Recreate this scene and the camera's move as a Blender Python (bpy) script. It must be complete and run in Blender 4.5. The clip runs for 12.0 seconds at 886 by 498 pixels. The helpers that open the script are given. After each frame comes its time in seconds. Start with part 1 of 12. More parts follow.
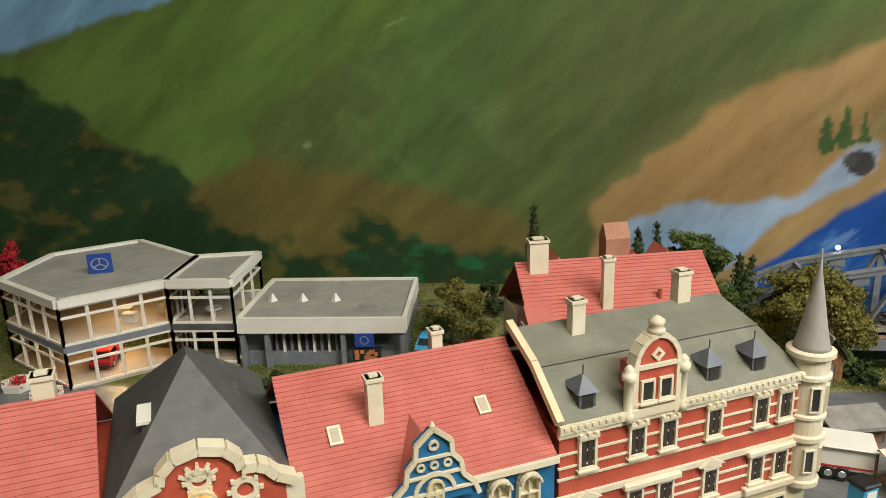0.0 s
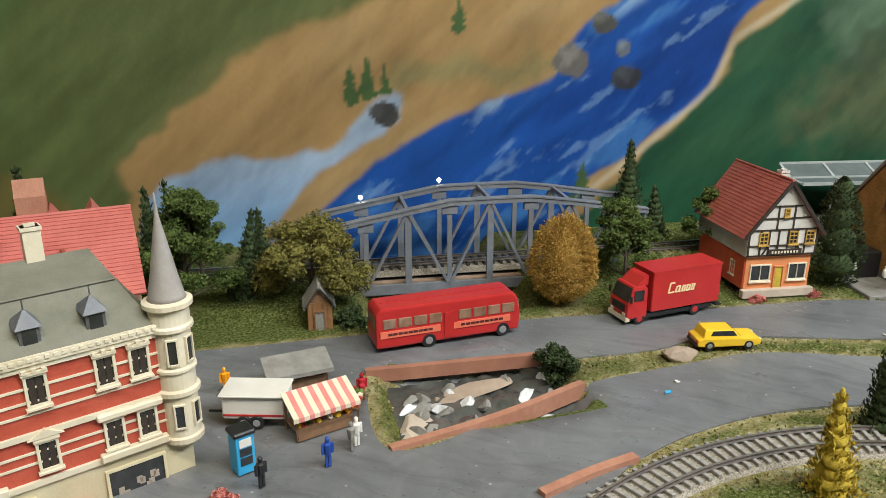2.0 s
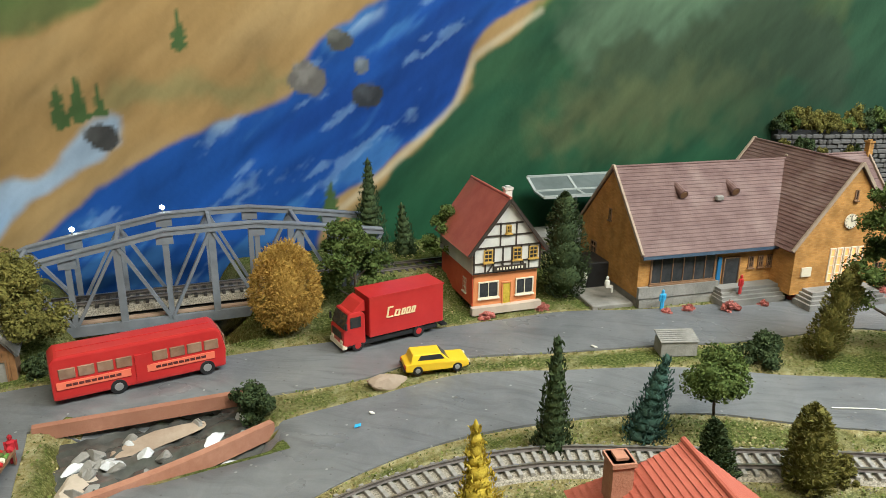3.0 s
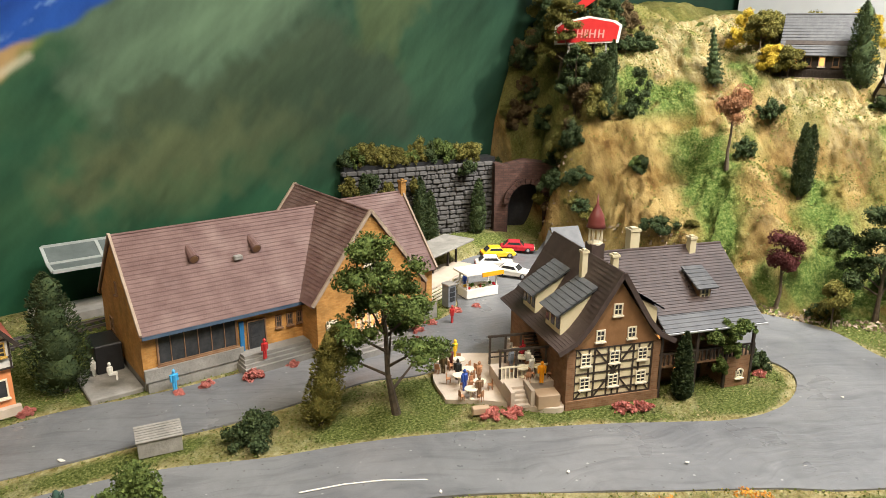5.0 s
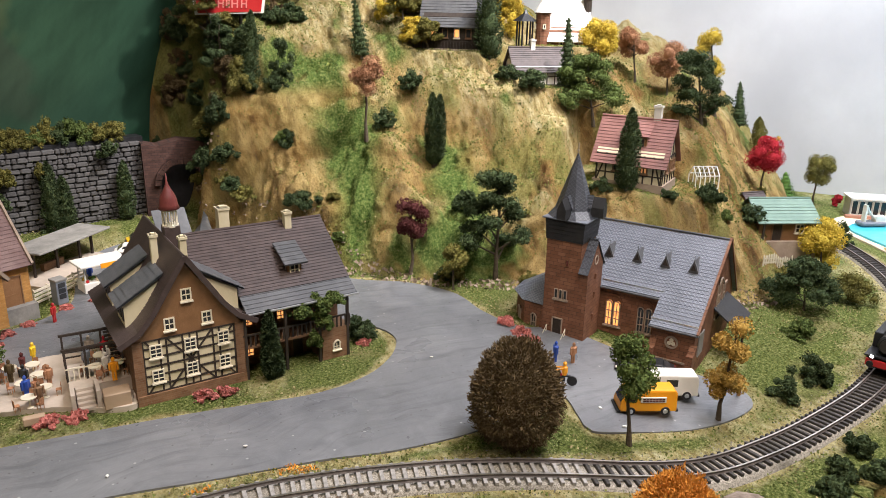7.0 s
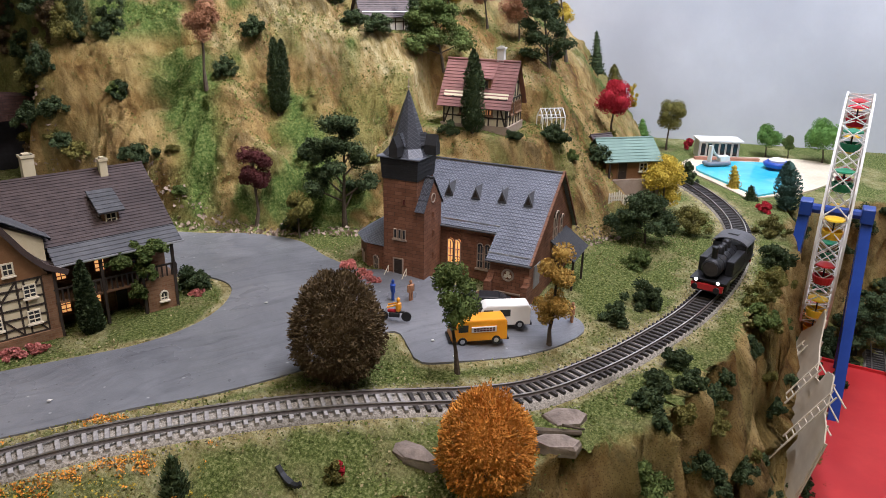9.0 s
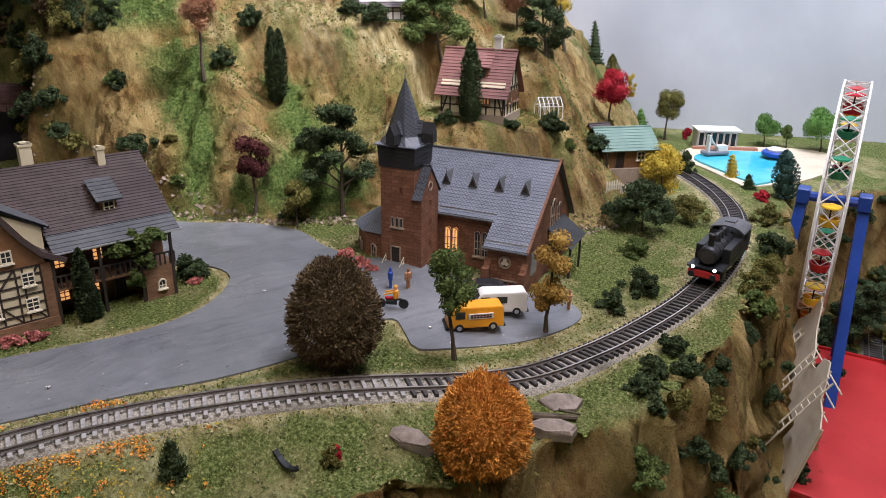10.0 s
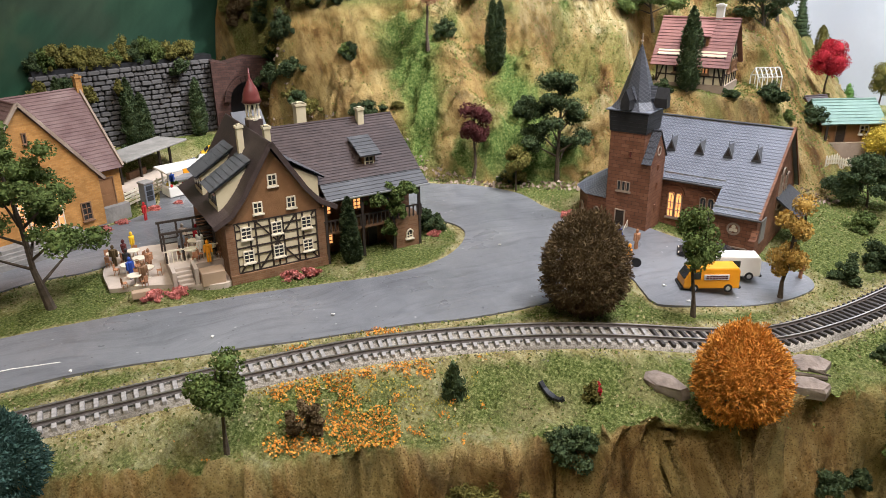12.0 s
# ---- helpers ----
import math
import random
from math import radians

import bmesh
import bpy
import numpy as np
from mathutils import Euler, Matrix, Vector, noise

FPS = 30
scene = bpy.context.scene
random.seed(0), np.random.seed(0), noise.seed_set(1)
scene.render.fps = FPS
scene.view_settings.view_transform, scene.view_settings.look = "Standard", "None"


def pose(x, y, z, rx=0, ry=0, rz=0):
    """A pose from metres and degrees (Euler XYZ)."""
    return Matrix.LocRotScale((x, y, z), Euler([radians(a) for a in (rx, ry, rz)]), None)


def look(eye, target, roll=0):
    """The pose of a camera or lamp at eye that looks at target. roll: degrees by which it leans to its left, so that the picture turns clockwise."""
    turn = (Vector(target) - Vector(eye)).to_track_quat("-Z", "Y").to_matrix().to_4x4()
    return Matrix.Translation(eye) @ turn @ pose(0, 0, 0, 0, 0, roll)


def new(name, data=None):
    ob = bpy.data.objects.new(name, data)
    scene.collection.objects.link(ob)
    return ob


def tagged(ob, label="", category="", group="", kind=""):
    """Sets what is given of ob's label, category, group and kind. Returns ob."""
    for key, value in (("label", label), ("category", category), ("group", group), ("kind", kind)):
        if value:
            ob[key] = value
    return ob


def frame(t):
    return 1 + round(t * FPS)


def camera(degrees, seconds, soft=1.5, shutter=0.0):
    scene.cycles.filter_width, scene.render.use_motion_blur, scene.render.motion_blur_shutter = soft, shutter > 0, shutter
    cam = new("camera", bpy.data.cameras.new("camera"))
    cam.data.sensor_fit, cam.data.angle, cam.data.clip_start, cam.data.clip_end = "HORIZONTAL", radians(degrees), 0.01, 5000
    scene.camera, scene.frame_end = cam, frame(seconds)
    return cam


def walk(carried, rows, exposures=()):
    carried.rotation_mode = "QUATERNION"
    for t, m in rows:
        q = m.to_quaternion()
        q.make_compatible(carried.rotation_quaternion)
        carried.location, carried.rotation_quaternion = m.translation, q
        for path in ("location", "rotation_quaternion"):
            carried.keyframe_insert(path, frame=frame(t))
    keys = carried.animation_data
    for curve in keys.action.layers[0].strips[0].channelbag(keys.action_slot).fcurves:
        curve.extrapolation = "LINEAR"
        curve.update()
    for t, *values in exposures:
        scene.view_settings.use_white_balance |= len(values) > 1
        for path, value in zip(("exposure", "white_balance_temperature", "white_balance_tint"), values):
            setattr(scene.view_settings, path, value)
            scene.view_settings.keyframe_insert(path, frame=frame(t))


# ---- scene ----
cam = camera(61.7, 12.0, 0.6)
METRES, EYE, TILT, LEAN, TURN = 0.92, 0.277, -15.66, 1.64, 0.0
ROWS = [
    (0.0, 0.0, 0.0, 0.0, 0.0, 0.0, -0.0),
    (0.5, 0.0603, -0.0023, 0.0003, -4.71, -0.26, 0.96),
    (1.0, 0.1282, -0.0025, -0.0108, -9.01, -1.15, 1.77),
    (1.5, 0.1911, -0.0033, -0.019, -13.34, -2.12, 2.46),
    (2.0, 0.2496, -0.0051, -0.0206, -17.85, -2.73, 3.4),
    (2.5, 0.3195, -0.0193, -0.0194, -22.78, -3.11, 4.37),
    (3.0, 0.3868, -0.0359, -0.0127, -28.12, -3.14, 5.5),
    (3.5, 0.441, -0.0489, -0.0036, -34.07, -3.25, 6.89),
    (5.5, 0.6487, -0.1459, -0.001, -53.72, -5.85, 11.31),
    (6.0, 0.6867, -0.18, -0.0084, -57.89, -6.83, 11.94),
    (6.5, 0.7105, -0.2158, -0.0121, -62.05, -8.33, 12.35),
    (7.0, 0.7208, -0.255, -0.0336, -66.25, -10.27, 12.59),
    (7.5, 0.7359, -0.2868, -0.0667, -69.82, -11.9, 12.82),
    (9.5, 0.7428, -0.3088, -0.0783, -74.62, -14.76, 13.65),
    (10.0, 0.7398, -0.3101, -0.0814, -74.37, -15.05, 13.77),
    (10.5, 0.7333, -0.307, -0.082, -73.51, -15.19, 13.86),
    (11.0, 0.7202, -0.2988, -0.0814, -71.68, -15.07, 14.04),
    (11.5, 0.7018, -0.2819, -0.0793, -68.34, -14.68, 14.22),
    (12.0, 0.6691, -0.2448, -0.0736, -62.81, -13.65, 14.05),
]
walk(cam, [(t, pose(0, 0, EYE, TILT, LEAN, TURN) @ pose(METRES * x, METRES * y, METRES * z, 90 + pitch, roll, yaw)) for t, x, y, z, yaw, pitch, roll in ROWS],
     [(0.0, 0.1, 6300, 4), (2.0, 0.1, 5900, 4), (3.0, 0.3, 5950, 0), (3.5, 0.45, 6200, 0), (5.5, 0.17, 6500, 12), (7.0, -0.2, 6200, 15), (9.5, -0.6, 5750, 20), (11.3, -0.5, 5750, 18), (12.0, -0.05, 5900, 14)])

# ---- light ----
world = bpy.data.worlds.new("room_light")
world.use_nodes = True
world.node_tree.nodes["Background"].inputs[0].default_value = (1.0, 0.93, 0.84, 1)
world.node_tree.nodes["Background"].inputs[1].default_value = 0.5
scene.world = world


def ceiling_lamp(name, x, y, z, sx, sy, watts, colour, rx=0, ry=0, rz=0):
    data = bpy.data.lights.new(name, "AREA")
    data.shape, data.size, data.size_y, data.energy, data.color = "RECTANGLE", sx, sy, watts, colour
    ob = new(name, data)
    ob.matrix_world = pose(x, y, z, rx, ry, rz)
    return ob


def spot_lamp(name, eye, target, watts, degrees, blend, radius, colour):
    data = bpy.data.lights.new(name, "SPOT")
    data.energy, data.spot_size, data.spot_blend, data.shadow_soft_size, data.color = watts, radians(degrees), blend, radius, colour
    ob = new(name, data)
    ob.matrix_world = look(eye, target)
    return ob


WARM, NEUTRAL = (1.0, 0.86, 0.68), (0.97, 0.97, 1.0)
ceiling_lamp("fluorescent_lamp_west", 0.28, -0.3, 1.3, 1.0, 0.12, 18, WARM)
ceiling_lamp("fluorescent_lamp_east", 1.5, -0.35, 1.3, 0.7, 0.12, 22, NEUTRAL)
# unseen fill over the aisle, added to brighten faces turned to the camera
ceiling_lamp("fluorescent_lamp_aisle", 1.0, -0.75, 1.4, 0.9, 0.12, 19, (1.0, 0.95, 0.88), 25)
spot_lamp("hill_spot", (1.5, -0.5, 1.25), (1.56, 0.22, 0.22), 104.0, 36, 0.7, 0.02, (1.0, 0.95, 0.86))
spot_lamp("east_wall_spot", (1.75, -0.75, 1.3), (2.2, -0.45, 0.25), 92.0, 80, 1.0, 0.03, (0.84, 0.92, 1.0))


# ---- materials ----
def shader(name):
    m = bpy.data.materials.new(name)
    m.use_nodes = True
    nt = m.node_tree
    return m, nt, nt.nodes["Principled BSDF"]


def nd(nt, kind, **values):
    n = nt.nodes.new(kind)
    for key, value in values.items():
        n.inputs[key.replace("_", " ")].default_value = value
    return n


def coat(name, a, b, scale=60.0, rough=0.7, metal=0.0, bump=0.3, fine=900.0, c=None, stain=12.0, spread=0.0, emit=None, power=0.0, spec=0.4):
    """A two-tone worn surface: colours a and b mixed by grain, c by larger stains, relief from fine noise."""
    m, nt, bsdf = shader(name)
    co = nd(nt, "ShaderNodeTexCoord")
    n1 = nd(nt, "ShaderNodeTexNoise", Scale=scale, Detail=6.0, Roughness=0.65)
    n2 = nd(nt, "ShaderNodeTexNoise", Scale=stain, Detail=3.0)
    n3 = nd(nt, "ShaderNodeTexNoise", Scale=fine, Detail=4.0)
    for n in (n1, n2, n3):
        nt.links.new(co.outputs["Object"], n.inputs["Vector"])
    r1 = nt.nodes.new("ShaderNodeValToRGB")
    r1.color_ramp.elements[0].position, r1.color_ramp.elements[1].position = 0.32, 0.68
    r1.color_ramp.elements[0].color, r1.color_ramp.elements[1].color = (*a, 1), (*b, 1)
    nt.links.new(n1.outputs["Fac"], r1.inputs["Fac"])
    mix = nt.nodes.new("ShaderNodeMixRGB")
    r2 = nt.nodes.new("ShaderNodeValToRGB")
    r2.color_ramp.elements[0].position, r2.color_ramp.elements[1].position = 0.5, 0.72
    r2.color_ramp.elements[1].color = (0.8, 0.8, 0.8, 1)
    nt.links.new(n2.outputs["Fac"], r2.inputs["Fac"])
    nt.links.new(r2.outputs["Color"], mix.inputs["Fac"])
    nt.links.new(r1.outputs["Color"], mix.inputs["Color1"])
    c = c or tuple(v * 0.75 for v in a)
    mix.inputs["Color2"].default_value = (*c, 1)
    out = mix.outputs["Color"]
    if spread:
        info = nt.nodes.new("ShaderNodeObjectInfo")
        geo = nt.nodes.new("ShaderNodeNewGeometry")
        add = nt.nodes.new("ShaderNodeMath")
        nt.links.new(info.outputs["Random"], add.inputs[0])
        nt.links.new(geo.outputs["Random Per Island"], add.inputs[1])
        ran = nt.nodes.new("ShaderNodeMapRange")
        ran.inputs["From Max"].default_value = 2.0
        ran.inputs["To Min"].default_value, ran.inputs["To Max"].default_value = 1 - spread, 1 + spread
        nt.links.new(add.outputs[0], ran.inputs["Value"])
        hsv = nt.nodes.new("ShaderNodeHueSaturation")
        nt.links.new(ran.outputs["Result"], hsv.inputs["Value"])
        nt.links.new(out, hsv.inputs["Color"])
        out = hsv.outputs["Color"]
    nt.links.new(out, bsdf.inputs["Base Color"])
    bsdf.inputs["Roughness"].default_value, bsdf.inputs["Metallic"].default_value = rough, metal
    bsdf.inputs["Specular IOR Level"].default_value = spec
    if bump:
        bu = nd(nt, "ShaderNodeBump", Strength=bump, Distance=0.0008)
        nt.links.new(n3.outputs["Fac"], bu.inputs["Height"])
        nt.links.new(bu.outputs["Normal"], bsdf.inputs["Normal"])
    if emit:
        bsdf.inputs["Emission Color"].default_value, bsdf.inputs["Emission Strength"].default_value = (*emit, 1), power
    return m


def bricks(name, a, b, mortar, width, height, bump=0.5, rough=0.75, gap=0.06, spec=0.3):
    """Courses of brick or block at real size, wrapped by the face's direction."""
    m, nt, bsdf = shader(name)
    co = nd(nt, "ShaderNodeTexCoord")
    sep = nt.nodes.new("ShaderNodeSeparateXYZ")
    nt.links.new(co.outputs["Object"], sep.inputs[0])
    add = nt.nodes.new("ShaderNodeMath")
    nt.links.new(sep.outputs["X"], add.inputs[0])
    nt.links.new(sep.outputs["Y"], add.inputs[1])
    com = nt.nodes.new("ShaderNodeCombineXYZ")
    nt.links.new(add.outputs[0], com.inputs["X"])
    nt.links.new(sep.outputs["Z"], com.inputs["Y"])
    tex = nt.nodes.new("ShaderNodeTexBrick")
    for key, value in (("Scale", 1.0), ("Brick Width", width), ("Row Height", height), ("Mortar Size", height * gap), ("Mortar Smooth", 0.3), ("Bias", 0.0)):
        tex.inputs[key].default_value = value
    tex.inputs["Color1"].default_value, tex.inputs["Color2"].default_value, tex.inputs["Mortar"].default_value = (*a, 1), (*b, 1), (*mortar, 1)
    nt.links.new(com.outputs[0], tex.inputs["Vector"])
    noi = nd(nt, "ShaderNodeTexNoise", Scale=70.0, Detail=5.0)
    nt.links.new(co.outputs["Object"], noi.inputs["Vector"])
    ran = nt.nodes.new("ShaderNodeMapRange")
    ran.inputs["From Min"].default_value, ran.inputs["From Max"].default_value = 0.3, 0.7
    ran.inputs["To Min"].default_value, ran.inputs["To Max"].default_value = 0.72, 1.2
    nt.links.new(noi.outputs["Fac"], ran.inputs["Value"])
    hsv = nt.nodes.new("ShaderNodeHueSaturation")
    nt.links.new(ran.outputs["Result"], hsv.inputs["Value"])
    nt.links.new(tex.outputs["Color"], hsv.inputs["Color"])
    nt.links.new(hsv.outputs["Color"], bsdf.inputs["Base Color"])
    bsdf.inputs["Roughness"].default_value = rough
    bsdf.inputs["Specular IOR Level"].default_value = spec
    bu = nd(nt, "ShaderNodeBump", Strength=bump, Distance=0.0006)
    bu.invert = True
    nt.links.new(tex.outputs["Fac"], bu.inputs["Height"])
    nt.links.new(bu.outputs["Normal"], bsdf.inputs["Normal"])
    return m


def glow(name, colour, power):
    m, nt, bsdf = shader(name)
    noi = nd(nt, "ShaderNodeTexNoise", Scale=120.0, Detail=2.0)
    co = nd(nt, "ShaderNodeTexCoord")
    nt.links.new(co.outputs["Object"], noi.inputs["Vector"])
    mul = nt.nodes.new("ShaderNodeMath")
    mul.operation = "MULTIPLY"
    mul.inputs[1].default_value = power * 2
    nt.links.new(noi.outputs["Fac"], mul.inputs[0])
    bsdf.inputs["Base Color"].default_value = (*colour, 1)
    bsdf.inputs["Emission Color"].default_value = (*colour, 1)
    nt.links.new(mul.outputs[0], bsdf.inputs["Emission Strength"])
    return m


M = dict(
    grass=coat("static_grass", (0.13, 0.17, 0.035), (0.24, 0.26, 0.07), 90, 0.95, bump=1.0, fine=1600, c=(0.3, 0.25, 0.1), stain=7, spec=0.1),
    asphalt=coat("painted_asphalt", (0.115, 0.12, 0.128), (0.165, 0.168, 0.175), 25, 0.42, bump=0.25, fine=260, c=(0.09, 0.093, 0.1), stain=9, spec=0.5),
    rock=coat("plaster_rock", (0.3, 0.17, 0.06), (0.46, 0.33, 0.13), 45, 0.9, bump=1.0, fine=300, c=(0.2, 0.12, 0.05), stain=14),
    gravel=coat("track_ballast", (0.1, 0.085, 0.06), (0.5, 0.45, 0.37), 780, 0.9, bump=1.0, fine=900),
    rail=coat("rail_steel", (0.5, 0.46, 0.42), (0.62, 0.58, 0.54), 200, 0.32, 0.9, bump=0.1),
    rail_rust=coat("rusty_rail_side", (0.06, 0.048, 0.042), (0.13, 0.108, 0.092), 240, 0.6, bump=0.3),
    sleeper=coat("dark_sleeper", (0.03, 0.026, 0.024), (0.055, 0.048, 0.042), 300, 0.6, bump=0.4),
    sleeper_pale=coat("weathered_sleeper", (0.22, 0.205, 0.185), (0.38, 0.355, 0.325), 300, 0.7, bump=0.4),
    slate=coat("grey_slate", (0.1, 0.11, 0.13), (0.16, 0.17, 0.195), 130, 0.4, bump=0.3),
    roof_inn=coat("brown_grey_tile", (0.05, 0.034, 0.03), (0.085, 0.06, 0.053), 120, 0.5, bump=0.3),
    roof_grey=coat("grey_roof", (0.075, 0.076, 0.08), (0.12, 0.12, 0.122), 110, 0.5, bump=0.3),
    roof_depot=coat("mauve_tile", (0.115, 0.06, 0.052), (0.19, 0.115, 0.1), 60, 0.6, bump=0.4, c=(0.25, 0.17, 0.15), stain=25),
    roof_red=coat("red_tile", (0.36, 0.085, 0.058), (0.46, 0.13, 0.088), 60, 0.5, bump=0.3, c=(0.3, 0.12, 0.06), stain=16),
    eave_blue=coat("dull_blue_paint", (0.05, 0.08, 0.13), (0.08, 0.12, 0.17), 80, 0.6, bump=0.2),
    cap_red=coat("maroon_cap", (0.13, 0.03, 0.026), (0.2, 0.05, 0.04), 90, 0.4, bump=0.2),
    roof_rose=coat("rose_brown_tile", (0.2, 0.085, 0.07), (0.3, 0.14, 0.115), 90, 0.6, bump=0.3, c=(0.15, 0.09, 0.08), stain=30, spread=0.2),
    roof_pink=coat("pink_red_tile", (0.45, 0.12, 0.1), (0.55, 0.17, 0.14), 60, 0.5, bump=0.3),
    roof_olive=coat("olive_grey_roof", (0.15, 0.15, 0.115), (0.22, 0.215, 0.17), 50, 0.65, bump=0.3, c=(0.16, 0.16, 0.13)),
    brick_red=bricks("church_sandstone", (0.2, 0.085, 0.045), (0.27, 0.125, 0.07), (0.11, 0.055, 0.035), 0.0075, 0.0034),
    brick_brown=bricks("inn_brick", (0.2, 0.1, 0.05), (0.27, 0.15, 0.08), (0.24, 0.17, 0.11), 0.005, 0.0018),
    ochre_brick=bricks("ochre_brick", (0.42, 0.2, 0.05), (0.52, 0.27, 0.08), (0.38, 0.21, 0.08), 0.004, 0.0016, bump=0.3),
    plaster=coat("cream_plaster", (0.62, 0.53, 0.33), (0.7, 0.62, 0.42), 80, 0.7, bump=0.2),
    white=coat("white_paint", (0.72, 0.69, 0.62), (0.8, 0.77, 0.7), 60, 0.5, bump=0.1, c=(0.62, 0.58, 0.5)),
    cream=coat("cream_trim", (0.68, 0.6, 0.44), (0.78, 0.71, 0.56), 70, 0.5, bump=0.15, c=(0.55, 0.46, 0.3)),
    timber=coat("dark_timber", (0.03, 0.022, 0.017), (0.055, 0.04, 0.03), 200, 0.6, bump=0.3),
    wood=coat("brown_wood", (0.17, 0.09, 0.045), (0.26, 0.15, 0.08), 160, 0.65, bump=0.4),
    brown=coat("brown_board", (0.22, 0.11, 0.045), (0.29, 0.15, 0.065), 150, 0.6, bump=0.3),
    red_wall=coat("red_brick_face", (0.42, 0.07, 0.04), (0.5, 0.1, 0.058), 120, 0.55, bump=0.25),
    blue_wall=coat("blue_paint", (0.02, 0.13, 0.3), (0.03, 0.18, 0.38), 80, 0.5, bump=0.15),
    steel=coat("grey_bridge_paint", (0.15, 0.165, 0.19), (0.22, 0.235, 0.26), 90, 0.45, bump=0.2, c=(0.17, 0.17, 0.18)),
    kerb=coat("terracotta_kerb", (0.36, 0.16, 0.1), (0.46, 0.23, 0.15), 120, 0.7, bump=0.4),
    red=coat("red_gloss", (0.42, 0.022, 0.022), (0.48, 0.032, 0.03), 60, 0.28, bump=0.05, c=(0.45, 0.02, 0.02)),
    yellow=coat("yellow_gloss", (0.8, 0.5, 0.02), (0.85, 0.56, 0.03), 60, 0.3, bump=0.05, c=(0.75, 0.45, 0.02)),
    orange=coat("orange_gloss", (0.85, 0.32, 0.01), (0.88, 0.38, 0.015), 60, 0.3, bump=0.05, c=(0.8, 0.3, 0.01)),
    black=coat("black_plastic", (0.012, 0.012, 0.013), (0.025, 0.025, 0.027), 150, 0.4, bump=0.2),
    glass=coat("dark_glass", (0.02, 0.022, 0.025), (0.05, 0.05, 0.05), 90, 0.12, bump=0, spec=0.6),
    lit_dim=glow("dim_lit_window", (1.0, 0.42, 0.14), 0.45),
    lit=glow("lit_window", (1.0, 0.45, 0.13), 1.3),
    stone=coat("grey_stone", (0.2, 0.19, 0.17), (0.33, 0.31, 0.28), 70, 0.8, bump=0.8, fine=400),
    slabstone=coat("brown_stone", (0.3, 0.22, 0.16), (0.42, 0.33, 0.25), 60, 0.8, bump=0.6, fine=300),
    pave=coat("pale_paving", (0.46, 0.38, 0.3), (0.56, 0.47, 0.38), 80, 0.8, bump=0.3),
    bark=coat("bark", (0.06, 0.045, 0.03), (0.12, 0.09, 0.06), 200, 0.9, bump=0.6),
    silver=coat("silver", (0.6, 0.6, 0.6), (0.7, 0.7, 0.7), 80, 0.3, 0.8, bump=0),
    blue=coat("blue_gloss", (0.02, 0.06, 0.3), (0.03, 0.08, 0.36), 60, 0.35, bump=0.05),
    skyblue=coat("sky_blue_plastic", (0.05, 0.35, 0.65), (0.07, 0.4, 0.7), 60, 0.35, bump=0.05),
    green=coat("green_plastic", (0.02, 0.2, 0.09), (0.03, 0.25, 0.12), 60, 0.4, bump=0.05),
    redfloor=coat("red_deck", (0.42, 0.02, 0.02), (0.5, 0.035, 0.03), 20, 0.45, bump=0.05, c=(0.38, 0.02, 0.02)),
)


def leafy(name, a, b):
    M[name] = coat("foliage_" + name, a, b, 260, 0.9, bump=0.6, fine=1500, spread=0.35, spec=0.15)


for key, a, b in (("dark", (0.03, 0.052, 0.024), (0.085, 0.11, 0.042)), ("mid", (0.06, 0.1, 0.026), (0.15, 0.185, 0.05)), ("olive", (0.1, 0.1, 0.025), (0.22, 0.19, 0.05)),
                  ("yellow_leaf", (0.42, 0.3, 0.03), (0.62, 0.47, 0.07)), ("gold", (0.42, 0.24, 0.05), (0.6, 0.4, 0.1)), ("rust", (0.66, 0.25, 0.03), (0.82, 0.38, 0.07)),
                  ("maroon", (0.07, 0.02, 0.02), (0.14, 0.045, 0.04)), ("umber", (0.08, 0.055, 0.028), (0.16, 0.11, 0.05)), ("crimson", (0.36, 0.015, 0.025), (0.5, 0.04, 0.05)),
                  ("pink", (0.5, 0.16, 0.13), (0.65, 0.26, 0.22)), ("bright", (0.09, 0.19, 0.04), (0.17, 0.3, 0.07)), ("tan_leaf", (0.34, 0.16, 0.08), (0.5, 0.27, 0.15)), ("blue_green", (0.04, 0.09, 0.07), (0.08, 0.14, 0.11))):
    leafy(key, a, b)


# ---- building blocks ----
def as_mesh(name, bm, material, smooth=False):
    me = bpy.data.meshes.new(name)
    bm.normal_update()
    bm.to_mesh(me)
    bm.free()
    for mt in (material if isinstance(material, (list, tuple)) else [material]):
        me.materials.append(M[mt] if isinstance(mt, str) else mt)
    if smooth:
        me.shade_smooth()
    return me


def part(name, bm, material, parent=None, label="", smooth=False, m=None):
    ob = new(name, as_mesh(name, bm, material, smooth))
    ob.parent = parent
    if m is not None:
        ob.matrix_basis = m
    if label:
        tagged(ob, label)
    return ob


def thing(name, label, category, m, group="", kind=""):
    return_ob = new(name)
    return_ob.matrix_basis = m
    return tagged(return_ob, label, category, group, kind)


def again(ob, parent, m):
    """One more part that shares the mesh of ob."""
    o = new(ob.name.split(".")[0], ob.data)
    o.parent, o.matrix_basis = parent, m
    return o


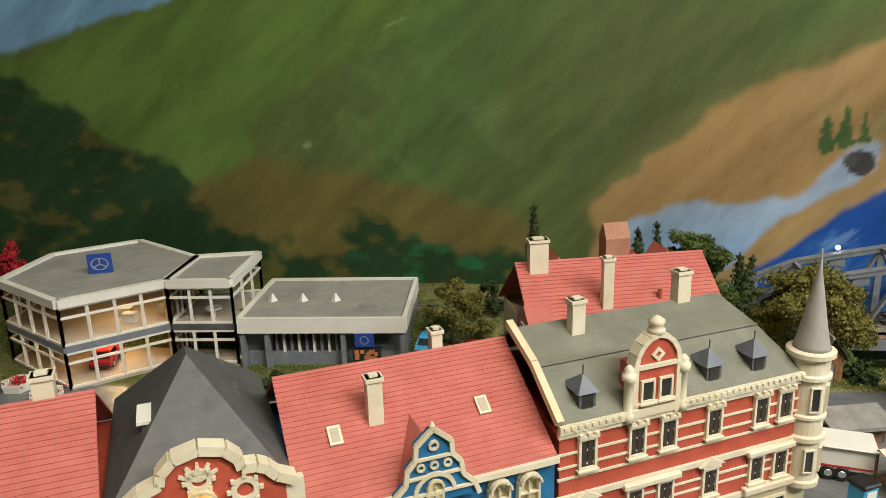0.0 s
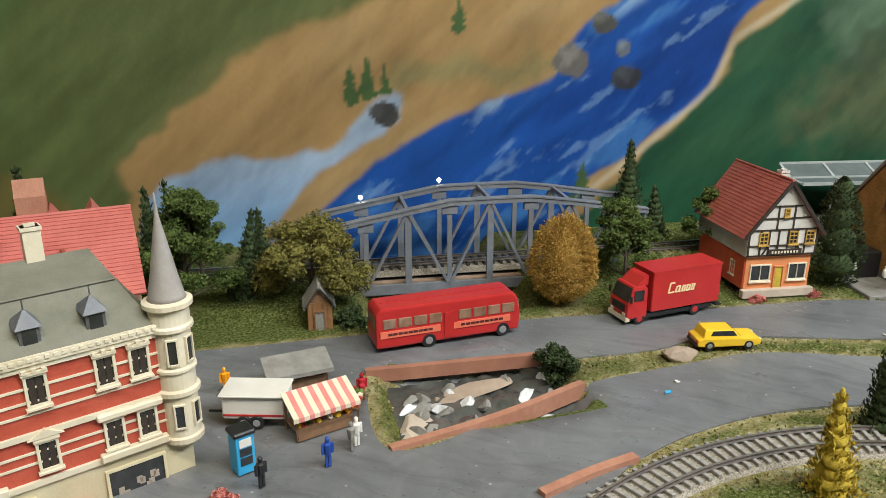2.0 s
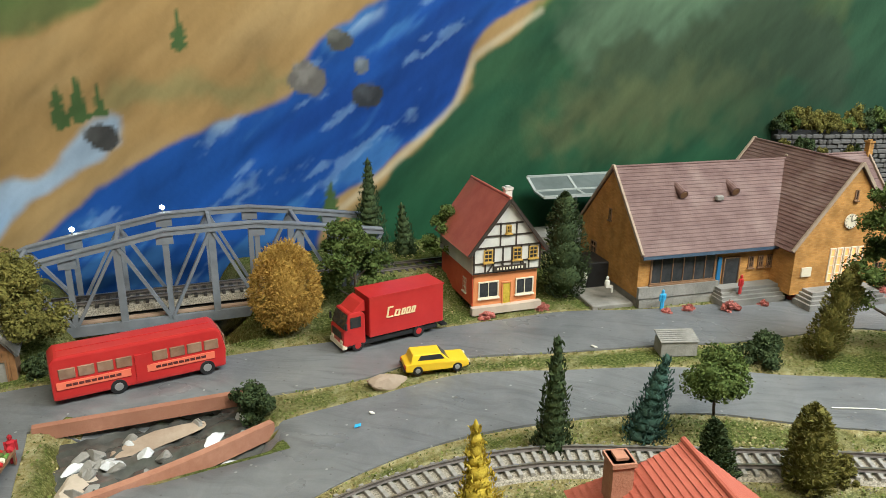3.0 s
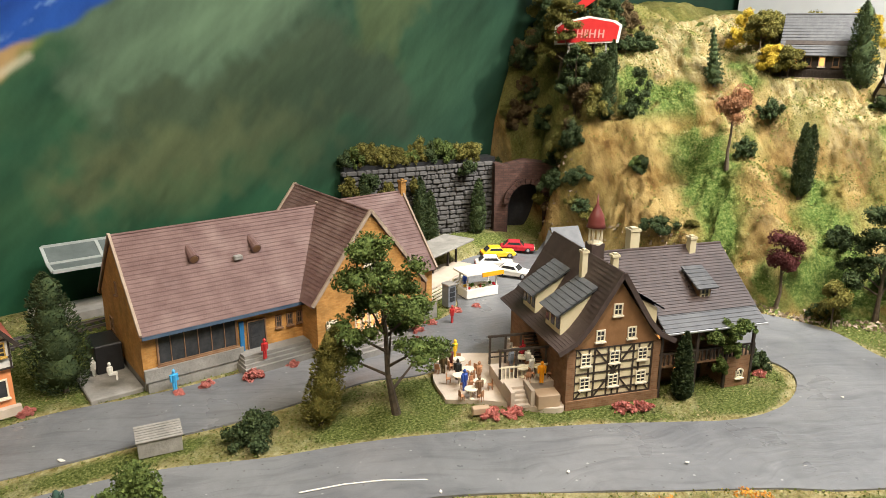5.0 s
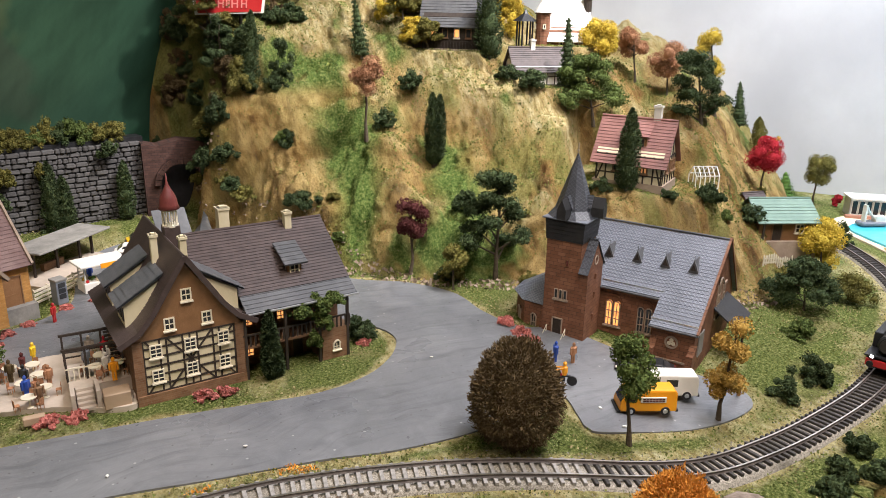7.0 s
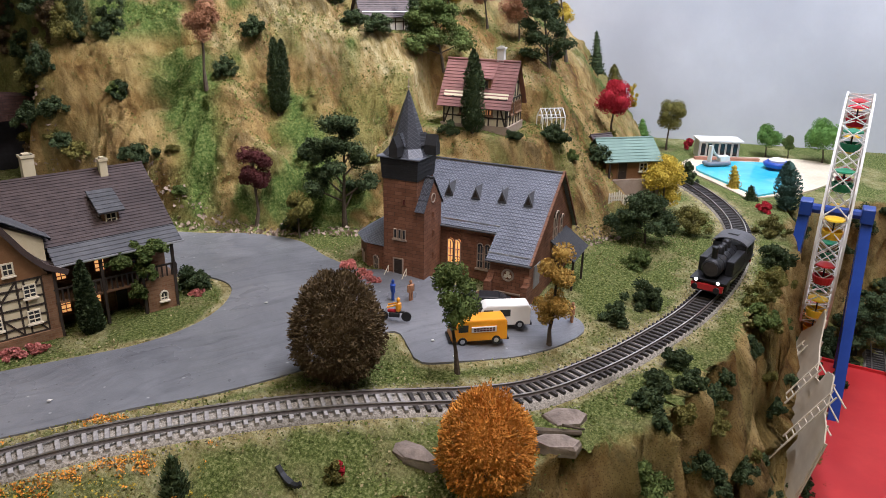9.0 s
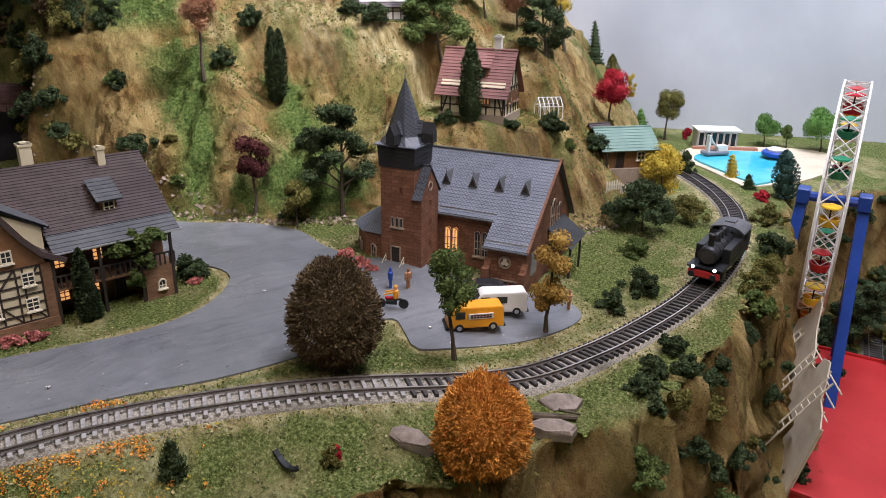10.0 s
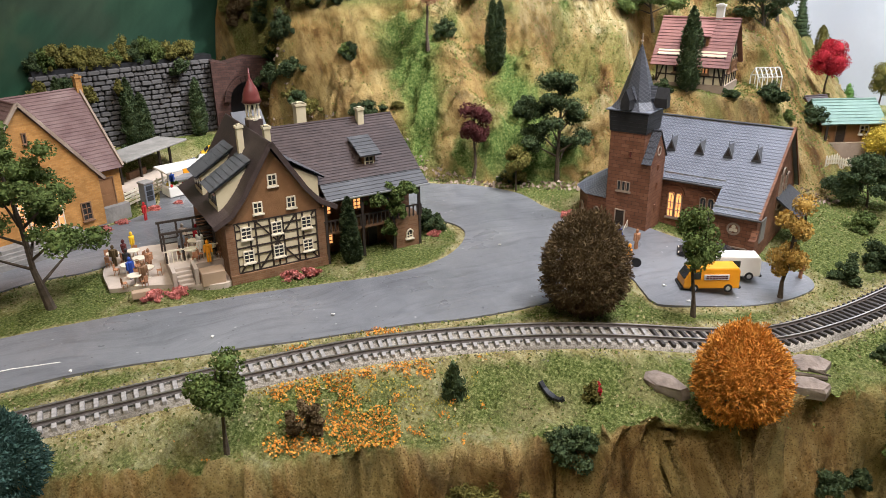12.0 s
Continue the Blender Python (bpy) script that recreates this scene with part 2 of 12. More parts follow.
def box(bm, x0, x1, y0, y1, z0, z1, m=None):
    vs = [bm.verts.new(p) for p in ((x0, y0, z0), (x1, y0, z0), (x1, y1, z0), (x0, y1, z0), (x0, y0, z1), (x1, y0, z1), (x1, y1, z1), (x0, y1, z1))]
    if m is not None:
        for v in vs:
            v.co = m @ v.co
    for f in ((3, 2, 1, 0), (4, 5, 6, 7), (0, 1, 5, 4), (1, 2, 6, 5), (2, 3, 7, 6), (3, 0, 4, 7)):
        bm.faces.new([vs[i] for i in f])
    return bm


def boxes(*rows):
    bm = bmesh.new()
    for r in rows:
        box(bm, *r)
    return bm


def soft(bm, width=0.0006, segments=1):
    bmesh.ops.bevel(bm, geom=list(bm.edges), offset=width, segments=segments, affect="EDGES", profile=0.6)
    return bm


def slab(bm, pts, thick, m=None):
    """A plate: the flat outline pts (3D, counter-clockwise seen from outside) with thickness inwards."""
    pts = [Vector(p) for p in pts]
    n = (pts[1] - pts[0]).cross(pts[2] - pts[0]).normalized() * thick
    top = [bm.verts.new(m @ p if m else p) for p in pts]
    low = [bm.verts.new((m @ (p - n)) if m else p - n) for p in pts]
    bm.faces.new(top)
    bm.faces.new(low[::-1])
    k = len(pts)
    for i in range(k):
        bm.faces.new((top[i], low[i], low[(i + 1) % k], top[(i + 1) % k]))
    return bm


def tube(bm, p, q, r0, r1=None, sides=8, cap=True):
    p, q = Vector(p), Vector(q)
    r1 = r0 if r1 is None else r1
    rot = (q - p).to_track_quat("Z", "Y").to_matrix()
    rings = []
    for c, r in ((p, r0), (q, r1)):
        rings.append([bm.verts.new(c + rot @ Vector((r * math.cos(2 * math.pi * i / sides), r * math.sin(2 * math.pi * i / sides), 0))) for i in range(sides)])
    for i in range(sides):
        j = (i + 1) % sides
        bm.faces.new((rings[0][i], rings[0][j], rings[1][j], rings[1][i]))
    if cap:
        bm.faces.new(rings[0][::-1])
        bm.faces.new(rings[1])
    return bm


def lathe(bm, profile, sides=16, at=(0, 0, 0)):
    rings = []
    for r, z in profile:
        rings.append([bm.verts.new((at[0] + r * math.cos(2 * math.pi * i / sides), at[1] + r * math.sin(2 * math.pi * i / sides), at[2] + z)) for i in range(sides)])
    for a, b in zip(rings, rings[1:]):
        for i in range(sides):
            j = (i + 1) % sides
            bm.faces.new((a[i], a[j], b[j], b[i]))
    bm.faces.new(rings[0][::-1])
    bm.faces.new(rings[-1])
    return bm


def beam(bm, p, q, w, h):
    """A square bar from p to q."""
    p, q = Vector(p), Vector(q)
    d = q - p
    m = Matrix.Translation(p) @ d.to_track_quat("Y", "Z").to_matrix().to_4x4()
    return box(bm, -w / 2, w / 2, 0, d.length, -h / 2, h / 2, m)


def smooth_line(pts, step):
    """Points along a rounded line (Catmull-Rom) through pts, about step apart."""
    P = [Vector((*p, 0)) if len(p) == 2 else Vector(p) for p in pts]
    P = [P[0] * 2 - P[1]] + P + [P[-1] * 2 - P[-2]]
    out = []
    for i in range(1, len(P) - 2):
        n = max(1, round((P[i + 1] - P[i]).length / step))
        for k in range(n):
            t = k / n
            a, b, c, d = P[i - 1], P[i], P[i + 1], P[i + 2]
            out.append(0.5 * (2 * b + (c - a) * t + (2 * a - 5 * b + 4 * c - d) * t * t + (3 * b - a - 3 * c + d) * t ** 3))
    return out + [P[-2]]


def tiled_slope(bm, a, b, c, d, rows, thick=0.0012, step=0.00045):
    """A roof slope from the eave a-b up to the ridge d-c: one stepped sheet whose rows stand proud at their lower edge."""
    a, b, c, d = (Vector(p) for p in (a, b, c, d))
    n = (b - a).cross(d - a).normalized()
    prof = [(0, -thick)]
    for i in range(rows):
        prof += [(i / rows, step), ((i + 1) / rows, 0)]
    prof.append((1, -thick))
    left = [bm.verts.new(a.lerp(d, t) + n * h) for t, h in prof]
    right = [bm.verts.new(b.lerp(c, t) + n * h) for t, h in prof]
    for i in range(len(prof) - 1):
        bm.faces.new((left[i], right[i], right[i + 1], left[i + 1]))
    bm.faces.new((left[-1], right[-1], right[0], left[0]))
    return bm

import functools

from mathutils import geometry


# ---- lie of the land ----
@functools.lru_cache(None)
def noise_grid(seed):
    return np.random.RandomState(seed).uniform(-1, 1, (256, 256))


def vnoise(x, y, f, seed):
    """Smooth value noise on arrays, about -1 to 1."""
    g = noise_grid(seed)
    x, y = np.asarray(x, float) * f + 61.3, np.asarray(y, float) * f + 37.7
    i, j = np.floor(x).astype(int), np.floor(y).astype(int)
    u, w = x - i, y - j
    u, w = u * u * (3 - 2 * u), w * w * (3 - 2 * w)
    a, b = g[i % 256, j % 256], g[(i + 1) % 256, j % 256]
    c, d = g[i % 256, (j + 1) % 256], g[(i + 1) % 256, (j + 1) % 256]
    return (a * (1 - u) + b * u) * (1 - w) + (c * (1 - u) + d * u) * w


def fbm(x, y, f, seed, n=4):
    return sum(vnoise(x, y, f * 2 ** k, seed + k) * 0.55 ** k for k in range(n))


def step(a, b, v):
    t = np.clip((v - a) / (b - a), 0, 1)
    return t * t * (3 - 2 * t)


def side(px, py, line):
    """Signed distance to a polyline: positive on its left."""
    best, sign, along = np.full(np.shape(px), 9.0), np.ones(np.shape(px)), np.zeros(np.shape(px))
    run = 0.0
    for (ax, ay), (bx, by) in zip(line, line[1:]):
        dx, dy = bx - ax, by - ay
        ln = math.hypot(dx, dy)
        t = np.clip(((px - ax) * dx + (py - ay) * dy) / (ln * ln), 0, 1)
        qx, qy = ax + t * dx - px, ay + t * dy - py
        d = np.hypot(qx, qy)
        near = d < best
        cross = dx * (py - ay) - dy * (px - ax)
        best, sign, along = np.where(near, d, best), np.where(near, np.sign(cross), sign), np.where(near, run + t * ln, along)
        run += ln
    return best * sign, along


CLIFF = [(-1.6, 0.14), (0.3, 0.14), (0.5, 0.14), (0.7, 0.135), (0.8, 0.1), (0.87, 0.02), (0.9, -0.018), (0.924, -0.052), (0.95, -0.098), (0.99, -0.156), (1.036, -0.216), (1.083, -0.272),
         (1.13, -0.303), (1.215, -0.352), (1.31, -0.4), (1.42, -0.438), (1.5, -0.462), (1.62, -0.482), (1.74, -0.5), (1.83, -0.62), (1.88, -0.8), (1.9, -1.2)]
LIP = [(0.6, 0.25), (0.8, 0.142), (0.964, 0.008), (1.042, -0.09), (1.117, -0.208), (1.205, -0.292), (1.355, -0.378), (1.56, -0.437), (1.8, -0.41)]
# stations across the hill: y, then the rise from foot to crest
HILL = ((-0.1, (1.44, 0), (1.5, 0.085), (1.55, 0.098), (1.63, 0.105), (1.7, 0.15), (1.9, 0.2)),
        (-0.03, (1.42, 0), (1.465, 0.076), (1.518, 0.114), (1.556, 0.133), (1.63, 0.175), (1.9, 0.24)),
        (0.03, (1.41, 0), (1.465, 0.06), (1.545, 0.148), (1.575, 0.18), (1.62, 0.197), (1.9, 0.26)),
        (0.1, (1.385, 0), (1.42, 0.075), (1.465, 0.083), (1.53, 0.13), (1.56, 0.187), (1.66, 0.235)),
        (0.19, (1.37, 0), (1.426, 0.085), (1.463, 0.13), (1.52, 0.145), (1.575, 0.22), (1.64, 0.275)),
        (0.25, (1.375, 0), (1.404, 0.07), (1.466, 0.146), (1.52, 0.175), (1.6, 0.25), (1.68, 0.3)),
        (0.33, (1.388, 0), (1.414, 0.106), (1.452, 0.184), (1.48, 0.203), (1.56, 0.26), (1.67, 0.31)),
        (0.4, (1.4, 0), (1.414, 0.12), (1.43, 0.183), (1.466, 0.21), (1.52, 0.26), (1.65, 0.31)),
        (0.46, (1.462, 0), (1.48, 0.13), (1.5, 0.23), (1.53, 0.27), (1.6, 0.3), (1.7, 0.32)),
        (0.51, (1.485, 0), (1.505, 0.14), (1.54, 0.24), (1.58, 0.28), (1.65, 0.3), (1.75, 0.32)))
FOOT = [(2.6, -0.3), (1.8, -0.32), (1.64, -0.31), (1.55, -0.27), (1.49, -0.22), (1.45, -0.15), (1.42, -0.07), (1.4, 0.0), (1.375, 0.07), (1.365, 0.13), (1.368, 0.2), (1.385, 0.3), (1.402, 0.4), (1.457, 0.462), (1.47, 0.5), (1.5, 0.56), (1.52, 0.7)]
LOW = -0.235
CREST = [(1.72, 0.4), (1.665, 0.274), (1.635, 0.213), (1.597, 0.184), (1.575, 0.13), (1.562, 0.1), (1.56, 0.05), (1.58, -0.03)]
GREEN = [([(1.5, 0.3), (1.475, 0.265), (1.455, 0.215), (1.425, 0.2), (1.385, 0.175)], 0.026), ([(1.47, 0.345), (1.47, 0.3)], 0.02), ([(1.5, 0.11), (1.45, 0.075), (1.42, 0.06)], 0.018)]
GULLIES = [([(1.56, 0.33), (1.513, 0.3), (1.459, 0.245), (1.43, 0.2), (1.4, 0.17)], 0.02, -0.02), ([(1.5, 0.235), (1.47, 0.19), (1.44, 0.135), (1.4, 0.1)], 0.024, 0.016),
           ([(1.52, 0.18), (1.45, 0.105), (1.41, 0.06)], 0.014, -0.018), ([(1.52, 0.02), (1.47, 0.0), (1.43, -0.03)], 0.02, -0.014)]


def land(x, y):
    """Height of the layout's surface, and how rocky it is."""
    x, y = np.asarray(x, float), np.asarray(y, float)
    z = -0.028 * step(-0.06, -0.32, y) * step(0.95, 1.15, x)
    z = z - 0.02 * step(0.0, 0.06, -side(x, y, LIP)[0]) * step(0.76, 0.86, x) * step(1.14, 1.02, x)
    z = z + 0.018 * step(0.56, 0.62, y + 0.12 * (x - 0.4))
    rock = np.zeros_like(z)
    # the brook, beside the street and on under the truss bridge
    bed = step(0.02, -0.004, np.abs(x - 0.398 - 0.1 * (y - 0.42)) - 0.055) * step(0.372, 0.39, y) * step(0.468, 0.458, y)
    back = step(0.03, -0.01, np.abs(x - 0.43) - 0.06) * step(0.545, 0.56, y)
    z = z - 0.024 * bed - 0.045 * back
    rock = np.maximum(rock, np.maximum(bed, back) * 0.5)
    # the hill
    d, s = side(x, y, FOOT)
    d = -d + 0.012 * fbm(s, s * 0 + 2.0, 6.0, 5, 2) + 0.004 * fbm(x, y, 30.0, 9, 2)
    prof = np.interp(d, [0, 0.012, 0.05, 0.09, 0.15, 0.25, 0.4, 0.8], [0, 0.012, 0.062, 0.1, 0.15, 0.228, 0.29, 0.33])
    prof = prof * (1 + 0.75 * step(0.18, 0.36, y) * step(0.3, 0.05, d)) * (1 - 0.35 * step(-0.16, -0.3, y))
    prof = prof - 0.24 * step(-0.28, -0.42, y) * step(1.65, 1.8, x)
    warp = 0.03 * fbm(x, y, 6.0, 23, 2)
    inside = step(0.0, 0.035, d)
    # the sculpted face, station by station
    wx = x + 0.35 * warp + 0.005 * fbm(s + 0.55 * d, 0.3 * d, 30.0, 43, 3)
    rise = [np.interp(wx, [p[0] for p in st[1:]], [p[1] for p in st[1:]]) for st in HILL]
    face = rise[0]
    for (ya, *_), (yb, *_), ra, rb in zip(HILL, HILL[1:], rise, rise[1:]):
        face = face + (rb - ra) * step(ya, yb, y + 0.25 * warp)
    k = step(-0.15, -0.09, y) * step(0.0, 0.01, d + 0.02)
    prof = prof * (1 - k) + face * k
    inside = np.maximum(inside, step(0.004, 0.03, prof))
    # gullies and folds of plaster cloth that run down the slope
    forms = 0.0
    for line, wide, deep in GULLIES:
        forms = forms + 0.6 * deep * np.exp(-((side(x, y, line)[0] + 0.5 * warp) / wide) ** 2)
    run = s + 0.9 * warp + 0.55 * d
    fold = 0.33 - np.abs(vnoise(run, d * 0.5, 11.0, 21))
    pleat = 0.33 - np.abs(vnoise(run + 0.4 * warp, d * 0.5, 26.0, 25)) + 0.5 * (0.33 - np.abs(vnoise(run + 0.4 * warp, d * 0.6, 61.0, 26)))
    hx, hy = x + warp + 0.9 * prof, y - warp - 0.7 * prof
    crag = 0.33 - np.abs(vnoise(hx, hy, 20.0, 27)) + 0.5 * (0.33 - np.abs(vnoise(hx, hy, 45.0, 28)))
    ledge = np.interp(np.mod(prof * 11 + 1.8 * vnoise(x, y, 8.0, 29), 1.0), [0, 0.55, 0.7, 1], [0.002, -0.005, 0.006, 0.002])
    crisp = step(0.8, 1.3, 1 + vnoise(x, y, 6.0, 35))
    relief = 0.02 * fold + 0.017 * pleat + (0.002 + 0.003 * crisp) * crag + 0.45 * ledge * crisp + 0.003 * (0.6 - 2 * np.abs(vnoise(hx, hy, 90.0, 41))) * (0.4 + crisp)
    hill = prof * (1 + 0.03 * fbm(x, y, 6.0, 31, 2)) + inside * (relief + forms) * step(0.75, 0.3, d)
    for sx, sy, wx, wy, top in ((1.572, -0.105, 0.062, 0.085, 0.099), (1.64, 0.165, 0.042, 0.055, 0.237), (1.64, 0.05, 0.04, 0.045, 0.196), (1.73, 0.045, 0.045, 0.05, 0.244)):
        shelf = np.maximum(np.abs(x - sx) / wx, np.abs(y - sy) / wy) + 0.1 * fbm(x, y, 20.0, 37, 2)
        hill = hill + (top - hill) * step(1.12, 0.86, shelf)
    z = z + np.maximum(hill, 0)
    rock = np.maximum(rock, inside)
    # the front edge falls to the fairground
    c, s2 = side(x, y, CLIFF)
    c = -c - 0.004 + 0.022 * (np.abs(vnoise(s2 + 0.02 * vnoise(x, y, 9.0, 53), s2 * 0 + 5.0, 9.0, 51)) - 0.3) * step(0.95, 1.12, x) + 0.004 * (np.abs(vnoise(s2, c * 1.5, 27.0, 55)) - 0.33) + 0.005 * fbm(x, y, 60.0, 57, 2)
    fall = np.interp(c, [-0.004, 0, 0.005, 0.022, 0.04, 0.06], [0, 0.07, 0.34, 0.68, 0.9, 1.0])
    z = z * (1 - fall) + LOW * fall
    edge = step(-0.011, -0.004, c) * step(0.12, 0.08, c)
    z = z + edge * (0.016 * (np.abs(vnoise(s2, z * 3, 26.0, 61)) - 0.33) + 0.006 * fbm(x, y, 90.0, 67, 2))
    rock = np.maximum(rock, edge)
    return z, rock


def hz(x, y):
    return float(land(np.array([x]), np.array([y]))[0][0])


STREET = [(-0.5, 0.60), (-0.2, 0.57), (0.1, 0.55), (0.29, 0.535), (0.48, 0.518), (0.54, 0.507), (0.65, 0.488), (0.74, 0.475), (0.79, 0.458), (0.83, 0.44), (0.97, 0.40), (1.05, 0.38), (1.14, 0.37), (1.2, 0.42), (1.26, 0.47), (1.36, 0.46), (1.4, 0.42),
          (1.37, 0.33), (1.335, 0.25), (1.345, 0.152), (1.36, 0.1), (1.353, 0.042), (1.318, -0.006), (1.3, -0.05), (1.31, -0.09), (1.3, -0.16), (1.305, -0.24), (1.285, -0.262), (1.25, -0.25), (1.212, -0.222), (1.18, -0.186), (1.155, -0.152), (1.168, -0.138), (1.19, -0.118),
          (1.15, -0.095), (1.105, -0.075), (1.06, -0.035), (1.03, 0.003), (0.98, 0.058), (0.9, 0.146), (0.85, 0.187), (0.79, 0.23), (0.735, 0.277), (0.66, 0.31), (0.575, 0.328), (0.51, 0.326), (0.45, 0.309), (0.4, 0.28), (0.3, 0.26), (0.2, 0.27), (-0.5, 0.3)]
ISLAND = [(0.322, 0.466), (0.39, 0.458), (0.457, 0.449), (0.48, 0.441), (0.544, 0.434), (0.594, 0.44), (0.64, 0.427), (0.707, 0.402), (0.79, 0.373), (0.842, 0.352), (0.91, 0.335), (0.965, 0.322), (1.0, 0.298), (1.05, 0.285), (1.12, 0.265), (1.18, 0.22), (1.215, 0.15), (1.233, 0.1), (1.236, 0.07), (1.222, 0.046),
          (1.19, 0.034), (1.148, 0.036), (1.105, 0.057), (1.04, 0.122), (0.977, 0.182), (0.934, 0.221), (0.883, 0.259), (0.83, 0.292), (0.768, 0.339), (0.69, 0.374), (0.618, 0.403), (0.573, 0.406), (0.515, 0.405), (0.464, 0.401), (0.395, 0.38), (0.318, 0.366)]


FRONT = [(0.36, 0.24), (0.42, 0.277), (0.5, 0.295), (0.59, 0.285), (0.68, 0.238), (0.78, 0.178), (0.87, 0.11), (0.964, 0.03), (1.004, -0.014), (1.042, -0.068), (1.08, -0.128), (1.117, -0.186), (1.155, -0.232), (1.205, -0.27), (1.272, -0.312), (1.355, -0.356), (1.457, -0.393), (1.56, -0.415), (1.64, -0.421), (1.72, -0.41), (1.8, -0.385), (1.9, -0.34)]


def ground_material():
    m, nt, bsdf = shader("layout_scenery")
    co = nd(nt, "ShaderNodeTexCoord")
    zone = nt.nodes.new("ShaderNodeAttribute")
    zone.attribute_name = "zone"
    sep = nt.nodes.new("ShaderNodeSeparateColor")
    nt.links.new(zone.outputs["Color"], sep.inputs[0])

    def noise_at(scale, detail=6.0, rough=0.6):
        n = nd(nt, "ShaderNodeTexNoise", Scale=scale, Detail=detail, Roughness=rough)
        nt.links.new(co.outputs["Object"], n.inputs["Vector"])
        return n.outputs["Fac"]

    def ramp(fac, *stops):
        r = nt.nodes.new("ShaderNodeValToRGB")
        while len(r.color_ramp.elements) < len(stops):
            r.color_ramp.elements.new(0.5)
        for e, (p, c) in zip(r.color_ramp.elements, stops):
            e.position, e.color = p, (*c, 1) if len(c) == 3 else c
        nt.links.new(fac, r.inputs["Fac"])
        return r.outputs["Color"]

    def mixed(fac, a, b):
        x = nt.nodes.new("ShaderNodeMixRGB")
        nt.links.new(fac, x.inputs["Fac"])
        nt.links.new(a, x.inputs["Color1"])
        nt.links.new(b, x.inputs["Color2"])
        return x.outputs["Color"]

    grass = ramp(noise_at(420, 8, 0.75), (0.36, (0.035, 0.05, 0.01)), (0.5, (0.13, 0.162, 0.038)), (0.64, (0.35, 0.36, 0.14)))
    dry = ramp(noise_at(350, 8, 0.75), (0.3, (0.2, 0.15, 0.06)), (0.7, (0.42, 0.36, 0.18)))
    grass = mixed(ramp(noise_at(15, 6), (0.52, (0, 0, 0)), (0.72, (0.75, 0.75, 0.75))), grass, dry)
    # drawn out along the fall of the slope
    fall = (0.42, 0.55, 0.72)
    dot = nt.nodes.new("ShaderNodeVectorMath")
    dot.operation = "DOT_PRODUCT"
    nt.links.new(co.outputs["Object"], dot.inputs[0])
    dot.inputs[1].default_value = fall
    flat = nt.nodes.new("ShaderNodeVectorMath")
    flat.operation = "SCALE"
    flat.inputs[0].default_value = fall
    nt.links.new(dot.outputs["Value"], flat.inputs["Scale"])
    drawn = nt.nodes.new("ShaderNodeVectorMath")
    drawn.operation = "MULTIPLY_ADD"
    nt.links.new(flat.outputs[0], drawn.inputs[0])
    drawn.inputs[1].default_value = (-0.78, -0.78, -0.78)
    nt.links.new(co.outputs["Object"], drawn.inputs[2])
    streak = nd(nt, "ShaderNodeTexNoise", Scale=42.0, Detail=10.0, Roughness=0.72, Distortion=0.3)
    nt.links.new(drawn.outputs[0], streak.inputs["Vector"])
    cliff = ramp(streak.outputs["Fac"], (0.35, (0.055, 0.028, 0.011)), (0.44, (0.25, 0.14, 0.042)), (0.55, (0.5, 0.33, 0.11)), (0.68, (0.7, 0.53, 0.24)))
    weave = nd(nt, "ShaderNodeTexVoronoi", Scale=600.0)
    nt.links.new(co.outputs["Object"], weave.inputs["Vector"])
    patchy = ramp(noise_at(14, 5, 0.6), (0.42, (0.17, 0.09, 0.03)), (0.6, (0.6, 0.45, 0.2)))
    tint = nt.nodes.new("ShaderNodeMixRGB")
    tint.inputs["Fac"].default_value = 0.42
    nt.links.new(cliff, tint.inputs["Color1"])
    nt.links.new(patchy, tint.inputs["Color2"])
    cliff = tint.outputs["Color"]
    cliff = mixed(ramp(weave.outputs["Distance"], (0.1, (0.75, 0.75, 0.75)), (0.42, (0, 0, 0))), cliff, ramp(noise_at(40), (0.4, (0.06, 0.032, 0.012)), (0.6, (0.16, 0.09, 0.03))))
    moss = ramp(noise_at(300, 7, 0.75), (0.34, (0.03, 0.06, 0.013)), (0.5, (0.12, 0.185, 0.04)), (0.68, (0.32, 0.35, 0.12)))
    split = nd(nt, "ShaderNodeTexNoise", Scale=75.0, Detail=7.0, Roughness=0.6, Distortion=0.6)
    split.noise_type = "RIDGED_MULTIFRACTAL"
    nt.links.new(drawn.outputs[0], split.inputs["Vector"])
    cliff = mixed(ramp(split.outputs["Fac"], (0.72, (0, 0, 0)), (0.95, (0.6, 0.6, 0.6))), cliff, ramp(noise_at(60), (0.4, (0.05, 0.027, 0.012)), (0.6, (0.1, 0.055, 0.022))))
    rock = mixed(sep.outputs["Green"], cliff, moss)
    drift = nd(nt, "ShaderNodeTexNoise", Scale=130.0, Detail=10.0, Roughness=0.8)
    nt.links.new(drawn.outputs[0], drift.inputs["Vector"])
    bare = ramp(drift.outputs["Fac"], (0.34, (0.15, 0.095, 0.035)), (0.47, (0.44, 0.35, 0.15)), (0.62, (0.72, 0.64, 0.38)))
    # dark brown lines put the shade of creases into the rock colour
    crease_shade = nt.nodes.new("ShaderNodeMixRGB")
    crease_shade.blend_type = "MULTIPLY"
    crease_shade.inputs["Fac"].default_value = 1.0
    nt.links.new(ramp(split.outputs["Fac"], (0.8, (0, 0, 0)), (1.0, (0.6, 0.6, 0.6))), crease_shade.inputs["Color1"])
    nt.links.new(zone.outputs["Color"], crease_shade.inputs["Color2"])
    crease_mask = nt.nodes.new("ShaderNodeSeparateColor")
    nt.links.new(crease_shade.outputs["Color"], crease_mask.inputs[0])
    col = mixed(sep.outputs["Red"], grass, rock)
    col = mixed(sep.outputs["Blue"], col, bare)
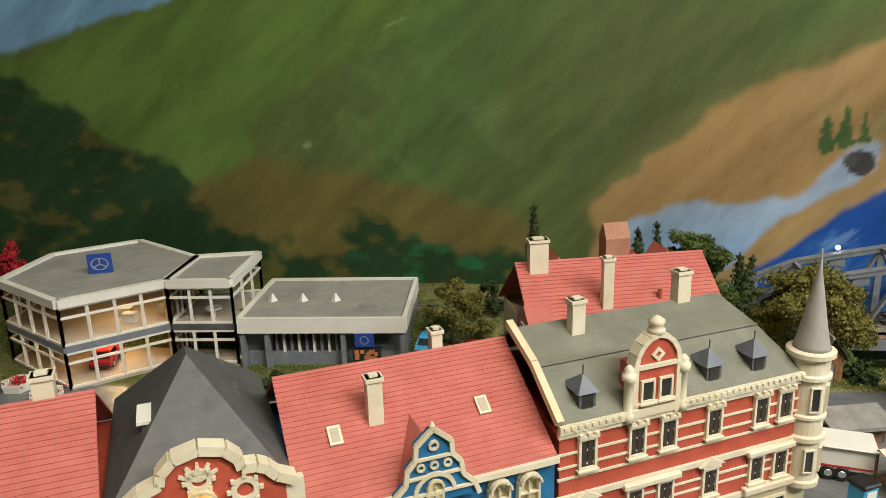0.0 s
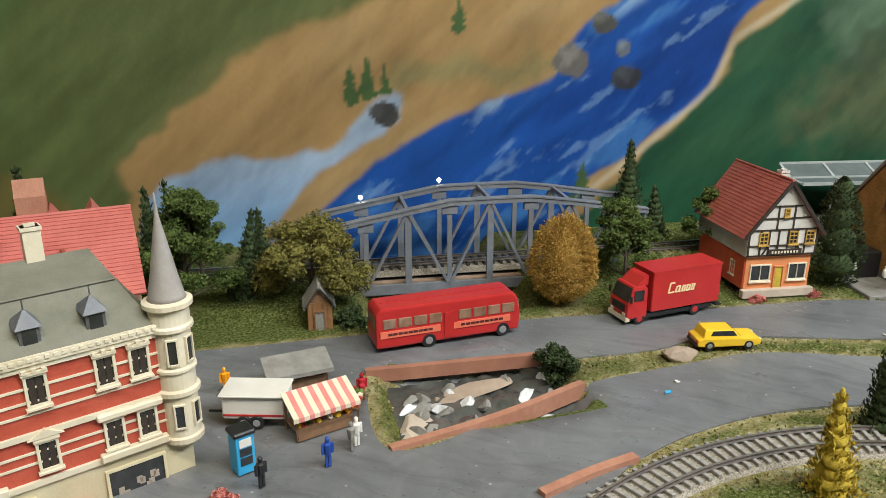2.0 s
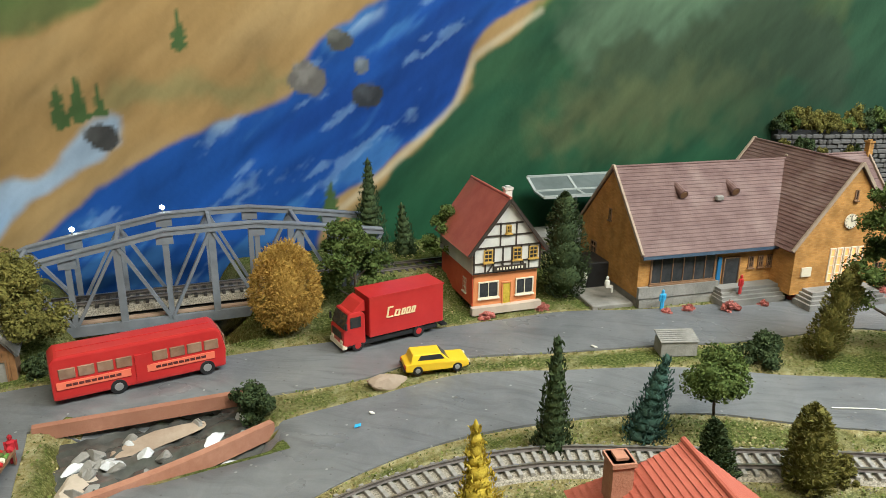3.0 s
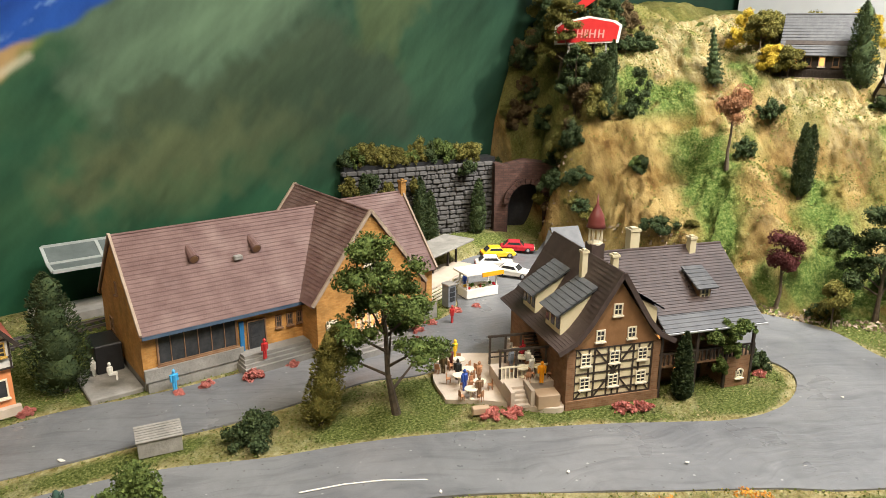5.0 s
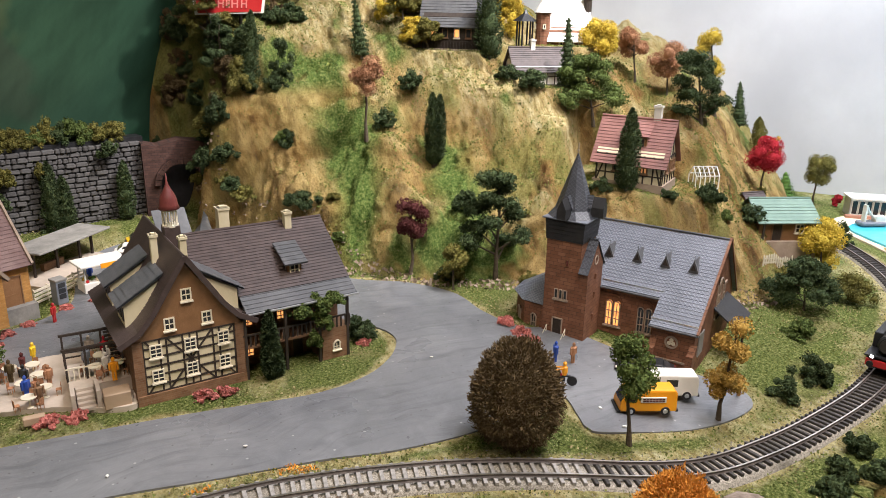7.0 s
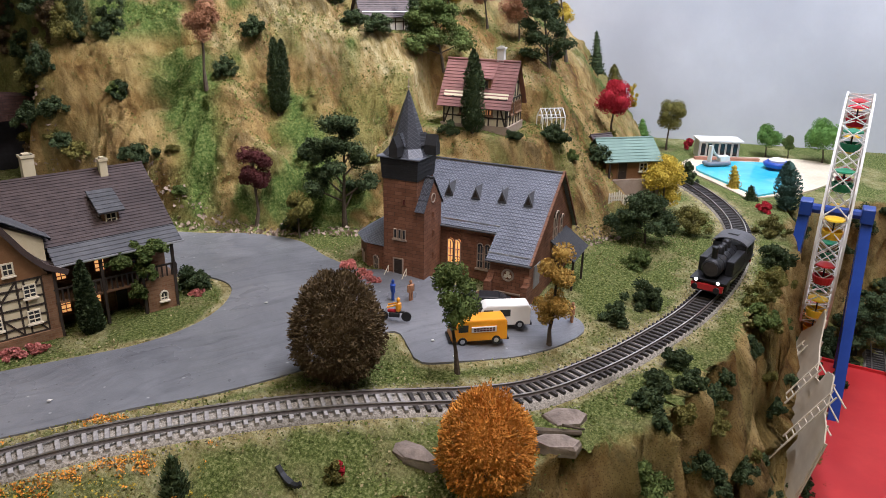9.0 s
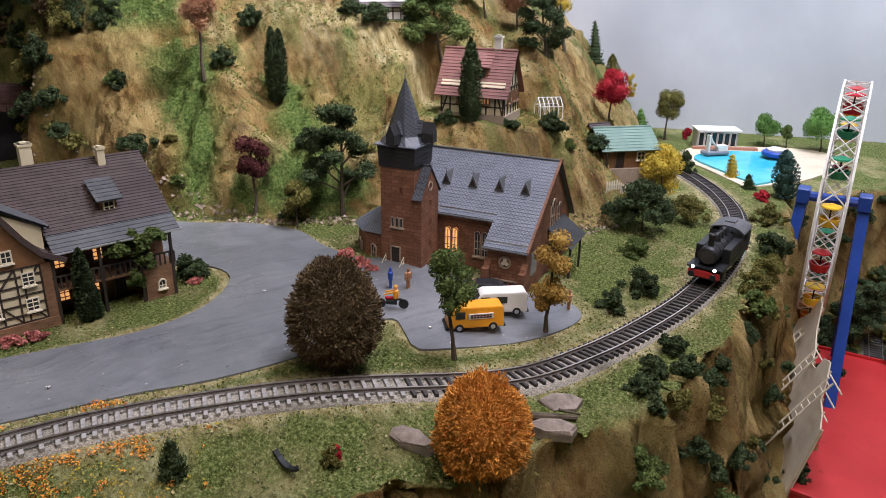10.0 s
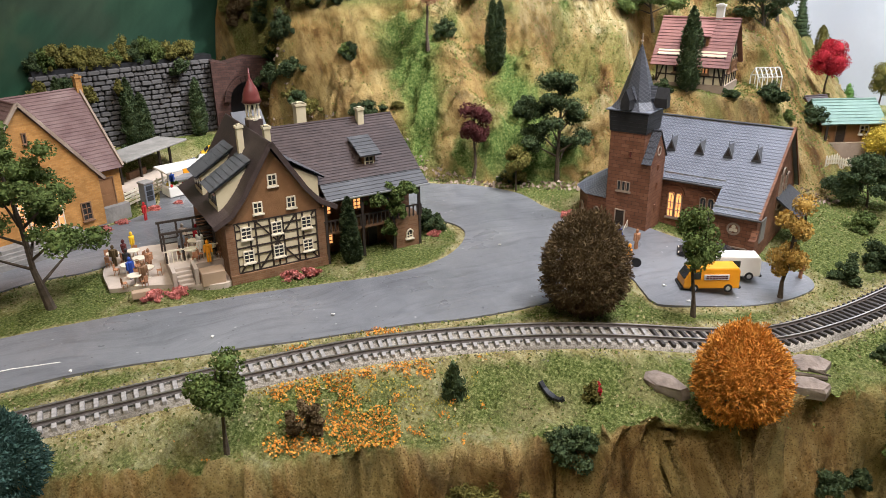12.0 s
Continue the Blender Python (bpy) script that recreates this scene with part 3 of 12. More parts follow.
    col = mixed(crease_mask.outputs["Red"], col, ramp(noise_at(60), (0.4, (0.07, 0.04, 0.016)), (0.6, (0.14, 0.085, 0.03))))
    nt.links.new(col, bsdf.inputs["Base Color"])
    bsdf.inputs["Roughness"].default_value = 0.95
    bsdf.inputs["Specular IOR Level"].default_value = 0.1
    bu = nd(nt, "ShaderNodeBump", Strength=0.9, Distance=0.0022)
    nt.links.new(noise_at(520, 6, 0.7), bu.inputs["Height"])
    b2 = nd(nt, "ShaderNodeBump", Strength=0.8, Distance=0.007)
    nt.links.new(noise_at(120, 8, 0.75), b2.inputs["Height"])
    crease = nd(nt, "ShaderNodeTexNoise", Scale=30.0, Detail=8.0, Roughness=0.55)
    crease.noise_type = "RIDGED_MULTIFRACTAL"
    nt.links.new(drawn.outputs[0], crease.inputs["Vector"])
    net = nd(nt, "ShaderNodeBump", Distance=0.002)
    nt.links.new(sep.outputs["Red"], net.inputs["Strength"])
    nt.links.new(weave.outputs["Distance"], net.inputs["Height"])
    b3 = nd(nt, "ShaderNodeBump", Distance=0.01)
    nt.links.new(sep.outputs["Red"], b3.inputs["Strength"])
    nt.links.new(crease.outputs["Fac"], b3.inputs["Height"])
    nt.links.new(b3.outputs["Normal"], net.inputs["Normal"])
    nt.links.new(net.outputs["Normal"], b2.inputs["Normal"])
    nt.links.new(b2.outputs["Normal"], bu.inputs["Normal"])
    nt.links.new(bu.outputs["Normal"], bsdf.inputs["Normal"])
    return m


M["ground"] = ground_material()


def wall_line(x):
    return 0.782 - 0.134 * x


def grid_mesh(name, xs, ys, fn, material, attr=None):
    X, Y = np.meshgrid(xs, ys)
    X, Y, Z, cols = fn(X, Y)
    n, k = X.shape[1], X.shape[0]
    me = bpy.data.meshes.new(name)
    co = np.stack([X, Y, Z], -1).reshape(-1, 3)
    me.vertices.add(len(co))
    me.vertices.foreach_set("co", co.ravel())
    a = (np.arange(k - 1)[:, None] * n + np.arange(n - 1)[None, :]).ravel()
    quads = np.stack([a, a + 1, a + n + 1, a + n], -1)
    me.loops.add(quads.size)
    me.loops.foreach_set("vertex_index", quads.ravel().astype(np.int32))
    me.polygons.add(len(quads))
    me.polygons.foreach_set("loop_start", (np.arange(len(quads)) * 4).astype(np.int32))
    me.update()
    me.validate()
    if attr:
        at = me.color_attributes.new(attr, "FLOAT_COLOR", "POINT")
        at.data.foreach_set("color", np.concatenate([cols.reshape(-1, 3), np.ones((len(co), 1))], 1).astype(np.float32).ravel())
    me.materials.append(material)
    me.shade_smooth()
    return new(name, me)


def blurred(a, k):
    for _ in range(2):
        for ax in (0, 1):
            c = np.cumsum(np.pad(a, [(k, k + 1) if q == ax else (0, 0) for q in (0, 1)], mode="edge"), axis=ax)
            n = a.shape[ax]
            hi, lo = np.take(c, np.arange(2 * k, 2 * k + n), axis=ax), np.take(c, np.arange(0, n), axis=ax)
            a = (hi - lo) / (2 * k)
    return a


def ground_sheet(X, Y):
    Z, rock = land(X, Y)
    gy = np.gradient(Z, axis=0) / np.maximum(np.gradient(Y, axis=0), 1e-6)
    gx = np.gradient(Z, axis=1) / np.maximum(np.gradient(X, axis=1), 1e-6)
    steep = np.hypot(gx, gy)
    bulge = (Z - blurred(Z, 6)) / 0.004
    rocky = np.clip(rock * step(0.3, 0.5, steep + 0.15 * fbm(X, Y, 25.0, 71, 3)), 0, 1)
    hill = side(X, Y, FOOT)[0] < 0
    soft_slope = blurred(steep, 3)
    gully = sum(np.exp(-((side(X, Y, line)[0] + 0.012 * fbm(X, Y, 18.0, 85, 3)) / wide) ** 2) for line, wide in GREEN)
    patch = fbm(X + 0.8 * Z, Y - 0.5 * Z, 14.0, 81, 4)
    moss = np.where(hill, np.clip(1.1 * gully + step(0.3, 0.75, 0.7 * patch + 0.5 * step(0.8, 0.3, soft_slope) * step(0.27, 0.21, Z)), 0, 1), 0.2 * step(0.1, 0.5, fbm(X, Y, 20.0, 83, 3)))
    fall_d, fall_s = side(X, Y, FOOT)
    streaks = vnoise(fall_s + 0.03 * fbm(X, Y, 6.0, 23, 2) - 0.55 * fall_d, -fall_d * 0.5, 24.0, 87) + 0.5 * fbm(X, Y, 60.0, 89, 2)
    moss = np.where(hill, np.clip(moss + 0.5 * step(0.25, 0.7, streaks) * step(0.28, 0.2, Z), 0, 1), moss)
    scarp = step(0.25, 0.3, Y + 0.02 * patch) * step(0.2, 0.175, Z) * hill
    moss = moss * (1 - 0.85 * scarp)
    rocky = np.where(hill, np.maximum(rocky, 0.85), rocky)
    roads = [tuple(p[:2]) for p in smooth_line(STREET + [STREET[0]], 0.02)]
    isle = [tuple(p[:2]) for p in smooth_line(ISLAND + [ISLAND[0]], 0.02)]
    near = np.minimum(np.abs(side(X, Y, roads)[0]), np.abs(side(X, Y, isle)[0]))
    verge = np.maximum(step(0.35, 0.75, fbm(X, Y, 16.0, 91, 3)) * 0.4, step(0.009, 0.003, near + 0.004 * fbm(X, Y, 60.0, 93, 2)) * 0.8) * (1 - rocky)
    verge = np.maximum(verge, 0.75 * step(0.03, 0.019, np.abs(side(X, Y, FRONT)[0]) + 0.006 * fbm(X, Y, 45.0, 97, 3)) * (1 - rocky))
    # crest band and upper hill are paled: the ridge's light put into the colour
    crown = np.exp(-((side(X, Y, CREST)[0] - 0.004) / 0.028) ** 2)
    # paler where the slope is gentle or bulges out
    worn = step(1.5, 0.7, soft_slope + 0.4 * fbm(X + 0.9 * Z, Y - 0.7 * Z, 18.0, 95, 4) - 0.15 * bulge)
    # darker towards the tunnel: fading light put into the colour, along with dark growth
    dim_flank = step(0.36, 0.43, Y + 0.02 * patch) * hill
    pale = np.where(hill, np.clip(0.6 * worn * step(-0.4, 0.4, patch) + 0.85 * crown + 0.5 * step(0.2, 0.26, Z), 0, 0.92) * (1 - 0.95 * moss) * (1 - 0.8 * scarp) * (1 - dim_flank), verge)
    moss = np.maximum(moss, 0.6 * dim_flank)
    # crags overhang and break the even slope
    loose = np.clip(rock * step(0.5, 1.1, steep), 0, 1) * np.where(Y > 0.37, 0.0, 1.0) * step(0.35, 0.3, Y - 0.02)
    X = X + loose * (0.003 * fbm(Y + 0.5 * X, Z * 1.5, 24.0, 301, 3) + 0.003 * vnoise(Y, Z, 120.0, 305))
    Y = Y + loose * (0.003 * fbm(X - 0.5 * Y, Z * 1.5, 24.0, 311, 3) + 0.003 * vnoise(X, Z, 120.0, 315))
    bluff = np.clip(rock * step(0.7, 1.4, steep), 0, 1) * (side(X, Y, CLIFF)[0] < 0.012) * step(0.85, 0.95, X)
    lump = 0.5 - np.abs(vnoise(X - 0.6 * Y, Z * 1.1, 17.0, 321)) * 1.4 + 0.4 * vnoise(X - 0.6 * Y, Z * 1.4, 38.0, 323)
    X = X - 0.010 * bluff * lump
    Y = Y - 0.016 * bluff * lump
    return X, Y, Z, np.stack([rocky, moss, pale], -1)


# nearer stretch fine, the far sides coarse, all one sheet
xs = np.concatenate([np.arange(-1.6, 0.2, 0.02), np.arange(0.2, 1.0, 0.006), np.arange(1.0, 1.36, 0.0036), np.arange(1.36, 1.66, 0.0026), np.arange(1.66, 1.95, 0.006), np.arange(1.95, 2.45, 0.02)])
ys = np.concatenate([np.arange(-1.6, -0.72, 0.03), np.arange(-0.72, -0.44, 0.007), np.arange(-0.44, -0.2, 0.0034), np.arange(-0.2, 0.38, 0.0028), np.arange(0.38, 0.56, 0.0045), np.arange(0.56, 0.80, 0.007), np.arange(0.8, 1.0, 0.02)])
ground = grid_mesh("ground", xs, ys, ground_sheet, M["ground"], "zone")
tagged(ground, "sculpted model landscape with flocked grass and plaster rock", "ground", kind="structure")


# ---- the painted wall ----
def inside_poly(px, py, pts):
    hit = np.zeros(px.shape, bool)
    for (ax, ay), (bx, by) in zip(pts, pts[1:] + pts[:1]):
        cond = ((ay > py) != (by > py)) & (px < (bx - ax) * (py - ay) / (by - ay + 1e-12) + ax)
        hit ^= cond
    return hit


def mask(px, py, pts, blur, wob=0.004, seed=3):
    line = [tuple(p[:2]) for p in smooth_line(pts + [pts[0]], 0.012)]
    qx = px + wob * fbm(px, py, 30.0, seed, 3)
    qy = py + wob * fbm(px, py, 30.0, seed + 7, 3)
    d = np.abs(side(qx, qy, line)[0])
    d = np.where(inside_poly(qx, qy, line), d, -d)
    return step(-blur, blur, d)


def mural(U, V):
    def strokes(ang, f, stretch, seed):
        c, s = math.cos(ang), math.sin(ang)
        return fbm((U * c + V * s) / stretch, (-U * s + V * c), f, seed, 4)

    col = np.zeros(U.shape + (3,))
    col[:] = (0.112, 0.146, 0.046)

    def lay(alpha, rgb):
        col[:] = col * (1 - alpha[..., None]) + np.array(rgb) * alpha[..., None]

    n1 = strokes(0.9, 9.0, 3.0, 101)
    lay(step(-0.2, 0.7, n1) * 0.6, (0.105, 0.19, 0.055))
    lay(step(-0.1, 0.3, U - 0.06) * step(0.5, 0.1, U) * 0.8, (0.112, 0.13, 0.056))
    # hill at the far left, its rim and the pale strokes
    left = mask(U, V, [(-1.2, 0.02), (-1.2, 0.24), (-0.6, 0.262), (-0.42, 0.293), (-0.29, 0.327), (-0.1, 0.4), (-0.02, 0.32), (-0.05, 0.29), (-0.13, 0.25), (-0.2, 0.2), (-0.21, 0.15), (-0.3, 0.12)], 0.012, 0.01)
    lay(left * 0.85, (0.12, 0.2, 0.045))
    lay(left * step(0.0, 0.8, strokes(0.3, 14, 3, 103)) * 0.5, (0.14, 0.21, 0.05))
    glowing = mask(U, V, [(-0.03, 0.27), (0.0, 0.22), (0.05, 0.17), (0.065, 0.125), (-0.02, 0.14), (-0.09, 0.16), (-0.12, 0.2)], 0.035, 0.02)
    lay(glowing * 0.55 * step(-0.5, 0.5, strokes(-0.8, 18, 4, 107)), (0.2, 0.29, 0.11))
    brown = mask(U, V, [(-0.31, 0.12), (-0.25, 0.145), (-0.19, 0.153), (-0.09, 0.14), (0.06, 0.1), (0.1, 0.04), (0.0, 0.02), (-0.2, 0.03)], 0.01, 0.006)
    lay(brown * 0.9, (0.165, 0.135, 0.043))
    sky = mask(U, V, [(-1.4, 0.6), (-1.4, 0.245), (-0.6, 0.262), (-0.49, 0.281), (-0.38, 0.305), (-0.29, 0.328), (-0.1, 0.41), (-0.1, 0.7)], 0.004, 0.005)
    lay(sky, (0.2, 0.38, 0.58))
    woods = mask(U, V, [(-1.4, 0.2), (-0.6, 0.26), (-0.49, 0.25), (-0.43, 0.215), (-0.38, 0.175), (-0.28, 0.142), (-0.3, 0.112), (-0.24, 0.085), (-0.17, 0.06), (-0.1, 0.055), (-0.115, 0.085), (-0.08, 0.095), (-0.05, 0.07), (0.03, 0.06), (0.09, 0.03), (0.1, -0.1), (-1.4, -0.1)], 0.007, 0.012)
    lay(woods, (0.026, 0.06, 0.024))
    lay(woods * step(0.1, 0.7, strokes(1.5, 26, 0.5, 109)), (0.1, 0.1, 0.03))
    lay(woods * step(0.2, 0.6, strokes(1.5, 30, 0.5, 113)) * step(-0.2, 0.05, U), (0.03, 0.14, 0.055))
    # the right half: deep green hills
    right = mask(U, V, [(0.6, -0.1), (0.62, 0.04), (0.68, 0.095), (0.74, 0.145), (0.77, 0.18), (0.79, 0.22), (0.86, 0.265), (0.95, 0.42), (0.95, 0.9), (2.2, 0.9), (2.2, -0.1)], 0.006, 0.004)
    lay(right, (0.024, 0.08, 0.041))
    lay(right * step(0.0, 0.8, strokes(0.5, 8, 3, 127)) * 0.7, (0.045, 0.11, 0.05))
    # pale patch puts the hazy sheen of the glossy wall into the paint
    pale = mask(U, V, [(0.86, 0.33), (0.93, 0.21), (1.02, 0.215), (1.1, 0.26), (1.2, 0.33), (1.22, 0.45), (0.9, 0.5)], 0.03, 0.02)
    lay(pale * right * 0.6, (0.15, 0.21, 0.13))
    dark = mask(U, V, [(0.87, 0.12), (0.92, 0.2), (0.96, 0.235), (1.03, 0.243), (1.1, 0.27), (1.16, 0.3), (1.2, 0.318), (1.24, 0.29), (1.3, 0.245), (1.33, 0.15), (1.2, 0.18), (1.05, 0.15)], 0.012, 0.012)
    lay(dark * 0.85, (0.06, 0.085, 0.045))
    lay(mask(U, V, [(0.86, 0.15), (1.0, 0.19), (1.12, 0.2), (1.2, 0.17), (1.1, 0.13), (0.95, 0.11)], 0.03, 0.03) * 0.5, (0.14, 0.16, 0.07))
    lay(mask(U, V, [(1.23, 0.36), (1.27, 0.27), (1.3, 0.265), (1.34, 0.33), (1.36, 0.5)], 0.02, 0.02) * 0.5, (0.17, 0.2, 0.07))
    # darkening to the right puts the shade beside the hill into the paint
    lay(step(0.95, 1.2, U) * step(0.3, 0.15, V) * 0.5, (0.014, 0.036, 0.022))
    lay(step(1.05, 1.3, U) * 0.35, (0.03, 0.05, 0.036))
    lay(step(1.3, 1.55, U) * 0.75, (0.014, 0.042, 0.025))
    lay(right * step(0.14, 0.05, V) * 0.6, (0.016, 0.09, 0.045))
    # sand, lake and river
    sand = mask(U, V, [(0.15, 0.03), (0.153, 0.1), (0.174, 0.13), (0.227, 0.174), (0.28, 0.21), (0.36, 0.25), (0.43, 0.28), (0.6, 0.4), (0.95, 0.5), (0.86, 0.28), (0.79, 0.216), (0.768, 0.175), (0.735, 0.143), (0.68, 0.09), (0.62, 0.035), (0.5, -0.05), (0.2, -0.05)], 0.006, 0.006)
    lay(step(-0.03, 0.0, -np.abs(side(U, V, [(0.16, 0.1), (0.23, 0.18), (0.36, 0.255), (0.45, 0.3)])[0])) * 0.5, (0.18, 0.17, 0.07))
    lay(sand, (0.38, 0.245, 0.1))
    lay(sand * step(-0.1, 0.7, strokes(0.6, 13, 4, 131)) * 0.6, (0.46, 0.325, 0.155))
    lay(sand * step(0.1, 0.8, strokes(0.6, 11, 4, 137)) * step(0.2, 0.28, V - 0.1 * U) * 0.7, (0.2, 0.19, 0.07))
    lay(mask(U, V, [(0.4, 0.165), (0.43, 0.2), (0.5, 0.2), (0.58, 0.2), (0.6, 0.215), (0.58, 0.185), (0.5, 0.178)], 0.012, 0.012) * 0.55, (0.2, 0.22, 0.1))
    lake = mask(U, V, [(0.165, 0.03), (0.176, 0.07), (0.222, 0.1), (0.27, 0.108), (0.33, 0.113), (0.365, 0.125), (0.4, 0.165), (0.425, 0.165), (0.41, 0.132), (0.34, 0.093), (0.3, 0.05), (0.27, 0.02), (0.25, -0.05)], 0.005, 0.004)
    lay(lake, (0.36, 0.46, 0.6))
    lay(lake * step(0.12, 0.02, V), (0.2, 0.36, 0.6))
    river = mask(U, V, [(0.28, -0.05), (0.3, 0.02), (0.345, 0.055), (0.398, 0.098), (0.456, 0.136), (0.515, 0.161), (0.585, 0.184), (0.6, 0.218), (0.635, 0.25), (0.67, 0.27), (0.8, 0.36), (1.0, 0.42), (0.94, 0.32), (0.82, 0.265), (0.778, 0.222), (0.756, 0.165), (0.716, 0.135), (0.678, 0.104), (0.615, 0.056), (0.6, 0.0), (0.58, -0.05)], 0.004, 0.003)
    lay(river, (0.018, 0.085, 0.36))
    lay(river * step(-0.3, 0.6, strokes(0.55, 16, 4, 139)) * 0.6, (0.008, 0.035, 0.2))
    lay(river * step(0.15, 0.7, strokes(0.75, 34, 4, 149)) * 0.5, (0.1, 0.28, 0.62))
    lay(river * step(0.45, 0.85, strokes(0.6, 70, 4, 181)) * 0.35, (0.3, 0.48, 0.75))
    edge = np.abs(side(U, V, [(0.515, 0.161), (0.585, 0.184), (0.6, 0.218), (0.635, 0.25), (0.67, 0.27)])[0])
    lay(river * step(0.02, 0.0, edge) * step(-0.2, 0.5, strokes(0.7, 40, 3, 151)) * 0.7, (0.45, 0.6, 0.75))
    shore = np.abs(side(U, V, [(0.615, 0.05), (0.68, 0.098), (0.735, 0.145), (0.762, 0.17), (0.782, 0.22), (0.86, 0.267)])[0])
    lay(step(0.007, 0.0, shore) * 0.5, (0.62, 0.56, 0.42))
    # small painted trees and boulders
    for u, v, h in ((0.483, 0.226, 0.038), (0.374, 0.158, 0.042), (0.391, 0.163, 0.046), (0.408, 0.168, 0.03), (0.62, 0.045, 0.05)):
        t = (V - v) / h
        w = h * 0.23 * np.clip(1 - t, 0, 1) * np.clip(t * 9, 0, 1) * (1 + 0.5 * fbm(U, V, 260, 153, 2))
        lay(step(0.001, -0.0006, np.abs(U - u) - w) * (t > 0) * (t < 1), (0.075, 0.13, 0.045))
    for u, v, rx, ry, rgb in ((0.405, 0.15, 0.017, 0.012, (0.06, 0.06, 0.06)), (0.602, 0.199, 0.02, 0.016, (0.16, 0.15, 0.14)), (0.664, 0.181, 0.016, 0.013, (0.045, 0.05, 0.06)), (0.657, 0.211, 0.009, 0.009, (0.12, 0.14, 0.17)), (0.634, 0.237, 0.013, 0.011, (0.1, 0.1, 0.09))):
        r = np.hypot((U - u) / rx, (V - v) / ry) + 0.25 * fbm(U, V, 70, 157, 2)
        lay(step(1.08, 0.95, r), rgb)
        lay(step(0.8, 0.3, np.hypot((U - u + 0.3 * rx) / rx, (V - v - 0.4 * ry) / ry) + 0.3 * fbm(U, V, 120, 163, 2)) * 0.5, tuple(min(1, c * 2.2) for c in rgb))
    for u, v, rx, ry in ((-0.05, 0.296, 0.014, 0.0015), (-0.15, 0.173, 0.006, 0.004)):
        lay(step(1.2, 0.6, np.hypot(((U - u) * 0.9 + (V - v) * 0.4) / rx, ((V - v) * 0.9 - (U - u) * 0.4) / ry)) * 0.6, (0.3, 0.4, 0.2))
    col *= 0.8
    col *= (1 + 0.14 * strokes(0.7, 34, 4, 177) + 0.12 * strokes(0.7, 60, 5, 167) + 0.05 * strokes(1.2, 160, 4, 173))[..., None]
    return np.clip(col, 0, 1)


def mural_material():
    m, nt, bsdf = shader("mural_paint")
    a = nt.nodes.new("ShaderNodeAttribute")
    a.attribute_name = "paint"
    nt.links.new(a.outputs["Color"], bsdf.inputs["Base Color"])
    bsdf.inputs["Roughness"].default_value, bsdf.inputs["Specular IOR Level"].default_value = 0.6, 0.15
    co = nd(nt, "ShaderNodeTexCoord")
    n = nd(nt, "ShaderNodeTexNoise", Scale=220.0, Detail=5.0)
    nt.links.new(co.outputs["Object"], n.inputs["Vector"])
    bu = nd(nt, "ShaderNodeBump", Strength=0.25, Distance=0.0008)
    nt.links.new(n.outputs["Fac"], bu.inputs["Height"])
    nt.links.new(bu.outputs["Normal"], bsdf.inputs["Normal"])
    return m


def mural_sheet(U, V):
    return U, wall_line(U), V, mural(U, V)


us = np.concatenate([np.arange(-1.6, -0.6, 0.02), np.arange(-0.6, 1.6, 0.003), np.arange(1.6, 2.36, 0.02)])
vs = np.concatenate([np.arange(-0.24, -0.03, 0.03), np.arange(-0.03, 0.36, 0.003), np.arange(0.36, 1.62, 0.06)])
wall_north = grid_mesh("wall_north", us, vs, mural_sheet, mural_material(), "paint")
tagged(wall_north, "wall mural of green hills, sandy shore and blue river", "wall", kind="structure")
part("wall_core", boxes((-1.7, 2.5, 0.003, 0.1, -1.0, 1.6)), "white", wall_north, "plain back of the painted wall", m=pose(0, 0.782, 0, 0, 0, math.degrees(math.atan(-0.134))))

# ---- the rest of the room ----
M["grey_wall"] = coat("pale_grey_wall", (0.5, 0.51, 0.52), (0.6, 0.61, 0.62), 5, 0.55, bump=0.15, fine=200, c=(0.42, 0.43, 0.45), stain=3)
# unseen walls, floor and ceiling, added dark to hold down bounced light
M["dim_wall"] = coat("brown_room_wall", (0.16, 0.14, 0.12), (0.2, 0.18, 0.15), 5, 0.8, bump=0.1)
for nm, b in (("wall_east", (2.2, 2.46, -2.6, 0.47, -1.0, 1.6)), ("wall_west", (-2.7, -1.6, -2.6, 1.0, -1.0, 1.6)), ("wall_south", (-2.7, 2.46, -2.7, -2.6, -1.0, 1.6)), ("ceiling", (-2.7, 2.46, -2.7, 1.0, 1.6, 1.7)), ("floor", (-2.7, 2.46, -2.7, 1.0, -1.1, -1.0))):
    tagged(part(nm, boxes(b), "grey_wall" if nm == "wall_east" else "dim_wall"), "plain pale grey " + nm.split("_")[0], nm.split("_")[0], kind="structure")


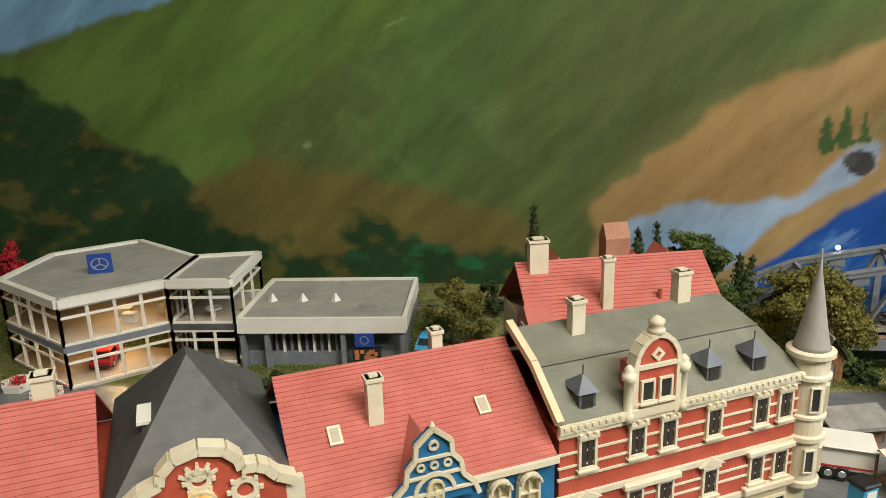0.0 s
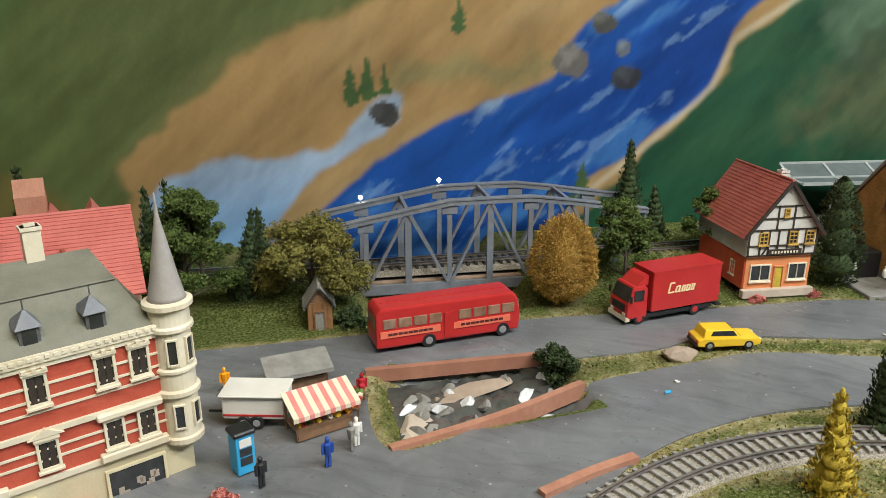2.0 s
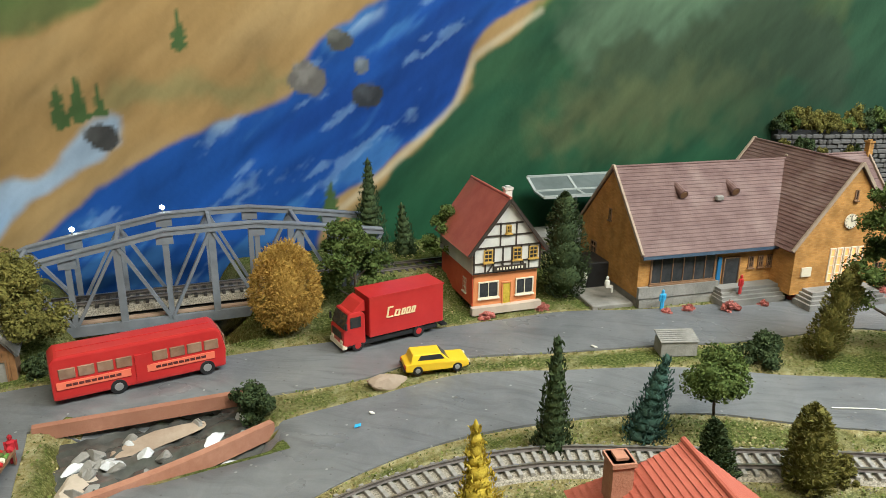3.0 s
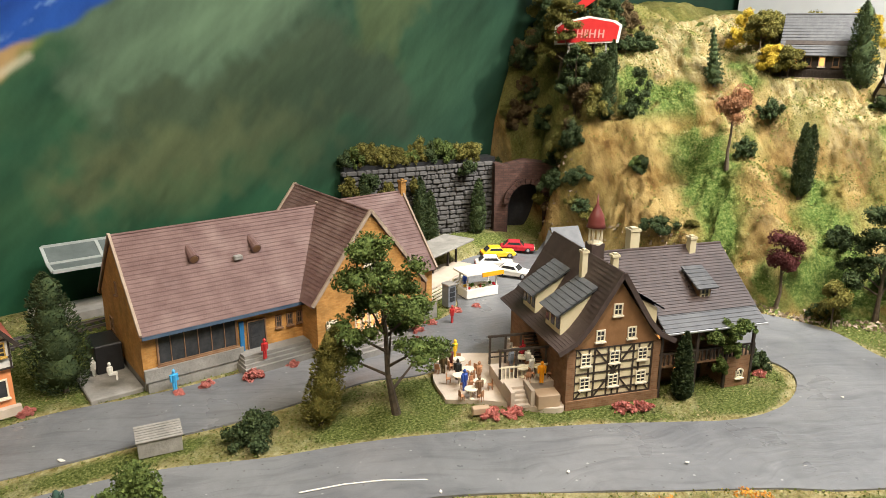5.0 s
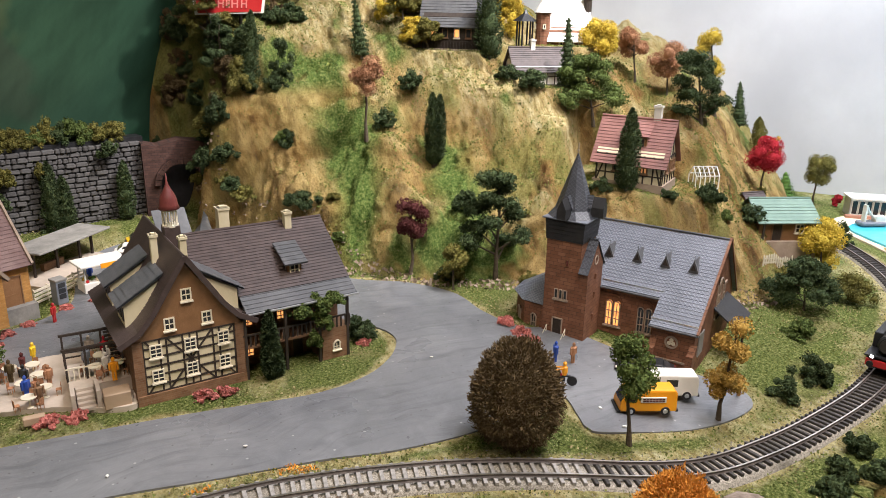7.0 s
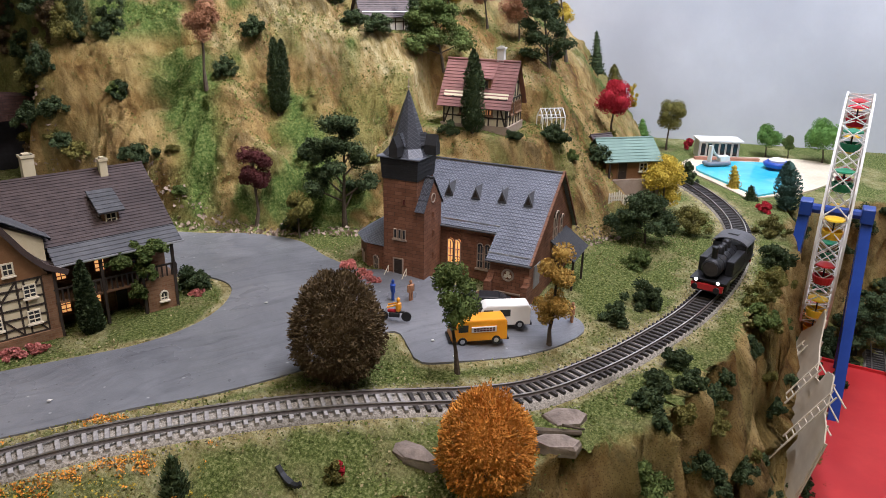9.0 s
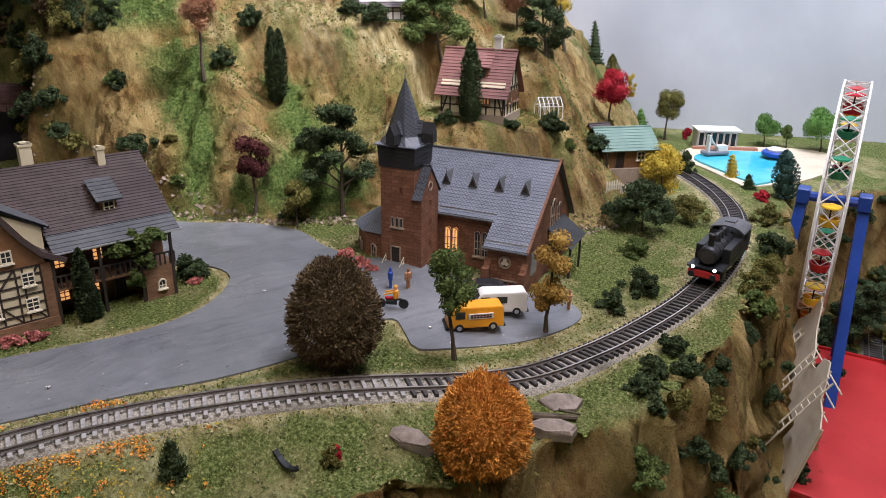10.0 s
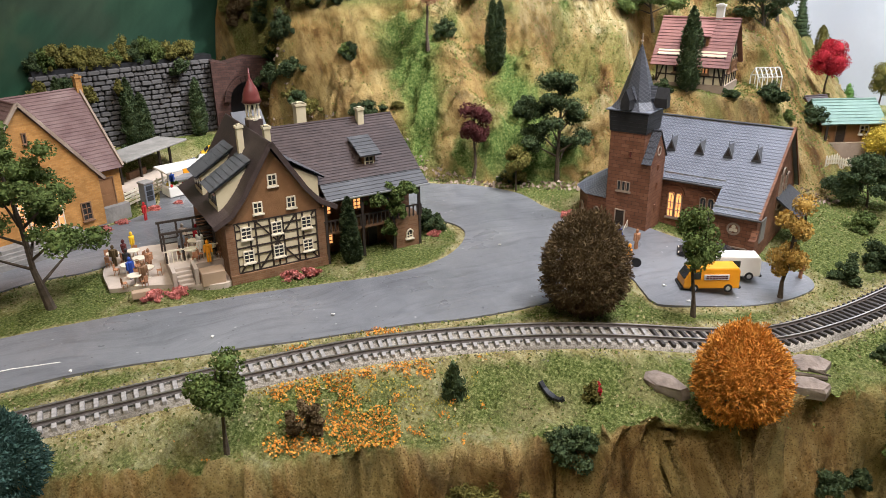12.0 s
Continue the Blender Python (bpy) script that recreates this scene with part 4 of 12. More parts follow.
# ---- streets ----
def sheet(name, outline, lift, material, label, category, pitch=0.014, spacing=0.008, kind="structure", hole=None):
    """A thin layer with a rounded outline that lies on the land."""
    from_line = smooth_line(outline + [outline[0]], spacing)[:-1]
    pts = [Vector((p.x, p.y)) for p in from_line]
    k = len(pts)
    line = [tuple(p) for p in pts]
    x0, x1 = min(p[0] for p in line), max(p[0] for p in line)
    y0, y1 = min(p[1] for p in line), max(p[1] for p in line)
    gx, gy = np.meshgrid(np.arange(x0, x1, pitch), np.arange(y0, y1, pitch))
    gx, gy = gx.ravel() + 0.0007, gy.ravel() + 0.0003
    d = np.abs(side(gx, gy, line + [line[0]])[0])
    keep = inside_poly(gx, gy, line) & (d > pitch * 0.4)
    pts += [Vector((x, y)) for x, y in zip(gx[keep], gy[keep])]
    edges = [(i, (i + 1) % k) for i in range(k)]
    loops = [line + [line[0]]]
    if hole:
        inner = [tuple(p[:2]) for p in smooth_line(hole + [hole[0]], spacing)[:-1]]
        far = np.abs(side(np.array([p.x for p in pts]), np.array([p.y for p in pts]), inner + [inner[0]])[0])
        out = ~inside_poly(np.array([p.x for p in pts]), np.array([p.y for p in pts]), inner) & (far > pitch * 0.3)
        pts = [p for i, p in enumerate(pts) if i < k or out[i]]
        h0 = len(pts)
        pts += [Vector(p) for p in inner]
        edges += [(h0 + i, h0 + (i + 1) % len(inner)) for i in range(len(inner))]
        loops.append(inner + [inner[0]])
    vs, _, fs, *_ = geometry.delaunay_2d_cdt(pts, edges, [list(range(k))], 1, 1e-6)
    X, Y = np.array([v.x for v in vs]), np.array([v.y for v in vs])
    Z = land(X, Y)[0] + lift + 0.0006 * fbm(X, Y, 18.0, 201, 2)
    rim = np.min([np.abs(side(X, Y, lp)[0]) for lp in loops], 0) < 1e-4
    if hole:
        fs = [f for f, bad in zip(fs, inside_poly(np.array([np.mean([X[i] for i in f]) for f in fs]), np.array([np.mean([Y[i] for i in f]) for f in fs]), inner)) if not bad]
    me = bpy.data.meshes.new(name)
    n = len(vs)
    verts = [(x, y, z) for x, y, z in zip(X, Y, Z)]
    low = {}
    for i in range(n):
        if rim[i]:
            low[i] = len(verts)
            verts += [(X[i], Y[i], Z[i] - lift - 0.004), (X[i], Y[i], Z[i])]
    faces = [tuple(f) for f in fs]
    count = {}
    for f in faces:
        for a, b in zip(f, f[1:] + f[:1]):
            count[(a, b)] = 1
    for (a, b) in list(count):
        if (b, a) not in count and a in low and b in low:
            faces.append((low[b] + 1, low[a] + 1, low[a], low[b]))
    me.from_pydata(verts, [], faces)
    me.materials.append(M[material])
    me.shade_smooth()
    return tagged(new(name, me), label, category, kind=kind)


def road_material():
    m, nt, bsdf = shader("painted_road")
    co = nd(nt, "ShaderNodeTexCoord")

    def tex(kind, out, **k):
        n = nd(nt, kind, **k)
        nt.links.new(co.outputs["Object"], n.inputs["Vector"])
        return n.outputs[out]

    def ramp(fac, *stops):
        r = nt.nodes.new("ShaderNodeValToRGB")
        while len(r.color_ramp.elements) < len(stops):
            r.color_ramp.elements.new(0.5)
        for e, (p, v) in zip(r.color_ramp.elements, stops):
            e.position, e.color = p, (*v, 1) if isinstance(v, tuple) else (v, v, v, 1)
        nt.links.new(fac, r.inputs["Fac"])
        return r.outputs["Color"]

    def mixed(fac, a, b):
        x = nt.nodes.new("ShaderNodeMixRGB")
        nt.links.new(fac, x.inputs["Fac"])
        nt.links.new(a, x.inputs["Color1"])
        x.inputs["Color2"].default_value = (*b, 1)
        return x.outputs["Color"]

    base = ramp(tex("ShaderNodeTexNoise", "Fac", Scale=30.0, Detail=8.0, Roughness=0.7, Distortion=0.8), (0.3, (0.12, 0.123, 0.13)), (0.7, (0.19, 0.193, 0.198)))
    base = mixed(ramp(tex("ShaderNodeTexNoise", "Fac", Scale=7.0, Detail=4.0), (0.48, 0.0), (0.7, 0.6)), base, (0.25, 0.25, 0.252))
    # brush ridges that follow the street, with fine cracks among them
    bend = nd(nt, "ShaderNodeTexNoise", Scale=6.0, Detail=3.0)
    nt.links.new(co.outputs["Object"], bend.inputs["Vector"])
    add = nt.nodes.new("ShaderNodeVectorMath")
    add.operation = "MULTIPLY_ADD"
    nt.links.new(bend.outputs["Color"], add.inputs[0])
    add.inputs[1].default_value = (0.1, 0.1, 0.0)
    nt.links.new(co.outputs["Object"], add.inputs[2])
    brush = nt.nodes.new("ShaderNodeMapping")
    brush.vector_type = "TEXTURE"
    brush.inputs["Rotation"].default_value = (0, 0, radians(-40))
    brush.inputs["Scale"].default_value = (9.0, 1.0, 1.0)
    nt.links.new(add.outputs[0], brush.inputs["Vector"])
    ridge = nd(nt, "ShaderNodeTexNoise", Scale=150.0, Detail=5.0, Roughness=0.6)
    nt.links.new(brush.outputs[0], ridge.inputs["Vector"])
    tear = nd(nt, "ShaderNodeTexNoise", Scale=60.0, Detail=6.0, Roughness=0.7)
    nt.links.new(brush.outputs[0], tear.inputs["Vector"])
    base = mixed(ramp(ridge.outputs["Fac"], (0.5, 0.0), (0.72, 0.5)), base, (0.075, 0.077, 0.082))
    crack = ramp(tear.outputs["Fac"], (0.27, 0.8), (0.3, 0.0))
    base = mixed(crack, base, (0.035, 0.035, 0.036))
    # pale chips and dark crumbs
    chip = nd(nt, "ShaderNodeTexVoronoi", Scale=75.0)
    nt.links.new(co.outputs["Object"], chip.inputs["Vector"])
    base = mixed(ramp(chip.outputs["Distance"], (0.05, 0.55), (0.085, 0.0)), base, (0.5, 0.5, 0.47))
    base = mixed(ramp(tex("ShaderNodeTexVoronoi", "Distance", Scale=120.0), (0.06, 0.7), (0.11, 0.0)), base, (0.06, 0.058, 0.05))
    nt.links.new(base, bsdf.inputs["Base Color"])
    nt.links.new(ramp(tex("ShaderNodeTexNoise", "Fac", Scale=18.0, Detail=6.0), (0.35, 0.26), (0.65, 0.46)), bsdf.inputs["Roughness"])
    bsdf.inputs["Specular IOR Level"].default_value = 0.5
    bu = nd(nt, "ShaderNodeBump", Strength=0.4, Distance=0.001)
    nt.links.new(tex("ShaderNodeTexNoise", "Fac", Scale=90.0, Detail=7.0, Roughness=0.65), bu.inputs["Height"])
    b2 = nd(nt, "ShaderNodeBump", Strength=0.55, Distance=0.001)
    nt.links.new(ridge.outputs["Fac"], b2.inputs["Height"])
    nt.links.new(bu.outputs["Normal"], b2.inputs["Normal"])
    nt.links.new(b2.outputs["Normal"], bsdf.inputs["Normal"])
    return m


M["road"] = road_material()
street = sheet("road", STREET, 0.0014, "road", "dark grey painted model asphalt with cracks and brush marks", "road", hole=ISLAND)


# ---- railway tracks ----
def track(name, pts, label, dark_from, spacing=0.0074, lift=0.0):
    """Ballast, single sleepers and two rails along a rounded line; sleepers are dark past dark_from metres along it."""
    base = thing(name, label, "railway track", pose(0, 0, 0))
    line = smooth_line(pts, spacing)
    P = [Vector((p.x, p.y, (p.z if len(pts[0]) == 3 else hz(p.x, p.y)) + lift)) for p in line]
    zs = [p.z for p in P]
    for i, p in enumerate(P):
        lo, hi = max(0, i - 6), min(len(P), i + 7)
        p.z = sum(zs[lo:hi]) / (hi - lo)
    tan = [(P[min(i + 1, len(P) - 1)] - P[max(i - 1, 0)]).normalized() for i in range(len(P))]

    def sweep(profile, material, nm, off=0.0):
        bm = bmesh.new()
        prev = None
        for p, t in zip(P, tan):
            n = Vector((t.y, -t.x, 0)).normalized()
            ring = [bm.verts.new(p + n * (off + u) + Vector((0, 0, w))) for u, w in profile]
            if prev:
                for i in range(len(ring) - 1):
                    bm.faces.new((prev[i], ring[i], ring[i + 1], prev[i + 1]))
            prev = ring
        return part(nm, bm, material, base)

    sweep([(-0.0185, -0.003), (-0.0155, 0.0012), (-0.0142, 0.0022), (0, 0.0026), (0.0142, 0.0022), (0.0155, 0.0012), (0.0185, -0.003)], "gravel", "ballast")
    for off in (-0.0084, 0.0084):
        sweep([(-0.0011, 0.0048), (-0.0004, 0.0056), (-0.0004, 0.0068), (-0.0006, 0.0071), (0.0006, 0.0071), (0.0004, 0.0068), (0.0004, 0.0056), (0.0011, 0.0048)], "rail_rust", "rail", off)
        sweep([(-0.0006, 0.007), (-0.0006, 0.0074), (0.0006, 0.0074), (0.0006, 0.007)], "rail", "rail_head", off)
    pale = as_mesh("sleeper", soft(boxes((-0.0145, 0.0145, -0.0014, 0.0014, 0.002, 0.0047)), 0.0003), "sleeper_pale")
    dark = as_mesh("sleeper", soft(boxes((-0.0145, 0.0145, -0.0014, 0.0014, 0.002, 0.0047)), 0.0003), "sleeper")
    run = 0.0
    for i, (p, t) in enumerate(zip(P, tan)):
        run += (p - P[i - 1]).length if i else 0
        o = new("sleeper", dark if run > dark_from else pale)
        o.parent = base
        o.matrix_basis = Matrix.Translation(p) @ t.to_track_quat("Y", "Z").to_matrix().to_4x4()
    return base


front_track = track("front_track", FRONT, "single model railway track on grey ballast", 0.93)
BACK = [(-0.8, 0.80, 0.012), (-0.3, 0.735, 0.012), (0.1, 0.69, 0.012), (0.25, 0.667, 0.014), (0.6, 0.617, 0.014), (0.8, 0.59, 0.014), (1.0, 0.565, 0.012), (1.2, 0.52, 0.008), (1.35, 0.5, 0.006), (1.46, 0.485, 0.006), (1.56, 0.46, 0.006)]
back_track = track("back_track", BACK, "model railway track running behind the street", -1.0)


# ---- building kit ----
def gable_walls(bm, x0, x1, y0, y1, z0, eave, ridge, axis="x", inset=0.0015):
    """A solid house body with two gables under a roof; axis: the way the ridge runs."""
    if axis == "x":
        ym = (y0 + y1) / 2
        a = [(x0, y0, z0), (x0, y1, z0), (x0, y1, eave), (x0, ym, ridge - inset), (x0, y0, eave)]
        b = [(x1, y, z) for _, y, z in a]
    else:
        xm = (x0 + x1) / 2
        a = [(x1, y0, z0), (x0, y0, z0), (x0, y0, eave), (xm, y0, ridge - inset), (x1, y0, eave)]
        b = [(x, y1, z) for x, _, z in a]
    va, vb = [bm.verts.new(p) for p in a], [bm.verts.new(p) for p in b]
    bm.faces.new(va[::-1])
    bm.faces.new(vb)
    for i in range(5):
        bm.faces.new((va[i], va[(i + 1) % 5], vb[(i + 1) % 5], vb[i]))
    bmesh.ops.recalc_face_normals(bm, faces=bm.faces)
    return bm


def gable_roof(parent, x0, x1, y0, y1, eave, ridge, axis, material, rows, over=0.004, ends=0.003, mid=None, label="", verge=None):
    """Two tiled slopes with eaves that overhang, and a ridge cap."""
    if axis == "x":
        ym = (y0 + y1) / 2 if mid is None else mid
        k0, k1 = (ridge - eave) / (ym - y0), (ridge - eave) / (y1 - ym)
        a, b = (x0 - ends, y0 - over, eave - over * k0), (x1 + ends, y0 - over, eave - over * k0)
        c, d = (x1 + ends, ym, ridge), (x0 - ends, ym, ridge)
        e, f = (x1 + ends, y1 + over, eave - over * k1), (x0 - ends, y1 + over, eave - over * k1)
        s1, s2 = (a, b, c, d), (e, f, d, c)
    else:
        xm = (x0 + x1) / 2 if mid is None else mid
        k0, k1 = (ridge - eave) / (xm - x0), (ridge - eave) / (x1 - xm)
        a, b = (x0 - over, y1 + ends, eave - over * k0), (x0 - over, y0 - ends, eave - over * k0)
        c, d = (xm, y0 - ends, ridge), (xm, y1 + ends, ridge)
        e, f = (x1 + over, y0 - ends, eave - over * k1), (x1 + over, y1 + ends, eave - over * k1)
        s1, s2 = (a, b, c, d), (e, f, d, c)
    made = []
    for s in (s1, s2):
        bm = bmesh.new()
        tiled_slope(bm, *s, rows)
        made.append(part("roof_slope", bm, material, parent, label))
    bm = bmesh.new()
    tube(bm, d, c, 0.0013, sides=8)
    part("ridge_cap", bm, material, parent)
    if verge:
        for p, q, r in ((a, d, f), (b, c, e)):
            bm = bmesh.new()
            up = Vector((0, 0, 0.0012))
            beam(bm, Vector(p) + up, Vector(q) + up, 0.0022, 0.003)
            beam(bm, Vector(r) + up, Vector(q) + up, 0.0022, 0.003)
            part("verge_board", bm, verge, parent)
    return made


def lattice(bm, xs, zs, y0, y1):
    """Frame and glazing bars as one connected piece: every other column and row of cells is solid."""
    solid = {(i, j) for i in range(len(xs) - 1) for j in range(len(zs) - 1) if i % 2 == 0 or j % 2 == 0}
    v = {(i, j, k): bm.verts.new((x, y, z)) for i, x in enumerate(xs) for j, z in enumerate(zs) for k, y in enumerate((y0, y1))}
    for i, j in solid:
        bm.faces.new((v[i, j, 0], v[i + 1, j, 0], v[i + 1, j + 1, 0], v[i, j + 1, 0]))
        for di, dj, p, q in ((-1, 0, (i, j), (i, j + 1)), (1, 0, (i + 1, j + 1), (i + 1, j)), (0, -1, (i + 1, j), (i, j)), (0, 1, (i, j + 1), (i + 1, j + 1))):
            if (i + di, j + dj) not in solid:
                bm.faces.new((v[(*p, 0)], v[(*q, 0)], v[(*q, 1)], v[(*p, 1)]))
    bmesh.ops.delete(bm, geom=[u for u in bm.verts if not u.link_faces], context="VERTS")
    return bm


def window(parent, m, w, h, frame_mat="cream", pane_mat="glass", bars=(1, 1), arch=False, sill=True, depth=0.0012, border=0.0011, label=""):
    """A window on the wall plane of m (x along the wall, z up, outward is -y); (0, 0) is its foot's middle."""
    bm = bmesh.new()
    b = border
    cols, rows = [-w / 2, -w / 2 + b], [0, b]
    for i in range(bars[0]):
        x = -w / 2 + (i + 1) * w / (bars[0] + 1)
        cols += [x - 0.0003, x + 0.0003]
    for i in range(bars[1]):
        z = (i + 1) * h / (bars[1] + 1)
        rows += [z - 0.0003, z + 0.0003]
    lattice(bm, cols + [w / 2 - b, w / 2], rows + ([h] if arch else [h - b, h]), -depth, 0.0005)
    if arch:
        k = 8
        for i in range(k):
            a0, a1 = math.pi * i / k, math.pi * (i + 1) / k
            ro, ri = w / 2, w / 2 - b
            pts = [(ro * math.cos(a0), h + ro * math.sin(a0)), (ro * math.cos(a1), h + ro * math.sin(a1)), (ri * math.cos(a1), h + ri * math.sin(a1)), (ri * math.cos(a0), h + ri * math.sin(a0))]
            slab(bm, [(x, -depth, z) for x, z in pts][::-1], depth)
        bmesh.ops.remove_doubles(bm, verts=bm.verts, dist=1e-5)
    ledge = (-w / 2 - 0.0008, w / 2 + 0.0008, -depth - 0.0012, 0.0004, -0.001, 0.0001)
    if sill and parent.parent is not None:
        box(bm, *ledge)
    win = part("window", bm, frame_mat, parent, label, m=m)
    if sill and parent.parent is None:
        part("sill", boxes(ledge), frame_mat, win)
    bm = bmesh.new()
    if arch:
        pts = [(-w / 2 + b * 0.6, b * 0.5), (w / 2 - b * 0.6, b * 0.5)] + [((w / 2 - b * 0.5) * math.cos(math.pi * i / 8), h + (w / 2 - b * 0.5) * math.sin(math.pi * i / 8)) for i in range(9)]
        slab(bm, [(x, -0.0003, z) for x, z in pts], 0.0006)
    else:
        box(bm, -w / 2 + b * 0.6, w / 2 - b * 0.6, -0.0003, 0.0003, b * 0.5, h - b * 0.5)
    part("pane", bm, pane_mat, win, "warmly lit pane" if pane_mat == "lit" else "")
    return win


def door(parent, m, w, h, mat="wood", frame_mat="cream", depth=0.001, label=""):
    bm = boxes((-w / 2 - 0.001, -w / 2, -depth - 0.0005, 0.0004, 0, h + 0.001), (w / 2, w / 2 + 0.001, -depth - 0.0005, 0.0004, 0, h + 0.001), (-w / 2, w / 2, -depth - 0.0005, 0.0004, h, h + 0.001))
    fr = part("door_frame", bm, frame_mat, parent, m=m)
    bm = boxes((-w / 2, w / 2, -depth * 0.6, 0.0003, 0, h), (-w * 0.35, w * 0.35, -depth * 0.9, 0, h * 0.1, h * 0.42), (-w * 0.35, w * 0.35, -depth * 0.9, 0, h * 0.5, h * 0.9))
    return part("door", bm, mat, fr, label)


def chimney(parent, x, y, z0, z1, w=0.006, d=0.006, mat="cream"):
    bm = boxes((x - w / 2, x + w / 2, y - d / 2, y + d / 2, z0, z1), (x - w / 2 - 0.0008, x + w / 2 + 0.0008, y - d / 2 - 0.0008, y + d / 2 + 0.0008, z1 - 0.002, z1), (x - w * 0.3, x + w * 0.3, y - d * 0.3, y + d * 0.3, z1, z1 + 0.0012))
    return part("chimney", bm, mat, parent)


def wall_bar(bm, x0, z0, x1, z1, w, proud):
    d = math.hypot(x1 - x0, z1 - z0)
    nx, nz = -(z1 - z0) / d * w / 2, (x1 - x0) / d * w / 2
    pts = [(x0 - nx, -proud, z0 - nz), (x1 - nx, -proud, z1 - nz), (x1 + nx, -proud, z1 + nz), (x0 + nx, -proud, z0 + nz)]
    return slab(bm, pts, proud + 0.0002)


def timbers(parent, m, bars, w=0.0016, mat="timber", proud=0.0007, name="timber_frame"):
    bm = bmesh.new()
    for x0, z0, x1, z1 in bars:
        wall_bar(bm, x0, z0, x1, z1, w, proud)
    return part(name, bm, mat, parent, m=m)


def turned(x, y, z, deg):
    return pose(x, y, z, 0, 0, deg)


# ---- church ----
def scale_slates(name, a, b, joint, size, grow):
    """Small lozenge slates with pale joints; grow: how much of the slope one metre of height covers."""
    m, nt, bsdf = shader(name)
    co = nd(nt, "ShaderNodeTexCoord")
    sep = nt.nodes.new("ShaderNodeSeparateXYZ")
    nt.links.new(co.outputs["Object"], sep.inputs[0])
    run = nt.nodes.new("ShaderNodeMath")
    run.operation = "MULTIPLY"
    run.inputs[1].default_value = grow
    nt.links.new(sep.outputs["Z"], run.inputs[0])
    com = nt.nodes.new("ShaderNodeCombineXYZ")
    nt.links.new(sep.outputs["X"], com.inputs["X"])
    nt.links.new(run.outputs[0], com.inputs["Y"])
    turn = nt.nodes.new("ShaderNodeMapping")
    turn.inputs["Rotation"].default_value = (0, 0, math.pi / 4)
    nt.links.new(com.outputs[0], turn.inputs["Vector"])
    tex = nt.nodes.new("ShaderNodeTexBrick")
    tex.offset = 0.0
    for key, value in (("Scale", 1.0), ("Brick Width", size), ("Row Height", size), ("Mortar Size", size * 0.09), ("Mortar Smooth", 0.4), ("Bias", 0.0)):
        tex.inputs[key].default_value = value
    tex.inputs["Color1"].default_value, tex.inputs["Color2"].default_value, tex.inputs["Mortar"].default_value = (*a, 1), (*b, 1), (*joint, 1)
    nt.links.new(turn.outputs[0], tex.inputs["Vector"])
    noi = nd(nt, "ShaderNodeTexNoise", Scale=55.0, Detail=6.0, Roughness=0.7)
    nt.links.new(co.outputs["Object"], noi.inputs["Vector"])
    ran = nt.nodes.new("ShaderNodeMapRange")
    ran.inputs["From Min"].default_value, ran.inputs["From Max"].default_value = 0.3, 0.7
    ran.inputs["To Min"].default_value, ran.inputs["To Max"].default_value = 0.8, 1.18
    nt.links.new(noi.outputs["Fac"], ran.inputs["Value"])
    hsv = nt.nodes.new("ShaderNodeHueSaturation")
    nt.links.new(ran.outputs["Result"], hsv.inputs["Value"])
    nt.links.new(tex.outputs["Color"], hsv.inputs["Color"])
    nt.links.new(hsv.outputs["Color"], bsdf.inputs["Base Color"])
    bsdf.inputs["Roughness"].default_value = 0.4
    bu = nd(nt, "ShaderNodeBump", Strength=0.5, Distance=0.0005)
    nt.links.new(tex.outputs["Fac"], bu.inputs["Height"])
    nt.links.new(bu.outputs["Normal"], bsdf.inputs["Normal"])
    return m


M["nave_slate"] = scale_slates("lozenge_slate", (0.105, 0.115, 0.14), (0.14, 0.15, 0.175), (0.24, 0.25, 0.28), 0.0027, 1.7)
M["spire_slate"] = scale_slates("dark_lozenge_slate", (0.035, 0.038, 0.046), (0.055, 0.058, 0.068), (0.11, 0.115, 0.13), 0.0027, 1.15)
M["belfry_board"] = coat("black_boarding", (0.02, 0.02, 0.022), (0.035, 0.034, 0.035), 200, 0.5, bump=0.3)


def prism(bm, x0, x1, pts):
    """A solid with the outline pts (y, z), from x0 to x1."""
    va, vb = [bm.verts.new((x0, y, z)) for y, z in pts], [bm.verts.new((x1, y, z)) for y, z in pts]
    bm.faces.new(va), bm.faces.new(vb[::-1])
    for i in range(len(pts)):
        bm.faces.new((va[i], vb[i], vb[(i + 1) % len(pts)], va[(i + 1) % len(pts)]))
    bmesh.ops.recalc_face_normals(bm, faces=bm.faces)
    return bm


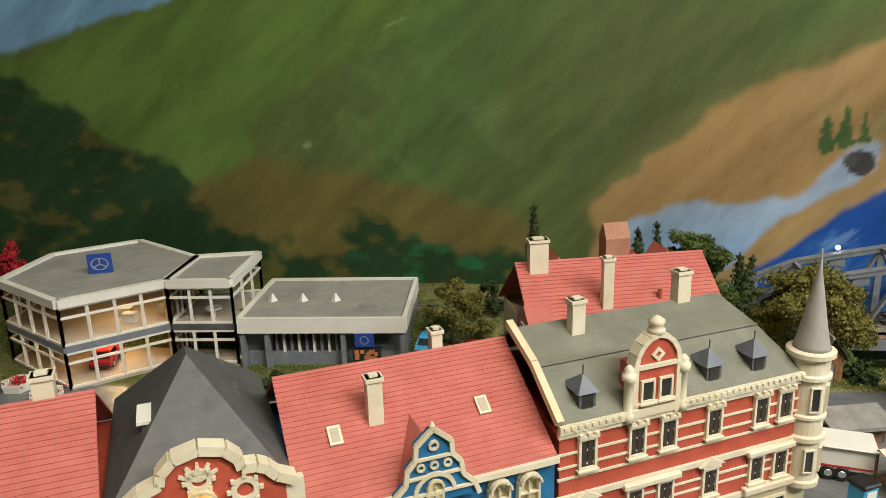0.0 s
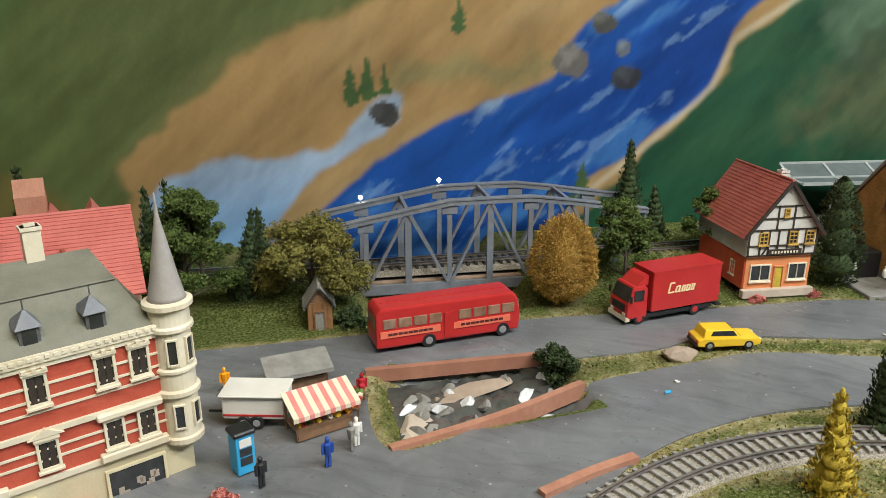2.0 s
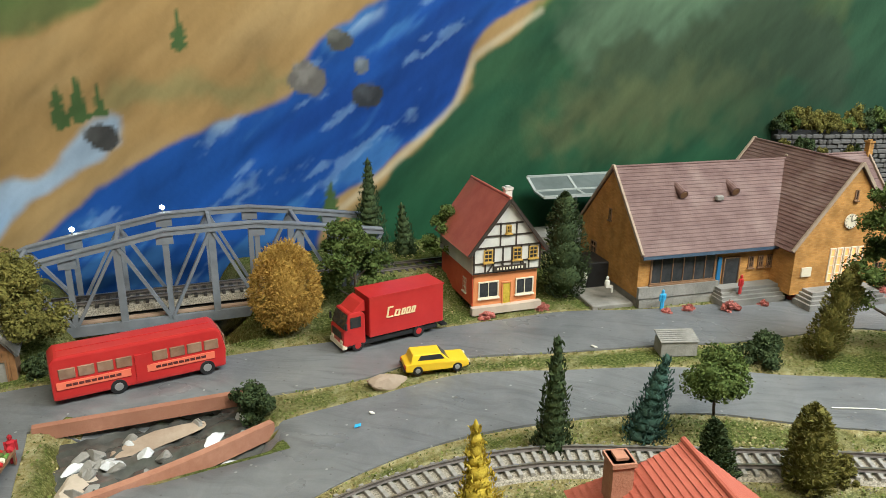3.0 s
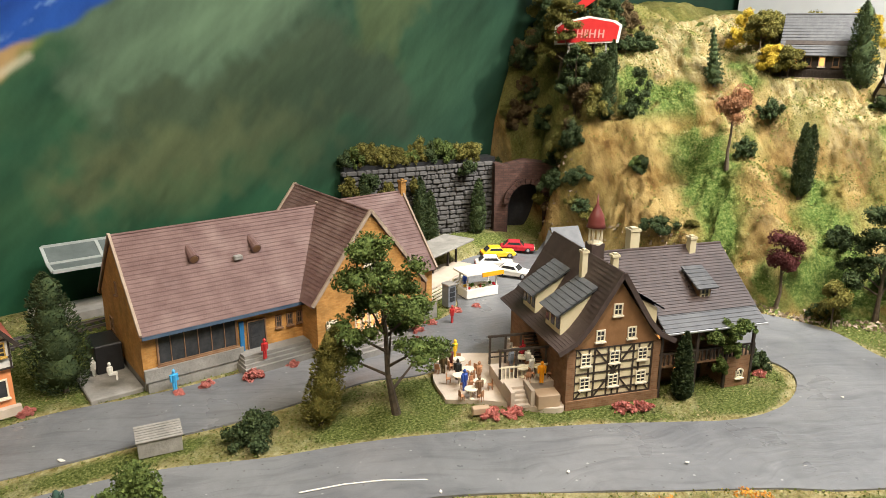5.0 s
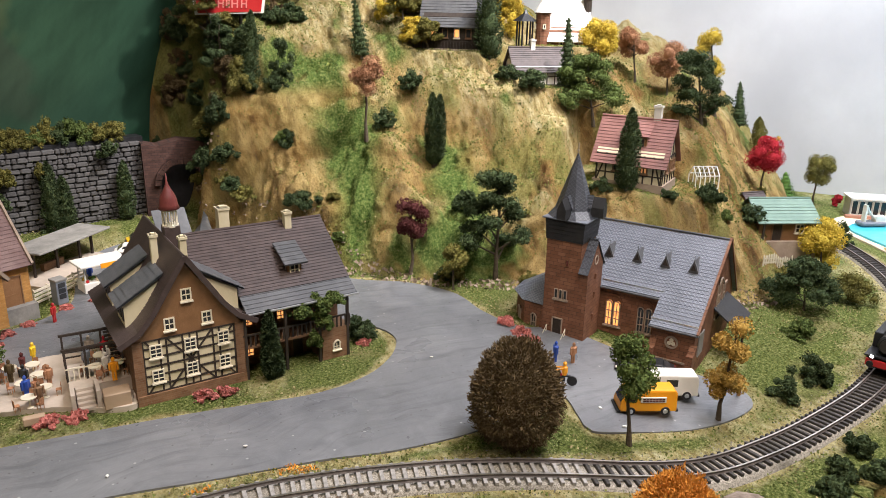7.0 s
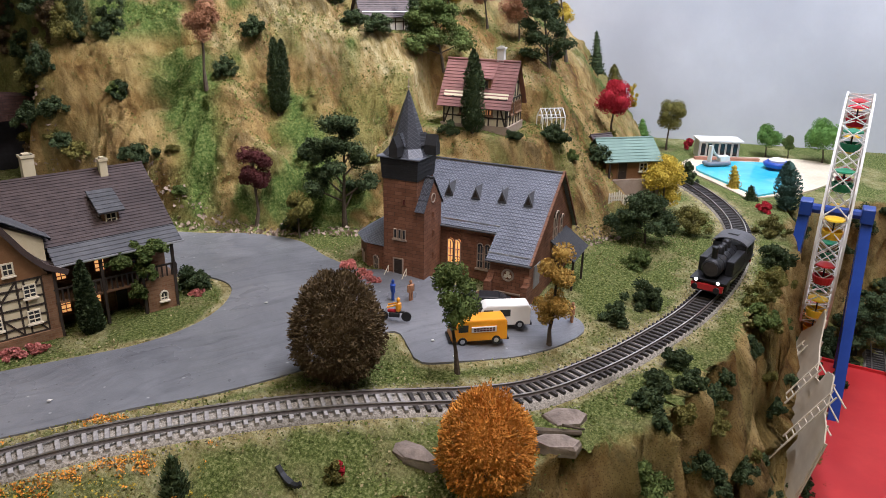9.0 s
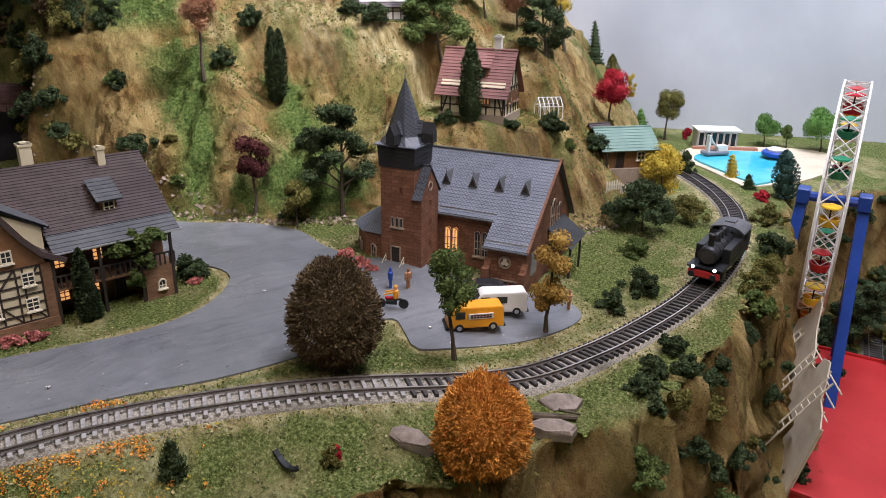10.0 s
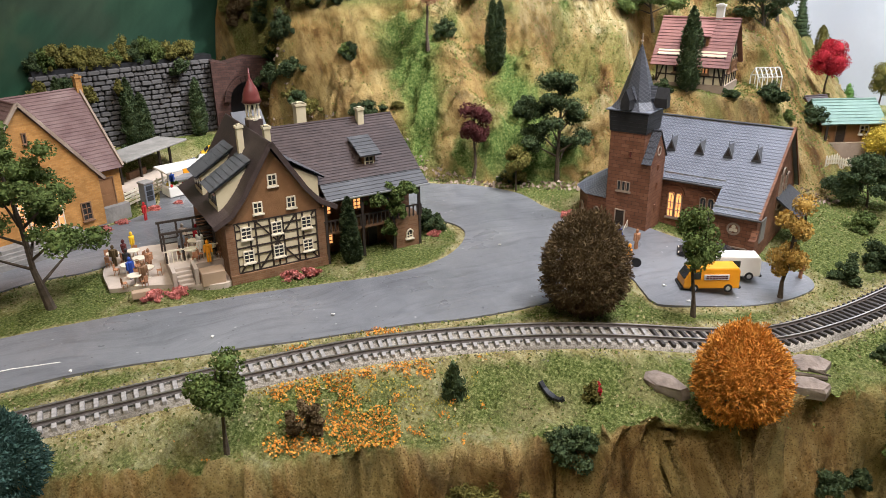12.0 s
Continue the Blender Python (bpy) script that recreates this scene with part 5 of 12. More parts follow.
def church():
    t = thing("church", "brown sandstone village church with slate roof and pointed tower", "church", pose(1.2966, -0.1031, -0.0141, 0, 0, -99.5))
    W = "brick_red"
    # tower: x -0.034 to 0, y 0 to 0.034
    part("tower", boxes((-0.034, 0.0, 0.0, 0.034, 0, 0.108)), W, t)
    part("plinth", boxes((-0.0355, 0.0085, -0.0015, 0.0375, -0.004, 0.009)), W, t)
    part("plinth_course", soft(boxes((-0.036, 0.009, -0.002, 0.038, 0.009, 0.0104)), 0.0004), "slabstone", t)
    bm = bmesh.new()
    lo = [bm.verts.new((x, y, 0.1065)) for x, y in ((-0.0348, -0.0008), (0.0008, -0.0008), (0.0008, 0.0348), (-0.0348, 0.0348))]
    hi = [bm.verts.new((x, y, 0.1275)) for x, y in ((-0.0362, -0.0022), (0.0022, -0.0022), (0.0022, 0.0362), (-0.0362, 0.0362))]
    bm.faces.new(lo[::-1]), bm.faces.new(hi)
    for i in range(4):
        bm.faces.new((lo[i], lo[(i + 1) % 4], hi[(i + 1) % 4], hi[i]))
    bel = part("belfry", bm, "belfry_board", t, "black boarded belfry")
    for k in range(5):
        z = 0.1085 + k * 0.0038
        g = 0.0009 + 0.0014 * k / 5
        part("board_edge", boxes((-0.034 - g - 0.0004, g + 0.0004, -g - 0.0004, -g + 0.0006, z, z + 0.0004), (g - 0.0006, g + 0.0004, -g - 0.0004, 0.034 + g, z, z + 0.0004)), "belfry_board", bel)
    cx, cy = -0.017, 0.017
    bm = bmesh.new()
    rings = []
    for k, (r, z) in enumerate(((0.0212, 0.1272), (0.0158, 0.1345), (0.0116, 0.149), (0.0058, 0.168), (0.0005, 0.1845))):
        pts = []
        for i in range(8):
            a = math.pi / 8 + i * math.pi / 4
            square = Vector((max(-r, min(r, 1.4 * r * math.cos(a))), max(-r, min(r, 1.4 * r * math.sin(a))), 0))
            octagon = Vector((math.cos(a), math.sin(a), 0)) * r * 1.08
            p = square.lerp(octagon, (0.0, 0.55, 0.9, 1.0, 1.0)[k])
            pts.append(bm.verts.new((cx + p.x, cy + p.y, z)))
        rings.append(pts)
    for a, b in zip(rings, rings[1:]):
        for i in range(8):
            bm.faces.new((a[i], a[(i + 1) % 8], b[(i + 1) % 8], b[i]))
    bm.faces.new(rings[0][::-1])
    bm.faces.new(rings[-1])
    part("spire", bm, "spire_slate", t, "slate-covered pointed spire")
    part("spire_eave", soft(boxes((-0.0385, 0.0045, -0.0045, 0.0385, 0.1262, 0.1276)), 0.0004), "slate", t)
    bm = bmesh.new()
    tube(bm, (cx, cy, 0.183), (cx, cy, 0.194), 0.0005)
    lathe(bm, [(0.0002, 0), (0.0015, 0.0012), (0.0002, 0.0026)], 8, (cx, cy, 0.186))
    part("finial", bm, "slabstone", t)
    for ang, x, y in ((0, cx, -0.001), (90, 0.001, cy)):
        m = turned(x, y, 0, ang)
        bm = bmesh.new()
        outline = [(-0.0042, 0.1295), (0.0042, 0.1295), (0.0042, 0.138), (0.0, 0.1475), (-0.0042, 0.138)]
        slab(bm, [(u, 0.0005, z) for u, z in outline], -0.012)
        bmesh.ops.recalc_face_normals(bm, faces=bm.faces)
        d = part("spire_dormer", bm, "belfry_board", t, m=m)
        bm = bmesh.new()
        for sgn in (-1, 1):
            beam(bm, (sgn * 0.005, 0.006, 0.1372), (0, 0.006, 0.1482), 0.012, 0.0008)
        part("hood", bm, "spire_slate", d)
    # stair turret: a gabled thickening of the tower's flank
    bm = bmesh.new()
    gable_walls(bm, -0.001, 0.008, 0.0, 0.036, 0, 0.083, 0.1065, "x")
    part("stair_turret", bm, W, t)
    gable_roof(t, 0.0005, 0.008, 0.0, 0.036, 0.084, 0.1075, "x", "spire_slate", 6, 0.0035, 0.0008)
    # nave with the aisle that carries its roof further down
    ridge, eave, low = (0.1, 0.1045), (0.036, 0.0585), (0.0118, 0.0412)
    part("nave", prism(bmesh.new(), -0.03, 0.104, [(0.041, -0.004), (0.158, -0.004), (0.158, 0.04), (0.1, 0.1025), (0.041, 0.0605)]), W, t)
    part("aisle", prism(bmesh.new(), 0.067, 0.1043, [(0.0165, -0.004), (0.06, -0.004), (0.06, 0.072), (0.0165, 0.043)]), W, t)
    up = Vector((0, 0, 0.0012))
    for a, b, c, d, rows, mat in (((0.003, *eave), (0.0655, *eave), (0.0655, *ridge), (0.003, *ridge), 20, "nave_slate"), ((0.0645, *low), (0.1075, *low), (0.1075, ridge[0], ridge[1] + 0.0003), (0.0645, ridge[0], ridge[1] + 0.0003), 28, "nave_slate"),
                                  ((0.1075, 0.163, 0.0355), (-0.034, 0.163, 0.0355), (-0.034, *ridge), (0.1075, *ridge), 22, "nave_slate"), ((-0.034, 0.045, 0.0645), (0.003, 0.045, 0.0645), (0.003, *ridge), (-0.034, *ridge), 16, "nave_slate")):
        bm = bmesh.new()
        tiled_slope(bm, a, b, c, d, rows, step=0.0003)
        part("roof_slope", bm, mat, t, "grey-blue lozenge slate roof")
    bm = bmesh.new()
    tube(bm, (-0.034, ridge[0], ridge[1] + 0.0012), (0.1078, ridge[0], ridge[1] + 0.0012), 0.0011)
    part("ridge_cap", bm, "roof_grey", t)
    for p, q in (((0.008, 0.0352, 0.0572), (0.066, 0.0352, 0.0572)), ((0.064, 0.011, 0.04), (0.108, 0.011, 0.04))):
        bm = bmesh.new()
        tube(bm, p, q, 0.0011)
        part("gutter", bm, "roof_grey", t)
        bm = bmesh.new()
        beam(bm, Vector(p) + Vector((0, 0.006, 0.0058)), Vector(q) + Vector((0, 0.006, 0.0058)), 0.0007, 0.0012)
        part("snow_rail", bm, "silver", t)
    for p, q in (((0.1072, low[0] - 0.001, low[1]), (0.1072, ridge[0], ridge[1] + 0.0022)), ((0.1072, 0.164, 0.0352), (0.1072, ridge[0], ridge[1] + 0.0022))):
        bm = bmesh.new()
        beam(bm, p, q, 0.0022, 0.0022)
        part("verge_board", bm, W, t)
    for x in (-0.002, 0.026, 0.053, 0.079):
        x += 0.006
        y, z = 0.069, 0.084
        bm = bmesh.new()
        va = [bm.verts.new(p) for p in ((x - 0.0048, y - 0.0065, z - 0.0052), (x + 0.0048, y - 0.0065, z - 0.0052), (x, y - 0.0072, z + 0.0068), (x, y + 0.0115, z + 0.0068))]
        bm.faces.new((va[0], va[1], va[2])), bm.faces.new((va[1], va[3], va[2])), bm.faces.new((va[0], va[2], va[3])), bm.faces.new((va[0], va[3], va[1]))
        d = part("roof_dormer", bm, "roof_grey", t)
        bm = bmesh.new()
        slab(bm, [(x - 0.0026, y - 0.0072, z - 0.003), (x + 0.0026, y - 0.0072, z - 0.003), (x, y - 0.0076, z + 0.0035)], 0.0008)
        part("louvre", bm, "timber", d)
        bm = bmesh.new()
        tube(bm, (x, y - 0.006, z + 0.006), (x, y - 0.006, z + 0.0115), 0.0003, sides=5)
        part("finial", bm, "roof_grey", d)
    # openings
    door(t, turned(-0.0185, 0, 0.011, 0), 0.0085, 0.019, "timber", "slabstone", label="dark timber church door")
    for x in (-0.0215, -0.017, -0.0125):
        window(t, turned(x, 0, 0.05, 0), 0.0036, 0.0095, "slabstone", "glass", (0, 0), sill=False, border=0.0006)
    part("window_sill", boxes((-0.0245, -0.0095, -0.0018, 0.0, 0.0485, 0.05)), "slabstone", t)
    window(t, turned(-0.0125, 0, 0.083, 0), 0.003, 0.006, "brick_red", "cap_red", (0, 0), sill=False, border=0.0005)
    for z in (0.03, 0.052, 0.07):
        window(t, turned(0.008, 0.018, z, 90), 0.0022, 0.0055, "brick_red", "glass", (0, 0), sill=False, border=0.0005)
    bm = bmesh.new()
    for i in range(16):
        a0, a1 = 2 * math.pi * i / 16, 2 * math.pi * (i + 1) / 16
        slab(bm, [(0.0086, 0.018 + r * math.cos(a), 0.0885 + r * math.sin(a)) for r, a in ((0.0036, a0), (0.0046, a0), (0.0046, a1), (0.0036, a1))], 0.001)
    bmesh.ops.remove_doubles(bm, verts=bm.verts, dist=2e-5)
    part("round_window", bm, "slabstone", t)
    for x, mat in ((0.0205, "lit"), (0.0515, "glass")):
        part("window_sill", soft(boxes((x - 0.0088, x + 0.0088, 0.0388, 0.0412, 0.0165, 0.0185)), 0.0003), "slabstone", t)
        for dx in (-0.0038, 0.0038):
            window(t, turned(x + dx, 0.0408, 0.0185, 0), 0.0066, 0.0225, "slabstone", mat, (1, 2), arch=True, sill=False, border=0.0008)
        bm = bmesh.new()
        for i in range(10):
            a0, a1 = math.pi * i / 10, math.pi * (i + 1) / 10
            slab(bm, [(x + r * math.cos(a), 0.0396, 0.041 + 1.1 * r * math.sin(a)) for r, a in ((0.0079, a0), (0.0092, a0), (0.0092, a1), (0.0079, a1))], 0.0014)
        bmesh.ops.remove_doubles(bm, verts=bm.verts, dist=2e-5)
        part("hood_mould", bm, W, t)
    bm = bmesh.new()
    for i in range(20):
        a0, a1 = 2 * math.pi * i / 20, 2 * math.pi * (i + 1) / 20
        slab(bm, [(0.0845 + r * math.cos(a), 0.0153, 0.027 + r * math.sin(a)) for r, a in ((0.0044, a0), (0.006, a0), (0.006, a1), (0.0044, a1))], 0.0016)
    rose = part("rose_window", bm, "slabstone", t)
    bm = bmesh.new()
    for i in range(3):
        a = math.pi / 2 + i * 2 * math.pi / 3
        lathe(bm, [(0.0019, -0.0002), (0.0019, 0.0002)], 10, (0.0021 * math.cos(a), 0.0021 * math.sin(a), 0))
    part("pane", bm, "cream", rose, m=pose(0.0845, 0.0158, 0.027, 90))
    window(t, turned(0.104, 0.092, 0.03, 90), 0.013, 0.034, "slabstone", "glass", (1, 2), arch=True)
    window(t, turned(0.104, 0.112, 0.03, 90), 0.008, 0.028, "slabstone", "glass", (0, 2), arch=True)
    part("memorial_panel", soft(boxes((0.1035, 0.1055, 0.03, 0.046, 0.012, 0.034)), 0.0004), "stone", t)
    for x in (0.1035, 0.0685):
        bm = bmesh.new()
        slab(bm, [(x - 0.003, 0.0115, -0.004), (x + 0.003, 0.0115, -0.004), (x + 0.003, 0.0115, 0.022), (x - 0.003, 0.0115, 0.022)], -0.006)
        slab(bm, [(x - 0.003, 0.0115, 0.022), (x + 0.003, 0.0115, 0.022), (x + 0.003, 0.0168, 0.029), (x - 0.003, 0.0168, 0.029)], 0.001)
        part("buttress", bm, W, t)
    part("string_course", soft(boxes((0.0715, 0.1005, 0.0152, 0.0172, 0.0085, 0.0102)), 0.0003), "slabstone", t)
    # apse at the far flank
    bm = bmesh.new()
    pts = [(-0.034, 0.004), (-0.056, 0.006), (-0.073, 0.024), (-0.076, 0.05), (-0.06, 0.075), (-0.034, 0.078)]
    lo, hi = [bm.verts.new((x, y, -0.004)) for x, y in pts], [bm.verts.new((x, y, 0.04)) for x, y in pts]
    for i in range(6):
        bm.faces.new((lo[i], hi[i], hi[(i + 1) % 6], lo[(i + 1) % 6]))
    bmesh.ops.recalc_face_normals(bm, faces=bm.faces)
    part("apse", bm, W, t)
    big = [(-0.034, 0.001), (-0.0575, 0.003), (-0.0765, 0.023), (-0.08, 0.051), (-0.062, 0.079), (-0.034, 0.082)]
    apex = (-0.034, 0.03, 0.069)
    for i in range(5):
        bm = bmesh.new()
        slab(bm, [(*big[i + 1], 0.0395), (*big[i], 0.0395), apex], 0.0012)
        bmesh.ops.recalc_face_normals(bm, faces=bm.faces)
        part("apse_roof", bm, "nave_slate", t, "pale slate roof over the apse")
    for (ax, ay), (bx, by) in zip(pts[:3], pts[1:4]):
        ang = math.degrees(math.atan2(ay - by, ax - bx))
        window(t, turned((ax + bx) / 2, (ay + by) / 2, 0.012, ang), 0.0062, 0.013, "slabstone", "glass", (1, 1), arch=True)
    part("apse_plinth", boxes((-0.054, -0.034, 0.001, 0.03, -0.004, 0.008)), W, t)
    # steps up to the door
    for i in range(7):
        part("step", boxes((-0.0275 - 0.0002 * i, -0.0105, -0.0165 + i * 0.0024, 0.0, -0.004, 0.0002 + (i + 1) * 0.00155)), "pave", t)
    for x in (-0.0285, -0.0095):
        bm = bmesh.new()
        tube(bm, (x, -0.0155, -0.003), (x, -0.0155, 0.011), 0.0004, sides=5)
        tube(bm, (x, -0.0015, 0.009), (x, -0.0015, 0.022), 0.0004, sides=5)
        for dz in (0.0, 0.005):
            tube(bm, (x, -0.0155, 0.011 - dz), (x, -0.0015, 0.022 - dz), 0.0004, sides=5)
        part("handrail", bm, "cream", t)
    part("forecourt", soft(boxes((-0.01, 0.014, -0.012, 0.04, -0.006, 0.0008)), 0.0003), "pave", t, "pale flagstones at the tower's foot")
    # lean-to porch at the gable end
    for x, y in ((0.126, 0.088), (0.126, 0.125)):
        part("porch_post", boxes((x - 0.001, x + 0.001, y - 0.001, y + 0.001, -0.016, 0.026)), "timber", t)
    bm = bmesh.new()
    slab(bm, [(0.129, 0.08, 0.025), (0.129, 0.134, 0.025), (0.104, 0.134, 0.043), (0.104, 0.08, 0.043)], 0.0015)
    part("porch_roof", bm, "belfry_board", t)
    return t


church()


# ---- half-timbered inn ----
def inn():
    t = thing("inn", "half-timbered inn with brown tiled roofs, dormers and a ridge turret", "inn", pose(1.0331, 0.1678, 0, 0, 0, -33.5))
    W = 0.082
    body = bmesh.new()
    gable_walls(body, 0, W, 0, 0.12, 0, 0.05, 0.108, "y")
    part("front_wing", body, "brick_brown", t)
    # boarded gable above the timbered front
    bm = bmesh.new()
    slab(bm, [(0.001, -0.0012, 0.052), (W - 0.001, -0.0012, 0.052), (W / 2, -0.0012, 0.108)], 0.002)
    part("gable_boarding", bm, "brown", t, "brown boarded gable")
    bm = bmesh.new()
    box(bm, 0.006, W - 0.006, -0.0006, 0.0, 0.008, 0.052)
    part("infill", bm, "plaster", t, "cream plaster panels")
    bars = [(0.0055, z, W - 0.0055, z) for z in (0.0085, 0.0145, 0.0225, 0.03, 0.0375, 0.045, 0.0515)]
    bars += [(x, 0.0085, x, 0.0515) for x in (0.0065, 0.0185, 0.0235, 0.0355, 0.041, 0.0465, 0.0585, 0.0635, 0.0755)]
    bars += [(0.0235, 0.0085, 0.041, 0.03), (0.0585, 0.0085, 0.041, 0.03), (0.0235, 0.0515, 0.041, 0.03), (0.0585, 0.0515, 0.041, 0.03), (0.008, 0.0085, 0.018, 0.022), (0.0745, 0.0085, 0.0645, 0.022), (0.008, 0.0515, 0.018, 0.038), (0.0745, 0.0515, 0.0645, 0.038)]
    timbers(t, turned(0, -0.0006, 0, 0), bars, 0.0013, "timber", 0.0008)
    for z in (0.0165, 0.037):
        for x in (0.0155, 0.041, 0.0665):
            window(t, turned(x, -0.0012, z, 0), 0.009, 0.0105, "cream", "glass", (1, 2), depth=0.001, border=0.0009)
    for x, z in ((0.027, 0.057), (0.055, 0.057), (0.041, 0.078)):
        window(t, turned(x, -0.0012, z, 0), 0.008, 0.01, "cream", "glass", (1, 1), depth=0.001)
    for x in (-0.001, W - 0.006):
        part("pilaster", boxes((x, x + 0.007, -0.002, 0.004, 0, 0.052)), "brick_brown", t)
    part("plinth", boxes((-0.001, W + 0.001, -0.003, 0.0, 0, 0.008)), "brick_brown", t)
    # steep front roof with a bell-cast eave
    for s in (-1, 1):
        prof = [(0.0, 0.1155), (0.012, 0.0965), (0.026, 0.0745), (0.037, 0.0615), (0.052, 0.0535)]
        k = 0
        for (d0, z0), (d1, z1) in zip(prof, prof[1:]):
            a, b = (W / 2 + s * d1, -0.006, z1), (W / 2 + s * d1, 0.122, z1)
            c, d = (W / 2 + s * d0, 0.122, z0), (W / 2 + s * d0, -0.006, z0)
            bm = bmesh.new()
            tiled_slope(bm, *((a, b, c, d) if s > 0 else (b, a, d, c)), 6)
            part("roof_slope", bm, "roof_inn", t, "steep brown-grey tiled roof")
        bm = bmesh.new()
        for (d0, z0), (d1, z1) in zip(prof, prof[1:]):
            beam(bm, (W / 2 + s * d0, -0.0068, z0 - 0.0012), (W / 2 + s * d1, -0.0068, z1 - 0.0012), 0.002, 0.004)
        part("bargeboard", bm, "roof_inn", t)
    # shed dormers
    for s, y0, y1 in ((-1, 0.012, 0.044), (-1, 0.062, 0.092), (1, 0.006, 0.036)):
        bm = bmesh.new()
        xo, xi = W / 2 + s * 0.042, W / 2 + s * 0.012
        side_face = [(xo, 0.058), (xi, 0.085), (xi, 0.0935), (xo, 0.0765)]
        va, vb = [bm.verts.new((x, y0 + 0.002, z)) for x, z in side_face], [bm.verts.new((x, y1 - 0.002, z)) for x, z in side_face]
        bm.faces.new(va), bm.faces.new(vb[::-1])
        for i in range(4):
            bm.faces.new((va[i], vb[i], vb[(i + 1) % 4], va[(i + 1) % 4]))
        bmesh.ops.recalc_face_normals(bm, faces=bm.faces)
        d = part("dormer", bm, "plaster", t, "cream dormer under a lifted shed roof")
        bm = bmesh.new()
        for k in range(3):
            yy = y0 + 0.006 + k * (y1 - y0 - 0.012) / 2
            box(bm, min(xo, xo + s * 0.0006), max(xo, xo + s * 0.0006), yy - 0.003, yy + 0.003, 0.064, 0.074)
        part("dormer_window", bm, "glass", d)
        bm = bmesh.new()
        a, b = (W / 2 + s * 0.047, y0 - 0.001, 0.0765), (W / 2 + s * 0.047, y1 + 0.001, 0.0765)
        c, e = (W / 2 + s * 0.012, y1 + 0.001, 0.0985), (W / 2 + s * 0.012, y0 - 0.001, 0.0985)
        tiled_slope(bm, *((a, b, c, e) if s > 0 else (b, a, e, c)), 8)
        part("dormer_roof", bm, "roof_grey", d, "grey dormer roof")
    # ridge turret
    part("turret_base", boxes((0.0475 - 0.006, 0.0475 + 0.006, 0.049, 0.061, 0.09, 0.122)), "roof_inn", t)
    for i in range(8):
        a = 2 * math.pi * i / 8
        bm = bmesh.new()
        tube(bm, (0.0475 + 0.0055 * math.cos(a), 0.055 + 0.0055 * math.sin(a), 0.122), (0.0475 + 0.0055 * math.cos(a), 0.055 + 0.0055 * math.sin(a), 0.135), 0.0007, sides=5)
        part("lantern_post", bm, "cream", t)
    bm = bmesh.new()
    lathe(bm, [(0.0066, 0), (0.0066, 0.0016)], 12, (0.0475, 0.055, 0.1212))
    part("lantern_sill", bm, "cream", t)
    bm = bmesh.new()
    lathe(bm, [(0.0068, 0), (0.0068, 0.0014)], 12, (0.0475, 0.055, 0.1345))
    part("lantern_ring", bm, "cream", t, "cream ring of the open lantern")
    bm = bmesh.new()
    lathe(bm, [(0.0085, 0.1358), (0.0072, 0.139), (0.0068, 0.143), (0.0055, 0.147), (0.003, 0.1515), (0.001, 0.156), (0.0004, 0.164)], 16, (0.0475, 0.055, 0))
    part("turret_cap", bm, "cap_red", t, "dark red bell-shaped cap", smooth=True)
    # wing to the side
    bm = bmesh.new()
    gable_walls(bm, W - 0.005, 0.176, 0.022, 0.112, 0, 0.068, 0.106, "x")
    part("side_wing", bm, "brick_brown", t)
    gable_roof(t, 0.05, 0.179, 0.013, 0.121, 0.0705, 0.109, "x", "roof_inn", 22, 0.003, 0.003, label="brown tiled wing roof")
    bm = bmesh.new()
    tiled_slope(bm, (W + 0.003, -0.005, 0.0585), (0.182, -0.005, 0.0585), (0.182, 0.013, 0.0695), (W + 0.003, 0.013, 0.0695), 5)
    part("pent_roof", bm, "roof_grey", t, "grey pent roof over the balcony")
    bm = bmesh.new()
    tube(bm, (W + 0.004, -0.0058, 0.0575), (0.183, -0.0058, 0.0575), 0.001)
    part("gutter", bm, "silver", t)
    part("balcony_floor", boxes((W, 0.176, -0.002, 0.022, 0.0265, 0.0285)), "wood", t)
    bm = bmesh.new()
    box(bm, W, 0.176, -0.0025, -0.0012, 0.038, 0.0393)
    for i in range(24):
        x = W + 0.002 + i * 0.004
        box(bm, x - 0.0006, x + 0.0006, -0.0022, -0.0014, 0.0285, 0.038)
    part("balustrade", bm, "timber", t, "dark timber balustrade")
    for x in (W + 0.002, 0.118, 0.148, 0.174):
        part("post", boxes((x - 0.0011, x + 0.0011, -0.0028, -0.0006, 0, 0.06)), "timber", t)
    for x, z, lit in ((0.094, 0.008, 1), (0.117, 0.01, 1), (0.094, 0.036, 1), (0.123, 0.036, 1), (0.152, 0.036, 0), (0.152, 0.008, 0)):
        window(t, turned(x, 0.022, z, 0), 0.009, 0.0115, "wood", "lit" if lit else "glass", (1, 2))
    door(t, turned(0.137, 0.022, 0, 0), 0.009, 0.018, "timber", "wood")
    bm = boxes((0.15, 0.175, -0.002, 0.022, 0, 0.0265))
    part("stone_bay", bm, "brick_brown", t)
    window(t, turned(0.163, -0.002, 0.008, 0), 0.007, 0.006, "cream", "glass", (1, 1), arch=True)
    # dormer on the wing
    part("wing_dormer", boxes((0.131, 0.1435, 0.022, 0.05, 0.068, 0.0875)), "brown", t)
    window(t, turned(0.1372, 0.022, 0.0735, 0), 0.009, 0.0105, "plaster", "glass", (1, 1))
    bm = bmesh.new()
    tiled_slope(bm, (0.127, 0.0165, 0.0855), (0.1475, 0.0165, 0.0855), (0.1475, 0.044, 0.0975), (0.127, 0.044, 0.0975), 6)
    part("dormer_roof", bm, "roof_grey", t)
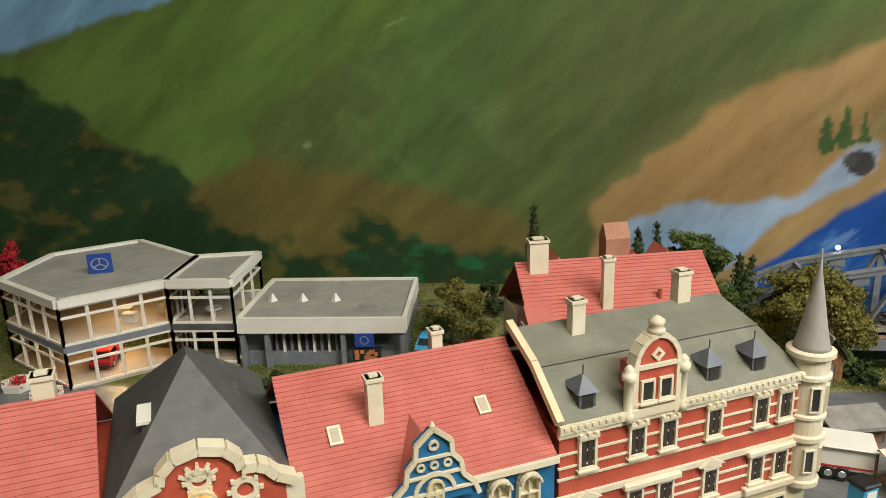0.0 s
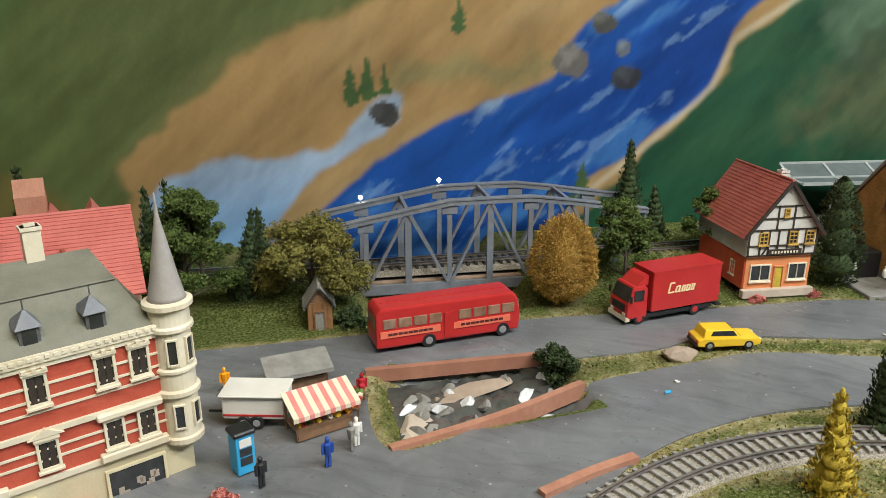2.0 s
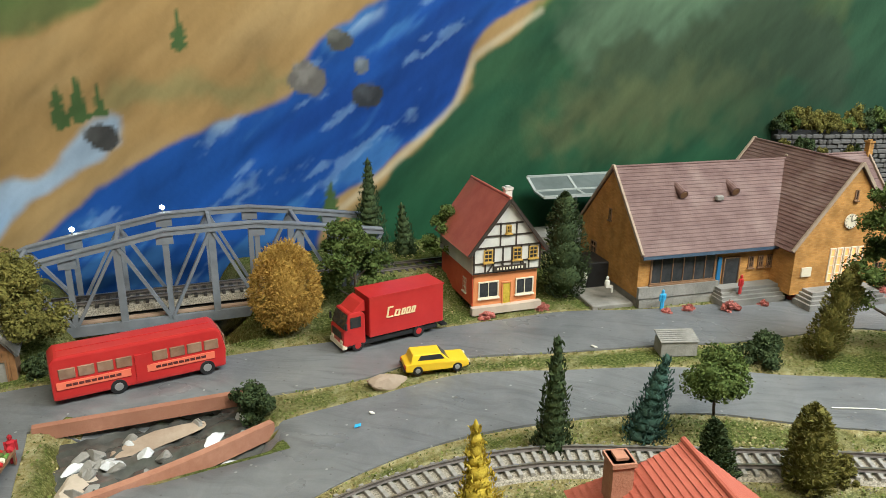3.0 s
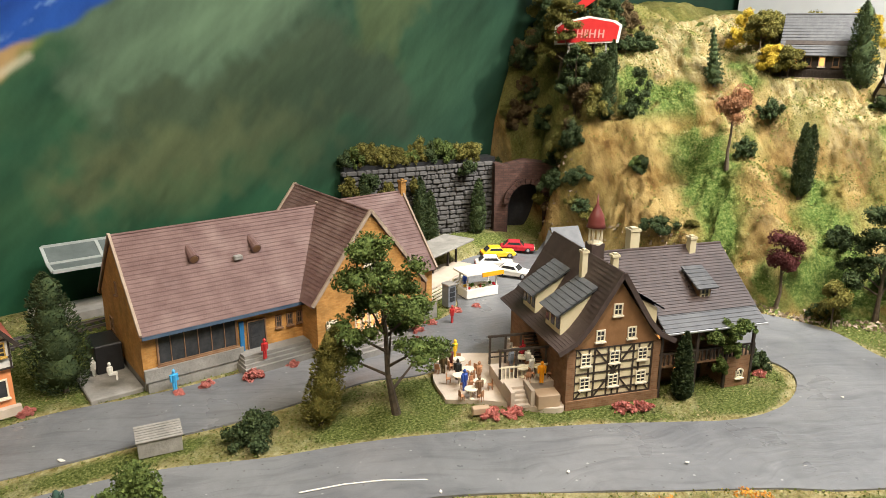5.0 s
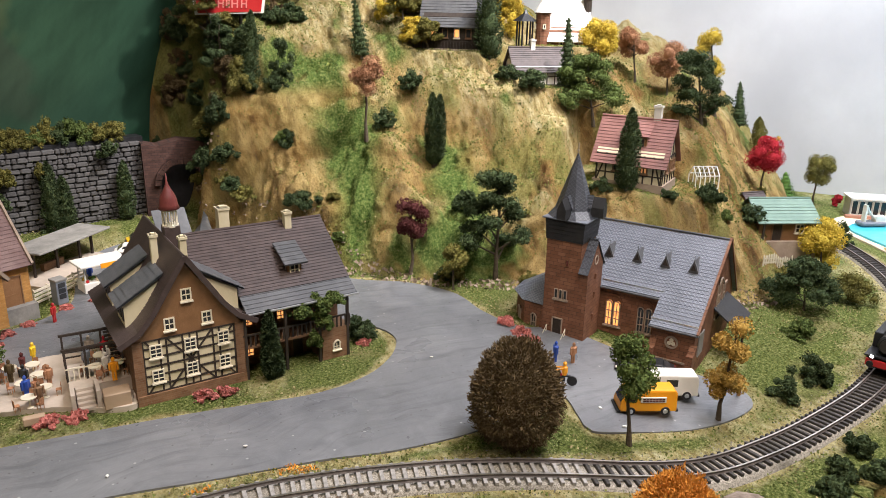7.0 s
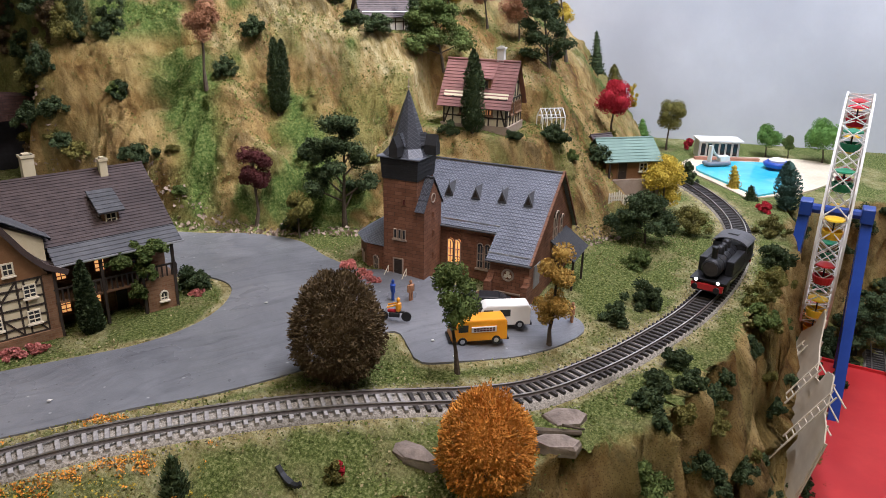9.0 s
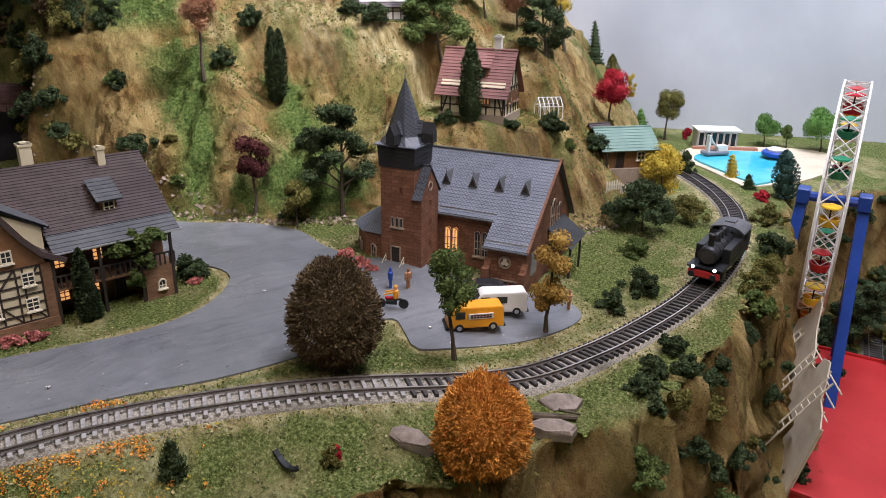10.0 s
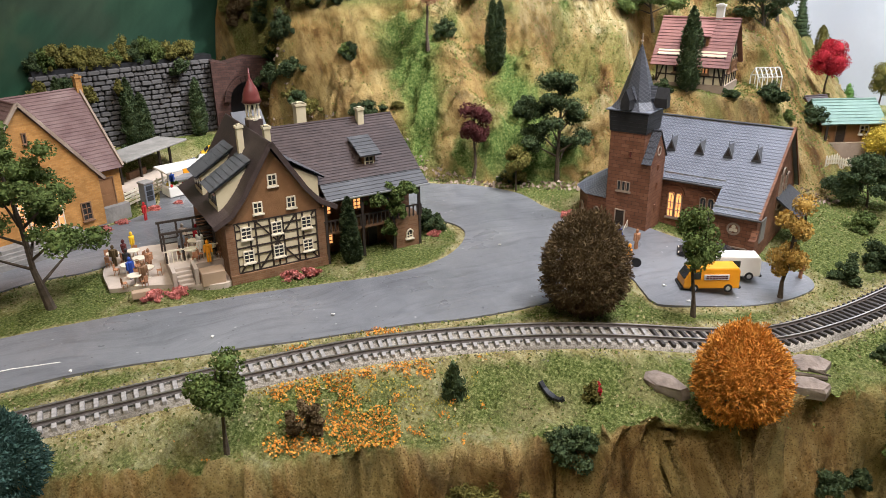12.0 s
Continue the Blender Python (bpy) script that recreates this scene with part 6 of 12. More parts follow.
    for x, y, z0, z1, w in ((0.148, 0.062, 0.09, 0.1185, 0.006), (0.095, 0.074, 0.09, 0.1265, 0.009), (0.047, 0.02, 0.09, 0.122, 0.005), (0.03, 0.04, 0.09, 0.121, 0.005)):
        chimney(t, x, y, z0, z1, w, w, "plaster")
    # rear roofs that show beside the turret
    bm = bmesh.new()
    slab(bm, [(0.055, 0.12, 0.07), (0.085, 0.12, 0.07), (0.085, 0.16, 0.108), (0.055, 0.16, 0.108)], 0.0015)
    part("rear_roof", bm, "roof_grey", t)
    part("rear_wall", boxes((0.055, 0.085, 0.12, 0.158, 0, 0.07)), "brick_brown", t)
    return t


inn()


# ---- ochre brick station hall ----
def station():
    t = thing("station_hall", "long ochre brick station building with mauve tiled roofs", "station", pose(0.828, 0.449, 0.01, 0, 0, -12.9))
    B, R = "ochre_brick", "roof_depot"
    bm = bmesh.new()
    gable_walls(bm, 0, 0.2, 0, 0.12, 0, 0.05, 0.112, "x")
    part("main_hall", bm, B, t)
    gable_roof(t, 0, 0.203, 0, 0.12, 0.05, 0.1135, "x", R, 24, 0.007, 0.001, label="weathered mauve tiles", verge="slabstone")
    bm = bmesh.new()
    gable_walls(bm, 0.146, 0.262, -0.03, 0.12, 0, 0.05, 0.123, "y")
    part("cross_hall", bm, B, t)
    gable_roof(t, 0.146, 0.262, -0.031, 0.12, 0.05, 0.1245, "y", R, 26, 0.005, 0.001, verge="slabstone")
    bm = bmesh.new()
    gable_walls(bm, 0.2, 0.299, 0.002, 0.12, 0, 0.05, 0.114, "x")
    part("end_hall", bm, B, t)
    gable_roof(t, 0.2, 0.299, 0.002, 0.12, 0.05, 0.1155, "x", R, 24, 0.006, 0.002, verge="slabstone")
    chimney(t, 0.301, 0.06, 0.1, 0.128, 0.006, 0.006, B)
    for x, y in ((0.06, 0.0), (0.118, 0.0)):
        bm = bmesh.new()
        z = 0.083
        tube(bm, (x, 0.03, z + 0.006), (x, 0.047, z + 0.0125), 0.0046, 0.0036, sides=12)
        d = part("roof_hatch", bm, R, t)
        bm = bmesh.new()
        tube(bm, (x, 0.0297, z + 0.0058), (x, 0.0301, z + 0.006), 0.0036, sides=12)
        part("hatch_face", bm, "wood", d)
    part("roof_vent", soft(boxes((0.095, 0.103, 0.026, 0.031, 0.082, 0.0865)), 0.0008), "stone", t)
    # front: shop window, doors, small windows
    m = turned(0.047, -0.0005, 0.012, 0)
    window(t, m, 0.07, 0.028, "wood", "glass", (5, 0), border=0.0016)
    bm = boxes((0.0, 0.086, -0.004, -0.0005, 0, 0.011))
    part("plinth", bm, "stone", t)
    door(t, turned(0.1, -0.0005, 0.006, 0), 0.016, 0.026, "glass", "wood")
    part("panel", boxes((0.084, 0.088, -0.002, 0, 0.006, 0.034)), "blue_wall", t, "blue door panel")
    for x in (0.122, 0.133, 0.143):
        window(t, turned(x, 0, 0.02, 0), 0.006, 0.012, "wood", "glass", (1, 1))
    part("eave_strip", boxes((0.0, 0.146, -0.0075, -0.0062, 0.0395, 0.0425)), "eave_blue", t, "thin blue eave strip")
    for x in (0.1885, 0.1965, 0.2045, 0.2125, 0.2205):
        window(t, turned(x, -0.03, 0.01, 0), 0.0065, 0.034, "cream", "lit_dim", (0, 3), sill=False)
    window(t, turned(0.2045, -0.03, 0.09, 0), 0.004, 0.01, "wood", "glass", (0, 0))
    bm = bmesh.new()
    lathe(bm, [(0.0072, -0.0006), (0.0072, 0.0006)], 24)
    clock = part("clock", bm, "cream", t, "round wall clock", m=pose(0.2025, -0.0312, 0.07, 90))
    bm = bmesh.new()
    for a in range(12):
        beam(bm, (0.0055 * math.cos(a * math.pi / 6), 0.0055 * math.sin(a * math.pi / 6), 0.0009), (0.0066 * math.cos(a * math.pi / 6), 0.0066 * math.sin(a * math.pi / 6), 0.0009), 0.0006, 0.0003)
    beam(bm, (0, 0, 0.001), (0.0038, 0.001, 0.001), 0.0006, 0.0003)
    beam(bm, (0, 0, 0.001), (-0.001, 0.0055, 0.001), 0.0006, 0.0003)
    part("clock_hands", bm, "black", clock)
    part("wall_sign", boxes((0.155, 0.166, -0.0316, -0.03, 0.018, 0.027)), "cream", t, "small cream notice board")
    door(t, turned(0.278, 0.002, 0.006, 0), 0.024, 0.028, "brown", "wood", label="brown double door")
    window(t, turned(0.245, -0.03, 0.008, 0), 0.01, 0.018, "wood", "glass", (1, 2))
    window(t, turned(0, 0.06, 0.06, -90), 0.005, 0.012, "wood", "glass", (0, 0))
    window(t, turned(0, 0.09, 0.012, -90), 0.012, 0.018, "wood", "glass", (1, 2))
    # platform with steps
    part("foundation", boxes((0.001, 0.298, 0.003, 0.118, -0.014, 0.0)), "stone", t)
    part("foundation", boxes((0.002, 0.083, -0.003, 0.003, -0.014, 0.0)), "stone", t)
    bm = bmesh.new()
    for i in range(4):
        box(bm, 0.082 - i * 0.001, 0.148, -0.014 - i * 0.003, 0, -0.012, 0.006 - i * 0.003)
    part("steps", bm, "stone", t, "grey stone steps")
    bm = bmesh.new()
    for i in range(4):
        box(bm, 0.16 - i * 0.003, 0.232 + i * 0.003, -0.044 - i * 0.003, -0.03, -0.012, 0.006 - i * 0.003)
    part("steps", bm, "stone", t)
    part("loading_ramp", soft(boxes((-0.042, 0.0, 0.004, 0.07, -0.014, -0.006)), 0.0008), "stone", t, "low grey loading ramp")
    part("crate", soft(boxes((-0.026, -0.003, 0.05, 0.085, -0.006, 0.02)), 0.001), "black", t, "dark crate beside the wall")
    part("plinth", boxes((0.262, 0.3, -0.006, 0.002, -0.012, 0.006)), "stone", t)
    return t


station()


def platform_canopy():
    """Pale steel canopy with glass panes over the back platform."""
    t = thing("platform_canopy", "pale grey steel canopy with glass panes on posts", "canopy", pose(0.838, 0.645, 0.02, 0, 0, -13))
    for y, z in ((0.004, 0.066), (-0.022, 0.055), (-0.046, 0.054)):
        part("beam", boxes((0, 0.2, y - 0.0012, y + 0.0012, z - 0.0016, z + 0.0016)), "steel_pale", t)
    for i in range(5):
        x = i * 0.05
        bm = bmesh.new()
        beam(bm, (x, 0.004, 0.066), (x, -0.022, 0.055), 0.003, 0.0016)
        beam(bm, (x, -0.022, 0.055), (x, -0.046, 0.054), 0.003, 0.0016)
        part("rafter", bm, "steel_pale", t)
        if i < 4:
            for (y0, z0), (y1, z1) in (((0.003, 0.0655), (-0.021, 0.0555)), ((-0.023, 0.055), (-0.045, 0.054))):
                bm = bmesh.new()
                slab(bm, [(x + 0.0015, y1, z1), (x + 0.0485, y1, z1), (x + 0.0485, y0, z0), (x + 0.0015, y0, z0)], 0.0006)
                part("pane", bm, "canopy_pane", t)
        if i % 2:
            part("post", boxes((x - 0.001, x + 0.001, -0.023, -0.021, 0, 0.055)), "steel_pale", t)
    part("platform", boxes((-0.02, 0.2, -0.036, 0.004, -0.008, 0.006)), "stone", t, "grey platform edge")
    return t


M["steel_pale"] = coat("pale_steel_paint", (0.32, 0.35, 0.33), (0.42, 0.44, 0.42), 90, 0.5, bump=0.1)
M["canopy_pane"] = coat("dusty_canopy_glass", (0.09, 0.11, 0.105), (0.14, 0.16, 0.155), 60, 0.55, bump=0.1, spec=0.2)
platform_canopy()


# ---- timber-framed corner shop ----
def shop_house():
    t = thing("shop_house", "half-timbered shop house with red roof and orange ground floor", "house", pose(0.682, 0.503, 0.008, 0, 0, -9.2))
    W, D = 0.063, 0.085
    M["orange_wall"] = coat("orange_plaster", (0.62, 0.22, 0.08), (0.7, 0.28, 0.11), 90, 0.65, bump=0.2)
    M["white_infill"] = coat("white_infill", (0.6, 0.57, 0.52), (0.7, 0.67, 0.6), 120, 0.7, bump=0.3)
    part("ground_floor", boxes((0, W, 0, D, 0, 0.032)), "orange_wall", t, "orange rendered ground floor")
    # thin redder sheet on the flank: the light on that wall put into the colour
    M["hot_red"] = coat("lit_red_render", (0.62, 0.09, 0.04), (0.7, 0.13, 0.06), 90, 0.6, bump=0.2)
    part("flank", boxes((-0.001, 0.0, 0.001, D - 0.001, 0.001, 0.031)), "hot_red", t)
    bm = bmesh.new()
    gable_walls(bm, -0.002, W + 0.002, -0.002, D + 0.002, 0.032, 0.0565, 0.1, "y")
    part("upper_floor", bm, "white_infill", t)
    m = turned(0, -0.002, 0, 0)
    bars = [(-0.002, z, W + 0.002, z) for z in (0.033, 0.042, 0.0565)] + [(x, 0.033, x, 0.0565) for x in (-0.001, 0.01, 0.018, 0.027, 0.036, 0.045, 0.053, 0.064)]
    bars += [(0.006, 0.067, 0.057, 0.067), (0.017, 0.078, 0.046, 0.078), (0.024, 0.0565, 0.024, 0.079), (0.0395, 0.0565, 0.0395, 0.079), (0.031, 0.033, 0.025, 0.042), (0.012, 0.033, 0.018, 0.042), (0.05, 0.033, 0.046, 0.042)]
    timbers(t, m, bars, 0.0014, "timber", 0.0008)
    for x in (0.0125, 0.041, 0.057):
        window(t, turned(x, -0.0022, 0.043, 0), 0.0085, 0.0115, "gold", "glass", (1, 2), border=0.0009)
    window(t, turned(0.0318, -0.0022, 0.0685, 0), 0.005, 0.0075, "gold", "glass", (1, 1))
    for x, w in ((0.0145, 0.02), (0.0505, 0.018)):
        window(t, turned(x, 0, 0.008, 0), w, 0.016, "cream", "glass", (1, 0))
    door(t, turned(0.0325, 0, 0.001, 0), 0.0075, 0.02, "yellow_leaf", "orange_wall")
    window(t, turned(0, 0.02, 0.009, -90), 0.0085, 0.014, "cream", "lit", (1, 2))
    part("shop_sign", boxes((0.018, 0.05, -0.0038, -0.0021, 0.0335, 0.0385)), "timber", t, "dark shop sign board")
    bm = bmesh.new()
    for i in range(9):
        box(bm, 0.021 + i * 0.003, 0.0225 + i * 0.003, -0.0042, -0.0038, 0.035, 0.0372)
    part("sign_lettering", bm, "cream", t)
    gable_roof(t, -0.002, W + 0.002, -0.002, D + 0.002, 0.0565, 0.1015, "y", "roof_red", 18, 0.005, 0.003, label="red tiled roof")
    timbers(t, turned(0, -0.0052, 0, 0), [(-0.007, 0.0505, W / 2, 0.1), (W + 0.007, 0.0505, W / 2, 0.1)], 0.003, "timber", 0.0012, "bargeboard")
    chimney(t, 0.044, 0.03, 0.08, 0.103, 0.007, 0.006, "white_infill")
    part("skirting", boxes((-0.003, W + 0.003, -0.006, 0.0, -0.006, 0.001)), "pave", t)
    return t


shop_house()


# ---- the town row ----
ROW = pose(0.052, 0.327, -0.012, 0, 0, 20.79)
UP = 0.012  # the row's pavement lies a little under the street


def bars_part(parent, name, mat, rows, m=None, bev=0.0):
    bm = boxes(*rows)
    if bev:
        soft(bm, bev)
    return part(name, bm, mat, parent, m=m)


def corner_house():
    t = thing("corner_house", "red brick corner house with cream stucco trim and round turret", "house", ROW.copy())
    L, D, C = 0.158, 0.1, 0.106
    part("wall", boxes((0, L, 0, D, 0.036, C - 0.004)), "red_wall", t)
    part("shop_floor", boxes((0.0, L, -0.0005, D, 0, 0.036)), "plaster", t, "cream rendered shop floor")
    # stucco bands
    for z, h, o in ((0.0355, 0.003, 0.0022), (0.0475, 0.0012, 0.0008), (0.0535, 0.0012, 0.0008), (0.0625, 0.003, 0.0018), (0.0745, 0.0012, 0.0008), (0.081, 0.0012, 0.0008), (0.0885, 0.0012, 0.0008), (0.0985, 0.003, 0.0016), (0.1015, 0.0045, 0.0028)):
        part("stucco_band", boxes((-0.001, L, -o, 0.0003, z, z + h)), "cream", t)
    bm = bmesh.new()
    for i in range(40):
        x = 0.001 + i * 0.00395
        if not 0.036 < x < 0.072:
            box(bm, x, x + 0.0022, -0.0036, -0.0014, 0.1035, 0.1052)
    part("dentils", bm, "cream", t)
    cols = (0.0156, 0.0451, 0.0645, 0.094, 0.1261, 0.1432)
    for x in cols:
        for z, hh in ((0.0425, 0.0172), (0.0785, 0.0178)):
            w = window(t, turned(x, -0.0004, z, 0), 0.0106, hh, "cream", "glass", (0, 0), border=0.0014, depth=0.0016)
            bm = bmesh.new()
            box(bm, -0.006, 0.006, -0.0026, 0, hh, hh + 0.0016)
            if z > 0.06:
                box(bm, -0.001, 0.001, -0.003, 0, hh + 0.0012, hh + 0.0034)
                box(bm, -0.0055, -0.0035, -0.003, 0, hh + 0.0012, hh + 0.003)
                box(bm, 0.0035, 0.0055, -0.003, 0, hh + 0.0012, hh + 0.003)
            elif x in (0.0156, 0.094):
                slab(bm, [(-0.0085, -0.0025, hh + 0.002), (0.0085, -0.0025, hh + 0.002), (0, -0.0025, hh + 0.0065)], 0.0025)
            part("lintel", bm, "cream", w)
            bm = boxes((-0.0032, -0.0004, -0.0006, -0.0003, 0.0015, hh - 0.002), (0.0004, 0.0032, -0.0006, -0.0003, 0.0015, hh - 0.002))
            part("curtain", bm, "timber", w, "dark brown drawn curtains")
    for x0, x1 in ((0.037, 0.073), (0.118, 0.1515)):
        part("cornice", soft(boxes((x0, x1, -0.0042, 0, 0.0605, 0.064)), 0.0006), "cream", t)
        part("balcony_ledge", soft(boxes((x0 - 0.001, x1 + 0.001, -0.0046, 0, 0.0365, 0.041)), 0.0006), "cream", t)
    for x0, x1 in ((0.01, 0.032), (0.06, 0.085), (0.118, 0.15)):
        window(t, turned((x0 + x1) / 2, -0.0008, 0.006, 0), x1 - x0, 0.024, "plaster", "glass", (0, 0), border=0.0016)
        bm = bmesh.new()
        rng = random.Random(round(x0 * 1000))
        for i in range(9):
            a = x0 + 0.003 + rng.random() * (x1 - x0 - 0.008)
            z = 0.009 + rng.random() * 0.012
            box(bm, a, a + 0.003, -0.0013, -0.0010, z, z + 0.004)
        part("window_display", bm, "pave", t)
    part("awning", soft(boxes((0.1, 0.112, -0.014, -0.001, 0.012, 0.016)), 0.0008), "red", t, "small red awning")
    # stepped gable with scrolls
    part("gable_wall", boxes((0.042, 0.068, -0.0012, 0.012, 0.1, 0.129)), "red_wall", t)
    bm = bmesh.new()
    pts = [(0.042, 0.129), (0.068, 0.129), (0.067, 0.135), (0.064, 0.14), (0.06, 0.1435), (0.055, 0.1448), (0.05, 0.1435), (0.046, 0.14), (0.043, 0.135)]
    slab(bm, [(x, -0.0012, z) for x, z in pts], 0.006)
    part("gable_head", bm, "red_wall", t)
    bm = bmesh.new()
    arc = pts[1:] + pts[:1]
    for (ax, az), (bx, bz) in zip(arc, arc[1:]):
        beam(bm, (ax, 0.0012, az), (bx, 0.0012, bz), 0.0075, 0.0026)
    part("gable_scroll", bm, "cream", t, "curved cream gable coping")
    bm = bmesh.new()
    lathe(bm, [(0.0035, 0), (0.0045, 0.001), (0.0045, 0.003), (0.003, 0.004), (0.0042, 0.0055), (0.0042, 0.0075), (0.002, 0.009), (0.0006, 0.0098)], 12, (0.055, 0.001, 0.1445))
    part("gable_finial", bm, "cream", t, smooth=True)
    for x in (0.0385, 0.0715):
        bm = bmesh.new()
        lathe(bm, [(0.0032, 0.1), (0.0032, 0.104), (0.0024, 0.105), (0.0024, 0.122), (0.0036, 0.123), (0.0036, 0.1265), (0.0022, 0.127), (0.0026, 0.129), (0.001, 0.131)], 12, (x, -0.001, 0))
        part("gable_column", bm, "cream", t, smooth=True)
    part("gable_band", boxes((0.0415, 0.0685, -0.0026, 0, 0.1275, 0.1298), (0.0415, 0.0685, -0.0026, 0, 0.1075, 0.1092), (0.0405, 0.0435, -0.0024, 0, 0.1, 0.129), (0.0665, 0.0695, -0.0024, 0, 0.1, 0.129)), "cream", t)
    for x in (0.0495, 0.0605):
        window(t, turned(x, -0.0014, 0.109, 0), 0.0085, 0.0125, "cream", "glass", (0, 0), border=0.0012)
    bm = bmesh.new()
    for i in range(4):
        a0, a1 = i * math.pi / 2, (i + 1) * math.pi / 2
        slab(bm, [(0.055 + r * math.cos(a), -0.0022, 0.1345 + r * math.sin(a)) for r, a in ((0.0018, a0), (0.004, a0), (0.004, a1), (0.0018, a1))], 0.0014)
    part("roundel", bm, "cream", t)
    # olive roof: steep front, flatter top, hipped end
    f0, f1, f2 = (-0.001, 0.1062), (0.026, 0.1255), (0.055, 0.137)
    for nm, pts in (("front_roof", [(0.0, f0[0], f0[1]), (L - 0.004, f0[0], f0[1]), (L - 0.014, f1[0], f1[1]), (0.0, f1[0], f1[1])]),
                    ("upper_roof", [(0.0, f1[0], f1[1] + 0.0004), (L - 0.014, f1[0], f1[1] + 0.0004), (0.139, f2[0], f2[1]), (0.0, f2[0], f2[1])]),
                    ("hip_roof", [(0.139, f2[0], f2[1]), (L - 0.014, f1[0], f1[1]), (L - 0.004, f0[0], f0[1]), (L, 0.03, 0.106), (L, 0.1, 0.106), (0.145, 0.08, 0.126)]),
                    ("rear_roof", [(0.139, f2[0], f2[1]), (L, 0.1, 0.106), (0, 0.1, 0.106), (0, f2[0], f2[1])])):
        bm = bmesh.new()
        slab(bm, pts, 0.0015)
        part(nm, bm, "roof_olive", t, "olive-grey sheet roof")
    bm = bmesh.new()
    tube(bm, (0.0, f1[0] - 0.0004, f1[1] + 0.0008), (L - 0.0145, f1[0] - 0.0004, f1[1] + 0.0008), 0.0007, sides=6)
    part("roof_seam", bm, "roof_olive", t)
    bm = bmesh.new()
    beam(bm, (-0.001, -0.002, 0.108), (-0.001, 0.026, 0.1285), 0.004, 0.004)
    beam(bm, (-0.001, 0.026, 0.1285), (-0.001, 0.055, 0.1405), 0.004, 0.004)
    part("firewall_coping", bm, "plaster", t)
    for x in (0.018, 0.096, 0.1265):
        bm = bmesh.new()
        box(bm, x - 0.0048, x + 0.0048, 0.004, 0.018, 0.108, 0.1185)
        d = part("dormer", bm, "roof_grey", t, "dark metal roof dormer")
        bm = bmesh.new()
        va = [bm.verts.new(p) for p in ((x - 0.0062, 0.0025, 0.118), (x + 0.0062, 0.0025, 0.118), (x + 0.0062, 0.02, 0.118), (x - 0.0062, 0.02, 0.118), (x, 0.009, 0.1265))]
        for f in ((0, 1, 4), (1, 2, 4), (2, 3, 4), (3, 0, 4), (3, 2, 1, 0)):
            bm.faces.new([va[i] for i in f])
        part("dormer_cap", bm, "slate", d)
        bm = boxes((x - 0.0032, x + 0.0032, 0.0036, 0.0041, 0.1095, 0.117))
        part("pane", bm, "glass", d)
        bm = bmesh.new()
        tube(bm, (x, 0.009, 0.126), (x, 0.009, 0.131), 0.0004, sides=5)
        part("finial", bm, "roof_grey", d)
    for x, y, z0, z1, w in ((0.035, 0.045, 0.128, 0.152, 0.008), (0.112, 0.055, 0.13, 0.155, 0.009)):
        chimney(t, x, y, z0, z1, w, w * 0.8, "cream")
    # round turret
    cx, cy = 0.1625, 0.003
    bm = bmesh.new()
    lathe(bm, [(0.004, 0.028), (0.0085, 0.031), (0.0115, 0.0335), (0.0115, 0.0365), (0.0102, 0.0375), (0.0102, 0.062), (0.0122, 0.063), (0.0122, 0.0655), (0.0104, 0.0665), (0.0104, 0.076), (0.0116, 0.077), (0.0116, 0.0785), (0.0102, 0.0795), (0.0102, 0.1), (0.0122, 0.101), (0.0122, 0.103), (0.0108, 0.104), (0.0108, 0.1125), (0.0132, 0.114), (0.0132, 0.1165), (0.011, 0.1175)], 24, (cx, cy, 0))
    part("turret", bm, "cream", t, "round cream stucco turret")
    for z, hh in ((0.043, 0.015), (0.0815, 0.0155)):
        for a in (-20, 35):
            r = radians(a)
            window(t, turned(cx + 0.0101 * math.sin(r), cy - 0.0101 * math.cos(r), z, a), 0.0062, hh, "cream", "glass", (0, 0), sill=False, border=0.0009)
    bm = bmesh.new()
    M["cone_grey"] = coat("pale_taupe_slate", (0.3, 0.27, 0.25), (0.38, 0.35, 0.33), 90, 0.55, bump=0.2)
    lathe(bm, [(0.0105, 0.117), (0.0094, 0.1195), (0.0066, 0.133), (0.0036, 0.15), (0.0012, 0.163), (0.0006, 0.17), (0.0003, 0.175)], 20, (cx, cy, 0))
    part("turret_cone", bm, "cone_grey", t, "pale grey slated cone", smooth=True)
    part("corner_shop", boxes((L, 0.166, -0.0003, D, 0, 0.034)), "plaster", t)
    part("end_wall", boxes((L, 0.1595, 0.012, D, 0.034, 0.104)), "red_wall", t)
    return t


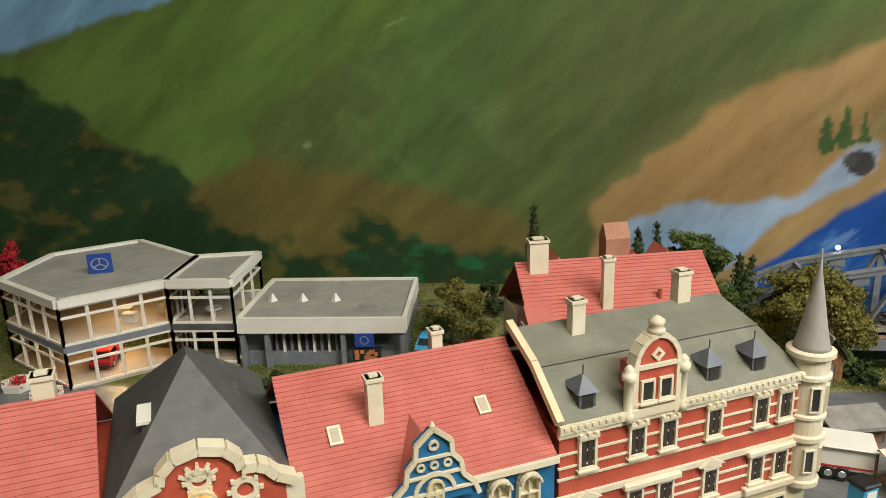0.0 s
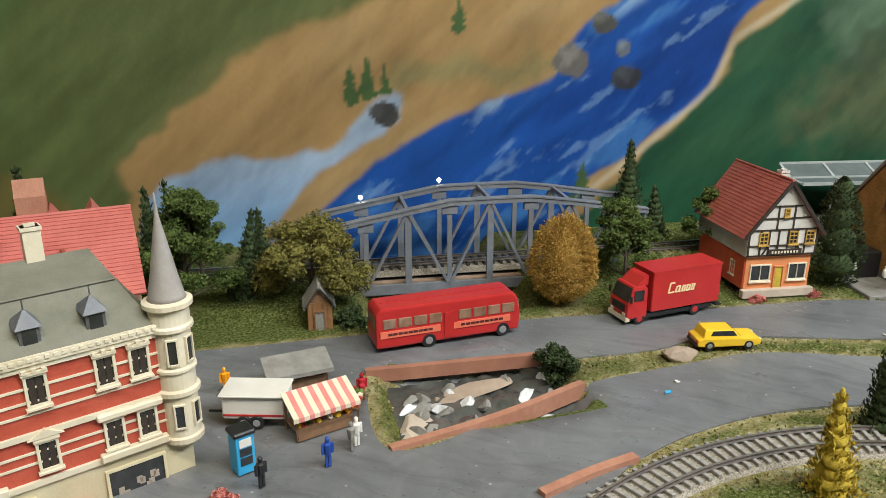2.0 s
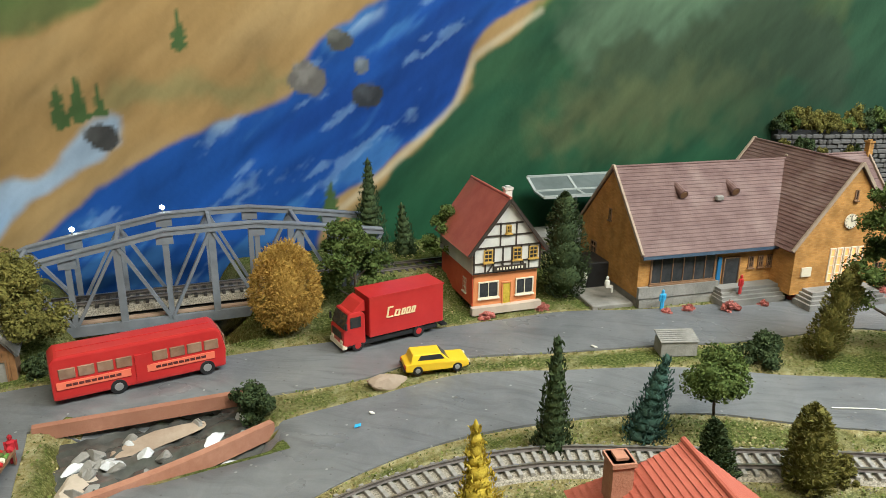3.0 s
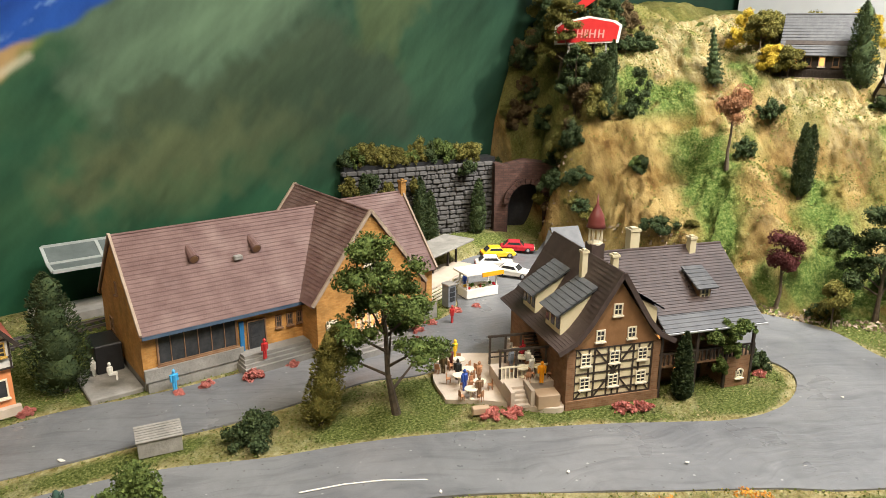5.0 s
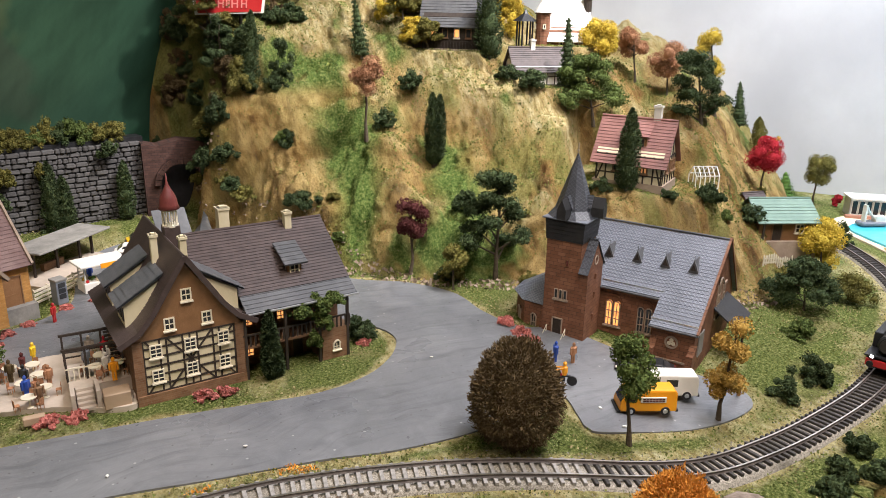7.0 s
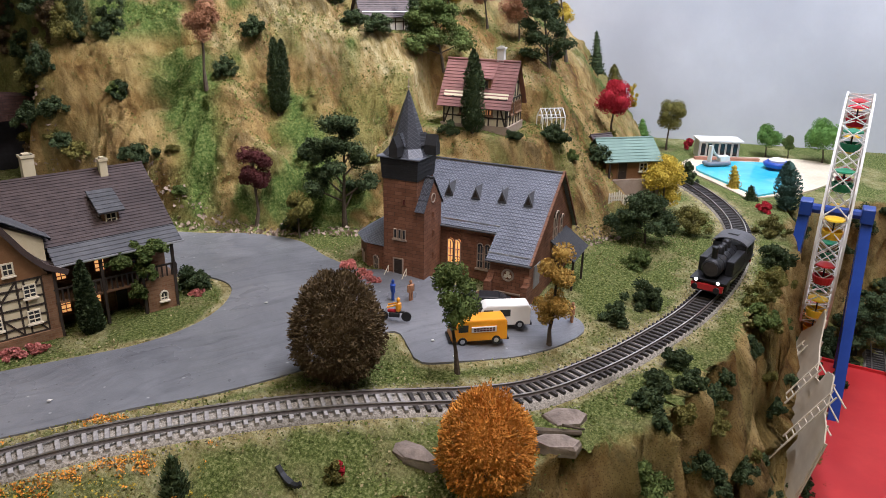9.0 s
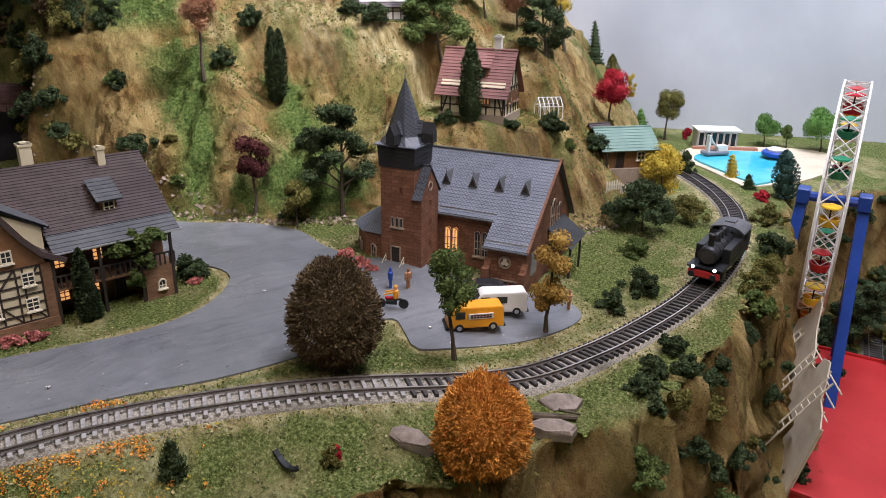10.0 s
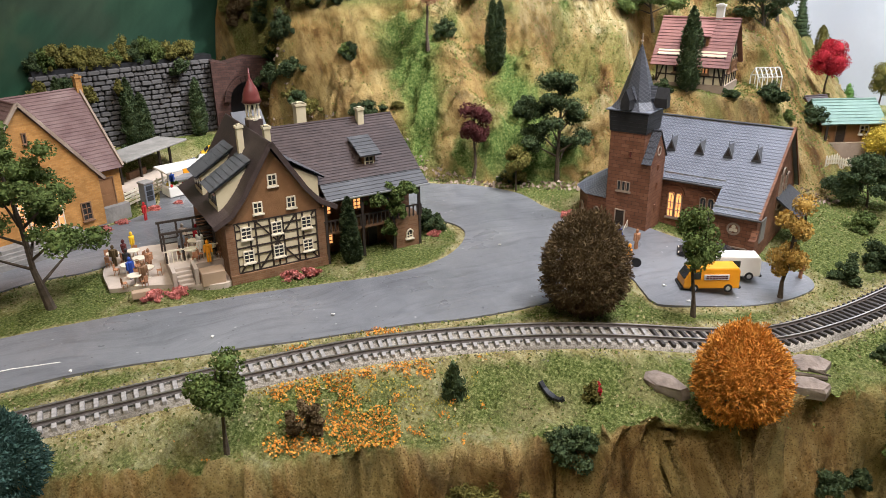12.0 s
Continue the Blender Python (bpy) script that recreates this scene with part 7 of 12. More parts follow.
def blue_house():
    t = thing("blue_gable_house", "blue house with cream baroque gable and long red tiled roof", "house", ROW.copy())
    x0, x1 = -0.129, -0.0025
    part("wall", boxes((x0, x1, 0.0, 0.11, 0, 0.092)), "blue_wall", t)
    gable_roof(t, x0, x1, -0.001, 0.115, 0.0925, 0.131, "x", "roof_pink", 26, 0.003, 0.0, label="faded red tiled roof")
    part("gutter_board", boxes((x0, x1, -0.0052, -0.0028, 0.0885, 0.0915)), "cream", t)
    cx = -0.068
    bm = bmesh.new()
    pts = [(-0.022, 0.085), (0.022, 0.085), (0.0195, 0.0915), (0.014, 0.097), (0.013, 0.104), (0.009, 0.1085), (0.0085, 0.1155), (0.004, 0.1195), (0, 0.1228), (-0.004, 0.1195), (-0.0085, 0.1155), (-0.009, 0.1085), (-0.013, 0.104), (-0.014, 0.097), (-0.0195, 0.0915)]
    slab(bm, [(cx + x, -0.006, z) for x, z in pts], 0.004)
    part("gable", bm, "blue_wall", t)
    bm = bmesh.new()
    gable_walls(bm, cx - 0.015, cx + 0.015, -0.002, 0.05, 0.085, 0.095, 0.114, "y")
    part("gable_roof", bm, "roof_pink", t)
    bm = bmesh.new()
    ring = pts[1:] + pts[:1]
    for (ax, az), (bx, bz) in zip(ring[:-1], ring[1:]):
        beam(bm, (cx + ax, -0.0066, az), (cx + bx, -0.0066, bz), 0.002, 0.0022)
    for z, w in ((0.0995, 0.0125), (0.1085, 0.0085), (0.0905, 0.019)):
        box(bm, cx - w, cx + w, -0.0075, -0.0058, z - 0.0006, z + 0.0006)
    for x, z, r in ((0, 0.1145, 0.0026), (-0.0065, 0.1045, 0.0022), (0.0065, 0.1045, 0.0022), (0, 0.1045, 0.0022)):
        for i in range(10):
            a0, a1 = 2 * math.pi * i / 10, 2 * math.pi * (i + 1) / 10
            slab(bm, [(cx + x + q * math.cos(a), -0.0072, z + q * math.sin(a)) for q, a in ((r * 0.55, a0), (r, a0), (r, a1), (r * 0.55, a1))], 0.0012)
    for i in range(12):
        a0, a1 = math.pi * i / 12, math.pi * (i + 1) / 12
        slab(bm, [(cx + q * math.cos(a), -0.0074, 0.0905 + q * math.sin(a)) for q, a in ((0.0085, a0), (0.0105, a0), (0.0105, a1), (0.0085, a1))], 0.0014)
    lathe(bm, [(0.0006, 0.122), (0.0016, 0.1235), (0.0006, 0.1255)], 8, (cx, -0.005, 0))
    part("gable_ornament", bm, "cream", t, "cream scrolled gable ornament")
    window(t, turned(cx, -0.0064, 0.0815, 0), 0.0085, 0.012, "plaster", "plaster", (1, 2), arch=True)
    for x in (-0.034, -0.018):
        window(t, turned(x, -0.0004, 0.062, 0), 0.012, 0.019, "cream", "plaster", (1, 2), arch=True, depth=0.003)
    for x in (-0.112, -0.098):
        window(t, turned(x, -0.0004, 0.062, 0), 0.012, 0.019, "cream", "glass", (1, 2), arch=True, depth=0.003)
    for x in (-0.106, -0.03):
        y = 0.026
        z = 0.0925 + (y + 0.001) * 0.0385 / 0.058
        bm = boxes((-0.0032, 0.0032, -0.005, 0.005, 0.0, 0.0018))
        sk = part("skylight", bm, "cream", t, m=pose(x, y, z, 33.6))
        part("pane", boxes((-0.002, 0.002, -0.0036, 0.0036, 0.0017, 0.0021)), "pave", sk)
    chimney(t, -0.085, 0.03, 0.105, 0.136, 0.0075, 0.0065, "cream")
    chimney(t, -0.042, 0.06, 0.115, 0.142, 0.006, 0.006, "cream")
    return t


def grey_house():
    t = thing("curved_gable_house", "red house with curved cream parapet gable and grey roof", "house", ROW.copy())
    x0, x1, cx = -0.205, -0.131, -0.167
    part("wall", boxes((x0, x1, 0.0, 0.12, 0, 0.105)), "red_wall", t)
    bm = bmesh.new()
    e, r, hipz = 0.106, 0.152, 0.152
    a, b, c, d = (x0 - 0.002, 0.0, e), (x1 + 0.002, 0.0, e), (x1 + 0.002, 0.122, e), (x0 - 0.002, 0.122, e)
    p, q = (cx, 0.055, r), (cx, 0.066, r)
    for s in ((a, b, p), (b, c, q, p), (d, a, p, q)):
        slab(bm, s, 0.0015)
    part("roof", bm, "roof_grey", t, "smooth grey-blue hipped roof")
    pts = [(-0.036, 0.098), (0.037, 0.098), (0.037, 0.112), (0.03, 0.1155), (0.026, 0.12), (0.022, 0.122), (0.016, 0.1225), (0.015, 0.127), (0.01, 0.132), (0.0, 0.1345), (-0.01, 0.132), (-0.015, 0.127), (-0.016, 0.1225), (-0.024, 0.1195), (-0.029, 0.1155), (-0.033, 0.113), (-0.036, 0.11)]
    bm = bmesh.new()
    slab(bm, [(cx + x, -0.004, z) for x, z in pts], 0.005)
    part("parapet", bm, "red_wall", t)
    bm = bmesh.new()
    ring = pts[1:] + pts[:1]
    for (ax, az), (bx, bz) in zip(ring, ring[1:]):
        beam(bm, (cx + ax, -0.002, az), (cx + bx, -0.002, bz), 0.0078, 0.0042)
    part("parapet_coping", bm, "cream", t, "thick rounded cream coping")
    bm = bmesh.new()
    for x, z, s in ((-0.001, 0.121, 1.0), (0.0165, 0.1125, 1.15), (-0.017, 0.1095, 0.9)):
        for i in range(14):
            a0, a1 = 2 * math.pi * i / 14, 2 * math.pi * (i + 1) / 14
            slab(bm, [(cx + x + k * s * math.cos(w), -0.0052, z + k * s * math.sin(w)) for k, w in ((0.003, a0), (0.0052, a0), (0.0052, a1), (0.003, a1))], 0.0016)
        for i in range(8):
            w = 2 * math.pi * i / 8
            lathe(bm, [(0.0009 * s, -0.0006), (0.0009 * s, 0.0008)], 6, (0, 0, 0)) if False else box(bm, cx + x + 0.0058 * s * math.cos(w) - 0.0008, cx + x + 0.0058 * s * math.cos(w) + 0.0008, -0.0058, -0.0038, z + 0.0058 * s * math.sin(w) - 0.0008, z + 0.0058 * s * math.sin(w) + 0.0008)
    for k in range(5):
        w = math.pi * (0.15 + 0.7 * k / 4)
        beam(bm, (cx - 0.001, -0.0046, 0.121), (cx - 0.001 + 0.0085 * math.cos(w), -0.0046, 0.1205 + 0.0085 * math.sin(w)), 0.0012, 0.0014)
    part("stucco_ornament", bm, "cream", t)
    window(t, turned(cx - 0.001, -0.0042, 0.1, 0), 0.013, 0.011, "plaster", "lit", (1, 1), arch=True, depth=0.002)
    bm = bmesh.new()
    box(bm, -0.008, 0.008, -0.002, 0.012, 0, 0.014)
    dm = part("roof_dormer", bm, "roof_grey", t, m=turned(cx - 0.02, 0.045, 0.116, -90))
    part("dormer_lid", boxes((-0.0095, 0.0095, -0.004, 0.013, 0.014, 0.0155)), "white", dm)
    bm = bmesh.new()
    box(bm, -0.008, 0.008, -0.002, 0.012, 0, 0.012)
    part("roof_dormer", bm, "roof_grey", t, m=turned(cx + 0.02, 0.06, 0.116, 90))
    return t


def end_house():
    t = thing("row_end_house", "red tiled terrace house with cream chimney in the row", "house", ROW.copy())
    part("wall", boxes((-0.33, -0.2075, 0.0, 0.11, 0, 0.1)), "red_wall", t)
    gable_roof(t, -0.33, -0.2075, -0.001, 0.115, 0.1, 0.1405, "x", "roof_pink", 26, 0.003, 0.0, label="faded red tiled roof")
    chimney(t, -0.228, 0.06, 0.13, 0.152, 0.009, 0.008, "cream")
    return t


corner_house(), blue_house(), grey_house(), end_house()


# ---- house with the pink roof behind the row ----
def back_house():
    t = thing("back_house", "house with broad pinkish red roof and cream chimneys", "house", pose(0.055, 0.44, 0, 0, 0, 8))
    part("wall", boxes((0, 0.13, 0, 0.1, 0, 0.088)), "plaster", t)
    gable_roof(t, 0, 0.13, -0.002, 0.1, 0.09, 0.128, "x", "roof_pink", 22, 0.005, 0.003, label="pinkish red tiled roof")
    chimney(t, 0.012, 0.045, 0.12, 0.146, 0.013, 0.008, "cream")
    chimney(t, 0.052, -0.012 + 0.03, 0.1, 0.138, 0.007, 0.006, "cream")
    for x in (0.03, 0.085, 0.11):
        bm = bmesh.new()
        gable_walls(bm, x - 0.006, x + 0.006, 0.055, 0.08, 0.1, 0.12, 0.131, "y")
        part("roof_dormer", bm, "roof_pink", t)
    bm = bmesh.new()
    gable_walls(bm, -0.006, 0.012, -0.004, 0.03, 0.088, 0.1, 0.112, "x")
    d = part("side_dormer", bm, "roof_pink", t)
    window(d, turned(-0.006, 0.012, 0.09, -90), 0.009, 0.009, "cream", "glass", (1, 1))
    bm = bmesh.new()
    for x in (0.027, 0.035, 0.09):
        tube(bm, (x, 0.02, 0.1), (x, 0.02, 0.113), 0.0016, sides=8)
    part("roof_vent", bm, "roof_red", t)
    bm = bmesh.new()
    gable_walls(bm, 0.066, 0.084, 0.06, 0.075, 0.1, 0.138, 0.15, "x")
    part("brick_chimney", bm, "kerb", t, "brick chimney with a gabled hood")
    return t


back_house()


# ---- car showroom ----
def showroom():
    t = thing("showroom", "two-storey white glazed car showroom with grey flat roof", "showroom", pose(0, 0, 0))
    M["clear"] = shader("clear_pane")[0]
    b = M["clear"].node_tree.nodes["Principled BSDF"]
    b.inputs["Transmission Weight"].default_value, b.inputs["Roughness"].default_value, b.inputs["IOR"].default_value = 1.0, 0.02, 1.05
    M["flat_roof"] = coat("gravel_roof", (0.27, 0.26, 0.235), (0.35, 0.335, 0.3), 60, 0.85, bump=0.5, c=(0.22, 0.21, 0.19), stain=20)
    hexa = [(-0.406, 0.636), (-0.322, 0.572), (-0.251, 0.622), (-0.246, 0.694), (-0.33, 0.766), (-0.4, 0.72)]
    wing = [(-0.249, 0.62), (-0.192, 0.617), (-0.188, 0.705), (-0.246, 0.698)]
    Z = 0.078

    def plate(pts, z0, z1, grow=0.0):
        cx, cy = sum(p[0] for p in pts) / len(pts), sum(p[1] for p in pts) / len(pts)
        q = [(cx + (x - cx) * (1 + grow), cy + (y - cy) * (1 + grow), z1) for x, y in pts]
        return slab(bmesh.new(), q, z1 - z0)

    for pts in (hexa, wing):
        part("ground_slab", plate(pts, -0.004, 0.003), "pave", t)
        part("upper_floor", plate(pts, 0.0365, 0.0405), "pave", t, "warm upper showroom floor")
        part("roof", plate(pts, Z - 0.002, Z + 0.0015), "flat_roof", t)
        for (ax, ay), (bx, by) in zip(pts, pts[1:] + pts[:1]):
            bm = bmesh.new()
            beam(bm, (ax, ay, Z + 0.0005), (bx, by, Z + 0.0005), 0.006, 0.0075)
            part("parapet", bm, "white", t)
            bm = bmesh.new()
            beam(bm, (ax, ay, 0.038), (bx, by, 0.038), 0.002, 0.006)
            part("floor_band", bm, "roof_grey" if pts is wing else "steel", t)
            for z0, z1 in ((0.003, 0.035), (0.041, Z - 0.003)):
                bm = bmesh.new()
                n = 4 if pts is hexa else 3
                for i in range(n + 1):
                    x, y = ax + (bx - ax) * i / n, ay + (by - ay) * i / n
                    beam(bm, (x, y, z0), (x, y, z1), 0.0022, 0.0022)
                zm = z0 + (z1 - z0) * (0.72 if z0 > 0.02 else 0.7)
                for z in (z0 + 0.001, zm, z1 - 0.001):
                    beam(bm, (ax, ay, z), (bx, by, z), 0.0016, 0.0022)
                fr = part("window_frame", bm, "white", t)
                if (ax + bx) / 2 < -0.19 and (ay + by) / 2 < 0.68:
                    bm = bmesh.new()
                    slab(bm, [(ax, ay, z0), (bx, by, z0), (bx, by, z1), (ax, ay, z1)], 0.0004)
                    pn = part("pane", bm, "clear", fr)
                    pn.visible_shadow = False
    M["warm_back"] = coat("warm_inner_wall", (0.55, 0.36, 0.2), (0.65, 0.44, 0.26), 40, 0.7, bump=0.1)
    bm = bmesh.new()
    beam(bm, (-0.26, 0.69, 0.039), (-0.34, 0.75, 0.039), 0.002, 0.07)
    beam(bm, (-0.34, 0.75, 0.039), (-0.398, 0.712, 0.039), 0.002, 0.07)
    beam(bm, (-0.257, 0.63, 0.039), (-0.252, 0.69, 0.039), 0.002, 0.07)
    part("inner_wall", bm, "warm_back", t)
    # sign on the roof, a badge drawn as plain rings
    bm = soft(boxes((-0.0105, 0.0105, -0.0012, 0.0012, 0, 0.019)), 0.0004)
    sg = part("roof_sign", bm, "blue", t, "square blue roof sign with a silver ring badge", m=pose(-0.322, 0.655, Z + 0.001, 0, 0, 14))
    bm = bmesh.new()
    for i in range(24):
        a0, a1 = 2 * math.pi * i / 24, 2 * math.pi * (i + 1) / 24
        slab(bm, [(k * math.cos(w), -0.0015, 0.0095 + 0.75 * k * math.sin(w)) for k, w in ((0.0066, a0), (0.0078, a0), (0.0078, a1), (0.0066, a1))], 0.0005)
    box(bm, -0.0006, 0.0006, -0.0016, -0.001, 0.0095, 0.0148)
    wall_bar(bm, 0, 0.0095, 0.0052, 0.0068, 0.0012, 0.0016)
    wall_bar(bm, 0, 0.0095, -0.0052, 0.0068, 0.0012, 0.0016)
    part("badge", bm, "silver", sg)
    # furniture behind the glass
    bm = bmesh.new()
    lathe(bm, [(0.001, 0.0405), (0.001, 0.049), (0.0075, 0.0492), (0.0075, 0.0502)], 16, (-0.215, 0.635, 0))
    part("round_table", bm, "white", t)
    for x, y in ((-0.29, 0.63), (-0.3, 0.645), (-0.265, 0.65)):
        part("desk", boxes((x - 0.006, x + 0.006, y - 0.004, y + 0.004, 0.0405, 0.049)), "white", t)
    # the lamps that light the showroom from inside
    for x, y, z, e in ((-0.31, 0.63, 0.032, 0.016), (-0.3, 0.64, 0.072, 0.012)):
        lamp = bpy.data.lights.new("showroom_bulb", "POINT")
        lamp.energy, lamp.color, lamp.shadow_soft_size = e * 3.0, (1.0, 0.62, 0.25), 0.004
        lo = new("showroom_bulb", lamp)
        lo.location = (x, y, z)
    # low workshop hall
    h = thing("workshop_hall", "low white workshop hall with grey flat roof and skylights", "workshop", pose(-0.187, 0.611, 0, 0, 0, -3.55))
    L, D, T = 0.147, 0.112, 0.047
    part("back_wall", boxes((0.0, L, 0.014, D, 0, T - 0.004)), "steel", h)
    part("roof", boxes((0, L, 0, D, T - 0.004, T - 0.001)), "flat_roof", h)
    for b in ((-0.001, L + 0.001, -0.002, 0.002, T - 0.013, T + 0.001), (-0.001, L + 0.001, D - 0.002, D + 0.002, T - 0.01, T + 0.001), (-0.002, 0.002, 0.002, D - 0.002, T - 0.012, T + 0.001), (L - 0.002, L + 0.002, 0.002, D - 0.002, T - 0.012, T + 0.001)):
        part("parapet", boxes(b), "white", h)
    for x in (0.002, 0.024, 0.092, 0.145):
        part("pillar", boxes((x - 0.002, x + 0.002, 0.0, 0.006, 0, T - 0.013)), "steel", h)
    part("front_wall", boxes((0.004, 0.09, 0.008, 0.012, 0, 0.012)), "steel", h)
    for i in range(9):
        x = 0.03 + i * 0.0068
        part("glazing_bar", boxes((x - 0.0009, x + 0.0009, 0.008, 0.0115, 0.012, T - 0.013)), "white" if i % 2 else "steel", h)
    part("glazing", boxes((0.026, 0.09, 0.0118, 0.0128, 0.012, T - 0.013)), "glass", h)
    sg = part("hall_sign", boxes((0.103, 0.12, -0.003, -0.0015, 0.0215, 0.034)), "blue", h, "small blue sign with a pale badge")
    bm = bmesh.new()
    for i in range(16):
        a0, a1 = 2 * math.pi * i / 16, 2 * math.pi * (i + 1) / 16
        slab(bm, [(0.1115 + k * math.cos(w), -0.0032, 0.0278 + k * math.sin(w)) for k, w in ((0.0032, a0), (0.004, a0), (0.004, a1), (0.0032, a1))], 0.0004)
    part("badge", bm, "silver", sg)
    part("display_window", boxes((0.1, 0.125, -0.0008, 0.004, 0.006, 0.02)), "glass", h)
    bm = bmesh.new()
    rng = random.Random(5)
    for i in range(14):
        x, z = 0.102 + rng.random() * 0.018, 0.007 + rng.random() * 0.008
        box(bm, x, x + 0.0035, -0.0013, -0.0008, z, z + 0.0035)
    part("window_display", bm, "orange_wall", h)
    for x in (0.017, 0.046, 0.077):
        bm = bmesh.new()
        lathe(bm, [(0.005, 0), (0.001, 0.007), (0.0004, 0.0074)], 4, (x, 0.05, T - 0.001))
        part("skylight", bm, "white", h)
    part("roof_hatch", boxes((0.104, 0.118, 0.03, 0.045, T - 0.001, T + 0.0005)), "flat_roof", h)
    return t


showroom()


# ---- truss bridge ----
def truss_bridge():
    M["deck_plank"] = coat("bridge_plank", (0.3, 0.2, 0.14), (0.42, 0.3, 0.22), 120, 0.7, bump=0.4)
    t = thing("truss_bridge", "grey steel truss railway bridge with arched top chord", "bridge", pose(0.247, 0.6375, 0.011, 0, 0, -8.2))
    L, S = 0.385, "steel"
    n = 10
    xs = [L * i / n for i in range(n + 1)]
    top = [0.0, 0.045, 0.056, 0.0625, 0.067, 0.069, 0.067, 0.0625, 0.056, 0.045, 0.0]

    def tz(i):
        return {0: 0.012, 1: 0.034, 2: 0.051, 3: 0.0585, 4: 0.0655, 5: 0.0725, 6: 0.073, 7: 0.073, 8: 0.068, 9: 0.062, 10: 0.056}[i]

    for y in (0.0, 0.058):
        bm = bmesh.new()
        beam(bm, (0, y, -0.008), (L, y, -0.008), 0.004, 0.009)
        part("bottom_chord", bm, S, t)
        for i in range(0, n):
            bm = bmesh.new()
            beam(bm, (xs[i], y, tz(i)), (xs[i + 1], y, tz(i + 1)), 0.007, 0.0045)
            tc = part("top_chord", bm, S, t)
            bm = bmesh.new()
            beam(bm, (xs[i], y, tz(i) + 0.0026), (xs[i + 1], y, tz(i + 1) + 0.0026), 0.0085, 0.0012)
            part("cover_plate", bm, S, tc)
        for i in range(1, n):
            bm = bmesh.new()
            beam(bm, (xs[i], y, -0.006), (xs[i], y, tz(i)), 0.0045 if i % 2 else 0.006, 0.003)
            part("post", bm, S, t)
        for i in range(n):
            bm = bmesh.new()
            lo, hi = (i, i + 1) if i % 2 else (i + 1, i)
            beam(bm, (xs[lo], y, -0.006), (xs[hi], y, tz(hi)), 0.0048, 0.0026)
            part("diagonal", bm, S, t)
        for i in range(1, n, 2):
            bm = boxes((xs[i] - 0.007, xs[i] + 0.007, y - 0.0022, y + 0.0022, tz(i) - 0.01, tz(i)))
            part("gusset", bm, S, t)
    for i in range(2, n, 2):
        bm = bmesh.new()
        beam(bm, (xs[i], 0, tz(i)), (xs[i], 0.058, tz(i)), 0.003, 0.004)
        part("cross_beam", bm, S, t)
    for k in range(6):
        bm = bmesh.new()
        box(bm, 0, L, 0.004 + k * 0.0095, 0.0105 + k * 0.0095, -0.004, -0.0025)
        part("deck_board", bm, "deck_plank" if k in (0, 5) else "sleeper", t)
    part("walkway", boxes((0, L, 0.048, 0.056, 0.001, 0.003)), "deck_plank", t, "pale walkway plank")
    for i in (3, 5):
        bm = bmesh.new()
        tube(bm, (xs[i], 0.058, tz(i)), (xs[i], 0.058, tz(i) + 0.006), 0.0008, sides=6)
        lp = part("signal_lamp", bm, S, t)
        bm = bmesh.new()
        lathe(bm, [(0.0006, 0), (0.0022, 0.0012), (0.0022, 0.003), (0.0006, 0.0042)], 10, (xs[i], 0.058, tz(i) + 0.006))
        part("bulb", bm, M.setdefault("bulb", glow("white_bulb", (1.0, 0.95, 0.85), 14.0)), lp, "lit white bulb")
    return t


truss_bridge()


# ---- trees and shrubs ----
def unit_ball():
    bm = bmesh.new()
    bmesh.ops.create_icosphere(bm, subdivisions=2, radius=1.0)
    v = np.array([q.co[:] for q in bm.verts])
    f = np.array([[q.index for q in fc.verts] for fc in bm.faces])
    bm.free()
    return v, f


BALL = unit_ball()


def leaf_mesh(name, pts, nrm, size, material, seed, cores=(), spiky=False):
    """Many small bent leaves at pts, facing roughly along nrm, over rough inner lumps (centre, radii), as one mesh."""
    rs = np.random.RandomState(seed)
    n = len(pts)
    d = nrm * 0.5 + rs.normal(0, 0.8, (n, 3))
    d /= np.linalg.norm(d, axis=1)[:, None] + 1e-9
    a = np.cross(d, rs.normal(0, 1, (n, 3)))
    a /= np.linalg.norm(a, axis=1)[:, None] + 1e-9
    b = np.cross(d, a)
    s = size * rs.uniform(0.5, 1.3, (n, 1))
    if spiky:
        a = nrm + rs.normal(0, 0.45, (n, 3)) + np.array([0, 0, 0.25])
        a /= np.linalg.norm(a, axis=1)[:, None] + 1e-9
        d = np.cross(a, rs.normal(0, 1, (n, 3)))
        d /= np.linalg.norm(d, axis=1)[:, None] + 1e-9
        b = np.cross(d, a) * 0.45
        s = s * 1.5
    quad = np.stack([pts - a * s, pts - b * s * 0.7 + d * s * 0.3, pts + a * s, pts + b * s * 0.7 + d * s * 0.3], 1).reshape(-1, 3)
    verts, tris, base = [quad], [], 4 * n
    for c, r in cores:
        v = BALL[0] * (1 + 0.22 * rs.uniform(-1, 1, (len(BALL[0]), 1))) * np.array(r) + np.array(c)
        verts.append(v)
        tris.append(BALL[1] + base)
        base += len(v)
    verts = np.concatenate(verts)
    loops, starts = np.arange(4 * n), np.arange(n) * 4
    if tris:
        tris = np.concatenate(tris)
        starts = np.concatenate([starts, 4 * n + np.arange(len(tris)) * 3])
        loops = np.concatenate([loops, tris.ravel()])
    me = bpy.data.meshes.new(name)
    me.vertices.add(len(verts))
    me.vertices.foreach_set("co", verts.ravel())
    me.loops.add(len(loops))
    me.loops.foreach_set("vertex_index", loops.astype(np.int32))
    me.polygons.add(len(starts))
    me.polygons.foreach_set("loop_start", starts.astype(np.int32))
    me.update()
    me.materials.append(M[material])
    return me


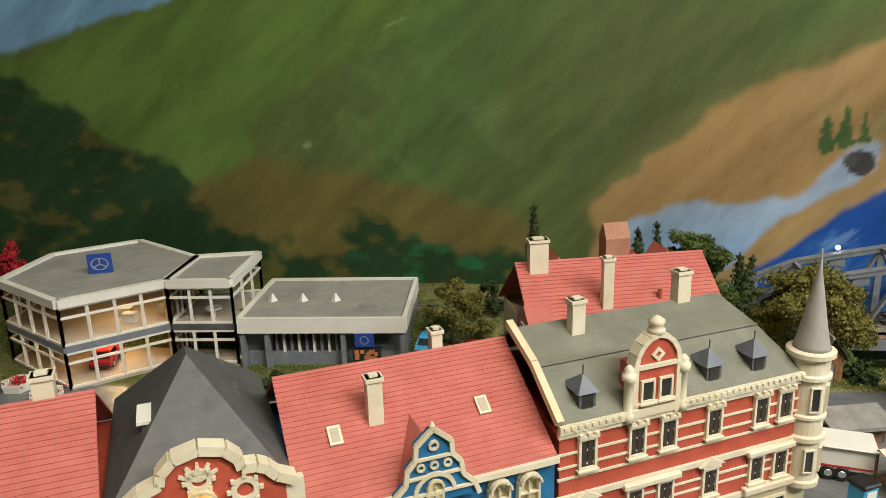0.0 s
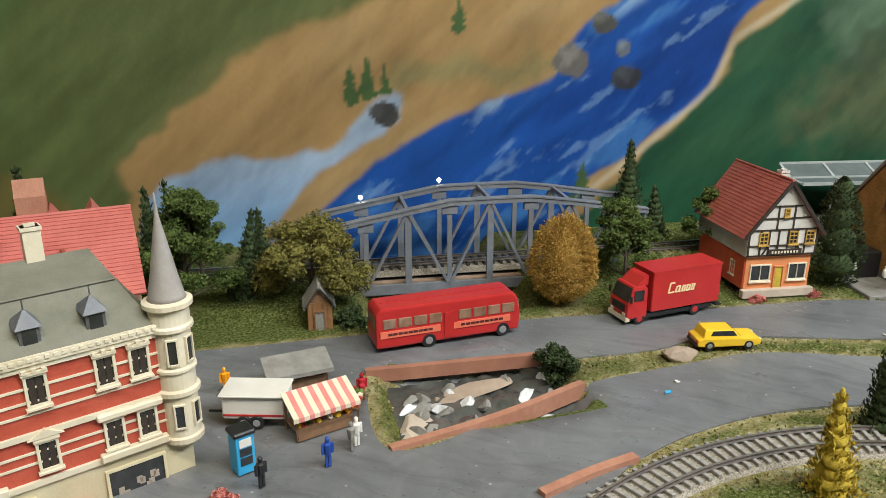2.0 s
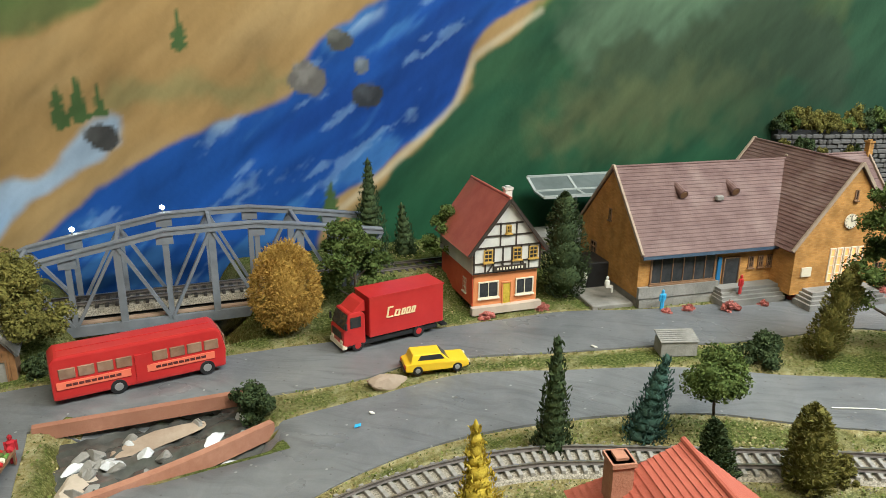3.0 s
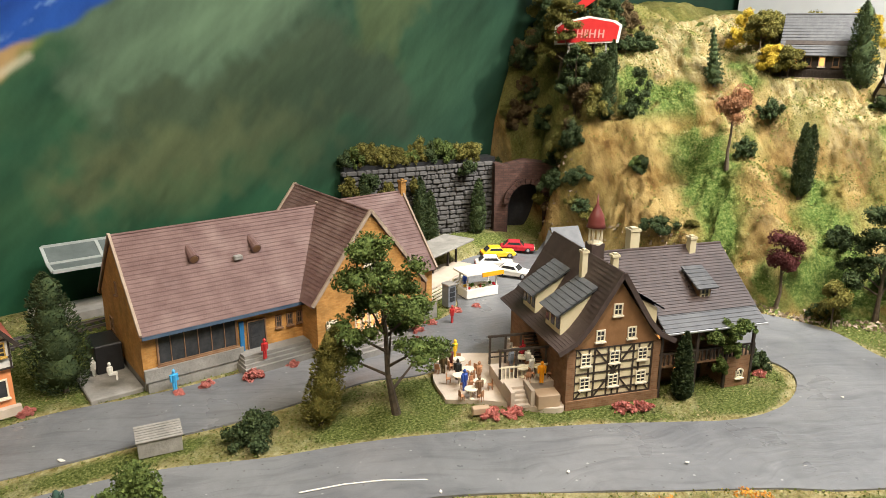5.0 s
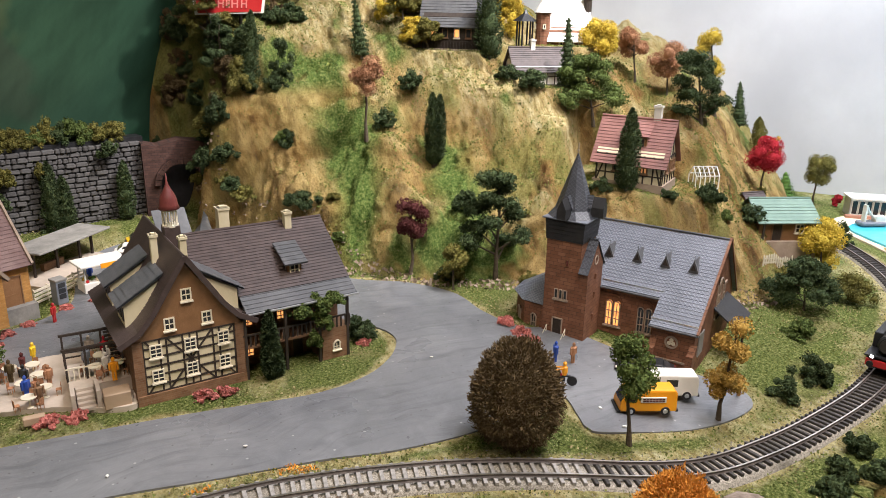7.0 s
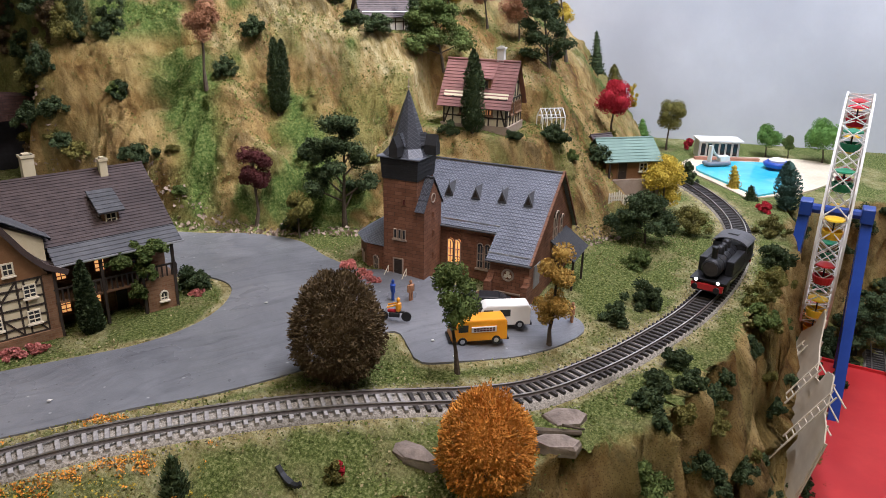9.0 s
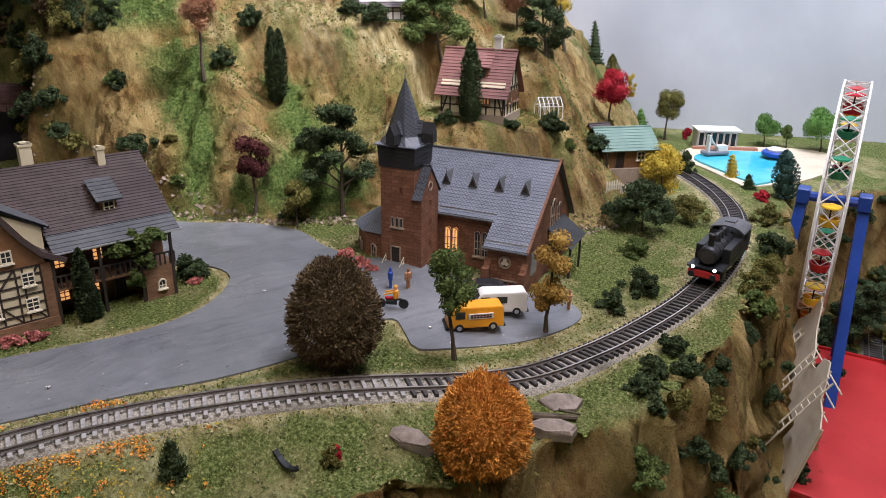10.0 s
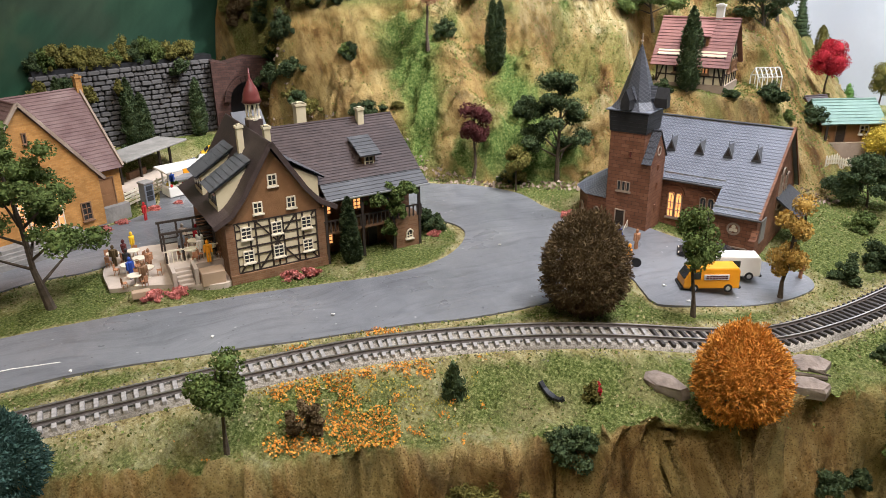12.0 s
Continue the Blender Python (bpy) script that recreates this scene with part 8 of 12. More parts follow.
def shell(rs, c, r, n, squash=1.0, depth=0.35):
    """n points in the outer part of a ball, with their outward directions."""
    d = rs.normal(0, 1, (n, 3))
    d /= np.linalg.norm(d, axis=1)[:, None]
    k = 1 - depth * rs.uniform(0, 1, (n, 1)) ** 1.6
    p = d * k * r
    p[:, 2] *= squash
    return p + np.array(c), d


TREE_NAME = dict(ball="round_tree", crownhi="tree", crownlow="tree", bush="bush", decid="broadleaf_tree", cypress="cypress", conifer="conifer")
TINT = dict(dark="dark green", mid="mid-green", olive="olive green", yellow_leaf="bright yellow", gold="golden brown", rust="bright orange autumn", maroon="dark maroon", umber="dark brown-green", crimson="crimson red", pink="salmon pink", bright="fresh green", tan_leaf="coppery tan", blue_green="blue-green")
SHAPE = dict(ball="egg-shaped", crownhi="slender-trunked", crownlow="low-crowned", bush="low rounded", decid="spreading", cypress="columnar", conifer="spiky")


def tree(kind, tint, x, y, h, w, lx=0.0, ly=0.0, seed=0, z=None, where="the flocked ground", group=""):
    rs = np.random.RandomState(seed)
    base = hz(x, y) - 0.0015 if z is None else z
    noun = TREE_NAME[kind].replace("_", " ")
    t = thing(TREE_NAME[kind], f"{TINT[tint]} {SHAPE[kind]} model {noun.split(' ')[-1]} on {where}", "bush" if kind == "bush" else "tree", pose(x, y, base, 0, 0, 0), group)
    r = w / 2
    P, N, cores = [], [], []
    size = 0.00115
    top = Vector((lx, ly, h))

    def add(p, d):
        P.append(p), N.append(d)

    def axis(k):
        return np.array([lx * k, ly * k, h * k])

    limbs = []
    area = 1.0
    if kind == "bush":
        for i in range(24):
            a = rs.uniform(0, 6.28)
            q = rs.uniform(0.1, 0.9) * r
            rr = rs.uniform(0.16, 0.36) * r * (1.15 - 0.45 * q / r)
            c = (q * math.cos(a), q * math.sin(a), rs.uniform(0.2, 0.78) * h * (1.1 - 0.5 * q / r))
            sq = min(1.25, 0.8 * h / w + 0.3)
            add(*shell(rs, c, rr, int(130 * max(1, w / 0.03)), sq, 0.6))
            cores.append((c, (rr * 0.5, rr * 0.5, rr * 0.5 * sq)))
    elif kind == "ball":
        n = int(14000 * max(1, w / 0.05))
        cores.append(((0, 0, h * 0.52), (r * 0.66, r * 0.66, h * 0.31)))
        d = rs.normal(0, 1, (n, 3))
        d /= np.linalg.norm(d, axis=1)[:, None]
        k = (1.0 - 0.24 * rs.uniform(0, 1, n) ** 1.5) * (1 + 0.08 * vnoise(np.arctan2(d[:, 1], d[:, 0]) * 3.5, d[:, 2] * 6, 1.0, seed) + 0.13 * (np.abs(vnoise(np.arctan2(d[:, 1], d[:, 0]) * 5.5, d[:, 2] * 8, 1.0, seed + 1)) - 0.3) + 0.07 * (np.abs(vnoise(np.arctan2(d[:, 1], d[:, 0]) * 13, d[:, 2] * 18, 1.0, seed + 2)) - 0.3))
        p = d * k[:, None] * np.array([r, r, h * 0.46])
        wide = 1.0 + 0.16 * np.clip(-d[:, 2], -0.6, 1)
        p[:, 0] *= wide
        p[:, 1] *= wide
        p[:, 2] += h * 0.52
        add(p, d)
        size = 0.00095
    elif kind in ("crownhi", "crownlow"):
        lo = 0.42 if kind == "crownhi" else 0.2
        for i in range(11):
            u = rs.uniform(0, 1)
            zc = h * (lo + 0.1 + (0.82 - lo) * u)
            spread = r * (0.62 * math.sin(math.pi * (0.18 + 0.74 * u)))
            a = rs.uniform(0, 6.28)
            c = axis(zc / h) * np.array([1, 1, 0]) + np.array([spread * math.cos(a), spread * math.sin(a), zc])
            rr = r * rs.uniform(0.36, 0.55)
            add(*shell(rs, c, rr, int(380 * max(1, w / 0.035)), 0.95))
            cores.append((c, (rr * 0.58, rr * 0.58, rr * 0.55)))
            if kind == "crownhi":
                limbs.append(c)
    elif kind == "decid":
        for i in range(13):
            u = (i + rs.uniform(0, 1)) / 13
            zc = h * (0.28 + 0.64 * u)
            a = i * 2.4 + rs.uniform(-0.5, 0.5)
            q = r * (0.95 - 0.72 * u) * rs.uniform(0.6, 1.0) + r * 0.06
            c = axis(zc / h) * np.array([1, 1, 0]) + np.array([q * math.cos(a), q * math.sin(a), zc])
            limbs.append(c)
            # each limb carries a ragged flat tuft of smaller tufts
            for j in range(5):
                rr = r * rs.uniform(0.16, 0.31)
                b = rs.uniform(0, 6.28)
                e = r * rs.uniform(0.05, 0.34)
                cc = c + np.array([e * math.cos(b), e * math.sin(b), r * rs.uniform(-0.12, 0.14)])
                add(*shell(rs, cc, rr, int(190 * max(1, w / 0.06)), 0.75, 0.55))
                cores.append((cc, (rr * 0.5, rr * 0.5, rr * 0.34)))
    elif kind == "cypress":
        n = int(2600 * max(1, h / 0.08))
        u = rs.uniform(0, 1, n)
        rad = r * np.clip(np.interp(u, [0, 0.08, 0.3, 0.7, 0.92, 1], [0.45, 0.9, 1, 0.78, 0.35, 0.02]), 0, 1)
        a = rs.uniform(0, 6.28, n)
        k = (1 - 0.4 * rs.uniform(0, 1, n) ** 1.5) * (1 + 0.16 * vnoise(a * 1.3, u * 9, 1.0, seed))
        p = np.stack([rad * k * np.cos(a) + lx * u, rad * k * np.sin(a) + ly * u, h * (0.03 + 0.97 * u)], -1)
        add(p, np.stack([np.cos(a), np.sin(a), 0.5 + 0 * a], -1))
        for q, k in ((0.22, 0.86), (0.42, 0.84), (0.62, 0.7), (0.8, 0.5)):
            cores.append(((lx * q, ly * q, h * q), (r * k * 0.74, r * k * 0.74, h * 0.17)))
        size = 0.0013
    else:
        tiers = max(7, int(h / 0.0062))
        for i in range(tiers):
            u = i / tiers
            zc = h * (0.1 + 0.88 * u)
            reach = r * (1 - u) ** 0.85 * rs.uniform(0.85, 1.1) + 0.0008
            arms = int(9 + 9 * (1 - u))
            cores.append(((lx * zc / h, ly * zc / h, zc - 0.1 * reach), (reach * 0.62, reach * 0.62, h / tiers * 0.8)))
            for j in range(arms):
                a = 6.28 * j / arms + rs.uniform(-0.25, 0.25)
                m = int(6 + 12 * (1 - u))
                q = np.linspace(0.12, 1, m) * reach * rs.uniform(0.8, 1.1)
                p = np.stack([q * math.cos(a), q * math.sin(a), zc - 0.32 * q + 0 * q], -1) + rs.normal(0, 0.0009, (m, 3)) + axis(zc / h) * np.array([1, 1, 0])
                add(p, np.tile(np.array([math.cos(a) * 0.4, math.sin(a) * 0.4, 0.9]), (m, 1)))
        size = 0.0014
    P, N = np.concatenate(P), np.concatenate(N)
    P[:, 2] = np.maximum(P[:, 2], 0.0008)
    cr = new("crown", leaf_mesh("crown", P, N, size * (1.0 if w < 0.06 else 1.15), tint, seed, cores, kind in ("ball", "conifer", "cypress")))
    cr.parent = t
    if kind != "bush":
        bm = bmesh.new()
        tr = max(0.0009, min(0.003, h * 0.016 + 0.0003))
        end = {"crownhi": 0.8, "crownlow": 0.7, "ball": 0.7, "decid": 0.9, "cypress": 0.6, "conifer": 0.92}[kind]
        prev, pr = Vector((0, 0, -0.002)), tr * 1.5
        for i in range(1, 5):
            u = end * i / 4
            q = Vector((lx * u + rs.normal(0, 0.002 * h * 5), ly * u + rs.normal(0, 0.002 * h * 5), h * u)) if i < 4 else Vector((lx * u, ly * u, h * u))
            nr = tr * (1 - 0.75 * u)
            tube(bm, prev, q, pr, nr, 7)
            prev, pr = q, nr
        for c in limbs[:8]:
            k = max(0.15, c[2] / h - 0.14)
            tube(bm, (lx * k, ly * k, h * k), Vector(c), tr * 0.5, tr * 0.18, 5)
        part("trunk", bm, "bark", t)
    return t


PLANTS = [
    ("ball", "umber", 1.105, -0.106, 0.085, 0.064, -0.001, 0.002),
    ("ball", "rust", 1.050, -0.223, 0.071, 0.057, -0.000, 0.001),
    ("crownhi", "mid", 1.157, -0.179, 0.090, 0.036, -0.002, 0.007),
    ("crownlow", "gold", 1.237, -0.237, 0.094, 0.035, 0.000, -0.003),
    ("bush", "dark", 1.211, 0.078, 0.028, 0.039, 0.002, -0.002),
    ("crownhi", "maroon", 1.383, 0.109, 0.099, 0.040, 0.001, -0.002),
    ("crownhi", "olive", 1.364, 0.047, 0.052, 0.030, -0.000, 0.001),
    ("decid", "dark", 1.414, 0.016, 0.136, 0.074, -0.001, 0.003),
    ("bush", "dark", 1.447, 0.069, 0.032, 0.037, 0.001, -0.001),
    ("cypress", "dark", 1.487, 0.125, 0.084, 0.023, 0.002, -0.004),
    ("crownhi", "tan_leaf", 1.461, 0.206, 0.107, 0.043, 0.002, -0.003),
    ("bush", "mid", 1.436, 0.313, 0.021, 0.024, 0.002, -0.002),
    ("cypress", "dark", 1.515, -0.103, 0.095, 0.028, -0.000, 0.001),
    ("bush", "dark", 1.516, -0.076, 0.020, 0.030, -0.000, 0.000),
    ("bush", "dark", 1.567, -0.191, 0.025, 0.036, -0.000, 0.002),
    ("bush", "dark", 1.520, -0.152, 0.016, 0.020, -0.000, 0.001),
    ("crownhi", "crimson", 1.797, -0.249, 0.079, 0.053, -0.000, 0.002),
    ("decid", "dark", 1.546, -0.310, 0.06, 0.078, 0.000, 0.007),
    ("bush", "dark", 1.362, -0.310, 0.030, 0.043, 0.000, 0.003),
    ("bush", "dark", 1.308, -0.286, 0.028, 0.029, -0.000, 0.003),
    ("bush", "mid", 1.465, -0.304, 0.023, 0.039, 0.000, 0.002),
    ("crownlow", "yellow_leaf", 1.672, -0.333, 0.078, 0.06, 0.000, 0.009),
    ("bush", "dark", 1.837, -0.366, 0.047, 0.037, 0.000, 0.006),
    ("bush", "olive", 1.596, -0.362, 0.043, 0.052, 0.000, 0.006),
    ("bush", "olive", 1.628, -0.460, 0.029, 0.046, 0.001, 0.005),
    ("bush", "dark", 1.513, -0.449, 0.035, 0.041, 0.001, 0.006),
    ("bush", "olive", 1.443, -0.439, 0.030, 0.040, 0.001, 0.005),
    ("bush", "mid", 1.371, -0.419, 0.028, 0.035, 0.001, 0.005),
    ("bush", "dark", 1.334, -0.407, 0.027, 0.031, 0.001, 0.004),
    ("crownhi", "bright", 2.088, -0.510, 0.058, 0.050, 0.002, 0.004),
    ("crownhi", "mid", 2.092, -0.548, 0.042, 0.022, 0.001, 0.004),
    ("crownhi", "bright", 2.066, -0.598, 0.072, 0.065, 0.003, 0.005),
    ("conifer", "bright", 2.151, -0.296, 0.047, 0.042, -0.000, 0.005),
    ("crownhi", "olive", 2.087, -0.339, 0.097, 0.058, -0.000, -0.000),
    ("conifer", "yellow_leaf", 1.843, -0.437, 0.040, 0.024, 0.001, 0.006),
    ("cypress", "blue_green", 1.753, -0.498, 0.068, 0.038, 0.002, 0.009),
    ("conifer", "dark", 1.786, -0.455, 0.024, 0.021, 0.001, 0.004),
    ("bush", "crimson", 1.730, -0.465, 0.018, 0.027, 0.000, 0.003),
    ("bush", "crimson", 2.101, -0.379, 0.031, 0.020, 0.000, 0.004),
    ("decid", "olive", 1.487, 0.442, 0.129, 0.061, -0.009, 0.013),
    ("bush", "dark", 1.417, 0.396, 0.047, 0.036, -0.001, 0.001),
    ("bush", "dark", 1.466, 0.338, 0.024, 0.036, 0.001, -0.002),
    ("conifer", "dark", 1.568, 0.271, 0.078, 0.027, -0.004, 0.008),
    ("bush", "dark", 1.552, 0.189, 0.034, 0.039, -0.001, 0.001),
    ("bush", "yellow_leaf", 1.634, 0.261, 0.064, 0.049, -0.001, 0.002),
    ("bush", "olive", 1.643, 0.222, 0.052, 0.041, -0.001, 0.002),
    ("bush", "yellow_leaf", 1.743, 0.200, 0.040, 0.053, -0.001, 0.002),
    ("cypress", "dark", 1.617, 0.106, 0.106, 0.039, -0.002, 0.006),
    ("bush", "yellow_leaf", 1.806, 0.138, 0.107, 0.056, -0.002, 0.006),
    ("bush", "dark", 1.583, 0.070, 0.024, 0.037, -0.001, 0.005),
    ("bush", "dark", 1.581, 0.036, 0.030, 0.044, -0.001, 0.002),
    ("decid", "mid", 1.636, -0.035, 0.092, 0.089, -0.003, 0.016),
    ("crownhi", "yellow_leaf", 1.764, -0.013, 0.073, 0.054, -0.001, 0.007),
    ("crownhi", "tan_leaf", 1.787, -0.059, 0.076, 0.050, -0.001, 0.010),
    ("crownhi", "tan_leaf", 1.810, -0.104, 0.085, 0.059, -0.000, 0.006),
    ("decid", "dark", 1.699, -0.167, 0.122, 0.075, -0.001, 0.020),
    ("crownhi", "yellow_leaf", 1.841, -0.172, 0.132, 0.046, -0.000, 0.022),
    ("conifer", "dark", 2.145, -0.199, 0.084, 0.035, -0.000, 0.008),
    ("cypress", "olive", 2.061, -0.241, 0.080, 0.032, -0.000, 0.008),
    ("bush", "yellow_leaf", 2.160, -0.267, 0.080, 0.027, 0.000, 0.005),
    ("bush", "dark", 1.649, -0.241, 0.029, 0.039, -0.000, 0.006),
    ("bush", "dark", 1.577, -0.195, 0.024, 0.036, -0.000, 0.003),
    ("bush", "dark", 1.389, 0.252, 0.028, 0.048, 0.000, -0.000),
    ("bush", "mid", 1.491, 0.441, 0.038, 0.033, 0.013, -0.015),
    ("bush", "dark", 1.434, 0.304, 0.029, 0.022, 0.000, -0.000),
    ("cypress", "dark", 1.484, 0.126, 0.088, 0.022, -0.001, 0.002),
    ("decid", "mid", 0.940, 0.266, 0.153, 0.085, -0.011, 0.018),
    ("cypress", "olive", 0.888, 0.299, 0.084, 0.031, 0.008, -0.011),
    ("bush", "dark", 0.840, 0.314, 0.029, 0.049, -0.003, 0.004),
    ("conifer", "dark", 0.615, 0.292, 0.084, 0.027, 0.000, -0.000),
    ("conifer", "blue_green", 0.676, 0.277, 0.065, 0.034, 0.009, -0.008),
    ("crownhi", "mid", 0.716, 0.252, 0.067, 0.042, -0.004, 0.004),
    ("cypress", "dark", 0.671, 0.208, 0.050, 0.022, -0.004, 0.006),
    ("cypress", "olive", 0.724, 0.188, 0.057, 0.031, -0.003, 0.003),
    ("bush", "olive", 0.744, 0.184, 0.023, 0.023, -0.002, 0.003),
    ("bush", "dark", 0.462, 0.432, 0.038, 0.043, 0.000, -0.000),
    ("ball", "gold", 0.521, 0.544, 0.085, 0.059, 0.000, -0.000),
    ("decid", "mid", 0.588, 0.547, 0.094, 0.066, -0.005, 0.003),
    ("conifer", "dark", 0.635, 0.626, 0.116, 0.047, -0.002, 0.001),
    ("conifer", "dark", 0.685, 0.648, 0.059, 0.031, -0.005, 0.003),
    ("decid", "mid", 0.703, 0.579, 0.070, 0.048, -0.003, 0.002),
    ("cypress", "dark", 0.786, 0.502, 0.107, 0.047, -0.004, 0.004),
    ("decid", "olive", 0.304, 0.595, 0.081, 0.097, 0.009, -0.000),
    ("conifer", "dark", 0.250, 0.615, 0.084, 0.031, 0.014, 0.001),
    ("decid", "mid", 0.198, 0.599, 0.117, 0.078, 0.018, 0.003),
    ("bush", "dark", 0.335, 0.556, 0.023, 0.030, 0.002, -0.000),
    ("decid", "olive", 0.001, 0.635, 0.063, 0.056, 0.004, -0.000),
    ("conifer", "dark", 0.081, 0.675, 0.116, 0.027, -0.001, 0.000),
    ("conifer", "dark", 0.180, 0.667, 0.092, 0.035, -0.004, 0.001),
    ("conifer", "dark", 0.198, 0.666, 0.098, 0.018, -0.005, 0.001),
    ("decid", "mid", 0.218, 0.642, 0.094, 0.053, -0.005, 0.002),
    ("bush", "dark", 0.040, 0.679, 0.049, 0.033, 0.002, -0.000),
    ("conifer", "dark", 0.274, 0.660, 0.066, 0.029, -0.004, 0.002),
    ("conifer", "yellow_leaf", 0.536, 0.250, 0.068, 0.031, -0.003, 0.003),
    ("crownhi", "mid", 0.873, 0.035, 0.070, 0.039, 0.000, -0.000),
    ("ball", "blue_green", 0.784, 0.107, 0.065, 0.053, 0.015, -0.007),
    ("conifer", "dark", 0.979, -0.059, 0.026, 0.015, 0.000, -0.000),
    ("bush", "olive", 1.022, -0.138, 0.018, 0.013, 0.000, -0.000),
    ("bush", "crimson", 1.024, -0.140, 0.017, 0.006, 0.000, -0.000),
    ("bush", "umber", 0.909, 0.005, 0.028, 0.022, 0.002, -0.003),
    ("bush", "dark", -0.147, 0.567, 0.021, 0.030, 0.002, 0.000),
    ("bush", "crimson", -0.475, 0.769, 0.078, 0.050, 0.011, 0.007),
    ("bush", "dark", 1.205, -0.323, 0.021, 0.028, 0.000, 0.002),
    ("bush", "dark", 1.177, -0.316, 0.020, 0.027, 0.000, 0.002),
    ("bush", "mid", 1.140, -0.321, 0.029, 0.041, 0.000, 0.003),
    ("bush", "dark", 1.159, -0.328, 0.018, 0.021, 0.000, 0.002),
    ("bush", "dark", 1.247, -0.339, 0.021, 0.027, 0.000, 0.003),
    ("bush", "dark", 1.201, -0.361, 0.026, 0.033, 0.000, 0.003),
    ("bush", "olive", 1.229, -0.371, 0.024, 0.031, 0.000, 0.003),
    ("bush", "mid", 1.224, -0.394, 0.037, 0.052, 0.001, 0.005),
    ("bush", "dark", 1.228, -0.379, 0.029, 0.035, 0.001, 0.004),
    ("bush", "olive", 1.374, -0.423, 0.022, 0.034, 0.001, 0.004),
    ("bush", "olive", 1.401, -0.417, 0.025, 0.034, 0.001, 0.004),
    ("bush", "olive", 1.376, -0.430, 0.022, 0.031, 0.001, 0.003),
    ("bush", "dark", 1.212, -0.350, 0.021, 0.028, 0.000, 0.003),
    ("bush", "dark", 1.231, -0.370, 0.022, 0.027, 0.000, 0.003),
    ("bush", "dark", 1.095, -0.286, 0.026, 0.028, -0.000, 0.002),
    ("bush", "olive", 1.187, -0.347, 0.017, 0.021, 0.000, 0.002),
    ("bush", "dark", 1.259, -0.400, 0.027, 0.032, 0.001, 0.004),
    ("cypress", "dark", 1.456, 0.374, 0.105, 0.025, 0.004, -0.007),
    ("bush", "dark", 1.474, 0.334, 0.078, 0.038, -0.002, 0.003),
    ("bush", "dark", 1.413, 0.383, 0.032, 0.045, -0.000, 0.001),
    ("bush", "dark", 1.408, 0.369, 0.025, 0.037, -0.000, 0.001),
    ("bush", "olive", 1.406, 0.352, 0.024, 0.044, -0.000, 0.001),
    ("bush", "dark", 1.462, 0.463, 0.024, 0.033, -0.000, 0.000),
    ("decid", "olive", 1.679, 0.197, 0.071, 0.096, -0.001, 0.003),
    ("decid", "olive", 1.615, 0.232, 0.05, 0.05, 0.0, 0.0),
    ("decid", "yellow_leaf", 1.606, 0.212, 0.042, 0.046, 0.0, 0.0),
    ("decid", "olive", 1.604, 0.19, 0.044, 0.042, 0.0, 0.0),
    ("crownhi", "yellow_leaf", 1.738, -0.015, 0.072, 0.056, 0.000, 0.003),
    ("conifer", "dark", 1.634, 0.004, 0.092, 0.028, -0.001, 0.003),
    ("decid", "yellow_leaf", 1.825, 0.150, 0.077, 0.065, -0.001, 0.003),
]
for i, (kind, tint, x, y, h, w, lx, ly) in enumerate(PLANTS):
    tree(kind, tint, x, y, h, w, lx, ly, seed=300 + i)


def along(line, s):
    for (ax, ay), (bx, by) in zip(line, line[1:]):
        d = math.hypot(bx - ax, by - ay)
        if s <= d:
            return ax + (bx - ax) * s / d, ay + (by - ay) * s / d, (bx - ax) / d, (by - ay) / d
        s -= d
    return bx, by, (bx - ax) / d, (by - ay) / d


# shrubs on the front cliff and on the hillside
rng = random.Random(11)
for i in range(105):
    s = 2.6 + rng.random() * 1.6
    x, y, dx, dy = along(CLIFF, s)
    o = rng.choice((0.006, 0.02, 0.03, 0.045, 0.06, 0.08))
    x, y = x + dy * o, y - dx * o
    k = rng.choice(("dark", "dark", "mid", "olive", "dark"))
    w = rng.uniform(0.016, 0.046)
    tree("bush", k, x, y, w * rng.uniform(0.5, 1.0), w, seed=500 + i, where="the rocky cliff", group="cliff shrubs")
for i in range(26):
    s = 0.75 + rng.random() * 1.15
    x, y, dx, dy = along(FOOT, s)
    o = rng.choice((0.01, 0.03, 0.07, 0.12, 0.2, 0.28))
    x, y = x + dy * o, y - dx * o
    if y > wall_line(x) - 0.03 or x > 2.2:
        continue
    k = rng.choice(("dark", "dark", "mid", "olive", "mid"))
    w = rng.uniform(0.014, 0.034)
    tree("bush", k, x, y, w * rng.uniform(0.6, 0.9), w, seed=600 + i, where="the rocky hillside", group="hillside shrubs")
# darker growth round the tunnel mouth and over the hill's shaded flank
for i in range(54):
    x, y = rng.uniform(1.4, 1.62), rng.uniform(0.37, 0.57)
    if y > wall_line(x) - 0.015 or hz(x, y) < 0.03:
        continue
    w = rng.uniform(0.022, 0.05)
    tree("bush", rng.choice(("dark", "umber", "dark", "olive")), x, y, w * rng.uniform(0.7, 1.1), w, seed=700 + i, where="the tunnel cliff", group="tunnel shrubs")
for i in range(26):
    x = rng.uniform(1.475, 1.63)
    y = wall_line(x) - rng.uniform(0.009, 0.04)
    w = rng.uniform(0.018, 0.04)
    tree("bush", rng.choice(("dark", "umber", "dark", "olive")), x, y, w * rng.uniform(0.7, 1.2), w, seed=830 + i, where="the hill edge", group="tunnel shrubs")
